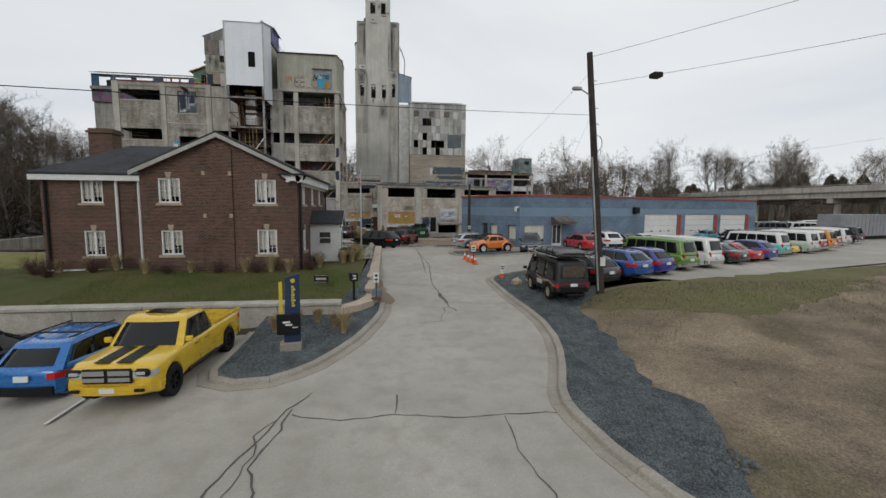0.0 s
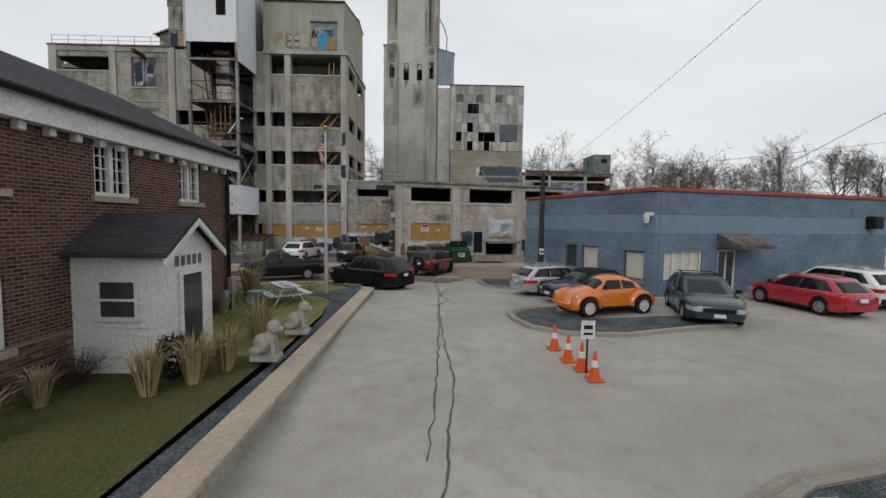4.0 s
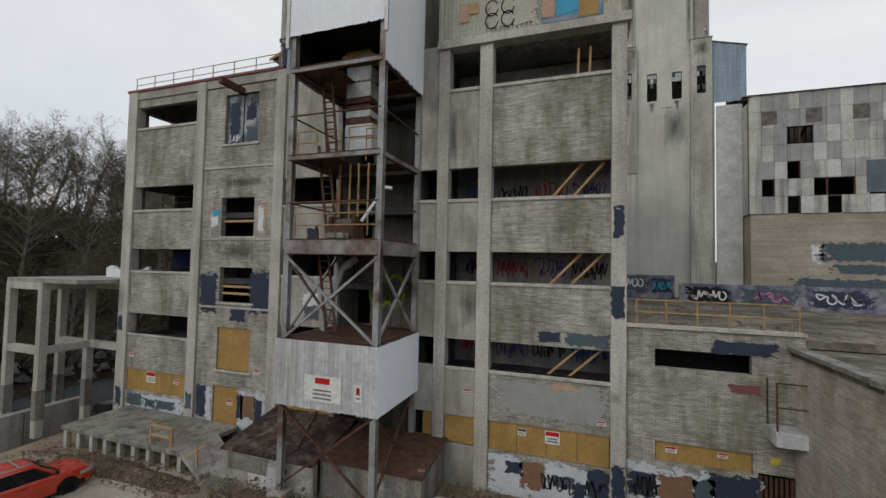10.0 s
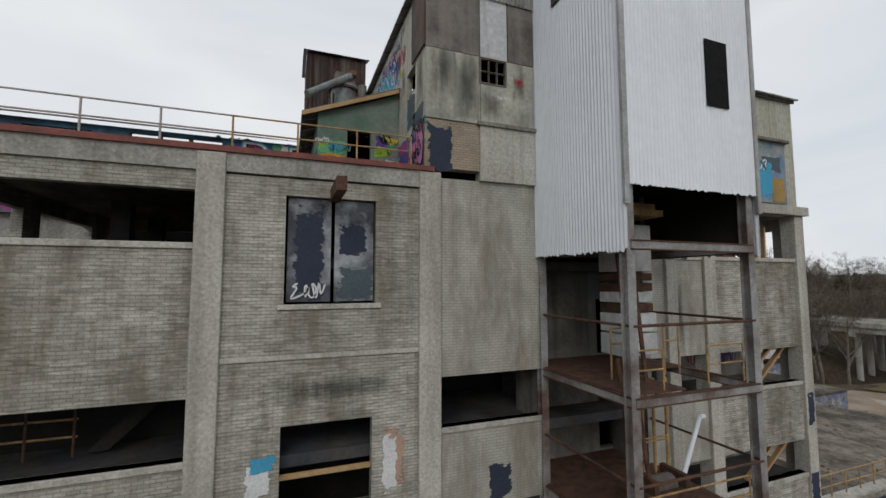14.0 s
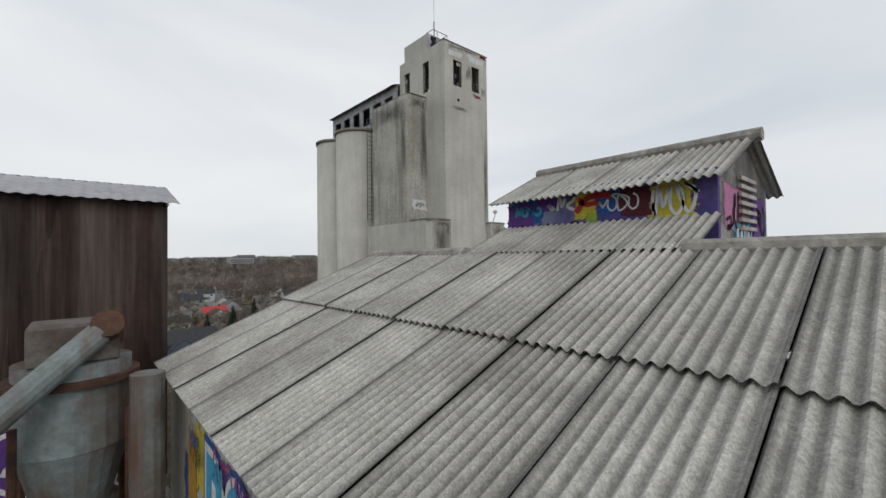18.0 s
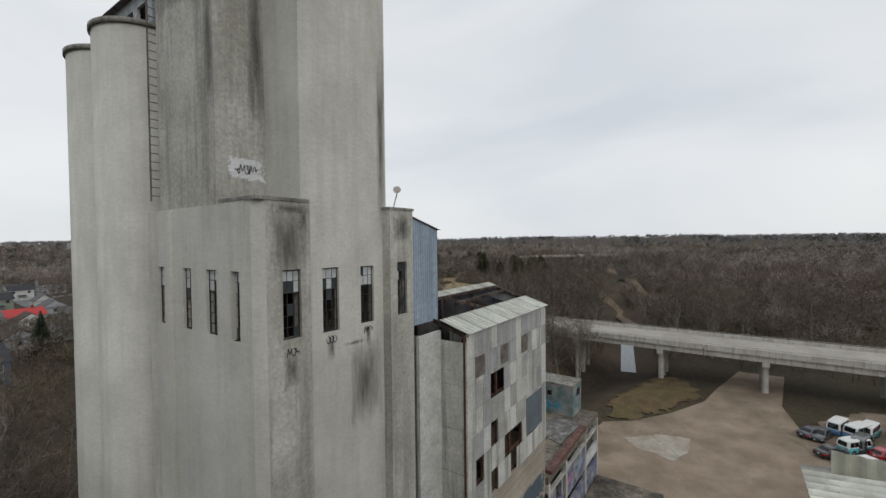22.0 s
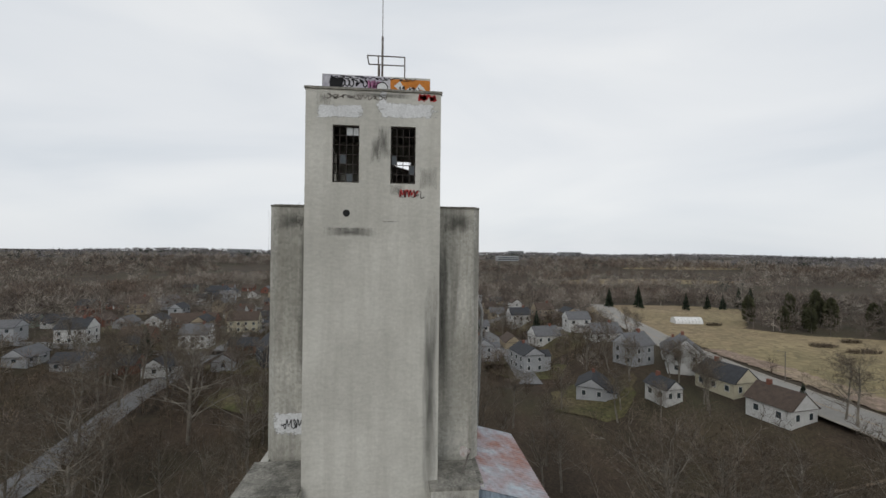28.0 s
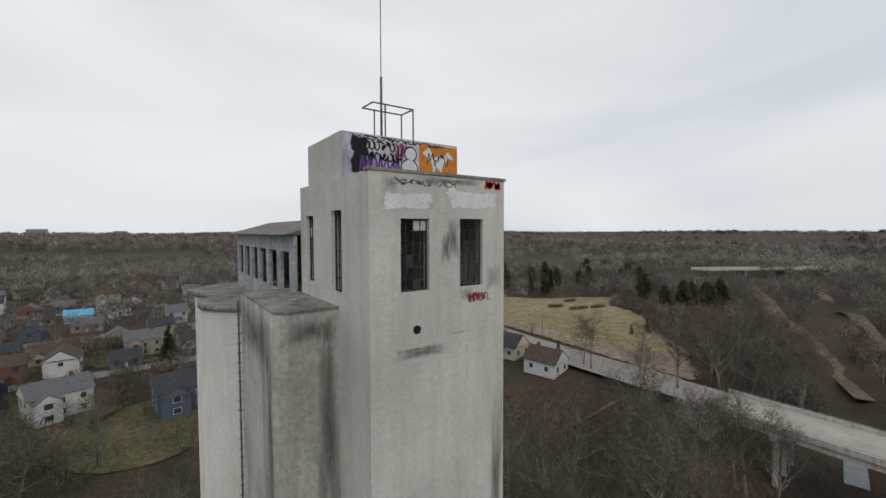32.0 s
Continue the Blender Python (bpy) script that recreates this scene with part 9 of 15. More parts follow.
    if rack:
        for sg in (-1, 1):
            part("roof_rail", R(((sg * wt * 0.86, length / 2 - fb - 0.2, zr + 0.03), (sg * wt * 0.86, length / 2 - fc + 0.2, zr + 0.03)), r=0.022), rack, c)
        for f in (0.25, 0.7):
            y = length / 2 - (fb + (fc - fb) * f)
            part("rack_bar", B((-wt * 0.86, wt * 0.86, y - 0.03, y + 0.03, zr + 0.03, zr + 0.06)), rack, c)
    return c


def paint(name, c, metal=0.0, rough=0.3):
    return plain(name, c, rough, metal, 0.8)


def park(x, y, hx, hy, z=None, pitch=0.0):
    """Stands a vehicle at x, y, heading along (hx, hy)."""
    return pose(x, y, (ground_z(x, y) if z is None else z) + 0.03, pitch, 0, math.degrees(math.atan2(-hx, hy)))


BLACK_CAR = paint("glossy black car paint", (0.008, 0.008, 0.009), 0.0, 0.18)
YELLOW = paint("bright yellow car paint", (0.62, 0.40, 0.012))
ram = car("pickup", 5.8, 2.02, 1.88, YELLOW, park(-5.95, 12.32, -0.05, -1) @ Matrix.Diagonal((0.94, 0.89, 0.92, 1)), "bright yellow pickup truck with black bonnet stripes", "truck", 0.42, spokes=6, rim=BLACK, clear=0.36, trim=YELLOW)
for x0, x1 in ((-0.42, -0.08), (0.08, 0.42)):
    part("bonnet_stripe", P([(x0, 1.5, 1.2), (x1, 1.5, 1.2), (x1, 2.66, 1.156), (x0, 2.66, 1.156)], (0, 0, 0.014)), BLACK, ram, "matt black stripe")
part("roof_light_glass", B((-0.42, 0.42, 0.0, 0.5, 1.872, 1.89), bevel=0.006), CAR_GLASS, ram)
part("bed_floor", B((-0.82, 0.82, -2.75, -0.8, 1.19, 1.205)), BLACK, ram, "black bed liner")
for x in (-0.95, 0.85):
    part("bed_wall", B((x, x + 0.1, -2.8, -0.78, 1.12, 1.26)), YELLOW, ram)
part("grille_frame", B((-0.56, 0.56, 2.84, 2.902, 0.72, 1.09), bevel=0.03), BLACK, ram)
for sg in (-1, 1):
    part("lamp_surround", B((sg * 0.76 - 0.17, sg * 0.76 + 0.17, 2.76, 2.88, 0.86, 1.06), bevel=0.05), BLACK, ram)
    part("lamp_glass", B((sg * 0.74 - 0.12, sg * 0.74 + 0.12, 2.8, 2.892, 0.9, 1.02), bevel=0.03), HEAD_LAMP, ram)
    part("fog_lamp", B((sg * 0.72 - 0.12, sg * 0.72 + 0.12, 2.9, 2.945, 0.52, 0.6), bevel=0.015), BLACK, ram)
    part("grille_bar", B((sg * 0.28 - 0.24, sg * 0.28 + 0.24, 2.9, 2.925, 0.93, 1.05)), CHROME, ram)
    part("grille_bar", B((sg * 0.28 - 0.24, sg * 0.28 + 0.24, 2.9, 2.925, 0.78, 0.88)), CHROME, ram)
    part("side_step", R(((sg * 1.02, 1.2, 0.42), (sg * 1.02, -0.6, 0.42)), r=0.05), BLACK, ram)
BLUE_CAR = paint("bright blue car paint", (0.006, 0.13, 0.40), 0.2)
car("suv", 4.4, 1.82, 1.53, BLUE_CAR, park(-8.8, 13.4, 0.05, 1), "bright blue compact suv with roof rails", r=0.35, rim=BLACK, rack=BLACK)
car("sedan", 4.6, 1.82, 1.45, BLACK_CAR, park(-11.6, 13.2, 0, 1), "glossy black saloon car")
VAN_GREY = paint("charcoal grey van paint", (0.022, 0.022, 0.024), 0.0, 0.45)
for m_ in (BLACK_CAR, VAN_GREY):
    m_.node_tree.nodes["Principled BSDF"].inputs["Coat Weight"].default_value = 0.0
    m_.node_tree.nodes["Principled BSDF"].inputs["Specular IOR Level"].default_value = 0.35
van = car("van", 4.3, 1.64, 1.95, VAN_GREY, park(8.33, 19.55, 0.0, 1), "charcoal camper van with roof rack and rooftop tent", "van", 0.37, rim=LIMESTONE, spokes=8, clear=0.43)
TENT = mat("grey tent cover", (0.20, 0.205, 0.21), (0.13, 0.132, 0.137), 0.75, scale=3, fine=7, bump=0.6)
bm, prev = bmesh.new(), None
for k in range(19):
    y = -2.0 + 2.3 * k / 18
    end = min(k, 18 - k)
    h_ = (0.10, 0.22, 0.28)[min(end, 2)] + 0.03 * math.sin(k * 2.3)
    w_ = (0.55, 0.68, 0.72)[min(end, 2)] + 0.02 * math.sin(k * 1.7)
    ring = [bm.verts.new((w_ * math.copysign(abs(math.cos(a)) ** 0.45, math.cos(a)), y, 2.22 + h_ * 0.55 * math.copysign(abs(math.sin(a)) ** 0.6, math.sin(a)))) for a in [math.pi * q / 9 for q in range(18)]]
    if prev:
        for q in range(18):
            bm.faces.new((prev[q], prev[(q + 1) % 18], ring[(q + 1) % 18], ring[q]))
    else:
        bm.faces.new(ring)
    prev = ring
bm.faces.new(prev[::-1])
bmesh.ops.recalc_face_normals(bm, faces=bm.faces[:])
part("rooftop_tent", bm, TENT, van, "grey covered rooftop tent", smooth=True)
for y in (-1.45, -0.75, -0.1):
    part("tent_strap", B((-0.77, 0.77, y - 0.025, y + 0.025, 2.385, 2.41), (-0.77, -0.75, y - 0.025, y + 0.025, 2.05, 2.41), (0.75, 0.77, y - 0.025, y + 0.025, 2.05, 2.41)), BLACK, van)
part("text_bar", B((-0.742, -0.734, -1.7, -0.6, 2.20, 2.27), (-0.5, 0.5, -2.025, -2.015, 2.19, 2.25)), BLACK, van)
for i in range(6):
    part("rack_bar", B((-0.75, 0.75, -1.8 + i * 0.72, -1.76 + i * 0.72, 2.0, 2.05)), BLACK, van)
for sg in (-1, 1):
    part("rack_rail", R(((sg * 0.75, -1.9, 2.05), (sg * 0.75, 1.9, 2.05)), r=0.022), WHITE_RAIL, van)
    part("rack_rail", R(((sg * 0.75, 0.4, 2.24), (sg * 0.75, 1.9, 2.24)), r=0.018), WHITE_RAIL, van)
    for y in (1.75, 0.75):
        part("rack_post", P([(sg * 0.77, y, 1.82), (sg * 0.77, y - 0.14, 1.82), (sg * 0.77, y - 0.1, 2.24), (sg * 0.77, y, 2.24)], (sg * 0.015, 0, 0)), WHITE_RAIL, van, "white rack foot")
part("rack_rail", R(((-0.75, 1.9, 2.24), (0.75, 1.9, 2.24)), ((-0.75, 1.9, 2.05), (0.75, 1.9, 2.05)), r=0.018), WHITE_RAIL, van)
for i in range(7):
    part("text_bar", B((-0.832, -0.822, 0.16 - i * 0.1, 0.22 - i * 0.1, 0.6, 0.76)), WHITE, van)
part("name_panel", B((-0.823, -0.815, -0.5, 0.28, 0.56, 0.8)), WHITE_RAIL, van, "pale lettered side panel")
part("lower_cladding", B((-0.826, -0.80, -0.78, 0.85, 0.45, 0.74), (0.80, 0.826, -0.78, 0.85, 0.45, 0.74), bevel=0.01), BLACK, van)
part("bull_bar", R(((-0.6, 2.28, 0.5), (-0.6, 2.28, 0.95)), ((0.6, 2.28, 0.5), (0.6, 2.28, 0.95)), ((-0.6, 2.28, 0.95), (0.6, 2.28, 0.95)), ((-0.75, 2.24, 0.55), (0.75, 2.24, 0.55)), ((-0.6, 2.28, 0.6), (-0.5, 2.05, 0.55)), ((0.6, 2.28, 0.6), (0.5, 2.05, 0.55)), r=0.03), WHITE_RAIL, van, "white tubular bull bar")
part("side_stripe", P([(-0.83, 0.4, 0.95), (-0.83, -0.5, 0.78), (-0.83, -1.3, 0.88), (-0.83, -1.9, 0.72), (-0.83, -1.9, 0.79), (-0.83, -1.3, 0.95), (-0.83, -0.5, 0.86), (-0.83, 0.4, 1.0)], (-0.008, 0, 0)), TIMBER, van, "orange side stripe")
part("red_band", B((-0.75, 0.75, -2.165, -2.152, 0.82, 0.93)), paint("maroon trim", (0.12, 0.01, 0.03)), van)
part("tail_step", B((-0.4, 0.4, -2.45, -2.15, 0.38, 0.46), bevel=0.02), BLACK, van)
part("curtain", B((-0.5, 0.5, -2.115, -2.10, 1.2, 1.7)), mat("plaid curtain", (0.12, 0.10, 0.07), (0.05, 0.04, 0.03), 0.9, scale=8, fine=20), van)
# the row along the grass
HD = (-0.33, 0.944)


def row(x, y, length, width):
    """The middle of a car whose rear right corner is at x, y."""
    return x + HD[0] * length / 2 - HD[1] * width / 2, y + HD[1] * length / 2 + HD[0] * width / 2


ROW = (
    ("wagon", 12.1, 19.6, 4.75, 1.8, 1.48, (0.012, 0.012, 0.013), "dark estate car with roof rails", None, True),
    ("wagon", 14.5, 20.5, 4.7, 1.8, 1.5, (0.015, 0.07, 0.25), "deep blue estate car with loaded roof rack", None, True),
    ("hatch", 16.5, 21.4, 4.25, 1.78, 1.48, (0.02, 0.03, 0.20), "purple-blue hatchback in the parked row", None, False),
    ("bus", 19.1, 22.9, 4.5, 1.75, 1.95, (0.10, 0.20, 0.025), "grass green vintage camper bus", None, False),
    ("bus", 21.6, 23.8, 4.5, 1.75, 1.95, (0.62, 0.63, 0.60), "white vintage camper bus", None, False),
    ("sedan", 25.0, 25.3, 4.6, 1.8, 1.4, (0.02, 0.021, 0.023), "dark grey saloon car in the row", None, False),
    ("coupe", 27.1, 26.3, 4.3, 1.78, 1.3, (0.35, 0.02, 0.025), "low red coupe in the parked row", None, False),
    ("hatch", 29.0, 27.0, 4.2, 1.78, 1.48, (0.03, 0.05, 0.22), "dark blue hatchback in the parked row", None, False),
    ("bus", 32.6, 29.3, 4.5, 1.75, 1.95, (0.07, 0.42, 0.38), "turquoise vintage bus with white roof", "w", True),
    ("coupe", 34.7, 30.4, 4.0, 1.7, 1.2, (0.62, 0.45, 0.02), "low yellow sports car between buses", None, False),
    ("bus", 37.5, 31.2, 4.5, 1.75, 1.95, (0.40, 0.50, 0.42), "pale green vintage bus with white roof", "w", False),
    ("bus", 40.0, 32.6, 4.5, 1.75, 1.95, (0.28, 0.02, 0.025), "dark red vintage bus with white roof", "w", True),
    ("bus", 42.2, 33.5, 4.5, 1.75, 1.95, (0.55, 0.22, 0.02), "plain orange vintage camper bus", None, False),
    ("bus", 46.0, 36.2, 4.5, 1.75, 1.95, (0.35, 0.10, 0.03), "rust orange vintage bus with white roof", "w", False),
    ("bus", 49.5, 38.0, 4.5, 1.75, 1.95, (0.60, 0.60, 0.58), "plain white vintage camper bus", None, False),
    ("bus", 54.0, 40.2, 4.8, 1.85, 2.0, (0.012, 0.014, 0.016), "dark green-black vintage van", None, False),
)
for kind, x, y, ln, wd, ht, col, lab, top, rk in ROW:
    cx, cy = row(x, y, ln, wd)
    p_ = paint(lab + " paint", col)
    car(kind, ln, wd, ht, p_, park(cx, cy, *HD), lab, "bus" if kind == "bus" else "car", 0.33, roof=WHITE_PAINT if top else None, rack=(STEEL_LIGHT if top else BLACK) if rk else None, trim=CHROME if kind == "bus" else None)
# along the front of the blue building
car("hatch", 4.5, 1.8, 1.5, paint("dark teal car paint", (0.012, 0.035, 0.045), 0.3), park(12.6, 34.9, -0.33, -0.94), "dark teal hatchback estate facing the drive", rack=BLACK)
car("hatch", 4.2, 1.78, 1.46, paint("bright red car paint", (0.36, 0.012, 0.02)), park(17.9, 36.3, -0.12, 1), "bright red hatchback with dark glass")
car("suv", 4.7, 1.88, 1.62, paint("white car paint", (0.70, 0.70, 0.70)), park(20.7, 37.9, -0.12, 1), "white compact suv with silver roof rails", rack=STEEL_LIGHT)
car("sedan", 4.5, 1.78, 1.32, paint("grey car paint", (0.09, 0.10, 0.11), 0.4), park(23.6, 39.0, -0.25, 1), "grey low saloon car by the garage")
car("coupe", 4.4, 1.78, 1.25, paint("ivory car paint", (0.66, 0.66, 0.63)), park(26.5, 40.4, -0.3, 1), "ivory white low sports car")
car("sedan", 4.7, 1.84, 1.45, BLACK_CAR, park(41.0, 44.0, 0.96, 0.28), "black saloon car beside the garage doors")
car("wagon", 4.6, 1.77, 1.43, paint("silver car paint", (0.45, 0.46, 0.47), 0.5), park(8.75, 40.5, 0.93, 0.36), "silver estate car beside the blue wall", rack=STEEL_LIGHT)
NAVY = paint("midnight violet car paint", (0.008, 0.009, 0.045), 0.2)
car("hatch", 4.1, 1.70, 1.40, NAVY, park(9.45, 38.25, -0.93, -0.36), "midnight violet convertible with black fabric roof", roof=mat("black fabric", (0.014, 0.014, 0.015), None, 0.95, scale=5, fine=40, bump=0.2))
# in the yard
car("suv", 5.2, 2.02, 1.82, BLACK_CAR, park(-1.0, 43.25, -0.81, 0.58), "large glossy black suv with black wheels", "suv", 0.41, rim=BLACK, spokes=6, clear=0.28)
f1 = car("pickup", 5.5, 2.0, 1.86, BLACK_CAR, park(-7.85, 48.55, -0.91, -0.41), "glossy black pickup truck with silver wheels", "truck", 0.40, spokes=6, clear=0.34)
part("bed_cover", B((-0.88, 0.88, -2.66, -0.72, 1.195, 1.245), bevel=0.015), BLACK, f1, "black bed cover")
BR = paint("dark red car paint", (0.15, 0.016, 0.013))
br = car("suv", 4.4, 1.95, 1.88, BR, park(2.5, 52.1, 0.45, 0.89), "dark red boxy off-roader with grey top", "suv", 0.42, roof=mat("grey hard top", (0.07, 0.072, 0.078), None, 0.7, scale=3, fine=20), rim=BLACK, spokes=6, clear=0.36)
tyre, hub = wheel_meshes(0.42, 0.22, 6)
sp = new("spare_wheel", tyre)
sp.parent, sp.location, sp.rotation_euler = br, (0, -2.32, 1.08), (0, 0, -math.pi / 2)
for sg in (-1, 1):
    part("wheel_flare", B((sg * 1.0 - 0.09, sg * 1.0 + 0.09, -1.75, -0.75, 0.86, 0.94), (sg * 1.0 - 0.09, sg * 1.0 + 0.09, 0.9, 1.85, 0.86, 0.94), bevel=0.02), BLACK, br)
car("suv", 4.97, 1.99, 1.72, bpy.data.materials["white car paint"], park(-9.9, 59.4, 0.1, 1), "white suv parked against the mill", "suv", 0.38)
car("suv", 4.62, 1.86, 1.68, paint("charcoal car paint", (0.016, 0.016, 0.019), 0.3), park(-5.2, 59.0, 0.05, 1), "charcoal compact suv parked against the mill", "suv", 0.36, rim=BLACK)
car("suv", 4.89, 1.83, 1.69, paint("orange-red car paint", (0.48, 0.035, 0.012)), park(-30.4, 56.0, 0.14, 1), "orange-red suv with roof rails near the river", "suv", 0.36, rim=BLACK, rack=STEEL_LIGHT)


def beetle(m, col, label, baja=False, rim=None):
    """A rounded two-door beetle with separate wings."""
    c = thing("beetle_car", label, "car", "parked vehicles", at=m)
    p_ = paint(label + " paint", col)
    z0 = 0.32 if baja else 0.22
    prof = ((1.86, 0.54, 0.40), (1.8, 0.72, 0.48), (1.65, 0.87, 0.54), (1.4, 0.965, 0.59), (1.05, 1.03, 0.63), (0.82, 1.06, 0.65), (0.6, 1.22, 0.67), (0.42, 1.36, 0.68), (0.15, 1.45, 0.69), (-0.25, 1.49, 0.69), (-0.65, 1.45, 0.69), (-0.98, 1.34, 0.67), (-1.25, 1.19, 0.63), (-1.55, 0.98, 0.56), (-1.8, 0.76, 0.46), (-1.95, 0.56, 0.34), (-2.0, 0.42, 0.22))
    bm, prev = bmesh.new(), None
    steps = [1.92 - 3.9 * k / 44 for k in range(45)]
    up, out = [(-y, z) for y, z, _ in prof], [(-y, w) for y, _, w in prof]

    def around(y, a):
        zt = sum(along(up, -y + d) for d in (-0.09, 0, 0.09)) / 3
        hw = sum(along(out, -y + d) for d in (-0.09, 0, 0.09)) / 3
        z = z0 + (zt - z0) * max(math.sin(a), 0.0) ** 0.62 if 0.01 < a < 3.13 else z0
        return Vector((hw * math.copysign(abs(math.cos(a)) ** 0.5, math.cos(a)) * (1 - 0.2 * smoothstep(0.92, 1.5, z)), y, z))

    def pane(nm, y0, y1, a0, out_):
        """Glass that lies on the rounded body."""
        bm = bmesh.new()
        grid = [[bm.verts.new(around(y0 + (y1 - y0) * k / 5, a0 + (math.pi - 2 * a0) * q / 8) + Vector(out_) * (0.3 if q in (0, 8) or k in (0, 5) else 1)) for q in range(9)] for k in range(6)]
        for u, w in zip(grid, grid[1:]):
            for q in range(8):
                bm.faces.new((u[q], u[q + 1], w[q + 1], w[q]))
        bmesh.ops.recalc_face_normals(bm, faces=bm.faces[:])
        part(nm, bm, CAR_GLASS, c, smooth=True)
    for y in steps:
        pts = [around(y, math.pi * i / 16) for i in range(17)]
        ring = [bm.verts.new(p) for p in pts]
        if prev:
            for i in range(16):
                bm.faces.new((prev[i], prev[i + 1], ring[i + 1], ring[i]))
        else:
            bm.faces.new(ring)
        prev = ring
    bm.faces.new(prev[::-1])
    bmesh.ops.recalc_face_normals(bm, faces=bm.faces[:])
    part("body", bm, p_, c, smooth=True)
    r = 0.36 if baja else 0.32
    tyre, hub = wheel_meshes(r, 0.24, 8)
    for y in (1.22, -1.2):
        for sg in (-1, 1):
            bm = bmesh.new()
            n = 16
            rings = []
            for k, (x, q) in enumerate(((0.3, 0.50), (0.46, 0.545), (0.62, 0.55), (0.74, 0.52), (0.81, 0.46), (0.825, 0.41), (0.80, 0.385))):
                rings.append([bm.verts.new((sg * x, y + math.cos(math.pi * (i - 1) / (n - 2)) * q * 1.12, r + (0.06 if baja else 0) + math.sin(math.pi * (i - 1) / (n - 2)) * q * 0.95)) for i in range(n + 1)])
            for a, b in zip(rings, rings[1:]):
                for i in range(n):
                    bm.faces.new((a[i], a[i + 1], b[i + 1], b[i]))
            bmesh.ops.recalc_face_normals(bm, faces=bm.faces[:])
            part("wing", bm, p_, c, smooth=True)
            o = new("wheel", tyre)
            o.parent, o.location, o.rotation_euler = c, (sg * 0.72, y, r), (0, 0, 0 if sg > 0 else math.pi)
            h2 = hub.copy()
            h2.materials.clear()
            h2.materials.append(rim or ALLOY)
            h = new("rim", h2)
            h.parent = o
    for sg in (-1, 1):
        part("headlight", rod(bmesh.new(), (sg * 0.62, 1.5, 0.72), (sg * 0.62, 1.745, 0.74), 0.085, n=16), HEAD_LAMP, c)
        part("tail_light", rod(bmesh.new(), (sg * 0.66, -1.76, 0.66), (sg * 0.66, -1.6, 0.68), 0.07, n=10), RED_LAMP, c)
        part("running_board", B((sg * 0.72 - 0.1, sg * 0.72 + 0.1, -0.75, 0.78, z0, z0 + 0.05)), BLACK, c)
        part("side_window", P([(sg * 0.60, 0.56, 1.0), (sg * 0.615, -0.28, 1.0), (sg * 0.525, -0.24, 1.33), (sg * 0.505, 0.3, 1.33)], (sg * 0.035, 0, 0)), CAR_GLASS, c)
        part("side_window", P([(sg * 0.615, -0.36, 1.0), (sg * 0.585, -0.98, 1.02), (sg * 0.53, -0.84, 1.24), (sg * 0.525, -0.36, 1.33)], (sg * 0.035, 0, 0)), CAR_GLASS, c)
        part("mirror", B((sg * 0.78 - 0.08, sg * 0.78 + 0.08, 0.52, 0.58, 1.08, 1.2), bevel=0.02), BLACK, c)
        part("bumper_bar", R(((sg * 0.6, 1.98, 0.5), (sg * 0.1, 2.08, 0.5)), ((sg * 0.6, -2.0, 0.5), (sg * 0.1, -2.1, 0.5)), r=0.035), CHROME if not baja else p_, c)
    pane("windscreen", 0.84, 0.42, 0.95, (0, 0.014, 0.014))
    pane("rear_window", -1.3, -1.02, 1.18, (0, -0.014, 0.014))
    return c


beetle(park(9.2, 35.6, -0.96, -0.28), (0.62, 0.16, 0.015), "bright orange off-road beetle with white wheels", True, WHITE)
beetle(park(36.4, 43.2, -0.96, -0.28), (0.015, 0.14, 0.20), "teal vintage beetle beside the garage doors")
# far corner of the lot
cont = thing("shipping_trailer", "long grey box trailer at the far end of the lot", "trailer", at=park(63, 47.5, -0.3, 1))
part("box", B((-8.5, 8.5, -1.2, 1.2, 0.5, 3.3), bevel=0.03), mat("grey trailer skin", (0.30, 0.31, 0.33), (0.24, 0.25, 0.27), 0.5, scale=0.5, fine=6, bump=0.05), cont)
for i in range(17):
    part("rib", B((-8.3 + i, -8.25 + i, -1.23, -1.2, 0.5, 3.3)), STEEL_LIGHT, cont)
part("underframe", B((-8, 8, -0.8, 0.8, 0.1, 0.5)), BLACK, cont)
for x, y, lab, col, top in ((72, 62, "blue and white vintage bus", (0.06, 0.20, 0.40), True), (68, 64.5, "dark grey car parked on dirt", (0.03, 0.035, 0.04), False), (72.5, 58.5, "turquoise vintage bus with white roof", (0.08, 0.38, 0.42), True), (66.5, 60.5, "dark van parked on the dirt", (0.04, 0.05, 0.05), False), (70.5, 55.5, "cream bus parked on the dirt", (0.45, 0.40, 0.32), False), (75, 55, "red car parked on the dirt", (0.30, 0.03, 0.03), False), (60, 58, "grey bus parked on the dirt", (0.12, 0.13, 0.14), False), (64, 56, "white van parked on the dirt", (0.55, 0.55, 0.53), False)):
    car("bus" if "bus" in lab or "van" in lab else "sedan", 4.6, 1.8, 2.0 if "bus" in lab or "van" in lab else 1.45, paint(lab + " paint", col), park(x, y, -0.9, 0.4), lab, "bus" if "bus" in lab else "car", roof=WHITE_PAINT if top else None)
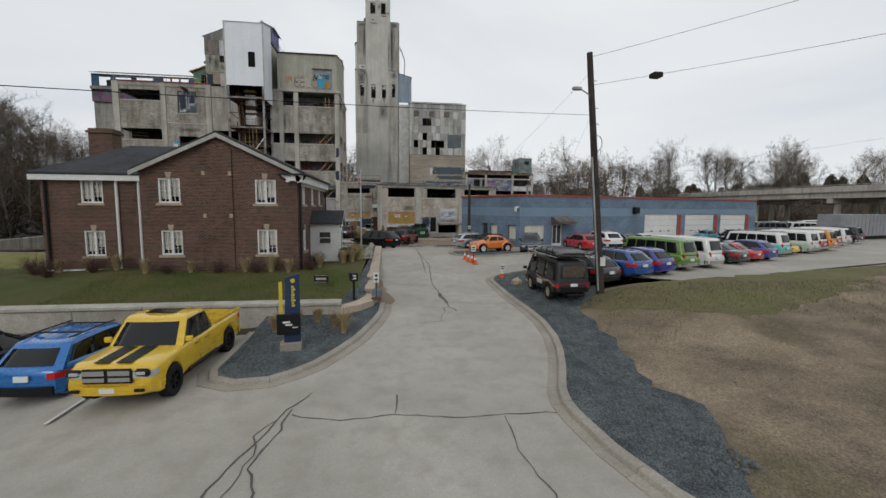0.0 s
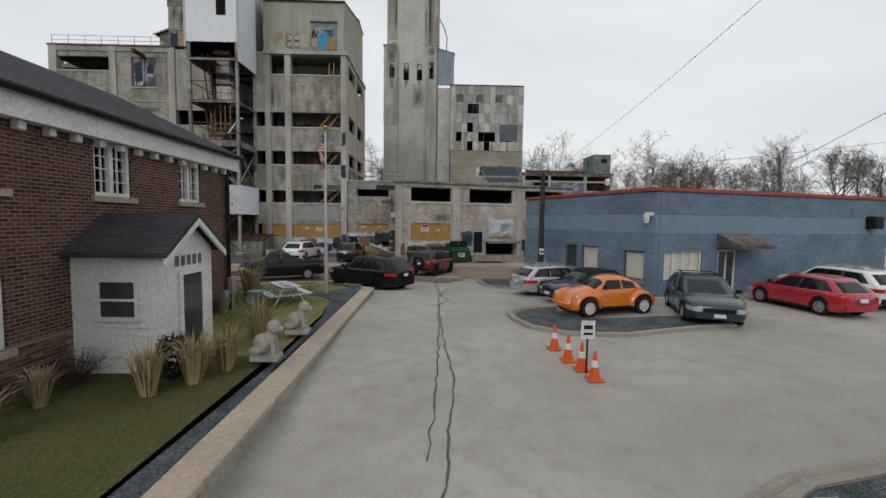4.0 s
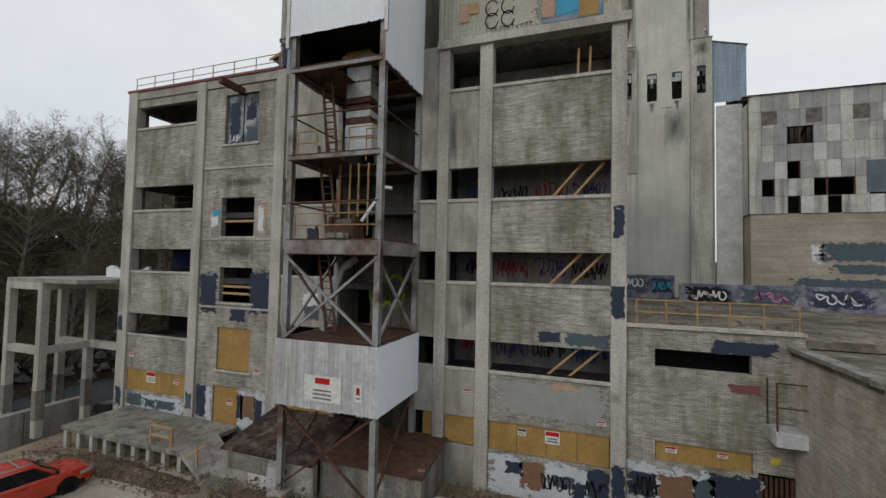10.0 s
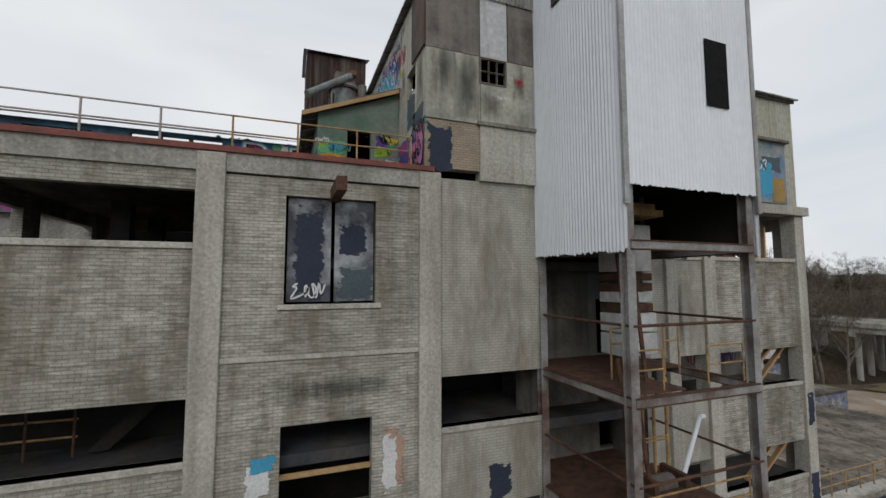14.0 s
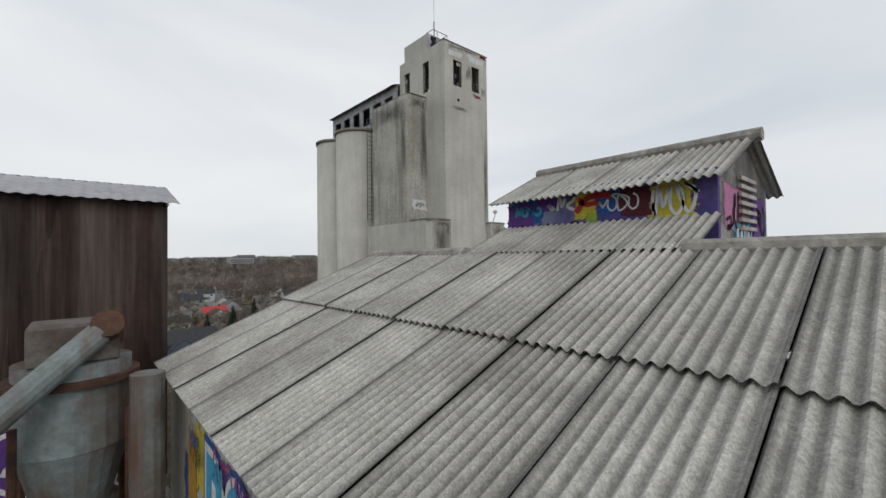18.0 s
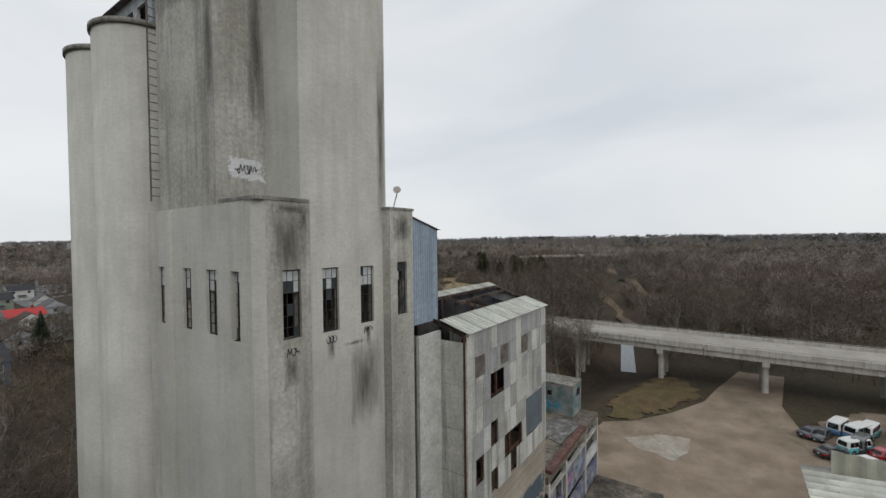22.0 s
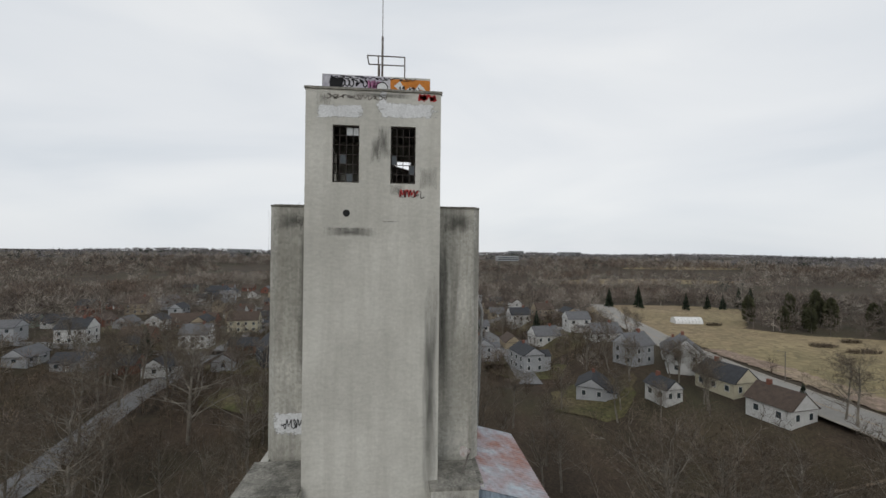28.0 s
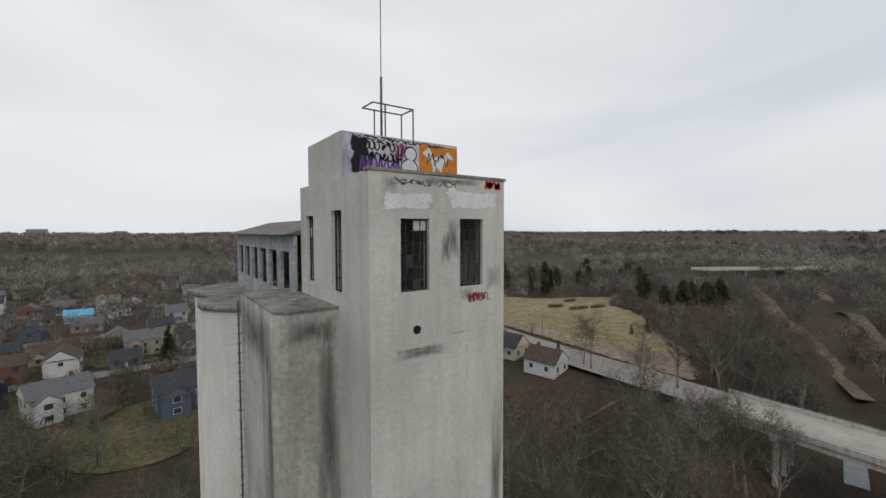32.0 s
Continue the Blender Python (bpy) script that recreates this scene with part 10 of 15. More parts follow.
# vans and cars left at the edge of the yard
for kind, ln, wd, ht, col, x, y, hx, hy, lab, top in (
        ("sedan", 4.6, 1.8, 1.42, (0.02, 0.028, 0.045), 68.2, 65.4, 0.75, -0.66, "dark blue saloon car on the weedy lot", None), ("van", 4.9, 1.9, 2.2, (0.05, 0.20, 0.36), 71.0, 59.8, 0.8, -0.6, "light blue camper van with white raised roof", "w"),
        ("bus", 4.5, 1.75, 1.95, (0.10, 0.42, 0.48), 65.2, 61.4, 0.7, -0.7, "turquoise and white vintage bus on the weedy lot", "w"), ("sedan", 4.5, 1.8, 1.4, (0.012, 0.012, 0.014), 62.2, 64.2, 0.7, -0.7, "black saloon car on the weedy lot", None),
        ("hatch", 4.2, 1.76, 1.46, (0.32, 0.02, 0.025), 65.0, 58.3, 0.7, -0.7, "red hatchback on the weedy lot", None), ("bus", 4.6, 1.8, 2.1, (0.22, 0.17, 0.12), 58.0, 62.0, 0.75, -0.66, "tan vintage camper van with pale roof", "w")):
    car(kind, ln, wd, ht, paint(lab + " paint", col), park(x, y, hx, hy), lab, "bus" if kind == "bus" else "van" if kind == "van" else "car", 0.33, roof=WHITE_PAINT if top else None)

# ---- river, road bridge, fields, streets ----
def ribbon(name, pts, half, z, material, label, category):
    bm, prev = bmesh.new(), None
    for i, p in enumerate(pts):
        a, b = Vector((*pts[max(i - 1, 0)], 0)), Vector((*pts[min(i + 1, len(pts) - 1)], 0))
        d = (b - a).normalized()
        s = Vector((-d.y, d.x, 0)) * half
        c = Vector((*p, z(*p) if callable(z) else z))
        ring = [bm.verts.new(c + s), bm.verts.new(c - s)]
        if prev:
            bm.faces.new((prev[1], ring[1], ring[0], prev[0]))
        prev = ring
    return tagged(part(name, bm, material), label, category, kind="structure")


def dense(pts, step=8.0):
    out = []
    for (a, b), (c, d) in zip(pts, pts[1:]):
        n = max(int(math.hypot(c - a, d - b) / step), 1)
        out += [(a + (c - a) * i / n, b + (d - b) * i / n) for i in range(n)]
    return out + [pts[-1]]


WATER = mat("grey river water", (0.10, 0.115, 0.12), (0.06, 0.07, 0.072), 0.12, scale=0.4, fine=2.5, bump=0.25, spec=0.6)
ribbon("river_water", dense(RIVER[:5], 6), 5.5, lambda x, y: -1.6 - 3.0 * smoothstep(80, 120, y), WATER, "shallow grey river beside the mill", "water")
ribbon("river_water", dense(RIVER[8:10], 4), 1.8, lambda x, y: ground_z(x, y) + 0.5, WATER, "narrow grey river in the wooded hollow", "water")
ribbon("river_water", dense(RIVER[4:8], 6), 5.5, lambda x, y: -5.2, WATER, "shallow grey river in the wooded hollow", "water")
bridge = thing("road_bridge", "long concrete road bridge with parapets on round piers", "bridge")
BW, BZ = 6.6, 8.6
AXIS = [(93.5, -60), (92.5, 0), (91.5, 40), (91.0, 80), (91.5, 118), (93.0, 150), (96.5, 190), (104, 240), (118, 300), (150, 380)]
line = dense(AXIS, 10)
span = [p for p in line if p[1] < 123]
for (ax, ay), (bx, by) in zip(span, span[1:]):
    m = Matrix.Translation((ax, ay, BZ)) @ Matrix.Rotation(math.atan2(-(bx - ax), by - ay), 4, "Z")
    ln = math.hypot(bx - ax, by - ay) + 0.01
    part("deck_slab", B((-BW, BW, 0, ln, -0.35, 0), m=m), CONC_COL, bridge)
    part("roadway", B((-BW + 0.5, BW - 0.5, 0, ln, 0.0, 0.03), m=m), ASPHALT, bridge)
    for sg in (-1, 1):
        part("parapet", B((sg * (BW - 0.2) - 0.18, sg * (BW - 0.2) + 0.18, 0, ln, 0.0, 0.75), m=m), CONC_COL, bridge)
        part("hand_rail", R((m @ Vector((sg * (BW - 0.2), 0, 1.0)), m @ Vector((sg * (BW - 0.2), ln, 1.0))), r=0.05), STEEL_LIGHT, bridge)
        part("fascia_beam", B((sg * (BW - 0.7) - 0.3, sg * (BW - 0.7) + 0.3, 0, ln, -1.5, -0.35), m=m), CONC_COL, bridge)
        for k in (0.25, 0.75):
            part("rail_post", B((sg * (BW - 0.2) - 0.06, sg * (BW - 0.2) + 0.06, ln * k, ln * k + 0.1, 0.75, 1.0), m=m), STEEL_LIGHT, bridge)
    part("centre_line", B((-0.08, 0.08, 0, ln * 0.4, 0.031, 0.036), m=m), YELLOW_RAIL, bridge)
for i, y in enumerate((-20, -2, 16, 34, 52, 70, 88, 106)):
    x = along([(p[1], p[0]) for p in AXIS], y)
    part("pier_cap", B((x - 6.2, x + 6.2, y - 0.6, y + 0.6, BZ - 2.5, BZ - 1.5), bevel=0.08), CONC_COL, bridge)
    for dx in (-4.2, 0, 4.2):
        part("pier_column", rod(bmesh.new(), (x + dx, y, -6), (x + dx, y, BZ - 2.5), 0.55, n=16), CONC_COL, bridge)
part("abutment", B((91.5 - BW, 91.5 + BW, 117, 123.5, -4, BZ - 0.36)), CONC_COL, bridge)
road_z = lambda x, y: max(ground_z(x, y) + 0.25, BZ - 0.02 * (y - 120)) if y < 200 else ground_z(x, y) + 0.3
ribbon("highway", dense([p for p in line if p[1] >= 114], 6), 6.2, road_z, mat("pale highway surface", (0.30, 0.285, 0.26), (0.25, 0.24, 0.22), 0.9, scale=0.1, fine=4, bump=0.05), "pale two-lane road leading to the bridge", "road")
for y in (140, 62, 20, 176):
    x = along([(p[1], p[0]) for p in AXIS], y) + 6.4
    lp = thing("street_lamp", "tall dark street lamp beside the road", "lamp", "street lamps", at=pose(x, y, BZ if y < 122 else ground_z(x, y)))
    part("pole", R(((0, 0, 0), (0, 0, 8.5), 0.09), n=8), STEEL, lp)
    part("arm", R(((0, 0, 8.4), (-1.8, 0, 8.8), 0.05), n=6), STEEL, lp)
    part("head", B((-2.3, -1.7, -0.12, 0.12, 8.72, 8.86), bevel=0.03), STEEL, lp)
MEADOW = [(113, 320), (109, 291), (109, 250), (111, 215), (107.5, 182), (105, 159), (103, 142), (104, 128), (113, 131), (130, 146), (147, 162), (166, 175), (177, 188), (182, 202), (206, 217), (190, 228), (172, 236), (158, 253), (186, 282), (214, 321), (200, 362), (160, 372), (128, 350)]
FIELDS = [ragged(MEADOW, 41, 1.2), blob(640, 900, 190, 50, 9, 30, 0.3), blob(330, 620, 130, 40, 10, 30, 0.3), blob(900, 1500, 300, 70, 8, 30, 0.3)]
for f in FIELDS:
    sheet("meadow", f, 0.14, FIELD, 9.0 if f is FIELDS[0] else 45.0, "tan dormant meadow with worn patches", "field")
STREETS = (((-190, 251), (-100, 247), (-20, 246), (45, 252), (92, 262)), ((-190, 300), (-60, 304), (40, 315), (110, 322)), ((-190, 372), (-40, 380), (90, 395)), ((-70, 150), (-74, 236), (-70, 372)), ((40, 200), (45, 252), (38, 315), (42, 395)))
for s_ in STREETS:
    ribbon("street", dense(s_, 6), 3.6, lambda x, y: ground_z(x, y) + 0.2, mat("grey street asphalt", (0.20, 0.20, 0.20), (0.15, 0.15, 0.15), 0.9, scale=0.1, fine=4), "grey residential street", "road")
GREEN = gritty(mat("dull green garden lawn", (0.08, 0.083, 0.03), (0.125, 0.098, 0.056), 0.95, scale=0.12, fine=3, bump=0.3, blotch=(0.05, 0.038, 0.024), amount=0.7), 1.5, 0.65, 1.35)
for i, (x, y, a, b) in enumerate(((-11, 194, 16, 13), (-42, 196, 13, 11), (-30, 224, 13, 6), (-55, 226, 15, 6), (0, 228, 11, 6), (26, 232, 10, 8), (-20, 268, 22, 10), (-95, 262, 22, 9), (10, 285, 16, 9), (-130, 285, 25, 10), (60, 232, 12, 10))):
    sheet("garden_lawn", blob(x, y, a, b, 50 + i, 26, 0.2), 0.15, GREEN, 6.0, "dull green winter garden lawn", "lawn")


MULCH = gritty(mat("pinkish brown mulch bank", (0.26, 0.19, 0.15), (0.19, 0.14, 0.10), 0.98, scale=0.15, fine=2, bump=0.3, blotch=(0.30, 0.25, 0.15), amount=0.6), 0.9, 0.7, 1.3)
sheet("mulch_bank", ragged([(108, 214), (115, 214), (117, 190), (115, 168), (117, 150), (121, 142), (112, 131), (104, 129), (103, 142), (105, 159), (107, 182)], 43, 0.8), 0.2, MULCH, 8.0, "pinkish brown mulched bank beside the road", "bank")
for sg in (-6.5, 6.5):
    ribbon("road_kerb", [(x + sg, y) for x, y in dense([p for p in line if p[1] >= 122], 6)], 0.45, lambda x, y: road_z(x - sg, y) + 0.06, KERB_C, "pale kerb along the road", "kerb")
ribbon("lane_line", dense([p for p in line if p[1] >= 122], 6), 0.12, lambda x, y: road_z(x, y) + 0.05, YELLOW_RAIL, "worn yellow centre line", "marking")
TRACK = gritty(mat("bare tan track", (0.19, 0.145, 0.10), (0.12, 0.092, 0.065), 0.98, scale=0.1, fine=2, bump=0.3, blotch=(0.07, 0.055, 0.04), amount=0.8), 0.9, 0.7, 1.3)
TRACKS = (((327, 191), (268, 163), (211, 141), (178, 114), (152, 103)), ((377, 180), (330, 157), (270, 130), (234, 116), (200, 100)), ((84, 133), (76, 139), (66, 145), (57, 146), (48, 150)), ((147, 165), (138, 152), (124, 138)))
for i, p_ in enumerate(TRACKS):
    ribbon("track", dense(p_, 4), (3.6, 3.0, 0.6, 1.2)[i], lambda x, y: ground_z(x, y) + 0.16, TRACK, "bare tan track through the woods", "track")
over = thing("far_bridge", "distant concrete road bridge over the wooded valley", "bridge")
A_, B_ = Vector((352, 236, 14)), Vector((452, 176, 14))
m = Matrix.Translation(A_) @ Matrix.Rotation(math.atan2(B_.y - A_.y, B_.x - A_.x), 4, "Z")
part("deck_slab", B((0, 117, -5, 5, -1.2, 0), m=m), CONC_COL, over)
for sg in (-1, 1):
    part("parapet", B((0, 117, sg * 4.8 - 0.2, sg * 4.8 + 0.2, 0, 0.9), m=m), CONC_COL, over)
for u in (8, 40, 75, 108):
    part("pier", B((u - 1, u + 1, -4.5, 4.5, -16, -1.2), m=m), CONC_DARK, over)


def within(poly, x, y):
    hit = False
    for (ax, ay), (bx, by) in zip(poly, poly[1:] + poly[:1]):
        if (ay > y) != (by > y) and x < ax + (bx - ax) * (y - ay) / (by - ay):
            hit = not hit
    return hit


# ---- houses of the neighbourhood ----
def paintwork(name, c):
    return mat(name, c, tuple(v * 0.85 for v in c), 0.7, scale=0.5, fine=5, bump=0.1)


WALLS = [paintwork("white clapboard", (0.60, 0.60, 0.58)), paintwork("slate blue siding", (0.10, 0.13, 0.18)), paintwork("tan siding", (0.36, 0.30, 0.21)), paintwork("pale grey siding", (0.38, 0.39, 0.40)), paintwork("dull red brick", (0.20, 0.085, 0.06)), paintwork("sage siding", (0.24, 0.27, 0.22)), paintwork("black-blue siding", (0.035, 0.04, 0.05)), paintwork("cream siding", (0.50, 0.46, 0.34))]
ROOFS = [mat("charcoal shingles", (0.055, 0.057, 0.062), (0.04, 0.042, 0.046), 0.9, scale=1, fine=8, bump=0.2), mat("brown shingles", (0.095, 0.07, 0.055), (0.07, 0.052, 0.042), 0.9, scale=1, fine=8, bump=0.2), mat("grey shingles", (0.15, 0.15, 0.155), (0.11, 0.11, 0.115), 0.9, scale=1, fine=8, bump=0.2), plain("sky blue metal roof", (0.12, 0.36, 0.55), 0.4), plain("red metal roof", (0.42, 0.05, 0.05), 0.5)]


def dwelling(x, y, turn, w, d, storeys, wall_m, roof_m, label, wing=True):
    h = thing("detached_house", label, "house", "neighbourhood houses", at=pose(x, y, ground_z(x, y), 0, 0, turn))
    z = 2.75 * storeys + 0.5
    part("wall", B((-w / 2, w / 2, -d / 2, d / 2, -1.0, z)), wall_m, h)
    rise = d * (0.32 if wing else 0.44)
    bm = bmesh.new()
    prism(bm, [(-w / 2 - 0.4, -d / 2 - 0.5, z - 0.12), (-w / 2 - 0.4, d / 2 + 0.5, z - 0.12), (-w / 2 - 0.4, 0, z + rise)], (w + 0.8, 0, 0))
    bmesh.ops.recalc_face_normals(bm, faces=bm.faces[:])
    part("roof", bm, roof_m, h)
    part("gable", P([(-w / 2 - 0.41, -d / 2 + 0.2, z), (-w / 2 - 0.41, d / 2 - 0.2, z), (-w / 2 - 0.41, 0, z + rise - 0.3)], (-0.03, 0, 0)), wall_m, h)
    part("gable", P([(w / 2 + 0.41, -d / 2 + 0.2, z), (w / 2 + 0.41, d / 2 - 0.2, z), (w / 2 + 0.41, 0, z + rise - 0.3)], (0.03, 0, 0)), wall_m, h)
    if wing:
        bm = bmesh.new()
        ww, wd = w * 0.42, 2.6
        prism(bm, [(-w * 0.25 - ww / 2 - 0.3, -d / 2 - wd - 0.3, z - 0.9), (-w * 0.25 + ww / 2 + 0.3, -d / 2 - wd - 0.3, z - 0.9), (-w * 0.25, -d / 2 - wd - 0.3, z - 0.9 + ww * 0.4)], (0, wd + d * 0.35, 0))
        bmesh.ops.recalc_face_normals(bm, faces=bm.faces[:])
        part("wing_roof", bm, roof_m, h)
        part("wing_wall", B((-w * 0.25 - ww / 2, -w * 0.25 + ww / 2, -d / 2 - wd, -d / 2 + 0.1, -1.0, z - 0.85)), wall_m, h)
        part("wing_gable", P([(-w * 0.25 - ww / 2, -d / 2 - wd - 0.31, z - 0.9), (-w * 0.25 + ww / 2, -d / 2 - wd - 0.31, z - 0.9), (-w * 0.25, -d / 2 - wd - 0.31, z - 1.1 + ww * 0.4)], (0, -0.02, 0)), wall_m, h)
    wins = []
    for s in range(storeys):
        zz = 0.95 + s * 2.75
        n = max(int(w / 3.2), 2)
        for i in range(n):
            u = -w / 2 + w * (i + 0.5) / n
            if not (wing and u < 0):
                wins.append((u - 0.55, u + 0.55, -d / 2 - 0.05, -d / 2 - 0.01, zz, zz + 1.35))
            wins.append((u - 0.55, u + 0.55, d / 2 + 0.01, d / 2 + 0.05, zz, zz + 1.35))
        for sg in (-1, 1):
            for v in (-d / 4, d / 4):
                wins.append((sg * (w / 2 + 0.03) - 0.02, sg * (w / 2 + 0.03) + 0.02, v - 0.5, v + 0.5, zz, zz + 1.35))
        if wing:
            wins.append((-w * 0.25 - 0.8, -w * 0.25 + 0.8, -d / 2 - 2.65, -d / 2 - 2.61, zz, zz + 1.3))
    for b in wins:
        win = part("window", B((b[0] - 0.1, b[1] + 0.1, b[2], b[3], b[4] - 0.1, b[5] + 0.1) if b[1] - b[0] > 0.1 else (b[0], b[1], b[2] - 0.1, b[3] + 0.1, b[4] - 0.1, b[5] + 0.1)), WHITE_PAINT, h)
        g = 0.012
        part("pane", B((b[0], b[1], b[2] - g, b[3] + g, b[4], b[5]) if b[1] - b[0] > 0.1 else (b[0] - g, b[1] + g, b[2], b[3], b[4], b[5])), GLASS, win)
    part("chimney", B((w * 0.2, w * 0.2 + 0.8, -0.4, 0.4, z, z + rise + 0.9)), WALLS[4], h)
    return h


NEIGH = (
    (-1.5, 205, 8, 14, 10, 2, 1, 0, "slate-blue two-storey house with white window trim"), (-28, 217, 20, 12, 9, 2, 0, 2, "white two-storey house with grey roof"), (-46, 231, 118, 13, 10, 2, 6, 0, "black-blue house with steep charcoal roof"),
    (-37, 276, 5, 12, 9, 1, 7, 1, "cream house with brown roof and arched porch"), (-11, 267, 5, 11, 9, 2, 2, 2, "buff house with stone porch"), (-38, 355, 3, 11, 8, 1, 3, 3, "grey house with sky blue metal roof"), (5, 270, 5, 10, 8, 1, 0, 0, "white cottage with charcoal roof"),
    (-106, 300, 2, 22, 10, 1, 4, 1, "wide dull red brick bungalow with brown roof"), (-79, 294, 5, 14, 9, 2, 7, 1, "cream two-storey house with brown roof"), (-60, 296, 5, 11, 9, 1, 3, 2, "pale grey house with grey roof"), (-85, 258, 3, 11, 9, 2, 0, 2, "white two-storey house"), (-22, 360, 4, 10, 8, 2, 0, 2, "white house with grey roof"), (4, 352, 4, 10, 8, 1, 3, 0, "pale grey bungalow"), (-70, 335, 2, 11, 9, 2, 1, 0, "slate-blue house"), (-100, 338, 2, 11, 9, 1, 0, 1, "white bungalow"), (-110, 262, 3, 12, 9, 1, 4, 1, "brick bungalow with brown roof"), (-130, 256, 3, 11, 9, 2, 0, 0, "white two-storey house"), (-150, 330, 3, 11, 9, 2, 2, 1, "tan house"),
    (30, 232, 95, 10, 8, 2, 3, 2, "pale grey two-storey house"), (44, 218, 100, 11, 8, 2, 3, 0, "grey house with white trim"), (60, 246, 10, 11, 8, 1, 0, 2, "low white house"), (81.5, 157, 100, 9.5, 7.5, 1, 0, 1, "low white house with steep brown roof"), (83, 174, 100, 11, 8, 1, 7, 0, "cream cottage with charcoal roof"), (83.5, 191, 60, 11, 9, 2, 0, 2, "white two-storey house with grey roof"), (73, 200, 20, 9, 8, 2, 3, 2, "pale blue-grey house with grey roof"), (66, 174, 100, 7, 5, 1, 0, 0, "white garage with charcoal roof"), (80, 234, 5, 12, 8, 1, 0, 2, "long low white house with grey roof"), (90, 205, 60, 9, 7, 1, 0, 2, "small white house with grey roof"), (55, 190, 60, 10, 8, 1, 3, 0, "grey cottage"),
    (26, 300, 5, 11, 8, 1, 3, 4, "house with bright red metal roof"), (60, 285, 5, 10, 8, 2, 0, 0, "white house with dark roof"), (78, 300, 8, 10, 8, 1, 2, 1, "tan bungalow"), (15, 410, 4, 10, 8, 2, 0, 2, "white house"), (-30, 412, 4, 12, 9, 2, 2, 1, "tan house with brown roof"), (-80, 404, 4, 12, 9, 2, 0, 0, "white house"), (60, 420, 4, 12, 9, 2, 3, 1, "grey house"), (-140, 410, 4, 12, 9, 2, 1, 0, "blue house"),
)
for x, y, t_, w, d, st, a, b, lab in NEIGH:
    if y < 330 and -120 < x < 62:
        sheet("garden_lawn", blob(x - 1, y - 4, w * 0.9 + 4, d * 0.8 + 4, x * 0.37 + y, 18, 0.25), 0.12, GREEN, 8.0, "dull green winter garden lawn", "lawn")
    dwelling(x, y, t_, w, d, st, WALLS[a], ROOFS[b], lab if len(lab.split()) > 3 else lab + " among bare trees", x < 60 and x > -45)
for i, (x, y, w, d, z) in enumerate(((-900, 2500, 120, 40, 26), (-420, 2700, 70, 30, 34), (-130, 3000, 60, 30, 26), (700, 2600, 90, 40, 24), (980, 2450, 130, 40, 22), (300, 1250, 60, 30, 14))):
    far = thing("office_block", "distant pale office block on the horizon", "building", at=pose(x, y, ground_z(x, y)))
    part("wall", B((-w / 2, w / 2, -d / 2, d / 2, 0, z)), WALLS[3], far)
    for k in range(int(z / 5)):
        part("window_band", B((-w / 2 + 2, w / 2 - 2, -d / 2 - 0.3, -d / 2 - 0.05, 3 + k * 5, 5.2 + k * 5)), GLASS, far)


def cottage(x, y, turn, w, d, h, wall_m, roof_m, label):
    """A smaller house, seen only from far off."""
    c = thing("small_house", label, "house", "far houses", at=pose(x, y, ground_z(x, y), 0, 0, turn))
    part("wall", B((-w / 2, w / 2, -d / 2, d / 2, -1.0, h)), wall_m, c)
    rise = d * 0.36
    part("roof", P([(-w / 2 - 0.4, -d / 2 - 0.5, h - 0.15), (-w / 2 - 0.4, d / 2 + 0.5, h - 0.15), (-w / 2 - 0.4, 0, h + rise)], (w + 0.8, 0, 0)), roof_m, c)
    for sg in (-1, 1):
        part("gable", P([(sg * (w / 2 + 0.41), -d / 2 + 0.2, h), (sg * (w / 2 + 0.41), d / 2 - 0.2, h), (sg * (w / 2 + 0.41), 0, h + rise - 0.3)], (sg * 0.03, 0, 0)), wall_m, c)
        part("side_window", B((sg * (w / 2 + 0.02) - 0.02, sg * (w / 2 + 0.02) + 0.02, -0.6, 0.6, h - 1.9, h - 0.7)), GLASS, c)
    for u in (-0.3, 0.3):
        part("front_window", B((u * w - 0.6, u * w + 0.6, -d / 2 - 0.05, -d / 2 - 0.01, h - 1.9, h - 0.6)), GLASS, c)
    part("door", B((-0.45, 0.45, -d / 2 - 0.05, -d / 2 - 0.01, 0.2, 2.2)), WHITE_PAINT, c)
    part("porch_roof", P([(-1.6, -d / 2 - 1.8, 2.5), (1.6, -d / 2 - 1.8, 2.5), (1.6, -d / 2, 3.0), (-1.6, -d / 2, 3.0)], (0, 0, 0.15)), roof_m, c)


rnd = random.Random(21)
WORDS = ("white", "slate blue", "tan", "pale grey", "dull red brick", "sage green", "black-blue")
taken = [(h_[0], h_[1]) for h_ in NEIGH]
for row_y in (222, 252, 288, 322, 352, 392, 430, 470):
    x = -190
    while x < 70:
        x += rnd.uniform(13, 19)
        y = row_y + rnd.uniform(-4, 4)
        if any(math.hypot(x - a, y - b) < 13 for a, b in taken) or rnd.random() < 0.18 or (row_y < 240 and x > -45):
            continue
        taken.append((x, y))
        k, q = rnd.choice((0, 0, 1, 2, 2, 3, 3, 4, 5)), rnd.randrange(3)
        cottage(x, y, rnd.choice((0, 4, 90, 94)), rnd.uniform(8, 11), rnd.uniform(7, 8.5), rnd.choice((3.1, 3.3, 5.8)), WALLS[k], ROOFS[q], WORDS[k] + " house with " + ("charcoal", "brown", "grey")[q] + " shingle roof")


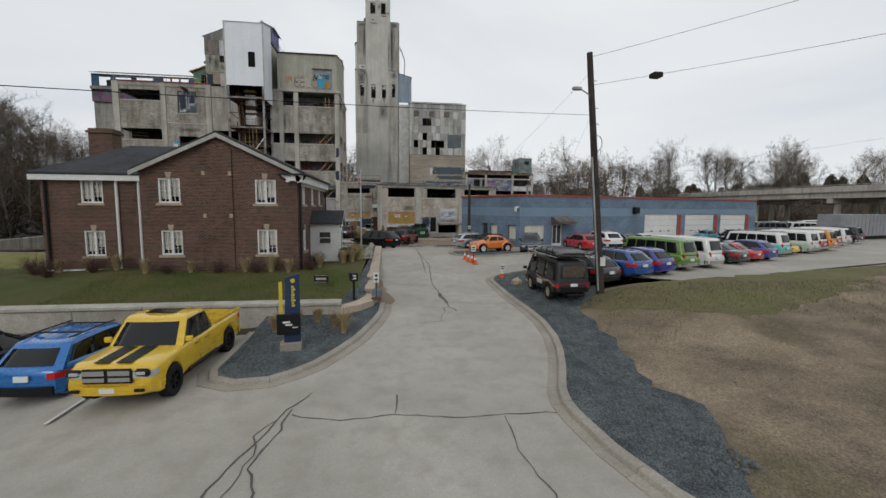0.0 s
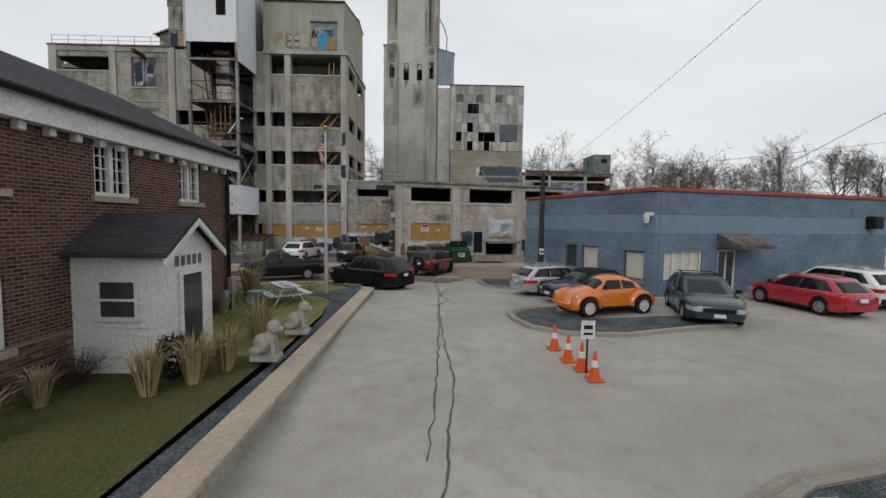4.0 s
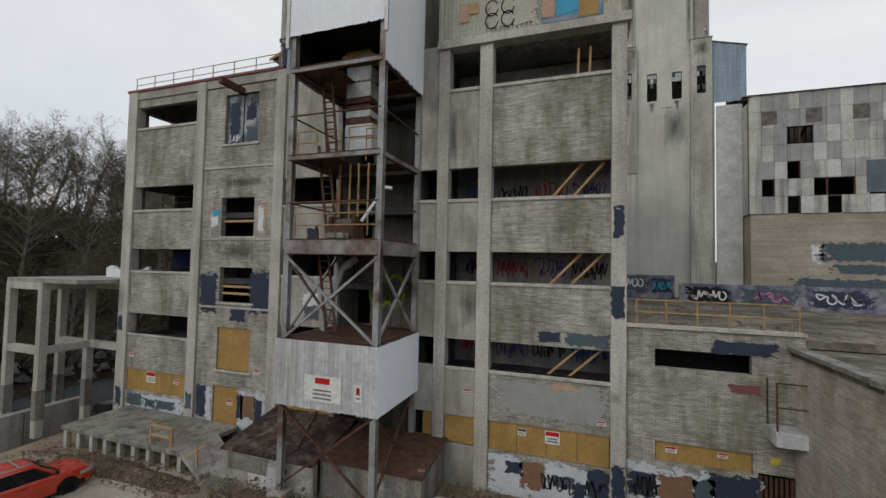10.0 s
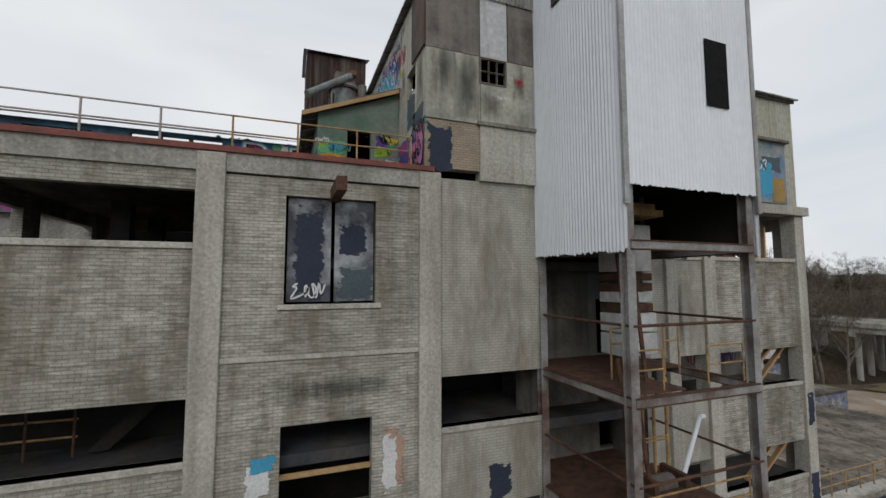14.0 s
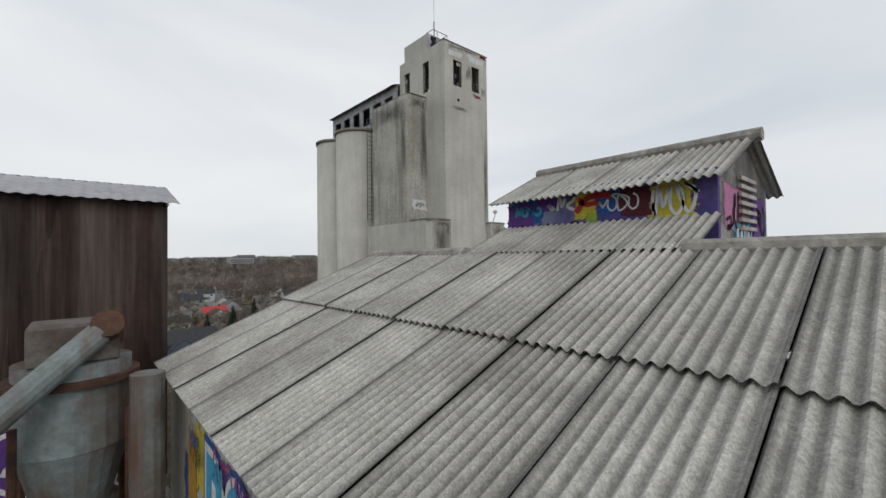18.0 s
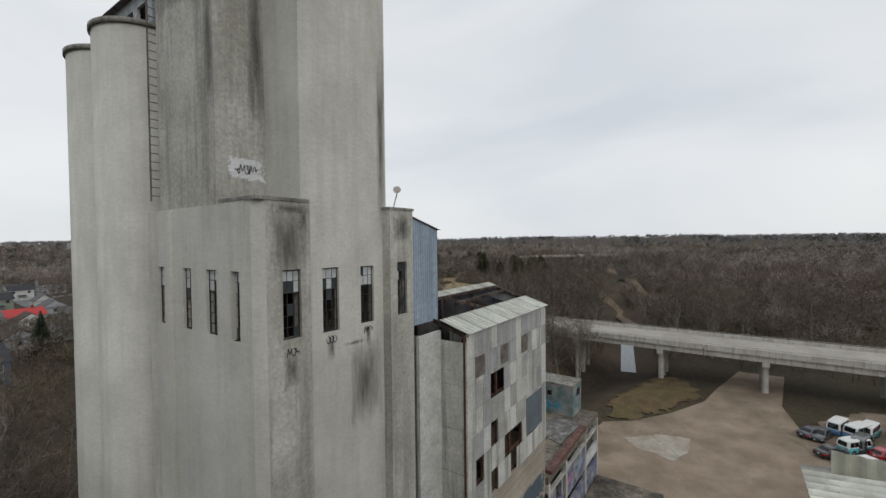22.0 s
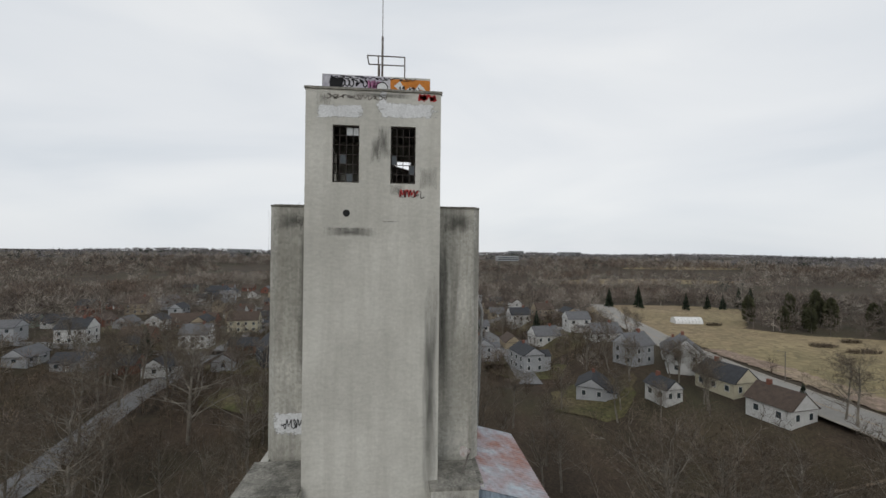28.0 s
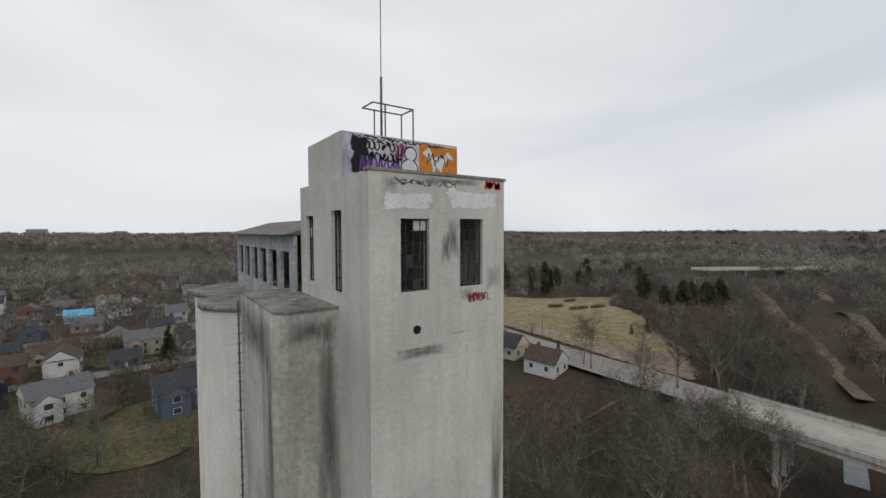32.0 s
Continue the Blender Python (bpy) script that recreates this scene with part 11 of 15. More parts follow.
# ---- trees ----
def branch(V, F, p, q, r0, r1, n=4):
    d = (q - p)
    rot = d.to_track_quat("Z", "Y")
    i0 = len(V)
    for c, r in ((p, r0), (q, r1)):
        for k in range(n):
            a = 2 * math.pi * k / n
            V.append(c + rot @ Vector((math.cos(a) * r, math.sin(a) * r, 0)))
    for k in range(n):
        F.append((i0 + k, i0 + (k + 1) % n, i0 + n + (k + 1) % n, i0 + n + k))


def sliver(V, F, p, q, w, rnd):
    s = (q - p).cross(Vector((rnd.uniform(-1, 1), rnd.uniform(-1, 1), rnd.uniform(-1, 1))))
    if s.length < 1e-6:
        return
    s = s.normalized() * w
    i = len(V)
    V += [p + s, p - s, q]
    F.append((i, i + 1, i + 2))


def bare_tree(seed, h, spread=0.5, dense_=1.0):
    """Trunk and limbs in one mesh, twigs in another: limbs leave the trunk all the way up and split three times."""
    rnd = random.Random(seed)
    V, F, V2, F2 = [], [], [], []

    def shoot(p, d, ln, r, level):
        """One wandering stem; returns the points along it."""
        segs, out = (7, 5, 4)[min(level, 2)], [(p, d, r)]
        for i in range(segs):
            d = (d + Vector((rnd.gauss(0, 1), rnd.gauss(0, 1), rnd.gauss(0.25, 0.7))) * (0.07, 0.17, 0.22)[min(level, 2)]).normalized()
            q = p + d * ln / segs
            r1 = r * (0.86, 0.74, 0.66)[min(level, 2)]
            branch(V, F, p, q, r, r1, (7, 4, 3)[min(level, 2)])
            p, r = q, r1
            out.append((p, d, r))
        return out

    def side(d, tilt):
        a = rnd.uniform(0, 2 * math.pi)
        o = d.orthogonal().normalized()
        o = (o * math.cos(a) + d.cross(o) * math.sin(a)).normalized()
        return (d * (1 - tilt) + o * tilt + Vector((0, 0, 0.12))).normalized()
    trunk = shoot(Vector((0, 0, -0.5)), Vector((0, 0, 1)), h * 0.86, h * 0.019, 0)
    limbs = []
    for k in range(15):
        f = rnd.uniform(0.28, 0.98)
        i = min(int(f * 7), 6)
        p = trunk[i][0].lerp(trunk[i + 1][0], f * 7 - i)
        limbs.append(shoot(p, side(trunk[i][1], spread), h * (0.46 - 0.30 * f) * rnd.uniform(0.8, 1.25) * (0.75 + spread), trunk[i][2] * 0.55, 1))
    for limb in [trunk[4:]] + limbs:
        for _ in range(8):
            i = rnd.randrange(1, len(limb))
            p, d, r = limb[i]
            br = shoot(p, side(d, 0.55), h * rnd.uniform(0.09, 0.19), max(r * 0.5, 0.0014 * h), 2)
            for p2, d2, r2 in br[1:] + br[2:]:
                for _ in range(int(2 * dense_)):
                    t1 = p2 + side(d2, 0.6) * h * rnd.uniform(0.03, 0.075)
                    sliver(V2, F2, p2, t1, 0.0011 * h, rnd)
                    for _ in range(2):
                        m1 = p2.lerp(t1, rnd.uniform(0.3, 0.9))
                        sliver(V2, F2, m1, m1 + side((t1 - p2).normalized(), 0.5) * h * rnd.uniform(0.02, 0.045), 0.0008 * h, rnd)
    out = []
    for nm, vs, fs, m_ in (("trunk", V, F, BARK), ("crown", V2, F2, TWIG)):
        me_ = bpy.data.meshes.new(nm)
        me_.from_pydata([v[:] for v in vs], [], fs)
        me_.materials.append(m_)
        out.append(me_)
    return out


KINDS = [bare_tree(s, 14, sp, 1.0) for s, sp in ((1, 0.5), (2, 0.6), (3, 0.42), (4, 0.52), (5, 0.64), (6, 0.46), (21, 0.8))]


def plant(x, y, k, size, turn):
    t_ = thing("bare_tree", "leafless grey-brown deciduous tree in the woodland", "tree", "bare trees", at=pose(x, y, ground_z(x, y) - 0.1, 0, 0, turn) @ Matrix.Scale(size, 4))
    for nm, me_ in zip(("trunk", "crown"), KINDS[k]):
        o = new(nm, me_)
        o.parent = t_


def clear_of(x, y):
    """Whether woods may stand here."""
    if river_distance(x, y) < 6.5:
        return False
    if -44 < x < 88 and y < 99.5:
        return False
    if x > 5 and y < 62 and x < 86:
        return False
    if abs(x - along([(p[1], p[0]) for p in AXIS], y)) < 11:
        return False
    for hx, hy in taken:
        if math.hypot(x - hx, y - hy) < 8.5:
            return False
    if 100 < x < 220 and 120 < y < 375 and within(MEADOW, x, y):
        return False
    if -60 < x < 6 and 181 < y < 207 and (abs(x + 11) < 11 or abs(x + 42) < 8) and 186 < y < 202:
        return False
    for f in FIELDS[1:]:
        cx, cy = sum(p[0] for p in f) / len(f), sum(p[1] for p in f) / len(f)
        rx, ry = max(abs(p[0] - cx) for p in f), max(abs(p[1] - cy) for p in f)
        if ((x - cx) / rx) ** 2 + ((y - cy) / ry) ** 2 < 0.9:
            return False
    for s_ in STREETS + TRACKS:
        for (ax, ay), (bx, by) in zip(s_, s_[1:]):
            f = min(max(((x - ax) * (bx - ax) + (y - ay) * (by - ay)) / ((bx - ax) ** 2 + (by - ay) ** 2), 0), 1)
            if math.hypot(x - ax - (bx - ax) * f, y - ay - (by - ay) * f) < 5:
                return False
    return True


rnd = random.Random(11)
ZONES = ((-60, 82, 101, 198, 66), (-100, -57, 25, 125, 84), (20, 84, 100, 135, 5), (98, 150, 70, 130, 20), (-95, -40, 130, 205, 14), (-120, 100, 215, 330, 30))
placed = []
for x0, x1, y0, y1, n in ZONES:
    k = tries = 0
    while k < n and tries < n * 12:
        tries += 1
        x, y = rnd.uniform(x0, x1), rnd.uniform(y0, y1)
        if not clear_of(x, y) or any(math.hypot(x - a, y - b) < 3.6 for a, b in placed) or math.hypot(x + 1.5, y - 100) < 9:
            continue
        placed.append((x, y))
        plant(x, y, rnd.randrange(6), rnd.uniform(0.62, 1.12) * (1.25 if x < -57 else 1.35 if x > 96 else 1.0), rnd.uniform(0, 360))
        k += 1
for x, y, k, s_ in ((-3, 128, 0, 1.0), (88, 147, 1, 1.1), (85, 131, 4, 0.85), (-17, 183, 2, 1.1), (-64, 195, 0, 1.5), (-73, 190, 4, 1.35), (-55, 191, 1, 1.3), (-82, 199, 2, 1.3), (71, 165, 3, 0.8), (64, 186, 2, 0.9), (76, 182, 5, 0.85), (70, 212, 1, 0.9), (88, 222, 3, 0.9), (94, 240, 2, 0.9), (60, 205, 0, 1.0), (30, 150, 3, 1.0), (-30, 160, 5, 1.05), (-66, 212, 6, 1.25), (-42, 131, 6, 1.6), (-50, 141, 1, 1.7), (70, 163, 3, 0.8), (61, 167, 5, 0.75), (75, 181, 1, 0.8), (57, 178, 2, 0.8), (66, 190, 4, 0.75), (-103, 88, 6, 1.2), (-108, 100, 1, 1.3), (-100, 112, 3, 1.3), (-52, 208, 6, 1.3), (-77, 206, 1, 1.45), (-41, 205, 6, 1.05), (90, 151, 6, 0.95), (96, 138, 6, 1.0), (53, 114, 1, 1.2), (33, 113, 0, 1.15), (-12, 113, 4, 1.5), (58, 108, 2, 1.7), (68, 112, 0, 1.6), (44, 107, 4, 1.6), (76, 107, 3, 1.6), (62, 114, 2, 1.2), (49, 101, 5, 1.25), (75, 102, 0, 1.2), (80, 110, 2, 1.25), (26, 108, 5, 1.3), (-20, 108, 2, 1.4), (-47, 172, 6, 1.85), (-33, 166, 6, 1.3), (-68, 170, 6, 1.4), (92, 126, 5, 1.45), (104, 122, 2, 1.4), (118, 110, 0, 1.7), (66, 118, 5, 1.9), (38, 116, 2, 1.75), (-11, 119, 6, 1.75), (-6, 122, 2, 1.7), (60, 121, 6, 1.7), (29, 119, 1, 1.85), (45, 125, 3, 1.95), (52, 126, 6, 1.6)):
    plant(x, y, k, s_, 40 * k)


def far_woods(name, count, near, far_, fan, seed, label, hues, crowns=False, turn=(-150, 128), patchy=(-0.28, 1.7), tall=1.0, thick=1.0):
    """Countless bare trees further off: fine brush nearby, spreading fans for each crown in the distance."""
    rnd = random.Random(seed)
    V, F = [], []
    made = tries = 0
    while made < count and tries < count * 6:
        tries += 1
        r = near + (far_ - near) * rnd.random() ** 0.75
        a = radians(rnd.uniform(*turn)) if r > 200 or turn[0] > -150 else radians(rnd.uniform(-180, 180))
        x, y = math.sin(a) * r, 60 + math.cos(a) * r
        if noise.noise((x * 0.006, y * 0.006, patchy[1])) < patchy[0] and (r < 1400 or patchy[0] > 0):
            continue
        if r < 700 and not clear_of(x, y):
            continue
        if -40 < x < 90 and -60 < y < 100 or -75 < x < 85 and 100 < y < 185 and rnd.random() < 0.45 or 12 < x < 96 and 99 < y < 150 and rnd.random() < 0.8:
            continue
        made += 1
        z = ground_z(x, y)
        h = rnd.uniform(10, 19) if r > 900 else rnd.uniform(8, 15) if r > 250 else rnd.uniform(5, 10) if crowns else rnd.uniform(3, 8)
        h *= tall
        base = Vector((x, y, z - 0.5))
        fork = base + Vector((0, 0, h * 0.35))
        if crowns:
            wide = min(max(r / 420, 0.6), 6.0)
            sliver(V, F, base, fork + Vector((0, 0, h * 0.3)), h * 0.02, rnd)
            for _ in range(fan):
                o = Vector((rnd.gauss(0, 1), rnd.gauss(0, 1), rnd.gauss(0.25, 0.8))).normalized()
                t_ = fork + Vector((o.x * 0.36, o.y * 0.36, 0.22 + o.z * 0.40)) * h * rnd.uniform(0.35, 0.9)
                sliver(V, F, t_, t_ + (o + Vector((rnd.gauss(0, 0.5), rnd.gauss(0, 0.5), 0.4))).normalized() * h * rnd.uniform(0.12, 0.26) * (1 + r / 3000), h * rnd.uniform(0.008, 0.02) * wide, rnd)
            continue
        w = (0.012 + r * 0.00016) * thick
        for _ in range(3):
            sliver(V, F, base, base + Vector((rnd.gauss(0, 0.15), rnd.gauss(0, 0.15), 1)) * h, w * 2.2, rnd)
        for _ in range(fan):
            o = Vector((rnd.gauss(0, 1), rnd.gauss(0, 1), abs(rnd.gauss(0.7, 0.7)))).normalized()
            s0 = fork + Vector((0, 0, rnd.uniform(-0.2, 0.3) * h)) + o * h * rnd.uniform(0.0, 0.25)
            s1 = s0 + o * h * rnd.uniform(0.15, 0.4)
            sliver(V, F, s0, s1, w * rnd.uniform(0.6, 1.5), rnd)
    me_ = bpy.data.meshes.new(name)
    me_.from_pydata([v[:] for v in V], [], F)
    me_.materials.append(hues)
    tagged(new(name, me_), label, "woods", kind="stuff")


SCRUB_TWIG = mat("brown scrub twigs", (0.165, 0.126, 0.088), (0.082, 0.06, 0.042), 0.98, scale=0.02, fine=0.08, bump=0, low=0.35, high=0.65, blotch=(0.15, 0.14, 0.085), amount=0.6)
# distant twig colour is lightened to stand in for haze
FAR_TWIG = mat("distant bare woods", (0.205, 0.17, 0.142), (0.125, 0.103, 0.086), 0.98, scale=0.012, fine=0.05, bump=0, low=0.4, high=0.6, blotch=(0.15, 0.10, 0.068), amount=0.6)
island_varied(SCRUB_TWIG, 0.2, 1.9)
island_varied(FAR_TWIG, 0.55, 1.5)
island_varied(TWIG, 0.5, 1.5)
far_woods("scrub_woods", 6000, 46, 240, 64, 5, "brushy bare saplings and scrub between the trees", SCRUB_TWIG)
far_woods("hill_woods", 900, 56, 118, 130, 9, "dense dark bare woods on the slope above the river", SCRUB_TWIG, turn=(-149, -38), patchy=(-2.0, 1.7), tall=1.1, thick=2.6)
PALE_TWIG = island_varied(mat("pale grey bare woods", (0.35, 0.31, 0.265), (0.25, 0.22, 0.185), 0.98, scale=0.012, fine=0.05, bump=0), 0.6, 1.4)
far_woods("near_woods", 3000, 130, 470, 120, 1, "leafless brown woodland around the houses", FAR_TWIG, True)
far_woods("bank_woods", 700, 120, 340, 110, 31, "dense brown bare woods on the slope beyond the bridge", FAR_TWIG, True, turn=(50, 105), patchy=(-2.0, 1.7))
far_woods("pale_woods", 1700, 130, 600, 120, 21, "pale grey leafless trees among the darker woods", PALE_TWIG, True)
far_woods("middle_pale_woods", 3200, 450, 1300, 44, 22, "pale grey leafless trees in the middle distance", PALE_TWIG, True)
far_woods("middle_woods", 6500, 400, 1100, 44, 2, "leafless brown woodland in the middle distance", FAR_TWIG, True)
# haze painted into the base colours of horizon woods and far evergreens
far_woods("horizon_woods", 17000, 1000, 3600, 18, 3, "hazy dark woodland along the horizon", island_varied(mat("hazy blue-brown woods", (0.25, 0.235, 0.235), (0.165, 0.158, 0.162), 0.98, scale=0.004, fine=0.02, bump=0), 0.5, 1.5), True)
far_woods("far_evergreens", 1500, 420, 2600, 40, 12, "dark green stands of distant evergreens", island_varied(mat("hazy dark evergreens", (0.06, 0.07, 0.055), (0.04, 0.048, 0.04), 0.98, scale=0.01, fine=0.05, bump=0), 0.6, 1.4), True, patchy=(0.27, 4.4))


def conifer(x, y, h, seed, needles=None, wide=0.24):
    rnd = random.Random(seed)
    c = thing("conifer_tree", "dark green evergreen tree standing among bare woods", "tree", "conifers", at=pose(x, y, ground_z(x, y)))
    part("trunk", rod(bmesh.new(), (0, 0, -0.3), (0, 0, h * 0.95), h * 0.018, 0.02, n=8), BARK, c)
    V, F = [], []
    for i in range(int(h * 34)):
        f = rnd.random() ** 0.7
        z = h * (0.08 + 0.9 * f)
        r = h * wide * (1 - f) + 0.15 if not needles else h * wide * math.sqrt(max(1.02 - (2 * f - 0.8) ** 2 * 0.7, 0.05)) * 0.7
        a = rnd.uniform(0, 2 * math.pi)
        p = Vector((math.cos(a) * r * 0.15, math.sin(a) * r * 0.15, z))
        q = Vector((math.cos(a) * r * rnd.uniform(0.7, 1.1), math.sin(a) * r * rnd.uniform(0.7, 1.1), z - r * 0.22))
        sliver(V, F, p, q, r * 0.16 + 0.05, rnd)
        sliver(V, F, q + Vector((0, 0, 0.2)), p.lerp(q, 0.4), r * 0.12 + 0.05, rnd)
    me_ = bpy.data.meshes.new("crown")
    me_.from_pydata([v[:] for v in V], [], F)
    me_.materials.append(needles or NEEDLE)
    o = new("crown", me_)
    o.parent = c


NEEDLE = mat("dark spruce needles", (0.028, 0.042, 0.022), (0.016, 0.026, 0.016), 0.9, scale=0.3, fine=5, bump=0)
CEDAR = mat("olive cedar foliage", (0.085, 0.085, 0.042), (0.05, 0.054, 0.028), 0.9, scale=0.2, fine=3, bump=0)
rnd = random.Random(8)
for x, y, h in ((-4, 246, 14), (16, 226, 13), (34, 262, 12), (7, 222, 11), (174, 315, 11), (192, 320, 10), (200, 317, 10), (214, 312, 15), (222, 330, 14), (135, 163, 4), (142, 161, 5.5), (-58, 280, 12), (-95, 240, 13), (62, 262, 10), (88, 158, 6), (152, 330, 15), (140, 345, 14)):
    conifer(x, y, h, int(x * 7 + y))
for i in range(36):
    x, y = ((rnd.uniform(160, 214), rnd.uniform(238, 275)), (rnd.uniform(186, 226), rnd.uniform(150, 205)), (rnd.uniform(205, 300), rnd.uniform(215, 300)))[i % 3]
    if not within(MEADOW, x, y):
        conifer(x, y, rnd.uniform(9, 16), i + 500, CEDAR, 0.3)
shed = thing("polytunnel", "white plastic growing tunnel on the meadow", "greenhouse", at=pose(141, 269, ground_z(141, 269), 0, 0, -10))
bm, prev = bmesh.new(), None
for u in range(9):
    ring = [bm.verts.new((-6.5 + u * 1.625, math.cos(a) * 3.0, math.sin(a) * 3.2)) for a in [math.pi * q / 12 for q in range(13)]]
    if prev:
        for q in range(12):
            bm.faces.new((prev[q], ring[q], ring[q + 1], prev[q + 1]))
    else:
        bm.faces.new(ring)
    prev = ring
bm.faces.new(prev[::-1])
part("cover", bm, WHITE_PAINT, shed)
for u in range(9):
    part("hoop", R(*[((-6.5 + u * 1.625, math.cos(math.pi * q / 8) * 3.03, math.sin(math.pi * q / 8) * 3.23), (-6.5 + u * 1.625, math.cos(math.pi * (q + 1) / 8) * 3.03, math.sin(math.pi * (q + 1) / 8) * 3.23)) for q in range(8)], r=0.05), STEEL_LIGHT, shed)
def thicket(x, y, a, b, seed):
    """A low dark patch of brush on the meadow."""
    rnd = random.Random(seed)
    V, F = [], []
    for _ in range(500):
        t_, q = rnd.uniform(0, 2 * math.pi), rnd.random() ** 0.5
        p = Vector((x + math.cos(t_) * a * q, y + math.sin(t_) * b * q, 0))
        p.z = ground_z(p.x, p.y)
        sliver(V, F, p, p + Vector((rnd.gauss(0, 0.5), rnd.gauss(0, 0.5), rnd.uniform(0.6, 2.0))), 0.08, rnd)
    me_ = bpy.data.meshes.new("brush")
    me_.from_pydata([v[:] for v in V], [], F)
    me_.materials.append(SCRUB_TWIG)
    tagged(new("brush_patch", me_), "low dark patch of brush on the meadow", "brush", group="brush patches", kind="stuff")


for i, (x, y, a, b) in enumerate(((157, 216, 5, 3), (162, 206, 7, 2.5), (173, 203, 5, 2), (150, 262, 4, 1.5), (176, 222, 4, 2))):
    thicket(x, y, a, b, i)

# ---- things along the drive and in the yard ----
def tuft(x, y, z, h, seed, group="ornamental grasses"):
    """A clump of dry ornamental grass."""
    rnd = random.Random(seed)
    g = thing("grass_clump", "clump of dry straw-coloured ornamental grass", "grass", group, at=pose(x, y, z))
    V, F = [], []
    for _ in range(110):
        a, s = rnd.uniform(0, 2 * math.pi), rnd.random()
        p = Vector((math.cos(a) * 0.12 * h, math.sin(a) * 0.12 * h, 0))
        mid = p + Vector((math.cos(a) * 0.18 * h * s, math.sin(a) * 0.18 * h * s, h * rnd.uniform(0.45, 0.7)))
        q = mid + Vector((math.cos(a) * 0.35 * h * s, math.sin(a) * 0.35 * h * s, h * rnd.uniform(0.0, 0.35)))
        sd = Vector((-math.sin(a), math.cos(a), 0)) * 0.008 * (0.6 + h)
        i = len(V)
        V += [p + sd, p - sd, mid + sd, mid - sd, q]
        F += [(i, i + 1, i + 3, i + 2), (i + 2, i + 3, i + 4)]
    me_ = bpy.data.meshes.new("tuft")
    me_.from_pydata([v[:] for v in V], [], F)
    me_.materials.append(STRAW)
    o = new("tuft", me_)
    o.parent = g


STRAW = mat("dry straw grass", (0.40, 0.315, 0.175), (0.26, 0.20, 0.105), 0.9, scale=3, fine=20, bump=0)
rnd = random.Random(3)
for x, y, h in ((-1.5, 14.9, 0.95), (-1.9, 15.6, 0.7), (-3.3, 15.8, 0.9), (-3.9, 15.2, 0.8), (-2.6, 16.3, 0.7)):
    tuft(x, y, ground_z(x, y) + 0.1, h, int(x * 100))
for x, y, h in ((-7.6, 23.9, 1.0), (-6.3, 24.0, 1.2), (-5.3, 23.7, 0.9), (-10.4, 23.9, 0.8), (-12.6, 23.8, 1.0), (-14.8, 25.2, 1.1), (-16.2, 25.2, 1.0), (-3.9, 25.5, 0.9), (-4.2, 26.8, 0.8), (-2.7, 27.3, 1.1), (-2.2, 27.9, 1.2), (-1.9, 28.6, 1.1), (-2.0, 30.6, 1.2), (-2.3, 31.4, 1.2), (-4.6, 33.9, 0.8), (-4.9, 37.0, 1.5), (-5.3, 37.5, 1.4), (-17.8, 25.4, 0.9), (-19.5, 25.8, 1.0)):
    tuft(x, y, lawn_z(x, y), h, int(x * 130 + y))


def bush(x, y, z, h, seed):
    rnd = random.Random(seed)
    g = thing("bare_shrub", "leafless reddish-brown shrub beside the brick wall", "shrub", "bare shrubs", at=pose(x, y, z))
    V, F = [], []
    for _ in range(150):
        o = Vector((rnd.gauss(0, 0.5), rnd.gauss(0, 0.5), rnd.uniform(0.4, 1.2))).normalized()
        p = Vector((rnd.uniform(-0.1, 0.1), rnd.uniform(-0.1, 0.1), 0))
        q = p + o * h * rnd.uniform(0.5, 1.1)
        sliver(V, F, p, q, 0.009, rnd)
        for _ in range(2):
            s0 = p.lerp(q, rnd.uniform(0.4, 0.9))
            sliver(V, F, s0, s0 + Vector((rnd.gauss(0, 1), rnd.gauss(0, 1), rnd.gauss(0.6, 0.6))).normalized() * 0.25 * h, 0.006, rnd)
    me_ = bpy.data.meshes.new("brush")
    me_.from_pydata([v[:] for v in V], [], F)
    me_.materials.append(STEMS)
    o = new("brush", me_)
    o.parent = g


STEMS = mat("reddish shrub stems", (0.10, 0.055, 0.045), (0.06, 0.035, 0.03), 0.95, scale=3, fine=20, bump=0)
for i, (x, y, h) in enumerate(((-8.9, 23.7, 1.0), (-11.4, 23.6, 0.8), (-4.4, 27.7, 0.9), (-4.3, 24.4, 1.0), (-15.6, 24.6, 1.2), (-18.6, 24.9, 1.3), (-17.0, 23.5, 1.5), (-20.5, 24.6, 1.2), (-6.9, 23.6, 0.8))):
    bush(x, y, lawn_z(x, y), h, i)
ev = thing("clipped_evergreen", "small dark clipped evergreen by the porch", "shrub")
V, F = [], []
for _ in range(420):
    a, b = rnd.uniform(0, 2 * math.pi), rnd.uniform(-1, 1)
    c = Vector((-2.75 + math.cos(a) * 0.3 * math.sqrt(1 - b * b * 0.8), 28.2 + math.sin(a) * 0.3 * math.sqrt(1 - b * b * 0.8), 1.45 + b * 0.4))
    sliver(V, F, c, c + Vector((rnd.gauss(0, 1), rnd.gauss(0, 1), rnd.gauss(0.5, 1))).normalized() * 0.16, 0.04, rnd)
me = bpy.data.meshes.new("foliage")
me.from_pydata([v[:] for v in V], [], F)
me.materials.append(NEEDLE)
new("foliage", me).parent = ev

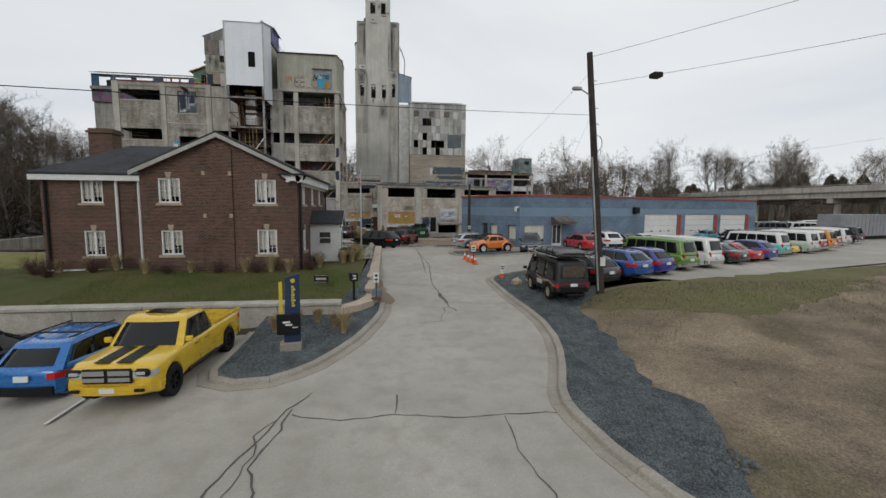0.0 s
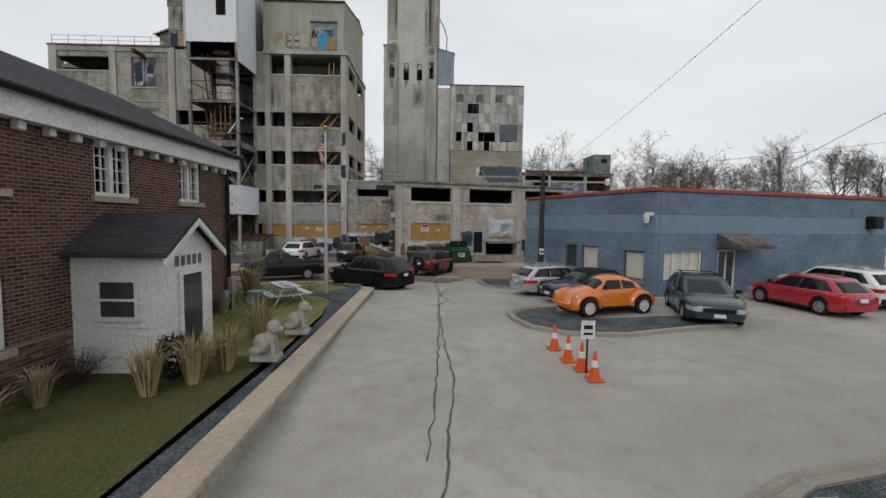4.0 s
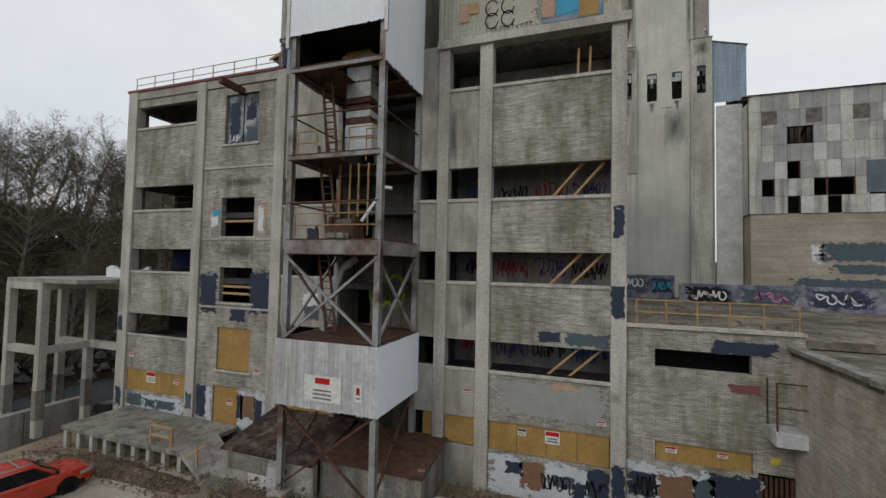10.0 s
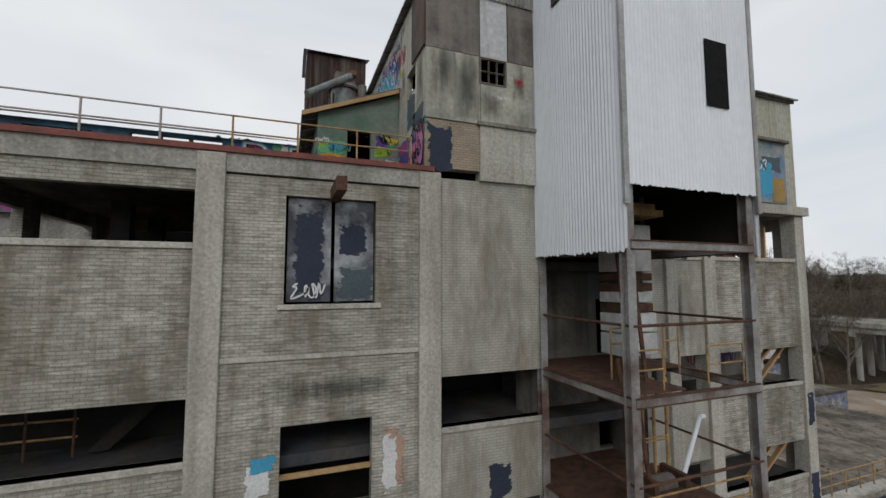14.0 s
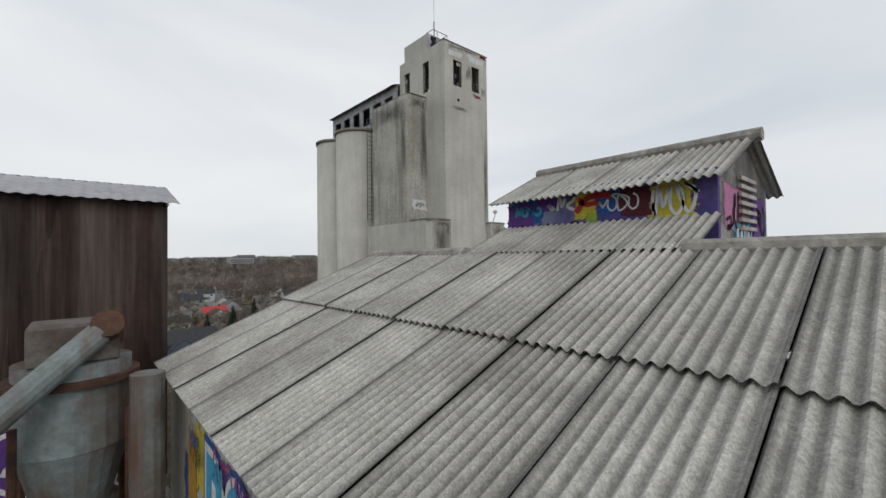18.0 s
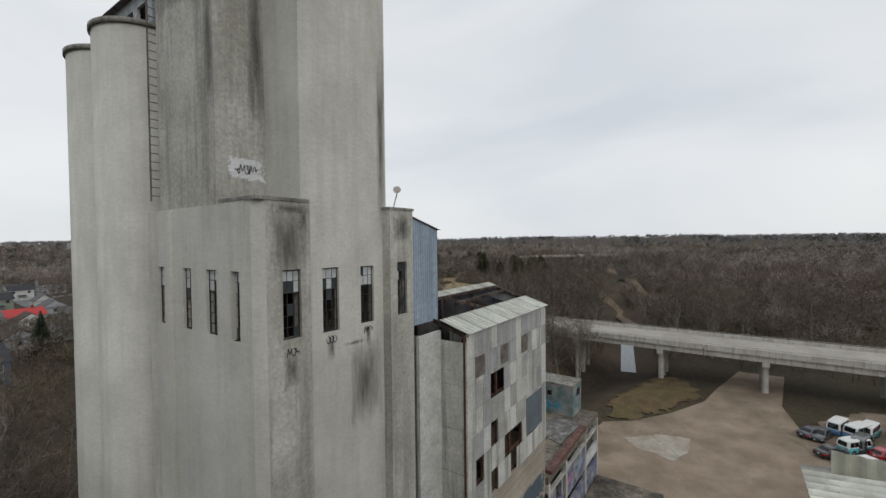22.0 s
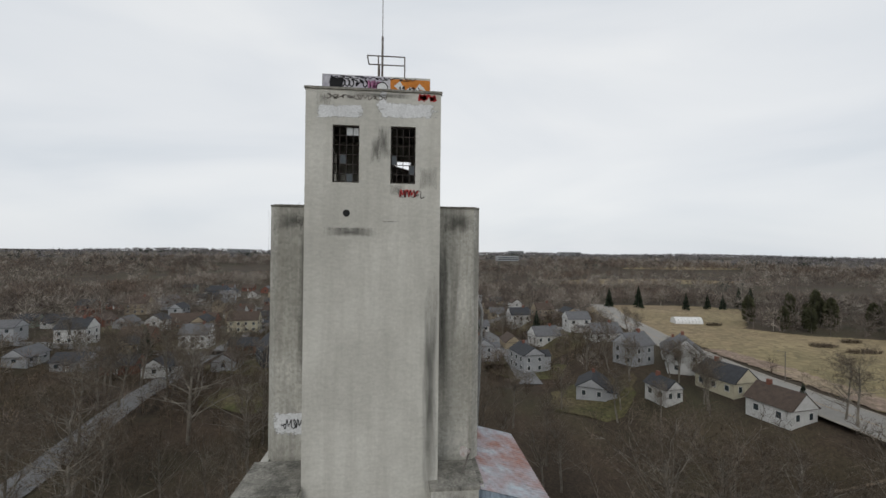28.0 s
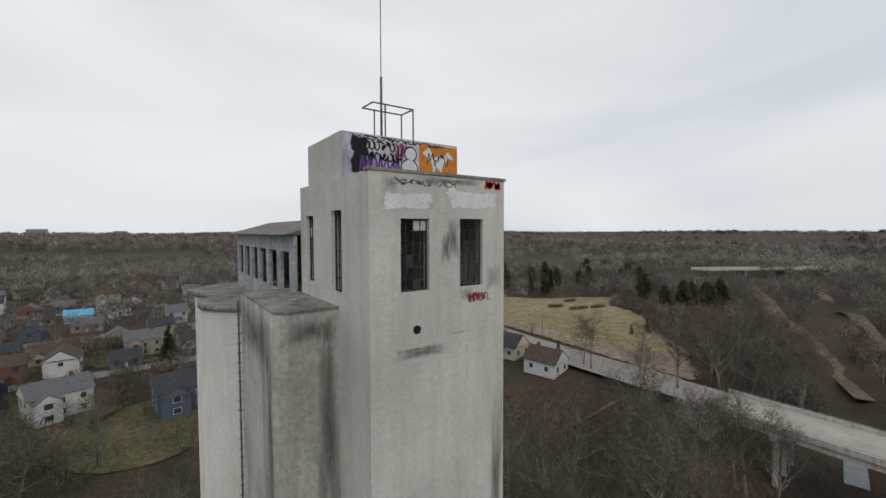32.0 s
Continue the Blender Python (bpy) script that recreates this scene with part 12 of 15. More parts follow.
# entrance sign
sg = thing("entrance_sign", "navy and yellow entrance pylon sign on a concrete foot", "sign", at=pose(-2.98, 13.4, 0.1, 0, 0, 8))
part("foot", B((-0.32, 0.32, -0.2, 0.2, 0, 0.28), bevel=0.02), KERB_C, sg)
NAVY_SIGN = mat("navy sign enamel", (0.022, 0.042, 0.095), (0.018, 0.034, 0.08), 0.45, scale=2, fine=10, bump=0.02)
part("blade", P([(-0.2, -0.06, 0.28), (0.3, -0.06, 0.28), (0.3, -0.06, 2.45), (-0.12, -0.06, 2.35)], (0, 0.12, 0)), NAVY_SIGN, sg)
part("yellow_fin", B((-0.32, -0.22, -0.05, 0.05, 1.2, 2.2)), paint("sign yellow", (0.55, 0.42, 0.02)), sg)
part("emblem", rod(bmesh.new(), (0.1, -0.075, 2.24), (0.1, -0.061, 2.24), 0.07, n=20), bpy.data.materials["sign yellow"], sg)
part("name_bar", B(*[(0.05, 0.05 + (0.1, 0.07, 0.12, 0.08)[k % 4], -0.072, -0.061, 1.42 + 0.085 * k, 1.48 + 0.085 * k) for k in range(8)]), bpy.data.materials["sign yellow"], sg, "yellow lettering bar")
part("dark_box", B((-0.4, 0.3, -0.16, -0.061, 0.55, 1.2), bevel=0.02), BLACK, sg)
part("text_bar", B((-0.22, 0.0, -0.172, -0.161, 0.92, 0.98), (-0.14, 0.06, -0.172, -0.161, 0.84, 0.89)), WHITE, sg)
part("text_bar", B((0.06, 0.22, -0.172, -0.161, 0.76, 0.79)), WHITE, sg)
# mailbox, stand, ash urn, yard sign
mb = thing("mailbox", "black square mailbox on a black post", "mailbox", at=pose(-1.42, 18.85, 0.5, 0, 0, 12))
part("post", B((-0.05, 0.05, -0.05, 0.05, -0.1, 0.87)), BLACK, mb)
part("box", B((-0.17, 0.17, -0.22, 0.22, 0.86, 1.22), bevel=0.02), BLACK, mb)
part("white_mark", P([(-0.1, -0.221, 0.94), (0.1, -0.221, 0.97), (0.1, -0.221, 1.01), (-0.02, -0.221, 1.0), (0.1, -0.221, 1.12), (-0.08, -0.221, 1.14), (-0.08, -0.221, 1.10), (0.02, -0.221, 1.09)], (0, -0.006, 0)), WHITE, mb)
st = thing("sign_stand", "small white sign on a rusty round foot", "sign", at=pose(-0.42, 18.75, 0.52))
part("foot", rod(bmesh.new(), (0, 0, 0), (0, 0, 0.05), 0.24, n=20), RUST, st)
part("post", R(((0, 0, 0.05), (0, 0, 0.95)), r=0.025), RUST, st)
part("plate", B((-0.12, 0.12, -0.02, -0.005, 0.75, 1.2)), WHITE, st)
part("text_bar", B((-0.08, 0.08, -0.026, -0.021, 0.85, 0.92)), BLACK, st)
part("text_bar", B((-0.06, 0.06, -0.026, -0.021, 1.02, 1.12)), BLACK, st)
ur = thing("ash_urn", "blue-grey cigarette ash urn", "urn", at=pose(-0.42, 19.4, 0.52))
UR = plain("blue-grey plastic", (0.13, 0.17, 0.20), 0.5)
part("base", rod(bmesh.new(), (0, 0, 0), (0, 0, 0.3), 0.24, 0.22, n=20), UR, ur)
part("shoulder", rod(bmesh.new(), (0, 0, 0.3), (0, 0, 0.42), 0.22, 0.07, n=20), UR, ur)
part("neck", rod(bmesh.new(), (0, 0, 0.42), (0, 0, 0.9), 0.07, 0.06, n=14), UR, ur)
ys = thing("yard_sign", "small black yard sign with pale border", "sign", at=pose(-3.1, 20.6, 0.62, 0, 0, -8))
part("board", B((-0.35, 0.35, -0.02, 0.02, 0.35, 0.75)), BLACK, ys)
part("border", B((-0.32, 0.32, -0.026, -0.021, 0.7, 0.72), (-0.32, 0.32, -0.026, -0.021, 0.38, 0.4), (-0.25, 0.25, -0.026, -0.021, 0.5, 0.6)), WHITE_RAIL, ys)
part("stake", R(((-0.25, 0, -0.1), (-0.25, 0, 0.35)), ((0.25, 0, -0.1), (0.25, 0, 0.35)), r=0.012), STEEL, ys)


# stone lions on plinths
def lion(x, y, z, turn):
    l_ = thing("stone_lion", "seated grey carved stone lion on a plinth", "statue", "stone lions", at=pose(x, y, z, 0, 0, turn))
    bm = bmesh.new()
    box(bm, -0.2, 0.2, -0.3, 0.3, 0, 0.12)
    for c, r, s in (((0, -0.08, 0.36), 0.2, (0.85, 1.1, 1.2)), ((0, 0.1, 0.5), 0.16, (0.9, 0.8, 1.3)), ((0, 0.18, 0.74), 0.17, (1, 0.9, 1)), ((0, 0.32, 0.7), 0.08, (1, 1, 0.9)), ((-0.12, -0.2, 0.22), 0.11, (0.7, 1.4, 1)), ((0.12, -0.2, 0.22), 0.11, (0.7, 1.4, 1))):
        bmesh.ops.create_icosphere(bm, subdivisions=2, radius=r, matrix=Matrix.Translation(c) @ Matrix.Diagonal((*s, 1)))
    for x_ in (-0.09, 0.09):
        rod(bm, (x_, 0.2, 0.12), (x_, 0.16, 0.5), 0.05, 0.065, n=8)
    part("carving", bm, STONE, l_)
    return l_


lion(-1.2, 29.0, lawn_z(-1.0, 29.0) + 0.11, -90)
lion(-1.2, 31.2, lawn_z(-1.0, 31.2) + 0.11, -90)
# flagpole with hanging flag
fp = thing("flagpole", "dull aluminium flagpole with gold ball and limp striped flag", "flagpole", at=pose(-2.15, 37.92, 0.92))
part("foot", rod(bmesh.new(), (0, 0, 0), (0, 0, 0.12), 0.16, 0.1, n=16), STEEL_LIGHT, fp)
part("pole", rod(bmesh.new(), (0, 0, 0.1), (0, 0, 7.2), 0.075, 0.045, n=14), mat("dull aluminium pole", (0.52, 0.53, 0.53), (0.45, 0.46, 0.46), 0.45, 0.3, scale=2, fine=12, bump=0.03, grain=(0.93, 1.04)), fp)
bm = bmesh.new()
bmesh.ops.create_uvsphere(bm, u_segments=14, v_segments=8, radius=0.09, matrix=Matrix.Translation((0, 0, 7.33)))
part("ball", bm, plain("gilt", (0.55, 0.36, 0.06), 0.3, 0.9), fp, smooth=True)
FLAG_RED, FLAG_BLUE = plain("flag red", (0.36, 0.025, 0.03), 0.8), plain("flag blue", (0.02, 0.03, 0.12), 0.8)


def cloth(name, a, b, c, d, material, label=""):
    """A rippled strip of flag between four corners: upper left, upper right, lower right, lower left."""
    bm, prev = bmesh.new(), None
    a, b, c, d = (Vector((u, 0, v)) for u, v in (a, b, c, d))
    for q in range(11):
        f = q / 10
        p0, p1 = a.lerp(b, f), d.lerp(c, f)
        ring = [bm.verts.new(p + Vector((0, -0.07 + 0.035 * math.sin(7 * f + p.z * 5), 0))) for p in (p0, p1)]
        if prev:
            bm.faces.new((prev[0], prev[1], ring[1], ring[0]))
        prev = ring
    return part(name, bm, material, fp, label)


canton = cloth("canton", (-0.09, 6.98), (-0.05, 6.99), (-0.03, 6.62), (-0.16, 6.63), FLAG_BLUE, "blue canton with white stars")
for u, v in ((-0.08, 6.84), (-0.12, 6.78), (-0.06, 6.77), (-0.1, 6.71), (-0.14, 6.66), (-0.06, 6.67)):
    part("star", rod(bmesh.new(), (u, -0.125, v), (u, -0.112, v), 0.012, n=5), WHITE, canton)
for k in range(6):
    z0, z1 = 6.62 - k * 0.062, 6.62 - (k + 1) * 0.062
    cloth("stripe", (-0.16 - 0.023 * k, z0), (-0.03, z0), (-0.03, z1), (-0.16 - 0.023 * (k + 1), z1), FLAG_RED if k % 2 else WHITE)
for k in range(3):
    cloth("stripe", (-0.3 + 0.05 * k, 6.25), (-0.24 + 0.09 * k, 6.25), (-0.03, 6.0 - 0.09 * (2 - k)), (-0.03 - 0.13 * (k < 2), 5.98 - 0.1 * (2 - k)), FLAG_RED if k % 2 == 0 else WHITE)
for k in range(5):
    cloth("stripe", (-0.2 + 0.036 * k, 6.02 - 0.03 * k), (-0.164 + 0.036 * k, 5.99 - 0.03 * k), (-0.2 + 0.042 * (k + 1), 5.47 + 0.02 * k), (-0.2 + 0.042 * k, 5.45 + 0.02 * k), FLAG_RED if k % 2 == 0 else WHITE)
part("truck_cap", rod(bmesh.new(), (0, 0, 7.1), (0, 0, 7.2), 0.08, 0.09, n=14), STEEL_LIGHT, fp, "grey pulley cap")
# picnic table
pt_ = thing("picnic_table", "white painted picnic table with turquoise tags", "table", at=pose(-3.35, 36.2, 0.98, 0, 0, 128))
for i in range(5):
    part("table_plank", B((-0.85, 0.85, -0.36 + i * 0.146, -0.225 + i * 0.146, 0.72, 0.76), bevel=0.008), WHITE, pt_)
for sg_ in (-1, 1):
    for k in range(2):
        part("seat_plank", B((-0.85, 0.85, sg_ * 0.68 - 0.14 + k * 0.145, sg_ * 0.68 - 0.005 + k * 0.145, 0.42, 0.46), bevel=0.008), WHITE, pt_)
for x in (-0.6, 0.6):
    for sg_ in (-1, 1):
        bm = bmesh.new()
        beam(bm, (x, sg_ * 0.6, 0), (x, sg_ * 0.2, 0.72), 0.09, 0.04)
        part("leg", bm, WHITE, pt_)
    part("crossbar", B((x - 0.02, x + 0.02, -0.78, 0.78, 0.36, 0.42)), WHITE, pt_)
for i, (x0, x1, y0, y1, z, m_) in enumerate(((-0.75, -0.3, -0.1, 0.25, 0.762, "t"), (0.0, 0.3, 0.0, 0.15, 0.762, "r"), (-0.8, 0.7, 0.56, 0.8, 0.462, "t"))):
    bm = bmesh.new()
    for k in range(5):
        box(bm, x0 + (x1 - x0) * k / 5, x0 + (x1 - x0) * (k + 0.55) / 5, y0 + (k % 2) * 0.05, y1 - (k % 3) * 0.04, z, z + 0.004)
    part("paint_tag", bm, plain("turquoise paint", (0.03, 0.35, 0.38), 0.6) if m_ == "t" else FLAG_RED, pt_)
# meter boxes by the house corner
for x, y, w, h, z in ((-4.78, 34.6, 0.35, 0.6, 1.6), (-4.75, 34.0, 0.3, 0.4, 1.4)):
    mt = thing("meter_box", "grey electric meter box on the brick wall", "meter", "meters")
    part("case", B((x - 0.02, x + 0.16, y, y + w, z, z + h), bevel=0.02), STEEL_LIGHT, mt)
    part("conduit", R(((x + 0.06, y + w / 2, 0.9), (x + 0.06, y + w / 2, z)), r=0.04), STEEL_LIGHT, mt)
mt = thing("transformer_box", "grey ground transformer box on the lawn", "utility box")
part("case", B((-4.5, -4.05, 35.4, 35.9, 0.9, 1.5), bevel=0.03), STEEL_LIGHT, mt)
part("lid", B((-4.52, -4.03, 35.38, 35.92, 1.5, 1.54)), STEEL_LIGHT, mt)


# traffic cones
def cone(x, y, label="orange traffic cone with white collar"):
    c = thing("traffic_cone", label, "cone", "traffic cones", at=pose(x, y, ground_z(x, y) + 0.04))
    OR = bpy.data.materials.get("cone orange") or plain("cone orange", (0.62, 0.10, 0.02), 0.5)
    part("base", B((-0.18, 0.18, -0.18, 0.18, 0, 0.04), bevel=0.01), OR, c)
    part("body", rod(bmesh.new(), (0, 0, 0.04), (0, 0, 0.7), 0.13, 0.025, n=18), OR, c)
    part("collar", rod(bmesh.new(), (0, 0, 0.32), (0, 0, 0.48), 0.088, 0.064, n=18), WHITE, c)
    return c


for x, y in ((6.05, 31.3), (6.15, 30.4), (6.3, 29.8), (6.4, 29.2)):
    cone(x, y)
big = cone(6.95, 24.1, "orange traffic cone carrying a white paper sign")
part("paper_sign", B((-0.14, 0.14, -0.11, -0.1, 0.5, 0.9)), WHITE, big)
part("text_bar", B((-0.1, 0.1, -0.116, -0.111, 0.6, 0.66), (-0.1, 0.1, -0.116, -0.111, 0.72, 0.78)), BLACK, big)
ps = thing("post_sign", "small white sign on a thin post among cones", "sign", at=pose(6.35, 29.6, ground_z(6.35, 29.6)))
part("post", R(((0, 0, 0), (0, 0, 1.0)), r=0.025), BLACK, ps)
part("plate", B((-0.17, 0.17, -0.03, -0.01, 0.9, 1.35)), WHITE, ps)
part("text_bar", B((-0.11, 0.11, -0.036, -0.031, 1.0, 1.06), (-0.11, 0.11, -0.036, -0.031, 1.14, 1.24)), BLACK, ps)


def rock(bm, c, r, rnd, flat=0.7):
    k = len(bm.verts)
    bmesh.ops.create_icosphere(bm, subdivisions=1, radius=r)
    bm.verts.ensure_lookup_table()
    sx, sy = rnd.uniform(0.8, 1.3), rnd.uniform(0.8, 1.3)
    a = rnd.uniform(0, 6.28)
    for v in bm.verts[k:]:
        v.co = Vector((v.co.x * sx, v.co.y * sy, v.co.z * flat)) * rnd.uniform(0.8, 1.2)
        v.co = Matrix.Rotation(a, 3, "Z") @ v.co + Vector(c)


for x, y, r in ((7.3, 22.3, 0.4), (8.2, 22.7, 0.3)):
    b_ = thing("boulder", "pale tan boulder on the gravel", "boulder", "boulders")
    bm = bmesh.new()
    rock(bm, (x, y, ground_z(x, y) + r * 0.4), r, random.Random(int(x * 10)), 0.75)
    part("stone", bm, LIMESTONE, b_)


# utility poles and wires
def upole(x, y, h, label, lean=0.0):
    z = ground_z(x, y)
    p = thing("utility_pole", label, "pole", "utility poles")
    part("shaft", rod(bmesh.new(), (x, y, z - 0.2), (x + lean, y, h), 0.19, 0.13, n=14), POLE_WOOD, p)
    return p


p1 = upole(10.15, 18.35, 11.6, "tall dark wooden utility pole with cables", -1.05)
part("lamp_arm", R(((9.3, 18.35, 9.7), (8.6, 18.1, 9.95)), r=0.03), STEEL_LIGHT, p1)
part("lamp_head", B((8.25, 8.65, 18.0, 18.2, 9.88, 10.02), bevel=0.03), STEEL_LIGHT, p1, "grey street light head")
part("conduit", R(((9.93, 18.2, 0.8), (9.35, 18.2, 7.0)), r=0.045), STEEL_LIGHT, p1)
part("cable_loop", R(*[((9.5 + 0.25 * math.cos(a), 18.1, 7.6 + 0.35 * math.sin(a)), (9.5 + 0.25 * math.cos(a + 0.5), 18.1, 7.6 + 0.35 * math.sin(a + 0.5))) for a in [k * 0.5 for k in range(13)]], r=0.015), BLACK, p1)
part("notice", B((9.93, 10.17, 18.1, 18.13, 2.0, 2.4)), WHITE, p1, "white notice")
for z in (3.0, 4.0, 5.0, 6.0, 8.5, 9.2, 10.4):
    part("step_peg", R(((10.1 - 0.094 * z, 18.35, z), (10.48 - 0.094 * z, 18.35, z)), r=0.015), STEEL, p1)
p2 = upole(9.0, 44.5, 7.2, "short dark wooden utility pole beside the blue wall")
part("notice", B((8.86, 9.14, 44.3, 44.32, 2.4, 2.75)), WHITE, p2, "white notice")
part("text_bar", B((8.9, 9.1, 44.293, 44.299, 2.5, 2.62)), NAVY_SIGN, p2)


def wire(p, q, sag, r=0.009):
    w = thing("overhead_wire", "thin black overhead wire", "wire", "overhead wires")
    p, q = Vector(p), Vector(q)
    pts = [p.lerp(q, i / 16) - Vector((0, 0, sag * 4 * (i / 16) * (1 - i / 16))) for i in range(17)]
    bm, prev = bmesh.new(), None
    for c in pts:
        ring = [bm.verts.new(c + Vector((0, math.cos(a) * r, math.sin(a) * r))) for a in (0.5, 2.6, 4.7)]
        if prev:
            for i in range(3):
                bm.faces.new((prev[i], prev[(i + 1) % 3], ring[(i + 1) % 3], ring[i]))
        prev = ring
    part("cable", bm, BLACK, w)
    return w


T1 = (9.12, 18.35, 11.4)
wire((9.3, 18.35, 8.9), (-27.2, -7.4, 3.8), 0.3)
w = wire(T1, (30, -6, 13.5), 0.3)
w = wire((9.25, 18.35, 10.2), (30, -4, 11.2), 0.4)
part("splice_box", B((11.2, 11.6, 16.7, 17.1, 10.2, 10.4), bevel=0.02), BLACK, w)
wire((9.2, 18.35, 10.8), (9.0, 44.5, 7.0), 0.5)
wire((9.0, 44.5, 7.0), (60, 30, 14), 0.8)
wire((9.35, 18.35, 9.0), (16, 39.6, 5.6), 0.4)


# dumpsters
def dumpster(u, lid_open, k):
    m = LM @ Matrix.Translation((u, -1.35, 0.45)) @ Matrix.Rotation(radians(-6), 4, "Z")
    d = thing("dumpster", "dark green steel dumpster with yellow rim", "dumpster", "dumpsters", at=m)
    DG = bpy.data.materials.get("dumpster green") or mat("dumpster green", (0.015, 0.07, 0.035), (0.01, 0.05, 0.026), 0.55, scale=2, fine=10, bump=0.05)
    part("body", P([(-0.85, -0.5, 0.1), (-0.85, -0.65, 1.05), (-0.85, 0.6, 1.35), (-0.85, 0.55, 0.1)], (1.7, 0, 0)), DG, d)
    part("rim", P([(-0.88, -0.68, 1.03), (-0.88, -0.68, 1.1), (-0.88, 0.62, 1.4), (-0.88, 0.62, 1.33)], (1.76, 0, 0)), paint("dumpster yellow", (0.5, 0.36, 0.03)) if k != 2 else DG, d)
    for x in (-0.43, 0.43):
        if lid_open:
            part("lid", B((x - 0.41, x + 0.41, 0.62, 0.67, 1.38, 1.95)), BLACK, d)
        else:
            part("lid", P([(x - 0.41, -0.7, 1.11), (x + 0.41, -0.7, 1.11), (x + 0.41, 0.62, 1.41), (x - 0.41, 0.62, 1.41)], (0, 0, 0.04)), BLACK, d)
    part("label_patch", P([(-0.25, -0.585, 0.55), (0.35, -0.585, 0.55), (0.35, -0.64, 0.9), (-0.25, -0.64, 0.9)], (0, -0.012, 0)), WHITE, d, "white company label")
    part("label_mark", P([(-0.15, -0.605, 0.64), (0.0, -0.605, 0.64), (0.0, -0.648, 0.84), (-0.15, -0.648, 0.84)], (0, -0.012, 0)), DG, d)
    part("label_mark", P([(0.05, -0.605, 0.64), (0.25, -0.605, 0.64), (0.25, -0.648, 0.84), (0.05, -0.648, 0.84)], (0, -0.012, 0)), bpy.data.materials["dumpster yellow"], d)
    for sg_ in (-1, 1):
        part("lift_sleeve", B((sg_ * 0.92 - 0.07, sg_ * 0.92 + 0.07, -0.35, 0.4, 0.75, 0.92)), DG, d)
        for y in (-0.35, 0.35):
            part("caster", rod(bmesh.new(), (sg_ * 0.7 - 0.03, y, 0.07), (sg_ * 0.7 + 0.03, y, 0.07), 0.07, n=12), RUBBER, d)


for i, u in enumerate((0.3, 2.35, 4.4)):
    dumpster(u, i == 2, i)
pl = thing("road_plate", "rusty steel plate lying on the yard", "plate")
part("plate", B((-1.2, 1.2, -0.6, 0.6, 0, 0.03), m=pose(7.8, 58.6, ground_z(7.8, 58.6) + 0.04, 0, 0, 16)), RUST, pl)

# ---- the foot of the mill ----
dock = thing("loading_dock", "crumbling concrete loading dock on short posts", "dock")
part("deck", B((-35.2, -26.4, 60.2, FY - 0.1, 1.25, 1.5), bevel=0.03), CONC_DARK, dock)
for i in range(9):
    part("post", B((-35.0 + i * 1.05, -34.75 + i * 1.05, 60.25, 60.5, 0.2, 1.25)), CONC_COL, dock)
# near-black colour stands in for the shade under the deck
part("back_wall", B((-35.2, -26.4, 61.6, 61.8, 0.2, 1.25)), DARK_IN, dock)
part("broken_slab", P([(-26.4, 60.2, 1.5), (-24.9, 60.0, 0.7), (-24.9, 62.0, 0.8), (-26.4, 62.4, 1.5)], (0, 0, -0.2)), CONC, dock)
for i in range(4):
    part("step", B((-24.9, -24.0, 60.3 + i * 0.3, 60.6 + i * 0.3, 0.3, 0.5 + i * 0.25)), CONC, dock)
for a, b in (((-28.6, 60.4, 1.5), (-28.6, 60.4, 2.4)), ((-27.2, 60.4, 1.5), (-27.2, 60.4, 2.4)), ((-28.6, 60.4, 2.4), (-27.2, 60.4, 2.4)), ((-28.6, 60.4, 1.95), (-27.2, 60.4, 1.95)), ((-26.0, 60.2, 1.4), (-25.0, 60.4, 2.0)), ((-25.4, 60.3, 0.9), (-25.4, 60.3, 1.9))):
    bm = bmesh.new()
    beam(bm, a, b, 0.09, 0.09)
    part("timber_rail", bm, TIMBER, dock, "broken timber rail")
foot = thing("basement_annexe", "low concrete annexe with slumped rusty roof under the hoist tower", "annexe")
part("front_wall", B((-23.9, -19.0, 60.4, 60.7, 0.2, 2.0)), CONC, foot)
part("front_wall", B((-19.0, -14.3, 60.9, 61.2, 0.2, 2.1)), CONC_DARK, foot, "stained wall with brown paint")
part("end_wall", B((-14.6, -14.3, 61.2, FY, 0.2, 2.3)), CONC_DARK, foot)
part("roof", P([(-24.0, 60.3, 2.0), (-19.0, 60.3, 2.0), (-19.0, FY, 2.75), (-24.0, FY, 2.75)], (0, 0, 0.1)), RUST_SHEET, foot)
part("roof", P([(-19.0, 60.8, 2.1), (-14.2, 60.8, 2.1), (-14.2, FY, 2.6), (-19.0, FY, 2.6)], (0, 0, 0.1)), RUST, foot)
part("white_patch", B((-22.4, -20.6, 60.37, 60.39, 0.3, 1.6)), WHITE_RUSTY, foot)
part("dark_patch", B((-23.6, -21.4, 60.36, 60.38, 1.2, 1.9)), CONC_DARK, foot)
br_ = thing("rain_barrel", "pale concrete barrel beside the annexe", "barrel")
part("shell", rod(bmesh.new(), (-13.6, 61.2, 0.4), (-13.6, 61.2, 1.15), 0.38, 0.42, n=18), CONC_COL, br_)
part("rim", rod(bmesh.new(), (-13.6, 61.2, 1.15), (-13.6, 61.2, 1.2), 0.45, n=18), CONC_COL, br_)
fr = thing("open_shelter", "bare two-storey concrete post and beam frame by the river", "shelter")
for x, y in ((-40.2, 61.7), (-40.5, 64.5), (-37.2, 64.5), (-43.5, 61.7), (-43.5, 64.5)):
    part("post", B((x - 0.22, x + 0.22, y - 0.22, y + 0.22, -0.5, 9.0), bevel=0.02), CONC_COL, fr)
    part("painted_base", B((x - 0.23, x + 0.23, y - 0.23, y + 0.23, 0.6, 2.4)), CONC_DARK, fr)
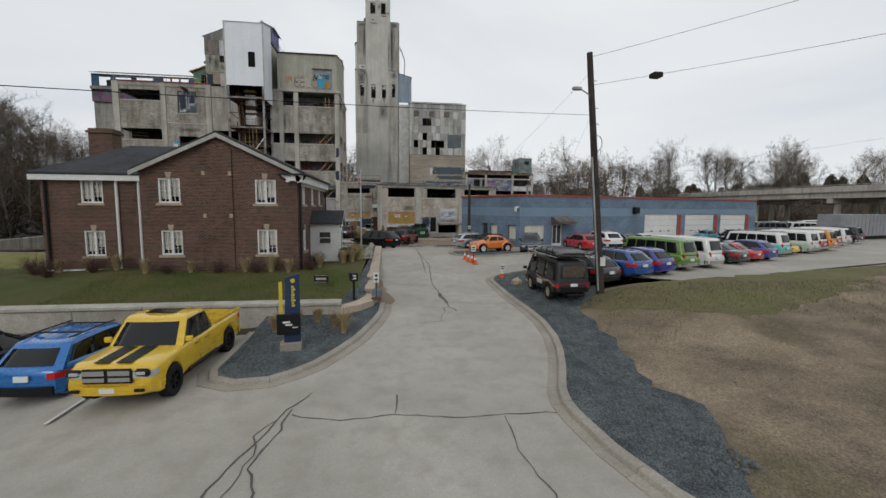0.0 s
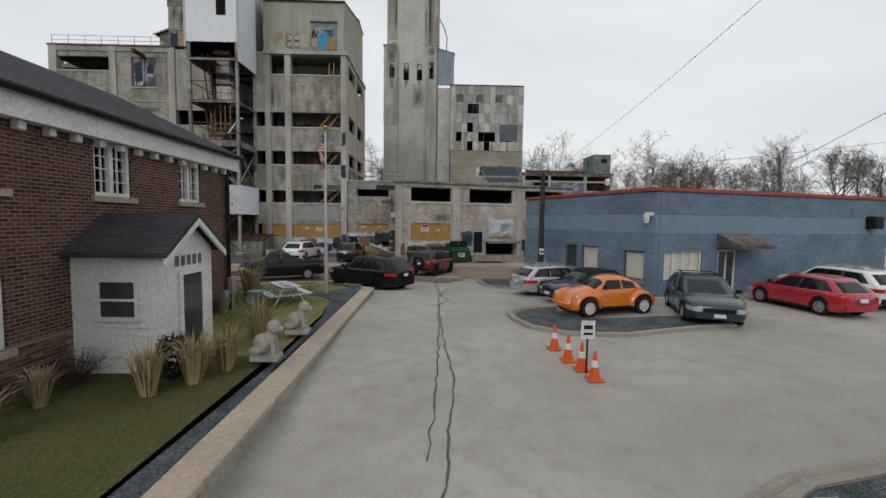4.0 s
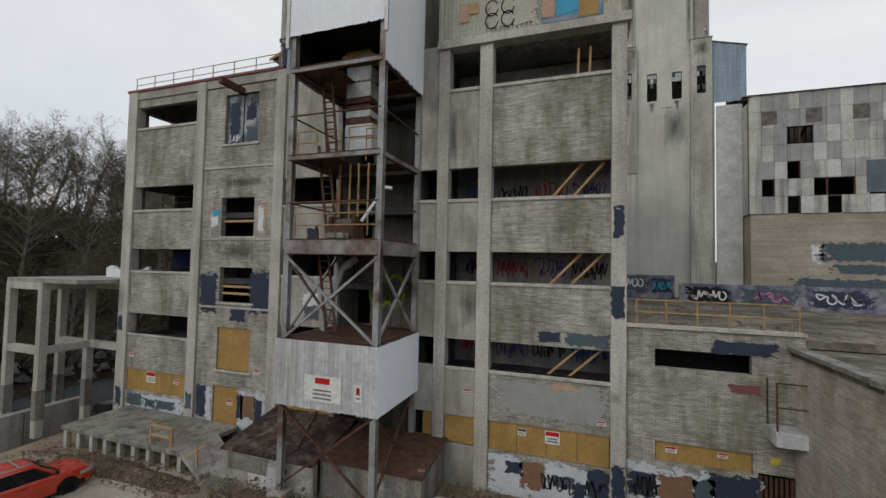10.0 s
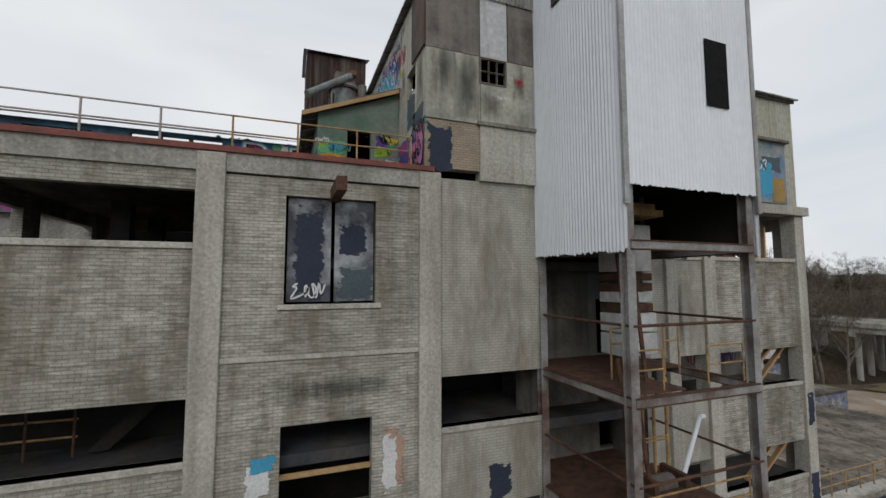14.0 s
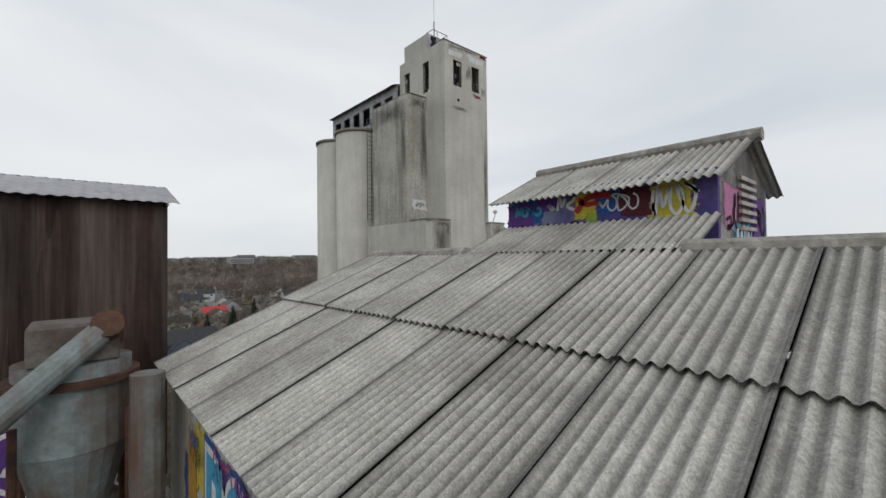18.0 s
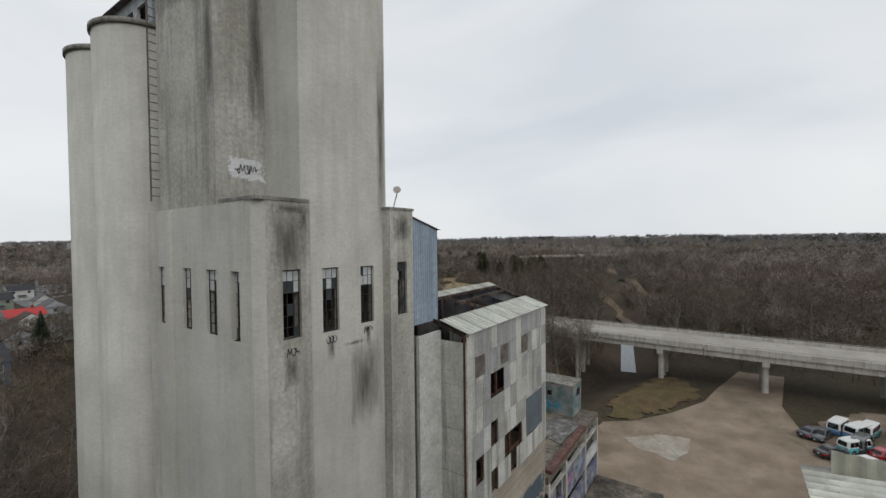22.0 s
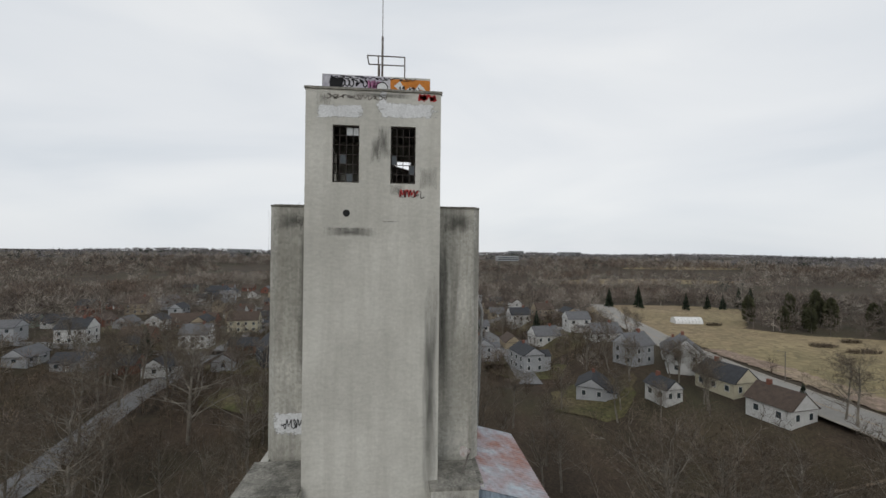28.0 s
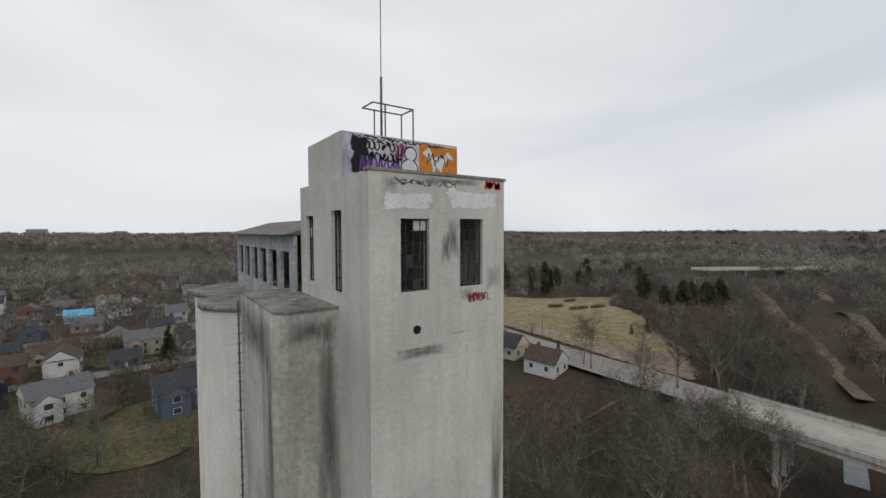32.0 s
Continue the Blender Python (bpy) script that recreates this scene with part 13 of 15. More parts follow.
for z in (4.6, 8.6):
    part("beam", B((-43.7, -36.8, 64.3, 64.7, z, z + 0.45)), CONC_COL, fr)
    part("beam", B((-43.7, -40.0, 61.5, 61.9, z, z + 0.45)), CONC_COL, fr)
    part("beam", B((-40.4, -40.0, 61.9, 64.3, z, z + 0.45)), CONC_COL, fr)
part("top_slab", B((-43.7, -36.8, 61.5, 70, 9.05, 9.3)), CONC, fr)
part("bright_stack", B(*[(-41.5 + i * 0.22, -41.32 + i * 0.22, 66, 66.2, 9.3, 10.0 + 0.15 * math.sin(i * 7)) for i in range(20)]), WHITE_SHEET, fr)
lo = thing("river_wall", "low concrete river wall with coping", "wall")
for i in range(6):
    part("wall_block", B((-42.6, -42.0, 44 + i * 3.6, 47.55 + i * 3.6, -1.5, 0.75), bevel=0.03), CONC, lo)


def litter(name, boxes, count, size, material, label, seed, zf=ground_z):
    """Loose broken stones over an area."""
    rnd = random.Random(seed)
    bm = bmesh.new()
    V, F = [], []
    for _ in range(count):
        x0, x1, y0, y1, lift = boxes[rnd.randrange(len(boxes))]
        x, y = rnd.uniform(x0, x1), rnd.uniform(y0, y1)
        r = size * rnd.uniform(0.3, 1.0) ** 1.5
        z = zf(x, y) + lift * rnd.random() + r * 0.25
        i = len(V)
        a = rnd.uniform(0, 6.28)
        for k in range(5):
            q = r * rnd.uniform(0.7, 1.2)
            V.append((x + q * math.cos(a + k * 1.256), y + q * math.sin(a + k * 1.256), z - r * 0.35))
        for k in range(4):
            q = r * rnd.uniform(0.4, 0.8)
            V.append((x + q * math.cos(a + k * 1.57), y + q * math.sin(a + k * 1.57), z + r * rnd.uniform(0.2, 0.6)))
        F += [(i, i + 1, i + 6, i + 5), (i + 1, i + 2, i + 6), (i + 2, i + 3, i + 7, i + 6), (i + 3, i + 4, i + 8, i + 7), (i + 4, i, i + 5, i + 8), (i + 5, i + 6, i + 7, i + 8)]
    bm.free()
    me_ = bpy.data.meshes.new(name)
    me_.from_pydata(V, [], F)
    me_.materials.append(material)
    tagged(new(name, me_), label, name.replace("_", " "), kind="stuff")


RUBBLE = mat("broken rubble", (0.24, 0.185, 0.13), (0.09, 0.068, 0.048), 0.95, scale=1.5, fine=8, bump=0.2)
litter("rubble", ((-36, -24, 58.2, 60.2, 0.3), (-24, -14, 58.0, 60.6, 0.25), (-14, -6.8, 61.0, 63.7, 0.35), (-6.5, -1.5, 60.8, 63.5, 0.4), (-3.0, -0.6, 58.0, 60.5, 0.3), (-23.5, -14.5, 58.2, 60.4, 0.6), (-13, -9, 61, 63, 0.5), (-22, -12, 57, 59, 0.1)), 7800, 0.085, RUBBLE, "broken brick and stone rubble along the mill", 4)
litter("leaf_litter", ((-40, 5, 46, 62, 0.0), (8, 40, 2, 22, 0.0), (7, 20, 2, 18, 0.0)), 3000, 0.05, mat("brown leaf scraps", (0.16, 0.10, 0.06), (0.09, 0.06, 0.04), 0.95), "scattered brown leaves and scraps", 6)
litter("riprap", ((-60, -54, 30, 110, 1.5), (-44.2, -42.5, 66, 100, 1.2)), 1100, 0.9, mat("grey riprap stone", (0.19, 0.185, 0.18), (0.11, 0.105, 0.10), 0.95, scale=0.6, fine=6, bump=0.3), "grey boulders lining the river bank", 8)
litter("gravel_stones", ((-4.4, -3.0, 11.6, 16.8, 0.0), (-3.0, -1.7, 13.4, 17, 0.0), (4.9, 6.6, 6.0, 9.5, 0.0), (5.8, 6.8, 10, 12.6, 0.0), (6.5, 7.2, 13, 16, 0.0), (6.8, 9.5, 16.8, 24, 0.0), (6.2, 8.8, 43, 49, 0.0)), 9000, 0.055, mat("blue-grey gravel stone", (0.15, 0.17, 0.175), (0.06, 0.07, 0.075), 0.9, scale=9, fine=30, bump=0.1), "loose blue-grey gravel stones", 9, lambda x, y: ground_z(x, y) + 0.10)
litter("roof_debris", ((-36, -25, 64.5, 74.5, 0.0), (-6, 4, 65, 86, 0.0), (2, 16, 64, 80, 0.0)), 700, 0.16, RUBBLE, "broken debris scattered on the flat roofs", 12, lambda x, y: 21.3 if x < -20 else 8.15 if x < 1 else 7.82)
V, F = [], []
rnd = random.Random(17)
for _ in range(26000):
    if rnd.random() < 0.72:
        x, y = rnd.uniform(-14, -1.7), rnd.uniform(18.2, 24.3)
        if rnd.random() < 0.45:
            x, y = rnd.uniform(-12, -2.9), rnd.uniform(31, 40)
        z = lawn_z(x, y)
    else:
        x, y = rnd.uniform(8.8, 26), rnd.uniform(6, 19)
        if (x - 13.5) ** 2 / 21 + (y - 9.2) ** 2 / 29 < 1 or y > 18.3 + (x - 10) * 0.25 or y < 20 - x * 1.1:
            continue
        z = ground_z(x, y) + 0.03
    p = Vector((x, y, z))
    sliver(V, F, p, p + Vector((rnd.uniform(-0.06, 0.06), rnd.uniform(-0.06, 0.06), rnd.uniform(0.05, 0.13))), 0.012, rnd)
me = bpy.data.meshes.new("grass_blades")
me.from_pydata([v[:] for v in V], [], F)
me.materials.append(mat("winter grass blades", (0.08, 0.108, 0.024), (0.16, 0.14, 0.052), 0.95, scale=0.6, fine=6, bump=0))
tagged(new("grass_blades", me), "short green and straw grass blades", "grass", kind="stuff")
# rooftop hatches on the west wing
for i, (x, y, w, d, h) in enumerate(((-29.6, 69.6, 1.2, 1.0, 0.25), (-31.8, 70.5, 0.9, 0.7, 0.2), (-33.2, 68.5, 1.0, 0.6, 0.22), (-31.5, 67.2, 1.1, 0.6, 0.2), (-34.5, 71.5, 1.2, 0.8, 0.3), (-29.4, 66.4, 0.8, 0.8, 0.2))):
    ht = thing("roof_hatch", "weathered low roof hatch curb on the flat roof", "hatch", "roof hatches")
    part("curb", B((x - w / 2, x + w / 2, y - d / 2, y + d / 2, 21.3, 21.3 + h), bevel=0.02), RUST if i % 2 else CONC_COL, ht)
    part("cover", B((x - w / 2 - 0.05, x + w / 2 + 0.05, y - d / 2 - 0.05, y + d / 2 + 0.05, 21.3 + h, 21.34 + h)), CONC_DARK, ht)
hole = thing("roof_opening", "round dark opening in the flat roof", "opening")
part("void", rod(bmesh.new(), (-30.6, 69.2, 21.301), (-30.6, 69.2, 21.31), 0.72, n=28), BLACK, hole)
part("rim", R(*[((-30.6 + 0.74 * math.cos(a), 69.2 + 0.74 * math.sin(a), 21.32), (-30.6 + 0.74 * math.cos(a + 0.32), 69.2 + 0.74 * math.sin(a + 0.32), 21.32)) for a in [q * 0.3142 for q in range(20)]], r=0.05), CONC_DARK, hole)

# ---- painted patches, murals and tags ----
def colour(name, c, rough=0.8):
    return bpy.data.materials.get(name) or mat(name, c, tuple(v * 0.82 for v in c), rough, scale=1.6, fine=14, bump=0.06, low=0.3, high=0.7)


NAVY_P = colour("navy wall paint", (0.035, 0.045, 0.075))
SLATE_P = colour("slate wall paint", (0.085, 0.115, 0.135))
BROWN_P = colour("brown wall paint", (0.24, 0.135, 0.08))
WHITE_P = colour("chalky white wall paint", (0.60, 0.63, 0.66))
SKY_P = colour("pale blue wall paint", (0.36, 0.47, 0.56))
TEAL_P = colour("dark green wall paint", (0.05, 0.10, 0.085))
BLACK_P = colour("black spray paint", (0.012, 0.012, 0.014))
CYAN_P = colour("sky blue spray paint", (0.07, 0.36, 0.56))
BLUE_P = colour("blue spray paint", (0.03, 0.11, 0.36))
VIOLET_P = colour("violet spray paint", (0.13, 0.05, 0.26))
PINK_P = colour("pink spray paint", (0.55, 0.22, 0.40))
MAGENTA_P = colour("magenta spray paint", (0.36, 0.06, 0.24))
YELLOW_P = colour("yellow spray paint", (0.62, 0.50, 0.06))
LIME_P = colour("lime spray paint", (0.30, 0.45, 0.05))
GREEN_P = colour("green spray paint", (0.06, 0.30, 0.12))
RED_P = colour("red spray paint", (0.45, 0.035, 0.035))
ORANGE_P = colour("ochre spray paint", (0.52, 0.30, 0.05))
SALMON_P = colour("salmon wall paint", (0.50, 0.33, 0.24))
SNOW_P = colour("white spray paint", (0.72, 0.73, 0.73))
AQUA_P = colour("aqua spray paint", (0.10, 0.38, 0.36))
MILDEW = colour("dark mildew stain", (0.10, 0.10, 0.088))
PALE_STAIN = colour("pale lime bloom", (0.42, 0.41, 0.37))


def facing(x, y, turn=0.0):
    """A wall plane: local x along it, z up, y into it."""
    return Matrix.Translation((x, y, 0)) @ Matrix.Rotation(radians(turn), 4, "Z")


def flat(name, outline, m, lift, material, parent, label=""):
    bm = bmesh.new()
    lower = [bm.verts.new(m @ Vector((u, -lift + 0.004, v))) for u, v in outline]
    upper = [bm.verts.new(m @ Vector((u, -lift, v))) for u, v in outline]
    bm.faces.new(upper)
    n = len(outline)
    for i in range(n):
        bm.faces.new((lower[i], lower[(i + 1) % n], upper[(i + 1) % n], upper[i]))
    bmesh.ops.recalc_face_normals(bm, faces=bm.faces[:])
    bmesh.ops.triangulate(bm, faces=[f for f in bm.faces if len(f.verts) > 4])
    return part(name, bm, material, parent, label)


def chipped(base, soft=False):
    """The same paint, worn to a ragged edge all round; soft for rain stains."""
    name = base.name + (" run-off" if soft else " brushed")
    if bpy.data.materials.get(name):
        return bpy.data.materials[name]
    m = base.copy()
    m.name = name
    t = m.node_tree
    co = t.nodes.new("ShaderNodeTexCoord")
    sp = t.nodes.new("ShaderNodeSeparateXYZ")
    link(t, co.outputs["UV"], sp.inputs[0])

    def op(kind, a, b=None):
        n = t.nodes.new("ShaderNodeMath")
        n.operation = kind
        for k, v in enumerate((a, b)):
            if isinstance(v, (int, float)):
                n.inputs[k].default_value = v
            elif v is not None:
                link(t, v, n.inputs[k])
        return n.outputs[0]
    side_ = [op("SUBTRACT", 1.0, op("ABSOLUTE", op("SUBTRACT", op("MULTIPLY", sp.outputs[k], 2.0), 1.0))) for k in ("X", "Y")]
    d = op("MINIMUM", *side_)
    mp = t.nodes.new("ShaderNodeMapping")
    mp.inputs["Scale"].default_value = (1, 1, 0.12) if soft else (1, 1, 1.6)
    link(t, co.outputs["Object"], mp.inputs["Vector"])
    n1 = node(t, "ShaderNodeTexNoise", Scale=5.0 if soft else 2.6, Detail=8.0, Roughness=0.65)
    link(t, mp.outputs["Vector"], n1.inputs["Vector"])
    k = op("ADD", d, op("MULTIPLY", op("SUBTRACT", n1.outputs["Fac"], 0.5), 1.6 if soft else 1.5))
    r = ramp(t, [(0.05, 0.0), (1.0, 0.62)] if soft else [(0.13, 0.0), (0.2, 1.0)])
    link(t, k, r.inputs["Fac"])
    link(t, r.outputs["Color"], t.nodes["Principled BSDF"].inputs["Alpha"])
    return m


def patch(parent, m, u, v, w, h, material, seed=0, rough=0.10, lift=0.006, power=5.0, name="paint_patch", label=""):
    """A brushed patch with a worn edge, about w by h, centred on u, v."""
    bm = bmesh.new()
    w, h = w * 1.16, h * 1.16
    vs = [bm.verts.new(m @ Vector((u + a * w, -lift, v + b * h))) for a, b in ((-0.5, -0.5), (0.5, -0.5), (0.5, 0.5), (-0.5, 0.5))]
    f = bm.faces.new(vs)
    uv = bm.loops.layers.uv.new("UVMap")
    for lp, c in zip(f.loops, ((0, 0), (1, 0), (1, 1), (0, 1))):
        lp[uv].uv = c
    return part(name, bm, chipped(material, material is MILDEW or material is PALE_STAIN), parent, label)


def shape(parent, m, u, v, w, h, material, seed=0, rough=0.10, lift=0.006, power=5.0, name="letter"):
    """A solid rounded shape with a wobbling edge."""
    n, out = 40, []
    for i in range(n):
        a = 2 * math.pi * i / n
        c, s = math.cos(a), math.sin(a)
        r = (abs(c) ** power + abs(s) ** power) ** (-1 / power)
        k = 1 + rough * (1.3 * noise.noise((c * 1.6 + seed * 5.3, s * 1.6, seed * 1.7)) + 0.8 * noise.noise((c * 4 + seed * 2.1, s * 4, seed * 9.1)))
        out.append((u + w / 2 * r * c * k, v + h / 2 * r * s * k))
    return flat(name, out, m, lift, material, parent)


def stroke(bm, m, pts, w, lift):
    """A sprayed line through the points."""
    dense_, n = [], len(pts)
    for i in range(n - 1):
        p0, p1, p2, p3 = pts[max(i - 1, 0)], pts[i], pts[i + 1], pts[min(i + 2, n - 1)]
        for k in range(4):
            t = k / 4
            dense_.append(tuple(0.5 * (2 * p1[j] + (p2[j] - p0[j]) * t + (2 * p0[j] - 5 * p1[j] + 4 * p2[j] - p3[j]) * t * t + (3 * p1[j] - p0[j] - 3 * p2[j] + p3[j]) * t ** 3) for j in (0, 1)))
    dense_.append(pts[-1])
    prev = None
    for i, p in enumerate(dense_):
        a, b = dense_[max(i - 1, 0)], dense_[min(i + 1, len(dense_) - 1)]
        d = Vector((b[0] - a[0], b[1] - a[1]))
        d = d.normalized() if d.length > 1e-6 else Vector((1, 0))
        ring = [bm.verts.new(m @ Vector((p[0] - d.y * w * s, -lift, p[1] + d.x * w * s))) for s in (0.5, -0.5)]
        if prev:
            bm.faces.new((prev[0], prev[1], ring[1], ring[0]))
        prev = ring


def scrawl(parent, m, u, v, w, h, material, seed, letters=5, thick=0.06, lift=0.012, name="sprayed_tag", label=""):
    """Unreadable looping handwriting in a box w by h."""
    rnd_ = random.Random(seed)
    bm, line = bmesh.new(), []
    for i in range(letters):
        x0, x1 = u - w / 2 + w * i / letters, u - w / 2 + w * (i + 1.05) / letters
        kind = rnd_.randrange(4)
        if kind == 0:
            line += [(x0 + (x1 - x0) * (0.5 + 0.45 * math.cos(a)), v + h * 0.42 * math.sin(a)) for a in [2.6 + q * 1.05 for q in range(6)]]
        elif kind == 1:
            line += [(x0, v - h * 0.45), (x0 + (x1 - x0) * 0.3, v + h * 0.48), (x0 + (x1 - x0) * 0.55, v - h * 0.2), (x1, v + h * 0.4)]
        else:
            line += [(rnd_.uniform(x0, x1), v + h * rnd_.uniform(-0.5, 0.5)) for _ in range(4)]
    stroke(bm, m, line, thick, lift)
    return part(name, bm, material, parent, label)


def bubbles(parent, m, u, v, w, h, letters, fill, edge, seed, thick=0.07, lift=0.012):
    """Fat rounded letter shapes side by side, each with a dark outline and inner marks."""
    rnd_ = random.Random(seed)
    for i in range(letters):
        cw = w / letters
        cx, cy, hh = u - w / 2 + cw * (i + 0.5), v + h * rnd_.uniform(-0.07, 0.07), h * rnd_.uniform(0.86, 1.06)
        shape(parent, m, cx, cy, cw * 1.12 + thick * 2, hh + thick * 2, edge, seed + i, 0.16, lift, 2.8, "letter_edge")
        shape(parent, m, cx, cy, cw * 1.12, hh, fill, seed + i, 0.16, lift + 0.005, 2.8, "letter")
        bm = bmesh.new()
        for _ in range(3):
            x, z = cx + cw * rnd_.uniform(-0.25, 0.25), cy + hh * rnd_.uniform(-0.32, 0.32)
            stroke(bm, m, [(x, z), (x + cw * rnd_.uniform(-0.15, 0.15), z + hh * rnd_.uniform(0.08, 0.2)), (x + cw * rnd_.uniform(-0.2, 0.2), z + hh * rnd_.uniform(0.15, 0.3))], thick, lift + 0.010)
        part("letter_mark", bm, edge, parent)


def glyph(parent, m, char, u0, u1, v0, v1, material, grow=0.0, lift=0.01, name="letter"):
    """One built-in character stretched to fill a box; grow fattens it into an outline."""
    cu = bpy.data.curves.new("letter", "FONT")
    cu.body, cu.size, cu.offset, cu.resolution_u = char, 1.0, 0.035 + grow / max(v1 - v0, 0.1) * 0.72, 4
    tmp = bpy.data.objects.new("letter", cu)
    me_ = bpy.data.meshes.new_from_object(tmp)
    bpy.data.objects.remove(tmp)
    xs, ys_ = [p.co.x for p in me_.vertices], [p.co.y for p in me_.vertices]
    a, b, c, d = min(xs), max(xs), min(ys_), max(ys_)
    for p in me_.vertices:
        fx, fy = (p.co.x - a) / (b - a), (p.co.y - c) / (d - c)
        p.co = m @ Vector((u0 - grow + (u1 - u0 + 2 * grow) * fx, -lift, v0 - grow + (v1 - v0 + 2 * grow) * fy))
    me_.materials.clear()
    me_.materials.append(material)
    o = new(name, me_)
    o.parent = parent
    return o


def outlined(parent, m, char, u0, u1, v0, v1, fill, edge, halo, e=0.09, lift=0.012):
    glyph(parent, m, char, u0, u1, v0, v1, halo, e * 1.7, lift, "letter_halo")
    glyph(parent, m, char, u0, u1, v0, v1, edge, e, lift + 0.005, "letter_edge")
    glyph(parent, m, char, u0, u1, v0, v1, fill, 0.0, lift + 0.010)


FRONTM, JOINM, LOWM = facing(0, FY + 0.02), facing(0, FY + 0.1), LM
# band along the foot of the mill and the connecting wing
for k, (pr, m, u, v, w, h, c) in enumerate((
        (mill, FRONTM, -9.75, 1.35, 5.1, 1.95, WHITE_P), (mill, FRONTM, -33.2, 1.85, 5.1, 0.95, WHITE_P), (mill, FRONTM, -29.2, 2.4, 1.2, 2.0, WHITE_P), (mill, FRONTM, -25.7, 2.35, 1.9, 2.2, WHITE_P),
        (mill, FRONTM, -11.1, 1.85, 0.75, 0.55, NAVY_P), (mill, FRONTM, -10.3, 1.68, 1.05, 1.15, BROWN_P), (mill, FRONTM, -9.0, 1.6, 0.85, 0.5, SLATE_P), (mill, FRONTM, -8.4, 1.3, 0.5, 0.8, NAVY_P), (mill, FRONTM, -7.65, 1.75, 0.85, 1.2, NAVY_P), (mill, FRONTM, -7.9, 0.95, 0.5, 0.5, SKY_P),
        (mill, FRONTM, -34.9, 1.9, 1.3, 0.75, SLATE_P), (mill, FRONTM, -33.5, 1.8, 0.8, 0.4, TEAL_P), (mill, FRONTM, -32.2, 1.8, 1.5, 0.55, SLATE_P), (mill, FRONTM, -29.4, 2.45, 0.75, 1.9, NAVY_P), (mill, FRONTM, -25.95, 2.55, 1.0, 1.25, BROWN_P), (mill, FRONTM, -26.5, 2.5, 0.45, 1.3, NAVY_P), (mill, FRONTM, -25.2, 2.35, 0.55, 1.35, NAVY_P),
        (mill, FRONTM, -9.68, 7.63, 1.0, 0.42, NAVY_P), (mill, FRONTM, -8.1, 7.6, 1.75, 0.55, SLATE_P), (mill, FRONTM, -9.0, 5.55, 1.1, 0.28, SALMON_P), (mill, FRONTM, -24.0, 5.0, 0.0, 0.0, SLATE_P),
        (join, JOINM, -4.35, 2.0, 4.5, 1.75, WHITE_P), (join, JOINM, -6.0, 2.05, 1.05, 1.0, NAVY_P), (join, JOINM, -4.8, 2.0, 1.3, 1.25, BROWN_P), (join, JOINM, -3.85, 2.15, 0.7, 0.9, SLATE_P), (join, JOINM, -2.85, 2.25, 1.5, 1.35, NAVY_P), (join, JOINM, -2.6, 1.75, 0.9, 0.6, TEAL_P), (join, JOINM, -2.55, 7.72, 2.1, 0.5, NAVY_P), (join, JOINM, -4.4, 6.25, 2.4, 0.55, PALE_STAIN), (join, JOINM, -2.5, 6.2, 1.0, 0.35, colour("brick red wall paint", (0.22, 0.09, 0.075))),
        (join, JOINM, -1.55, 3.7, 0.3, 0.22, YELLOW_P))):
    if w:
        patch(pr, m, u, v, w, h, c, k + 1, 0.13 if c is not WHITE_P else 0.05, 0.008 if c is WHITE_P else 0.014, 4.0 if c is not WHITE_P else 8.0)
for x, z, w, h, c in ((-6.9, 2.0, 0.5, 1.3, NAVY_P), (-6.95, 9.3, 0.5, 1.3, NAVY_P), (-36.2, 2.0, 0.5, 1.1, NAVY_P), (-36.3, 6.6, 0.4, 0.9, NAVY_P), (-30.2, 2.4, 0.5, 1.0, SLATE_P), (-7.0, 5.4, 0.45, 0.5, PALE_STAIN), (-6.9, 12.6, 0.4, 1.2, NAVY_P)):
    patch(mill, facing(0, FY - 0.12), x, z, w, h, c, int(x * 3), 0.12, 0.006)
for u, v, w, n_, c, sd in ((-9.3, 1.5, 1.5, 6, BLACK_P, 5), (-7.7, 1.55, 0.9, 4, BLACK_P, 8), (-34.0, 1.75, 3.2, 9, SLATE_P, 9)):
    scrawl(mill, FRONTM, u, v, w, 0.7, c, sd, n_, 0.06, 0.020)
scrawl(join, JOINM, -5.9, 2.0, 1.1, 0.9, BLACK_P, 12, 5, 0.07, 0.020)
# single-window bay: shutters, sides of the windows
for u, v, w, h, c, sd in ((-28.9, 13.05, 0.6, 0.8, SNOW_P, 1), (-28.8, 13.45, 0.55, 0.4, CYAN_P, 12), (-25.4, 13.2, 0.6, 1.5, SALMON_P, 4), (-25.5, 13.0, 0.4, 1.4, SNOW_P, 14), (-29.15, 8.75, 1.3, 2.3, NAVY_P, 5), (-25.35, 8.9, 1.5, 2.3, NAVY_P, 6), (-26.9, 7.6, 1.1, 0.8, NAVY_P, 10), (-27.2, 11.2, 3.0, 0.9, MILDEW, 7), (-27.0, 15.2, 3.6, 0.6, MILDEW, 8), (-24.9, 17.8, 0.3, 2.4, PALE_STAIN, 9)):
    patch(mill, FRONTM, u, v, w, h, c, sd, 0.22, 0.006 + 0.0008 * sd, 3.0)
for u, v, w, h, c, sd in ((-27.78, 18.9, 0.75, 2.4, NAVY_P, 13), (-26.55, 19.3, 0.75, 0.8, NAVY_P, 14), (-26.5, 18.05, 0.95, 0.95, SLATE_P, 15)):
    patch(mill, facing(0, FY + 0.16), u, v, w, h, c, sd, 0.18, 0.006, 4.0)
scrawl(mill, facing(0, FY + 0.16), -27.8, 17.85, 0.9, 0.45, SNOW_P, 17, 4, 0.05, 0.014)
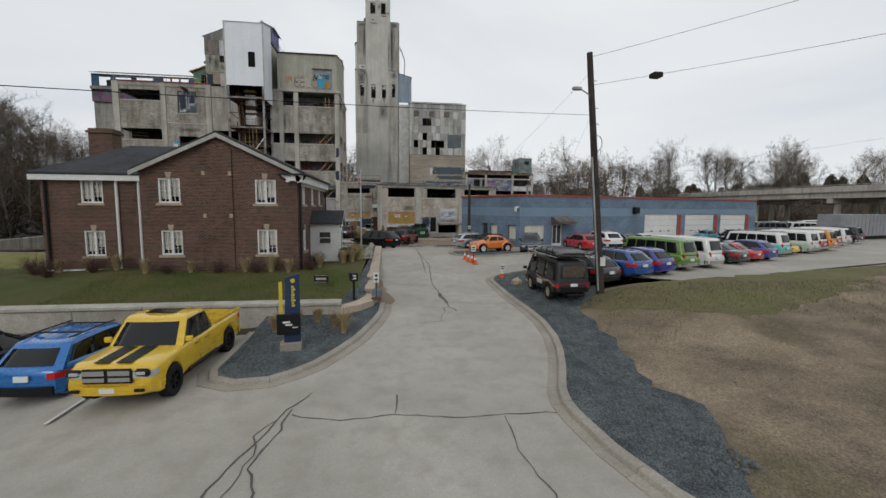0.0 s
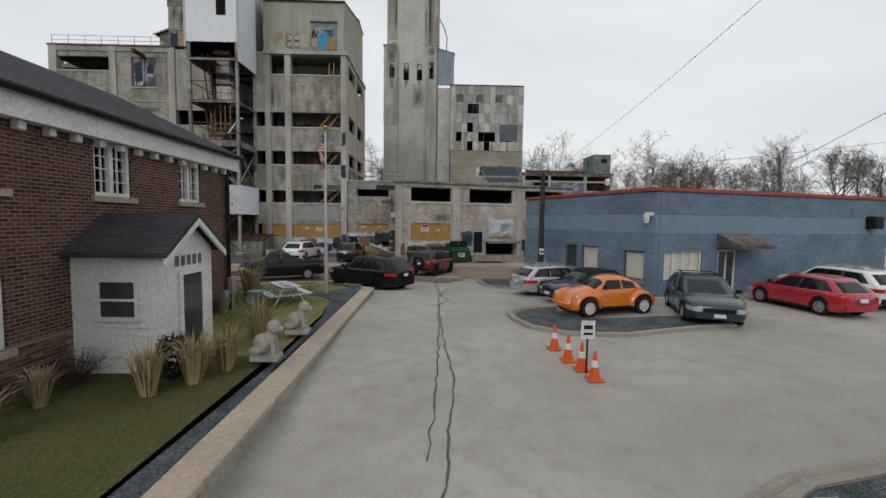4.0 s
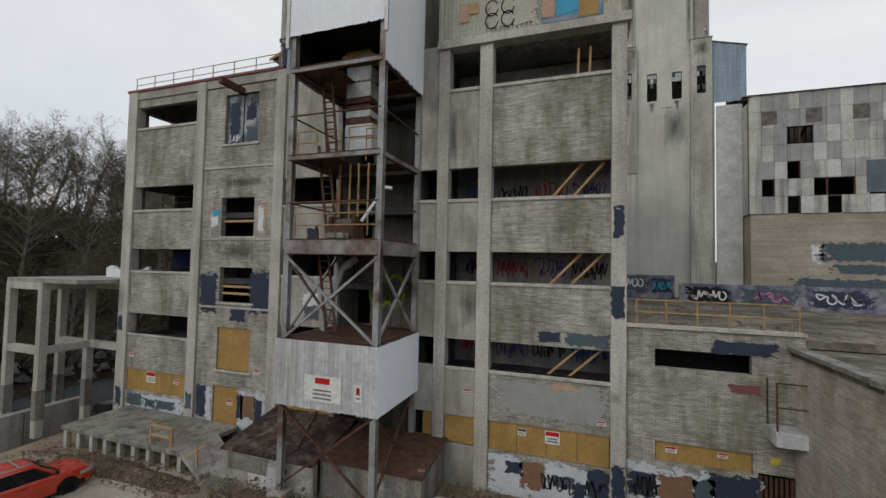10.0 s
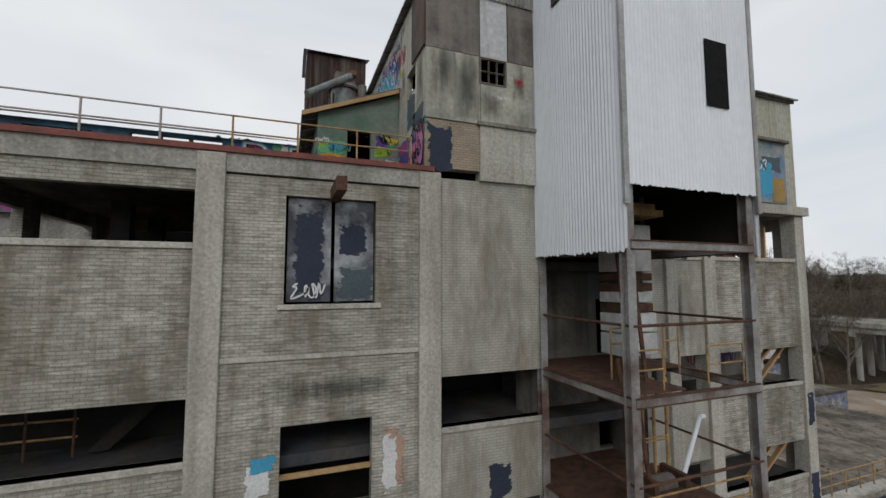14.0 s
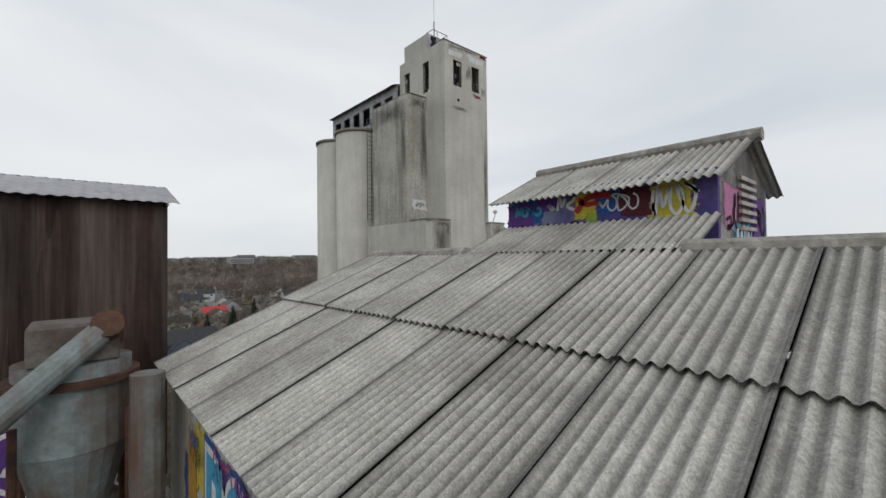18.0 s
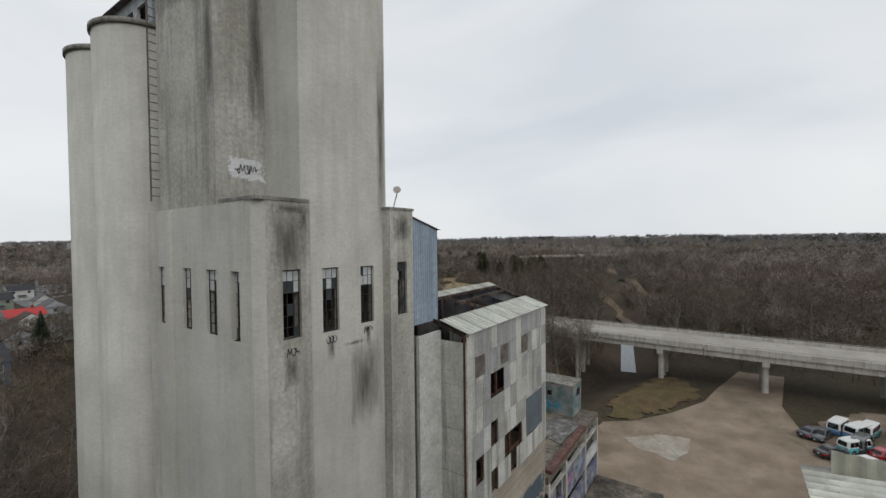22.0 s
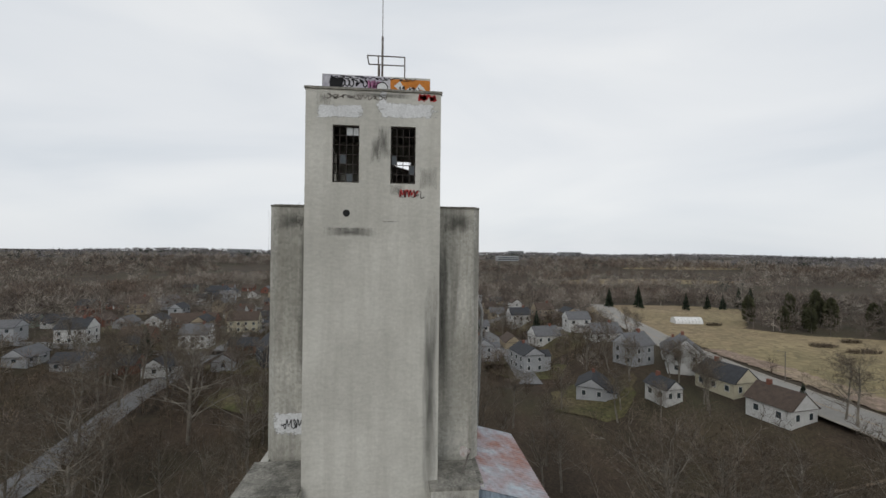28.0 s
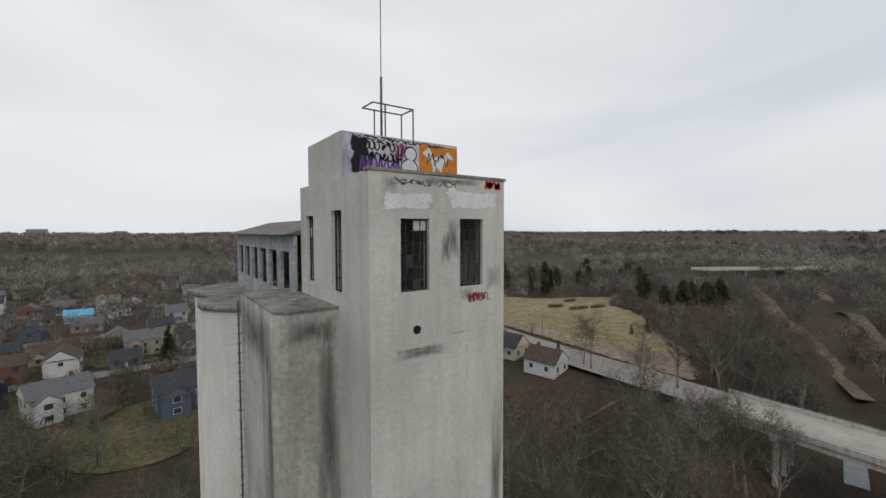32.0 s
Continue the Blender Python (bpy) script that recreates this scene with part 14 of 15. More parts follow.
# upper walls east of the hoist
for u, v, w, h, c, sd in ((-22.0, 11.95, 0.75, 1.0, NAVY_P, 21), (-22.0, 8.5, 1.0, 1.1, SNOW_P, 22), (-21.9, 8.0, 0.9, 0.8, SLATE_P, 26), (-13.2, 8.7, 0.9, 2.0, MILDEW, 23), (-14.2, 16.8, 0.4, 3.0, MILDEW, 24), (-9.5, 4.9, 4.8, 1.6, colour("grey cover paint", (0.34, 0.34, 0.325)), 25)):
    patch(mill, FRONTM, u, v, w, h, c, sd, 0.2, 0.0006 * sd - 0.005, 4.0)
# tags on the rooms behind the openings
for i, (t, b) in enumerate(LEVELS[:4]):
    for j in range(4):
        scrawl(mill, facing(0, 66.6), -13.6 + j * 1.85, (t + b) / 2 - 0.1 * (j % 2), 1.6, 0.9, (BLACK_P, BLUE_P, BLACK_P, RED_P, VIOLET_P)[(i + j) % 5], 40 + i * 5 + j, 6, 0.06)
# dark head-house splash and sill
patch(head, facing(0, FY - 0.05), -24.0, 22.2, 0.75, 1.45, NAVY_P, 31, 0.2, 0.006, 3.5)
scrawl(head, facing(0, FY - 0.1), -21.75, 24.1, 0.5, 0.18, SNOW_P, 33, 5, 0.025, 0.006)
scrawl(head, facing(0, FY - 0.1), -21.2, 24.75, 0.35, 0.25, RED_P, 34, 4, 0.025, 0.006)
# low factory
for k, (u, v, w, h, c) in enumerate(((2.0, 1.75, 5.2, 1.15, WHITE_P), (5.6, 2.3, 1.3, 1.8, SKY_P), (9.2, 3.85, 2.7, 1.5, WHITE_P), (7.55, 2.95, 0.6, 0.6, SKY_P), (13.9, 1.6, 4.8, 1.9, WHITE_P), (2.27, 1.75, 1.95, 0.78, BROWN_P), (4.0, 1.72, 1.65, 0.85, NAVY_P), (4.4, 3.0, 0.5, 1.1, TEAL_P), (5.6, 2.55, 1.2, 1.4, SLATE_P), (8.4, 3.75, 0.7, 0.6, SKY_P), (9.7, 3.75, 1.0, 0.7, SKY_P), (9.0, 3.2, 0.8, 0.45, SKY_P), (12.1, 1.95, 1.2, 1.1, NAVY_P), (13.75, 2.0, 1.7, 1.15, BROWN_P), (12.5, 1.0, 1.4, 0.55, NAVY_P), (15.2, 1.1, 1.4, 0.7, NAVY_P), (15.6, 2.2, 0.9, 0.8, SLATE_P), (3.0, 4.6, 1.8, 0.7, MILDEW), (9.2, 2.7, 2.8, 0.35, MILDEW))):
    patch(low, LOWM, u, v, w, h, c, k + 60, 0.12 if c not in (WHITE_P, SKY_P) else 0.08, 0.008 if c in (WHITE_P, SKY_P) else 0.014, 5.0)
patch(low, LOWM, -0.78, 1.6, 0.4, 1.0, BROWN_P, 90, 0.08, 0.13, 6.0)
scrawl(low, LOWM, 0.4, 1.75, 1.4, 0.55, BLACK_P, 61, 6, 0.06, 0.02)
scrawl(low, LOWM, 5.6, 2.5, 1.0, 1.1, NAVY_P, 62, 3, 0.12, 0.02)
for j, u in enumerate((0.9, 7.2, 9.2, 13.0)):
    scrawl(low, LM @ Matrix.Translation((0, 6.0, 0)), u, 6.7, 1.4, 0.7, SNOW_P if j % 2 else SLATE_P, 70 + j, 4, 0.07)
# small notices on walls and boards
def notice(m, u, v, w, h, red=True):
    n_ = thing("warning_notice", "small white warning notice with red heading on the wall", "sign", "warning notices")
    flat("plate", [(u - w / 2, v - h / 2), (u + w / 2, v - h / 2), (u + w / 2, v + h / 2), (u - w / 2, v + h / 2)], m, 0.02, WHITE, n_)
    flat("red_heading", [(u - w * 0.46, v + h * 0.12), (u + w * 0.46, v + h * 0.12), (u + w * 0.46, v + h * 0.44), (u - w * 0.46, v + h * 0.44)], m, 0.025, RED_LAMP if red else NAVY_P, n_)
    for k in (-0.3, -0.1):
        flat("text_bar", [(u - w * 0.36, v + h * (k - 0.05)), (u + w * 0.36, v + h * (k - 0.05)), (u + w * 0.36, v + h * (k + 0.05)), (u - w * 0.36, v + h * (k + 0.05))], m, 0.025, STEEL, n_)


BOARD = facing(0, FY + 0.1)
for m, u, v, w, h, r_ in ((BOARD, -9.5, 3.35, 0.62, 0.55, True), (BOARD, -10.8, 3.4, 0.36, 0.3, False), (BOARD, -33.6, 3.35, 0.75, 0.65, True), (BOARD, -31.5, 3.3, 0.4, 0.3, True), (facing(0, FY + 0.2), -4.95, 3.55, 0.4, 0.25, True), (facing(0, FY + 0.2), -3.2, 3.6, 0.35, 0.2, True), (FRONTM, -7.55, 4.25, 0.35, 0.2, True), (FRONTM, -13.3, 4.9, 0.35, 0.22, True), (FRONTM, -25.4, 4.5, 0.4, 0.28, True), (FRONTM, -35.3, 4.6, 0.4, 0.26, True), (LM @ Matrix.Translation((0, 0.08, 0)), 1.36, 3.6, 0.75, 0.65, True), (LM @ Matrix.Translation((0, 0.08, 0)), 2.65, 3.45, 0.36, 0.26, False), (LOWM, 4.4, 4.2, 0.32, 0.5, True), (LOWM, -0.35, 3.95, 0.32, 0.2, True), (LOWM, 5.5, 4.0, 0.32, 0.2, True), (LOWM, 10.6, 3.98, 0.32, 0.2, True), (LM @ Matrix.Translation((0, 0.08, 0)), 12.8, 3.65, 0.36, 0.3, False), (LM @ Matrix.Translation((0, 0.08, 0)), 14.4, 3.65, 0.55, 0.45, True), (BOARD, -27.3, 2.6, 0.4, 0.3, True)):
    notice(m, u, v, w, h, r_)
# green sheet penthouse
PENTM, SHUT = facing(0, FY - 0.08), facing(0, FY - 0.12)
for m, u, v, w, h, c, sd in ((PENTM, -11.4, 22.35, 2.4, 1.5, colour("pale cover paint", (0.48, 0.45, 0.38)), 1), (PENTM, -13.75, 22.65, 0.5, 0.9, SALMON_P, 2), (PENTM, -10.75, 22.3, 1.0, 1.4, colour("sage cover paint", (0.23, 0.27, 0.25)), 3), (SHUT, -9.0, 22.5, 0.95, 1.5, CYAN_P, 4), (SHUT, -9.85, 22.15, 0.55, 0.9, SALMON_P, 5), (SHUT, -8.6, 23.2, 1.2, 0.6, SLATE_P, 6)):
    patch(pent, m, u, v, w, h, c, sd, 0.15, 0.012 + 0.005 * (sd % 3), 4.0)
for u in (-12.4, -11.65):
    for k in range(2):
        bm = bmesh.new()
        stroke(bm, PENTM, [(u + 0.3 * math.cos(a), 22.05 + 0.6 * k + 0.36 * math.sin(a)) for a in [0.5 + q * 0.62 for q in range(10)]], 0.06, 0.03)
        part("sprayed_tag", bm, BLACK_P, pent)
scrawl(pent, SHUT, -9.8, 23.0, 0.6, 0.9, BLACK_P, 4, 1, 0.13, 0.03)
scrawl(pent, SHUT, -9.2, 23.2, 0.6, 0.6, SNOW_P, 6, 2, 0.08, 0.03)
part("weathered_board", B((-13.5, -13.05, FY - 0.1, FY - 0.075, 22.55, 23.05)), TIMBER, pent, "weathered square board")
# the big lettered mural on the rear wing
mu = thing("lettered_mural", "black and white lettered mural with blue sprayed surround", "mural")
RW = facing(0, RWY)
for u, v, w, h, c, sd in ((-29.0, 24.4, 5.0, 1.9, colour("deep blue mural ground", (0.05, 0.13, 0.22)), 1), (-28.8, 23.9, 1.4, 0.9, CYAN_P, 2), (-28.95, 24.95, 0.5, 0.7, GREEN_P, 3), (-28.6, 25.05, 0.4, 0.5, SNOW_P, 4), (-27.2, 24.2, 1.6, 1.3, colour("grey blue spray paint", (0.14, 0.26, 0.36)), 5), (-31.0, 24.4, 0.5, 1.4, VIOLET_P, 6)):
    patch(mu, RW, u, v, w, h, c, sd, 0.12, 0.006 + 0.002 * sd, 5.0, "ground")
outlined(mu, RW, "B", -30.5, -29.45, 23.65, 25.2, BLACK_P, SNOW_P, CYAN_P, 0.13, 0.022)
outlined(mu, RW, "-", -29.15, -28.7, 24.3, 24.6, BLACK_P, SNOW_P, CYAN_P, 0.09, 0.022)
outlined(mu, RW, "n", -28.25, -27.45, 23.6, 25.15, BLACK_P, SNOW_P, CYAN_P, 0.13, 0.022)
outlined(mu, RW, "o", -27.1, -26.3, 23.7, 25.0, BLACK_P, SNOW_P, CYAN_P, 0.12, 0.022)
scrawl(mu, RW, -29.5, 23.9, 0.5, 0.3, SNOW_P, 3, 3, 0.04, 0.045)
scrawl(mu, RW, -26.7, 24.9, 0.6, 0.3, SNOW_P, 4, 4, 0.035, 0.045)
scrawl(mu, RW, -28.8, 24.0, 0.8, 0.5, BLUE_P, 5, 4, 0.06, 0.03)
lo = thing("lower_mural", "pink and yellow mural with sprayed faces and tags", "mural")
LOM = facing(0, RWY - 0.1)
flat("pink_ground", [(-29.95, 21.15), (-27.45, 21.1), (-27.45, 22.8), (-29.95, 22.85)], LOM, 0.006, PINK_P, lo)
flat("yellow_ground", [(-29.9, 21.15), (-27.45, 21.1), (-27.45, 22.0), (-28.3, 22.15)], LOM, 0.010, LIME_P, lo)
for u, v, c, sd in ((-29.2, 22.45, RED_P, 1), (-28.45, 22.5, BLACK_P, 2), (-27.85, 22.45, BLACK_P, 3)):
    scrawl(lo, LOM, u, v, 0.5, 0.5, c, sd, 3, 0.035, 0.016)
patch(lo, LOM, -30.25, 21.95, 0.55, 1.6, BLUE_P, 4, 0.06, 0.006)
scrawl(lo, LOM, -30.25, 21.95, 0.45, 1.5, SKY_P, 5, 2, 0.06, 0.012)
patch(lo, LOM, -31.1, 22.0, 1.1, 1.4, NAVY_P, 6, 0.1, 0.006)
scrawl(lo, LOM, -31.1, 22.1, 1.0, 1.1, VIOLET_P, 7, 4, 0.09, 0.012)
patch(lo, LOM, -33.2, 22.0, 3.2, 1.6, colour("mauve mural ground", (0.24, 0.15, 0.28)), 8, 0.06, 0.006)
bubbles(lo, LOM, -33.0, 22.0, 2.6, 0.95, 4, PINK_P, SLATE_P, 9, 0.06)
scrawl(lo, LOM, -33.0, 22.3, 2.8, 0.9, BLACK_P, 10, 4, 0.2, 0.03)
scrawl(lo, LOM, -33.0, 21.7, 2.8, 0.6, AQUA_P, 11, 5, 0.1, 0.026)
patch(lo, LOM, -37.5, 22.0, 5.0, 1.6, MAGENTA_P, 12, 0.06, 0.006)
scrawl(lo, LOM, -37.5, 22.0, 4.6, 1.3, CYAN_P, 13, 8, 0.16, 0.012)
scrawl(lo, LOM, -37.5, 22.0, 4.6, 1.2, BLACK_P, 14, 8, 0.09, 0.018)
# sky-blue letters high on the head-house flank
bo = thing("lettered_mural", "sky blue outlined bubble letters sprayed on a cream wall", "mural")
HW = facing(HXW, 73.9, -90)
patch(bo, HW, 4.2, 26.55, 5.6, 1.95, colour("white mural ground", (0.52, 0.53, 0.54)), 1, 0.10, 0.005, 6.0, "ground")
for u, v, w, h, c, sd in ((1.55, 26.2, 0.7, 1.0, BLUE_P, 2), (1.75, 26.6, 0.6, 1.2, ORANGE_P, 3), (2.3, 26.9, 0.5, 0.9, YELLOW_P, 4), (6.9, 26.7, 0.9, 0.9, colour("pale grey cover", (0.46, 0.46, 0.44)), 5)):
    patch(bo, HW, u, v, w, h, c, sd, 0.2, 0.008 + 0.002 * sd, 3.0, "colour_field")
for ch, u0, u1, v0, v1 in (("B", 2.7, 3.55, 25.95, 27.2), ("O", 3.6, 4.5, 26.15, 27.25), ("N", 4.6, 5.4, 25.85, 26.9), ("O", 5.5, 6.4, 25.8, 26.9)):
    outlined(bo, HW, ch, u0, u1, v0, v1, CYAN_P, SNOW_P, BLUE_P, 0.10, 0.022)
scrawl(bo, HW, 7.3, 26.4, 1.3, 0.9, RED_P, 3, 4, 0.06, 0.03)
scrawl(bo, HW, 4.8, 27.2, 3.6, 0.35, MAGENTA_P, 4, 8, 0.05, 0.03)
scrawl(bo, HW, 3.0, 25.7, 3.2, 0.3, BLACK_P, 5, 8, 0.045, 0.03)
scrawl(bo, HW, 6.6, 27.1, 1.5, 0.5, SLATE_P, 6, 5, 0.05, 0.03)
# low down on the same wall, beside the lean-to
lw = thing("lettered_mural", "pink and blue bubble letters beside the lean-to", "mural")
patch(lw, HW, 8.55, 22.3, 3.0, 1.7, colour("teal mural ground", (0.07, 0.20, 0.25)), 1, 0.08, 0.006, 6.0, "ground")
patch(lw, HW, 7.6, 22.4, 1.1, 1.4, MAGENTA_P, 2, 0.15, 0.010, 3.0, "colour_field")
patch(lw, HW, 7.3, 21.9, 0.8, 0.8, CYAN_P, 3, 0.15, 0.014, 3.0, "colour_field")
bubbles(lw, HW, 9.15, 22.4, 1.5, 1.25, 3, PINK_P, BLACK_P, 4, 0.07, 0.02)
scrawl(lw, HW, 7.6, 22.3, 1.2, 1.0, BLUE_P, 5, 4, 0.06, 0.03)
scrawl(lw, HW, 9.1, 22.2, 1.2, 0.5, BLACK_P, 6, 4, 0.05, 0.04)
patch(head, HW, 8.6, 23.9, 0.9, 1.1, SLATE_P, 7, 0.25, 0.006, 2.5)
patch(head, HW, 9.4, 23.4, 1.2, 0.6, SLATE_P, 8, 0.25, 0.006, 2.5)
# lean-to walls
LT = facing(0, LY0)
for u, v, w, h, c, sd in ((-26.95, 22.9, 0.95, 0.5, GREEN_P, 1), (-26.9, 22.5, 0.9, 0.35, ORANGE_P, 2), (-26.95, 22.0, 0.9, 0.6, AQUA_P, 3), (-27.25, 21.7, 0.35, 0.5, GREEN_P, 4), (-25.05, 23.2, 0.6, 0.6, VIOLET_P, 5), (-25.2, 22.9, 0.5, 0.4, LIME_P, 6), (-25.05, 21.9, 0.7, 0.7, CYAN_P, 7)):
    patch(lean, LT, u, v, w, h, c, sd, 0.25, 0.006 + 0.001 * sd, 2.5)
for u, v, w, h, c, sd in ((-26.95, 22.9, 0.9, 0.25, LIME_P, 1), (-26.9, 22.5, 0.85, 0.25, YELLOW_P, 2), (-26.95, 22.05, 0.9, 0.35, BLACK_P, 3), (-25.1, 22.45, 0.7, 0.25, YELLOW_P, 4), (-25.1, 22.9, 0.7, 0.2, LIME_P, 5), (-25.35, 21.75, 0.25, 0.35, BLACK_P, 6), (-25.0, 23.4, 0.5, 0.4, BLACK_P, 7)):
    scrawl(lean, LT, u, v, w, h, c, sd, 5, 0.045, 0.02)
LTW = facing(LX0, 74.3, -90)
for k in range(4):
    patch(lean, LTW, 6.6 - k * 1.6, 22.4, 1.3, 1.6, (GREEN_P, SKY_P, AQUA_P, VIOLET_P)[k], k + 20, 0.2, 0.006, 3.0)
    scrawl(lean, LTW, 6.6 - k * 1.6, 22.4, 1.2, 1.2, (BLACK_P, BLUE_P, BLACK_P, SNOW_P)[k], k + 30, 4, 0.06, 0.012)
scrawl(lean, facing(0, 69.2), -26.0, 22.3, 0.7, 1.6, SNOW_P, 8, 2, 0.06, 0.01)
patch(lean, facing(0, 69.2), -25.9, 22.2, 0.4, 1.3, RED_P, 9, 0.1, 0.006)
# purple throw-up and pale face shape under the bin tower
BT = facing(0, 75.25)
patch(bins, BT, -26.3, 26.2, 1.5, 1.5, VIOLET_P, 1, 0.15, 0.03, 2.6)
bubbles(bins, BT, -26.3, 26.25, 1.1, 0.8, 2, VIOLET_P, SNOW_P, 2, 0.08, 0.036)
scrawl(bins, BT, -26.0, 25.55, 2.2, 0.4, SNOW_P, 3, 6, 0.05, 0.04)
scrawl(bins, BT, -26.2, 27.0, 1.8, 0.4, PINK_P, 4, 5, 0.05, 0.04)
# roof monitor wall
MO = facing(MX0, 70.68, -90)
for u, v, w, h, c, sd in ((0.45, 30.5, 0.7, 0.5, BLUE_P, 1), (0.3, 30.35, 0.6, 0.6, VIOLET_P, 2), (1.0, 30.65, 0.6, 0.3, VIOLET_P, 3), (1.75, 30.55, 0.45, 0.5, YELLOW_P, 4), (1.85, 30.25, 0.2, 0.25, LIME_P, 5), (2.15, 30.55, 0.5, 0.45, BLUE_P, 6), (2.6, 30.5, 0.5, 0.5, colour("maroon spray paint", (0.10, 0.02, 0.03)), 7), (3.1, 30.4, 0.7, 0.7, YELLOW_P, 8)):
    patch(monitor, MO, u, v, w, h, c, sd, 0.25, 0.005 + 0.002 * (sd % 4), 2.5)
scrawl(monitor, MO, 0.5, 30.5, 0.6, 0.18, CYAN_P, 1, 4, 0.06, 0.016)
for u in (1.05, 1.25, 1.45):
    scrawl(monitor, MO, u, 30.58, 0.16, 0.26, SNOW_P, int(u * 100), 1, 0.06, 0.018)
bm = bmesh.new()
stroke(bm, MO, [(1.55, 30.4), (1.75, 30.62), (2.0, 30.66), (2.2, 30.62)], 0.10, 0.018)
stroke(bm, MO, [(1.6, 30.62), (1.75, 30.52), (2.0, 30.55)], 0.08, 0.018)
part("sprayed_tag", bm, RED_P, monitor)
scrawl(monitor, MO, 2.3, 30.5, 0.7, 0.3, SNOW_P, 9, 4, 0.03, 0.018)
scrawl(monitor, MO, 1.0, 30.15, 1.6, 0.2, BLACK_P, 10, 7, 0.03, 0.018)
scrawl(monitor, MO, 3.1, 30.45, 0.8, 0.5, SNOW_P, 11, 4, 0.05, 0.018)
GAB = facing(0, MY0)
for u, v, c, sd in ((-18.4, 30.3, PINK_P, 1), (-17.9, 29.8, CYAN_P, 2), (-17.0, 30.2, VIOLET_P, 3), (-18.3, 29.5, MAGENTA_P, 4), (-17.2, 29.4, SKY_P, 5)):
    patch(monitor, GAB, u, v, 0.9, 0.7, c, sd + 50, 0.25, 0.006 + 0.002 * sd, 2.5)
    scrawl(monitor, GAB, u, v, 0.9, 0.6, BLACK_P if sd % 2 else SNOW_P, sd + 60, 3, 0.05, 0.022)
# tag on the white head, near its top
scrawl(hoist, facing(-20.45, 63.8, -90), 0.45, 28.75, 0.8, 0.3, BLACK_P, 7, 5, 0.035, 0.03)
bm = bmesh.new()
for cx, cz, rx, rz in ((-18.7, 9.1, 0.55, 0.75), (-17.75, 9.2, 0.5, 0.85)):
    stroke(bm, facing(0, FY + 1.5), [(cx + rx * math.cos(a), cz + rz * math.sin(a)) for a in [q * 0.52 for q in range(13)]], 0.16, 0.03)
part("sprayed_tag", bm, LIME_P, mill)
# many small tags, one over another
rnd = random.Random(71)
HUES = (BLACK_P, BLUE_P, RED_P, SNOW_P, CYAN_P, MAGENTA_P, VIOLET_P, YELLOW_P, GREEN_P, AQUA_P)
for par, m, u0, u1, v0, v1, n_, big in ((bo, HW, 1.3, 7.6, 25.6, 27.45, 22, 0.6), (lean, LT, -27.35, -26.5, 21.5, 23.3, 9, 0.5), (lean, LT, -25.4, -24.7, 21.6, 23.6, 7, 0.45), (lw, HW, 7.0, 9.8, 21.6, 23.1, 9, 0.6), (lo, LOM, -35, -30.4, 21.3, 22.8, 12, 0.7), (mu, RW, -31.2, -26.4, 23.5, 25.3, 8, 0.5), (bins, BT, -27.2, -25.2, 25.4, 27.0, 6, 0.6)):
    for k in range(n_):
        w_ = big * rnd.uniform(0.5, 1.3)
        scrawl(par, m, rnd.uniform(u0, u1), rnd.uniform(v0, v1), w_, w_ * rnd.uniform(0.35, 0.7), HUES[rnd.randrange(len(HUES))], rnd.randrange(9999), rnd.randrange(3, 6), rnd.uniform(0.02, 0.05), (0.05 if par in (bo, mu, bins) else 0.035) + 0.0006 * k)
for u, v, w, h, sd in ((-23.9, 24.7, 0.9, 1.5, 1), (-23.1, 24.3, 0.9, 1.9, 2), (-22.2, 23.8, 0.8, 0.9, 3), (-21.2, 24.6, 0.5, 0.9, 4)):
    patch(head, facing(0, FY - 0.1), u, v, w, h, MILDEW, sd + 700, 0.3, 0.005, 3.0, "run_off_stain")
for u, v, w, h, sd in ((9.6, 24.6, 0.8, 1.9, 5), (6.6, 24.9, 1.0, 1.2, 6), (7.6, 25.3, 0.7, 0.9, 7)):
    patch(head, HW, u, v, w, h, MILDEW, sd + 700, 0.3, 0.005, 3.0, "run_off_stain")
EAST = facing(-6.6, FY, 90)
for u, v, w, h, c, sd in ((3.0, 8.6, 4.0, 2.2, SLATE_P, 1), (7.8, 8.7, 4.2, 2.0, NAVY_P, 2), (3.2, 4.6, 4.6, 2.0, BLUE_P, 3), (7.6, 4.7, 3.6, 1.8, SNOW_P, 4)):
    patch(mill, EAST, u, v, w, h, c, sd + 720, 0.2, 0.006, 4.0)
    scrawl(mill, EAST, u, v, w * 0.7, h * 0.6, (SNOW_P, VIOLET_P, BLACK_P, BLUE_P)[sd - 1], sd + 730, 5, 0.08, 0.012)
# tower: white cover patches, tags, run-down stains
TF, TS, TE = facing(0, TY0), facing(-5.7, 92.1), facing(TX1, 91.7)
for u, v, w, h, c, sd in ((-2.55, 46.3, 1.5, 0.45, SNOW_P, 1), (-3.1, 46.75, 0.5, 0.5, PALE_STAIN, 2), (0.0, 46.4, 2.1, 0.5, SNOW_P, 3), (-0.95, 46.75, 0.25, 0.6, SNOW_P, 4), (0.75, 43.9, 0.6, 0.75, PALE_STAIN, 6), (-0.4, 43.45, 0.6, 0.4, PALE_STAIN, 7), (-1.2, 44.9, 0.35, 0.9, MILDEW, 8), (-2.3, 41.98, 1.3, 0.09, MILDEW, 9), (-0.6, 42.26, 0.65, 0.05, MILDEW, 10), (-1.0, 46.95, 2.2, 0.18, MILDEW, 11)):
    patch(tower, TF, u, v, w, h, c, sd + 200, 0.28, 0.005 + 0.002 * (sd % 3), 4.0)
scrawl(tower, TF, 0.72, 46.92, 0.65, 0.26, RED_P, 3, 4, 0.10, 0.014)
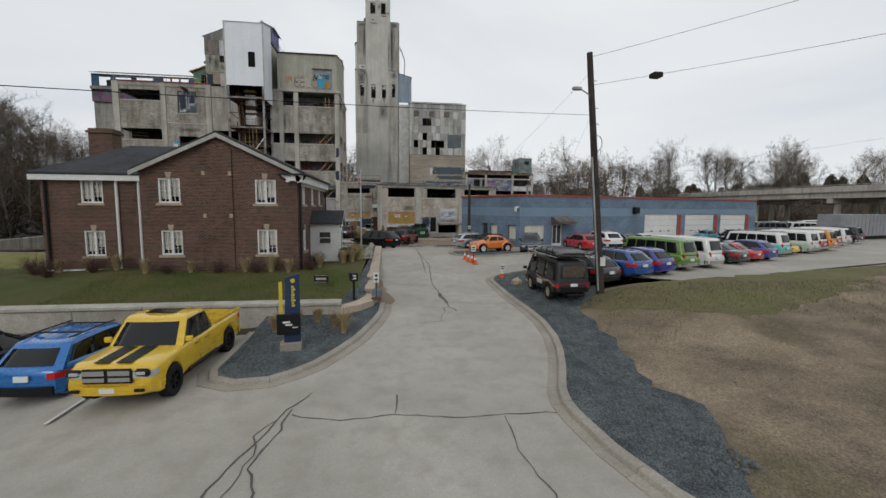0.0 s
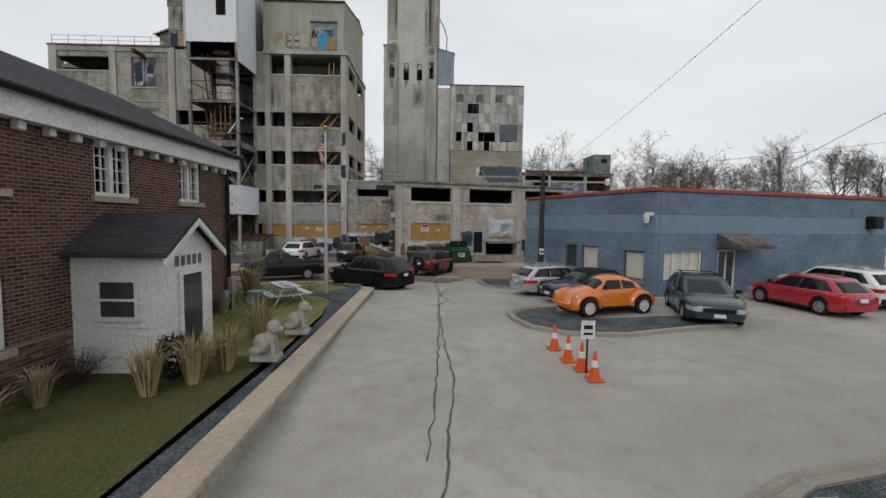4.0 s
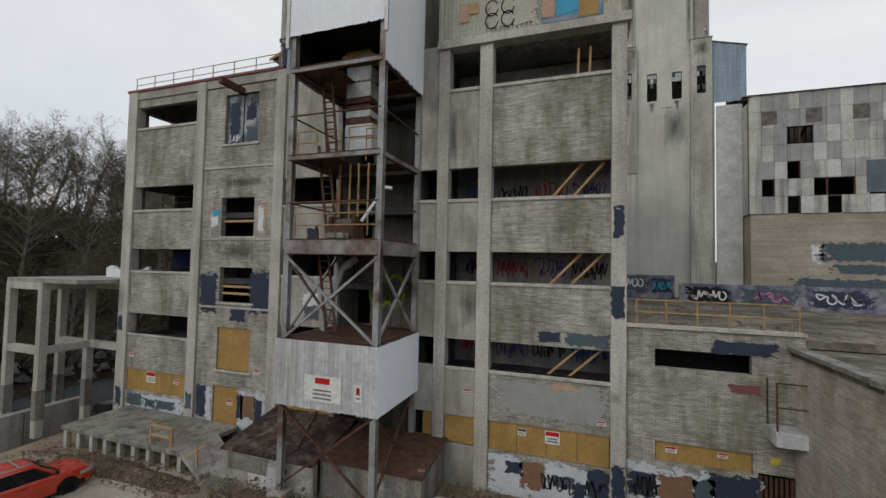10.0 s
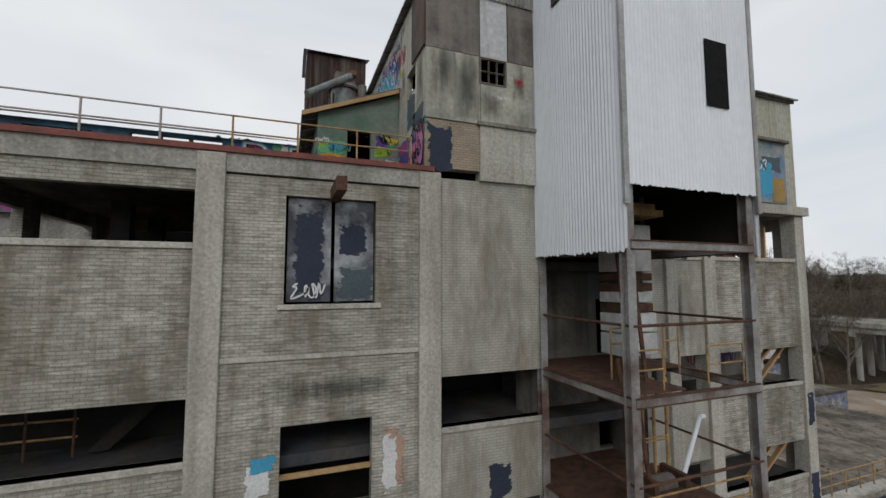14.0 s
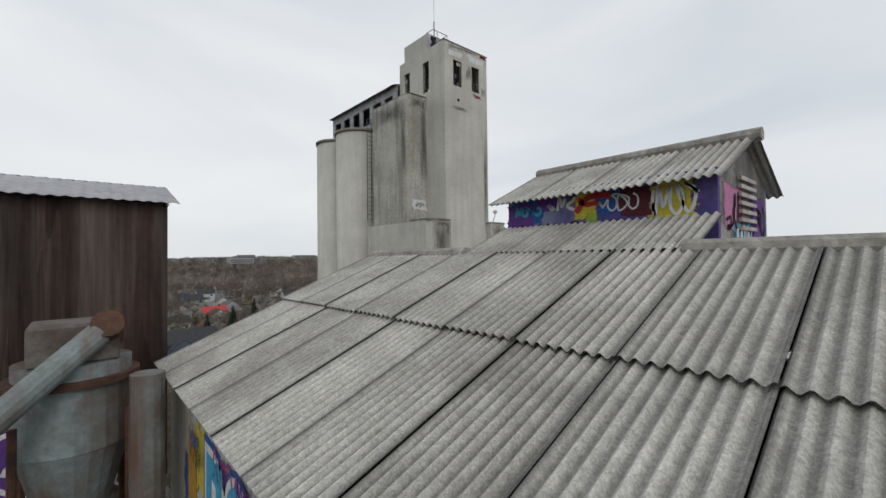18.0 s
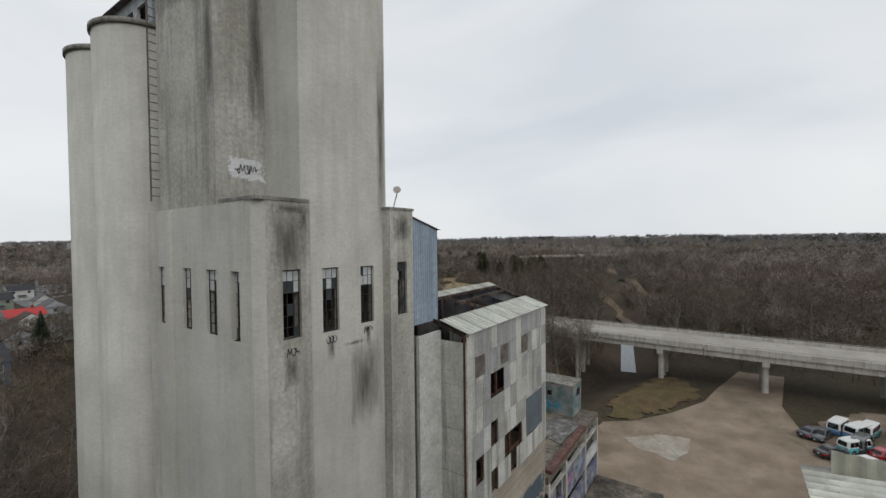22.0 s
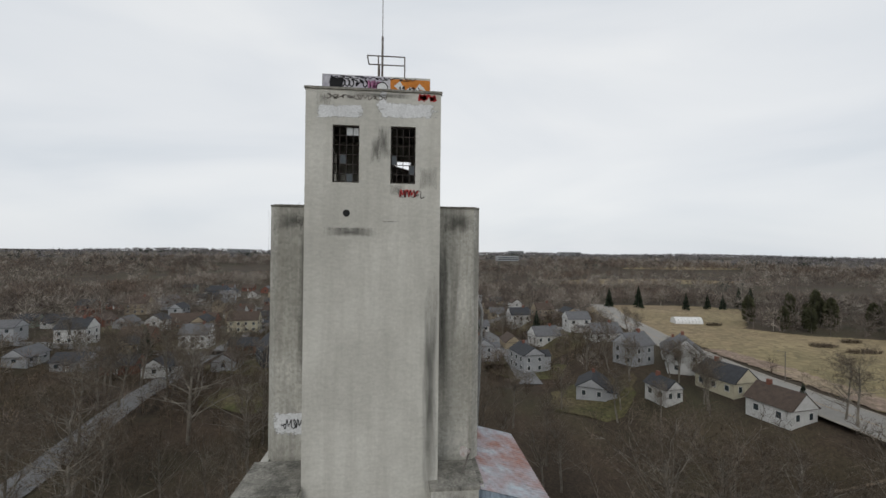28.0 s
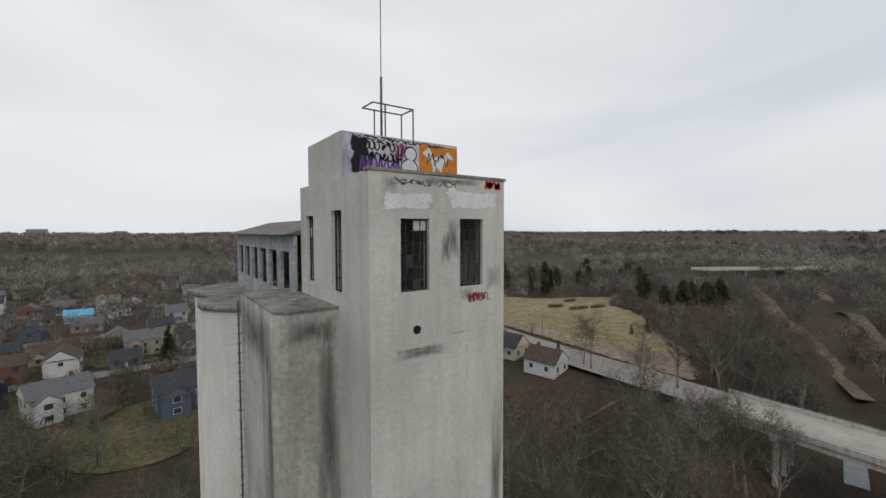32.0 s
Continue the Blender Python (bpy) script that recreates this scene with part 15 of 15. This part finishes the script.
scrawl(tower, TF, 0.05, 43.32, 0.7, 0.3, RED_P, 4, 4, 0.05, 0.014)
scrawl(tower, TF, 0.1, 43.3, 1.1, 0.3, BLACK_P, 5, 6, 0.02, 0.016)
scrawl(tower, TF, -1.9, 46.85, 2.4, 0.2, STEEL, 6, 9, 0.03, 0.012)
patch(tower, TS, 1.15, 33.95, 1.5, 0.85, SNOW_P, 11, 0.14, 0.006, 5.0)
scrawl(tower, TS, 1.1, 33.95, 1.1, 0.42, BLACK_P, 12, 5, 0.035, 0.014)
for m, u, v, w, h, c, sd in ((TS, 1.55, 39.6, 0.7, 6.2, MILDEW, 1), (TS, 1.1, 42.4, 1.6, 0.7, MILDEW, 2), (TE, 1.0, 42.4, 1.4, 0.8, MILDEW, 3), (TE, 0.3, 38.5, 0.45, 6.5, MILDEW, 4), (TF, -2.1, 41.85, 1.7, 0.3, MILDEW, 15), (TF, -0.9, 45.2, 0.4, 1.1, MILDEW, 16), (facing(-5.7, 97.4, -90), 4.6, 39.5, 0.7, 5.5, MILDEW, 17), (facing(-5.7, 97.4, -90), 2.6, 41.9, 5.0, 1.6, MILDEW, 14), (facing(0, 89.3), -4.0, 31.9, 0.35, 1.0, MILDEW, 5), (facing(0, 89.3), 1.8, 31.6, 1.4, 1.3, MILDEW, 6), (facing(0, 89.3), -4.6, 26.2, 0.6, 1.3, MILDEW, 7), (facing(0, 89.3), -4.55, 32.2, 1.6, 0.35, MILDEW, 8), (TF, -1.0, 26.4, 1.2, 0.16, MILDEW, 9), (TF, -0.1, 26.6, 0.35, 0.9, MILDEW, 10), (TF, -2.3, 26.5, 0.4, 1.1, MILDEW, 12), (TF, 0.9, 36.0, 0.5, 7.5, MILDEW, 13), (TF, -0.3, 24.5, 2.0, 3.5, MILDEW, 16), (facing(0, 89.3), -4.7, 30.9, 1.4, 2.2, MILDEW, 17)):
    patch(tower, m, u, v, w, h, c, sd + 300, 0.3, 0.005, 3.0, "run_off_stain")
for u, v, sd in ((-4.55, 26.85, 1), (-2.3, 26.8, 2), (-0.1, 26.85, 3)):
    scrawl(tower, facing(0, 89.3) if u < -4 else TF, u, v, 0.55, 0.35, BLACK_P, sd, 3, 0.035, 0.012)
# tower penthouse
PM = facing(0, 92.025)
patch(pt, PM, -3.0, 47.9, 0.55, 1.2, BLACK_P, 1, 0.35, 0.006, 2.2, "dark_figure", "black painted shape")
scrawl(pt, PM, -2.1, 48.25, 1.5, 0.35, BLACK_P, 2, 8, 0.05, 0.008)
scrawl(pt, PM, -2.1, 47.9, 1.4, 0.3, BLACK_P, 3, 7, 0.06, 0.010)
scrawl(pt, PM, -2.2, 47.6, 1.6, 0.6, VIOLET_P, 4, 5, 0.07, 0.008)
scrawl(pt, PM, -1.45, 48.15, 0.6, 0.5, PINK_P, 5, 4, 0.07, 0.012)
for u, v, s_ in ((-1.1, 48.1, 0.42), (-1.15, 47.6, 0.6)):
    shape(pt, PM, u, v, s_ + 0.08, s_ + 0.1, BLACK_P, 6, 0.05, 0.012, 2.0, "pale_shape")
    shape(pt, PM, u, v, s_, s_, SNOW_P, 6, 0.05, 0.016, 2.0, "pale_shape")
flat("winged_shape", [(-0.6, 48.2), (-0.35, 48.42), (-0.1, 48.05), (0.1, 48.2), (0.25, 48.05), (0.5, 48.35), (0.78, 48.05), (0.5, 48.1), (0.3, 47.85), (0.2, 47.55), (0.0, 47.75), (-0.15, 47.5), (-0.2, 47.85), (-0.4, 48.05)], PM, 0.006, SNOW_P, pt, "white painted winged shape")
scrawl(pt, PM, 0.05, 48.0, 0.9, 0.45, BLACK_P, 8, 5, 0.03, 0.012)
scrawl(pt, PM, -1.5, 48.48, 3.6, 0.12, BLACK_P, 9, 12, 0.03, 0.012)
# terrace walls behind the connecting wing
for m, u, v, w, c, sd in ((facing(0, 86.0), -4.6, 9.5, 2.6, SNOW_P, 1), (facing(0, 86.0), -2.0, 9.3, 1.6, CYAN_P, 2), (facing(0, 84.0), 1.0, 8.7, 3.0, SNOW_P, 3), (facing(0, 84.0), 5.0, 8.7, 3.4, PINK_P, 4), (facing(0, 84.0), 9.6, 8.7, 3.6, SNOW_P, 5), (facing(0, 84.0), 14.2, 8.7, 3.4, SKY_P, 6)):
    patch(join, m, u, v, w, 1.2, (BLACK_P, SLATE_P, NAVY_P)[sd % 3], sd + 400, 0.1, 0.006, 5.0)
    scrawl(join, m, u, v, w * 0.85, 0.8, c, sd + 20, 5, 0.12, 0.012)
PB = facing(0, NY0 + 0.1)
for u, v, w, h, c, sd in ((13.2, 12.4, 6.4, 1.5, SLATE_P, 1), (13.6, 11.0, 5.6, 0.8, SLATE_P, 2), (9.7, 12.2, 0.8, 1.6, SNOW_P, 3), (12.0, 9.6, 8.0, 1.2, SLATE_P, 4)):
    patch(panel, PB, u, v, w, h, c, sd + 500, 0.14, 0.006, 3.0)
for i in range(3):
    flat("louver", [(5.9 + i * 3.1, 23.2), (7.0 + i * 3.1, 23.2), (7.0 + i * 3.1, 24.4), (5.9 + i * 3.1, 24.4)], facing(0, NY0), 0.012, STEEL, panel, "dark louvred vent panel")
for u, v, sd in ((-0.4, 9.6, 1), (2.4, 9.7, 2)):
    scrawl(ruin, facing(20.0, RY), u + 2.5, v, 2.2, 0.9, PINK_P if sd == 1 else SKY_P, sd + 90, 5, 0.10, 0.012)
scrawl(hut, facing(29.0, 94.2, -90), 2.6, 13.2, 2.6, 0.9, CYAN_P, 93, 5, 0.10, 0.012)

# ---- single bricks near the corner of the house ----
BRICK_ONE = bpy.data.materials.new("single red brick")
BRICK_ONE.use_nodes = True
t_ = BRICK_ONE.node_tree
info = t_.nodes.new("ShaderNodeObjectInfo")
rb = ramp(t_, [(0.0, (0.055, 0.028, 0.023)), (0.45, (0.12, 0.058, 0.04)), (0.8, (0.19, 0.09, 0.058)), (1.0, (0.26, 0.14, 0.095))])
link(t_, info.outputs["Random"], rb.inputs["Fac"])
nb = node(t_, "ShaderNodeTexNoise", Scale=40.0, Detail=4.0)
mb_ = t_.nodes.new("ShaderNodeMix")
mb_.data_type, mb_.blend_type = "RGBA", "MULTIPLY"
mb_.inputs[0].default_value = 0.5
link(t_, rb.outputs["Color"], mb_.inputs[6])
link(t_, nb.outputs["Color"], mb_.inputs[7])
link(t_, mb_.outputs[2], t_.nodes["Principled BSDF"].inputs["Base Color"])
t_.nodes["Principled BSDF"].inputs["Roughness"].default_value = 0.9
MORTAR = mat("pale mortar bed", (0.25, 0.205, 0.17), (0.19, 0.155, 0.13), 0.95, scale=4, fine=30, bump=0.2)
part("mortar_bed", B((HX, HX + 0.006, 24.52, 28.3, 0.66, 2.0)), MORTAR, house)
bm = B((0, 0.016, -0.1, 0.1, 0, 0.061), bevel=0.004)
one = bpy.data.meshes.new("brick")
bm.to_mesh(one)
bm.free()
one.materials.append(BRICK_ONE)
rnd = random.Random(3)
for r_ in range(17):
    for k in range(17):
        o = new("brick", one)
        o.parent = house
        o.location = (HX + rnd.uniform(0.0, 0.003), 24.63 + k * 0.214 + (0.107 if r_ % 2 else 0.0), 0.67 + r_ * 0.076)
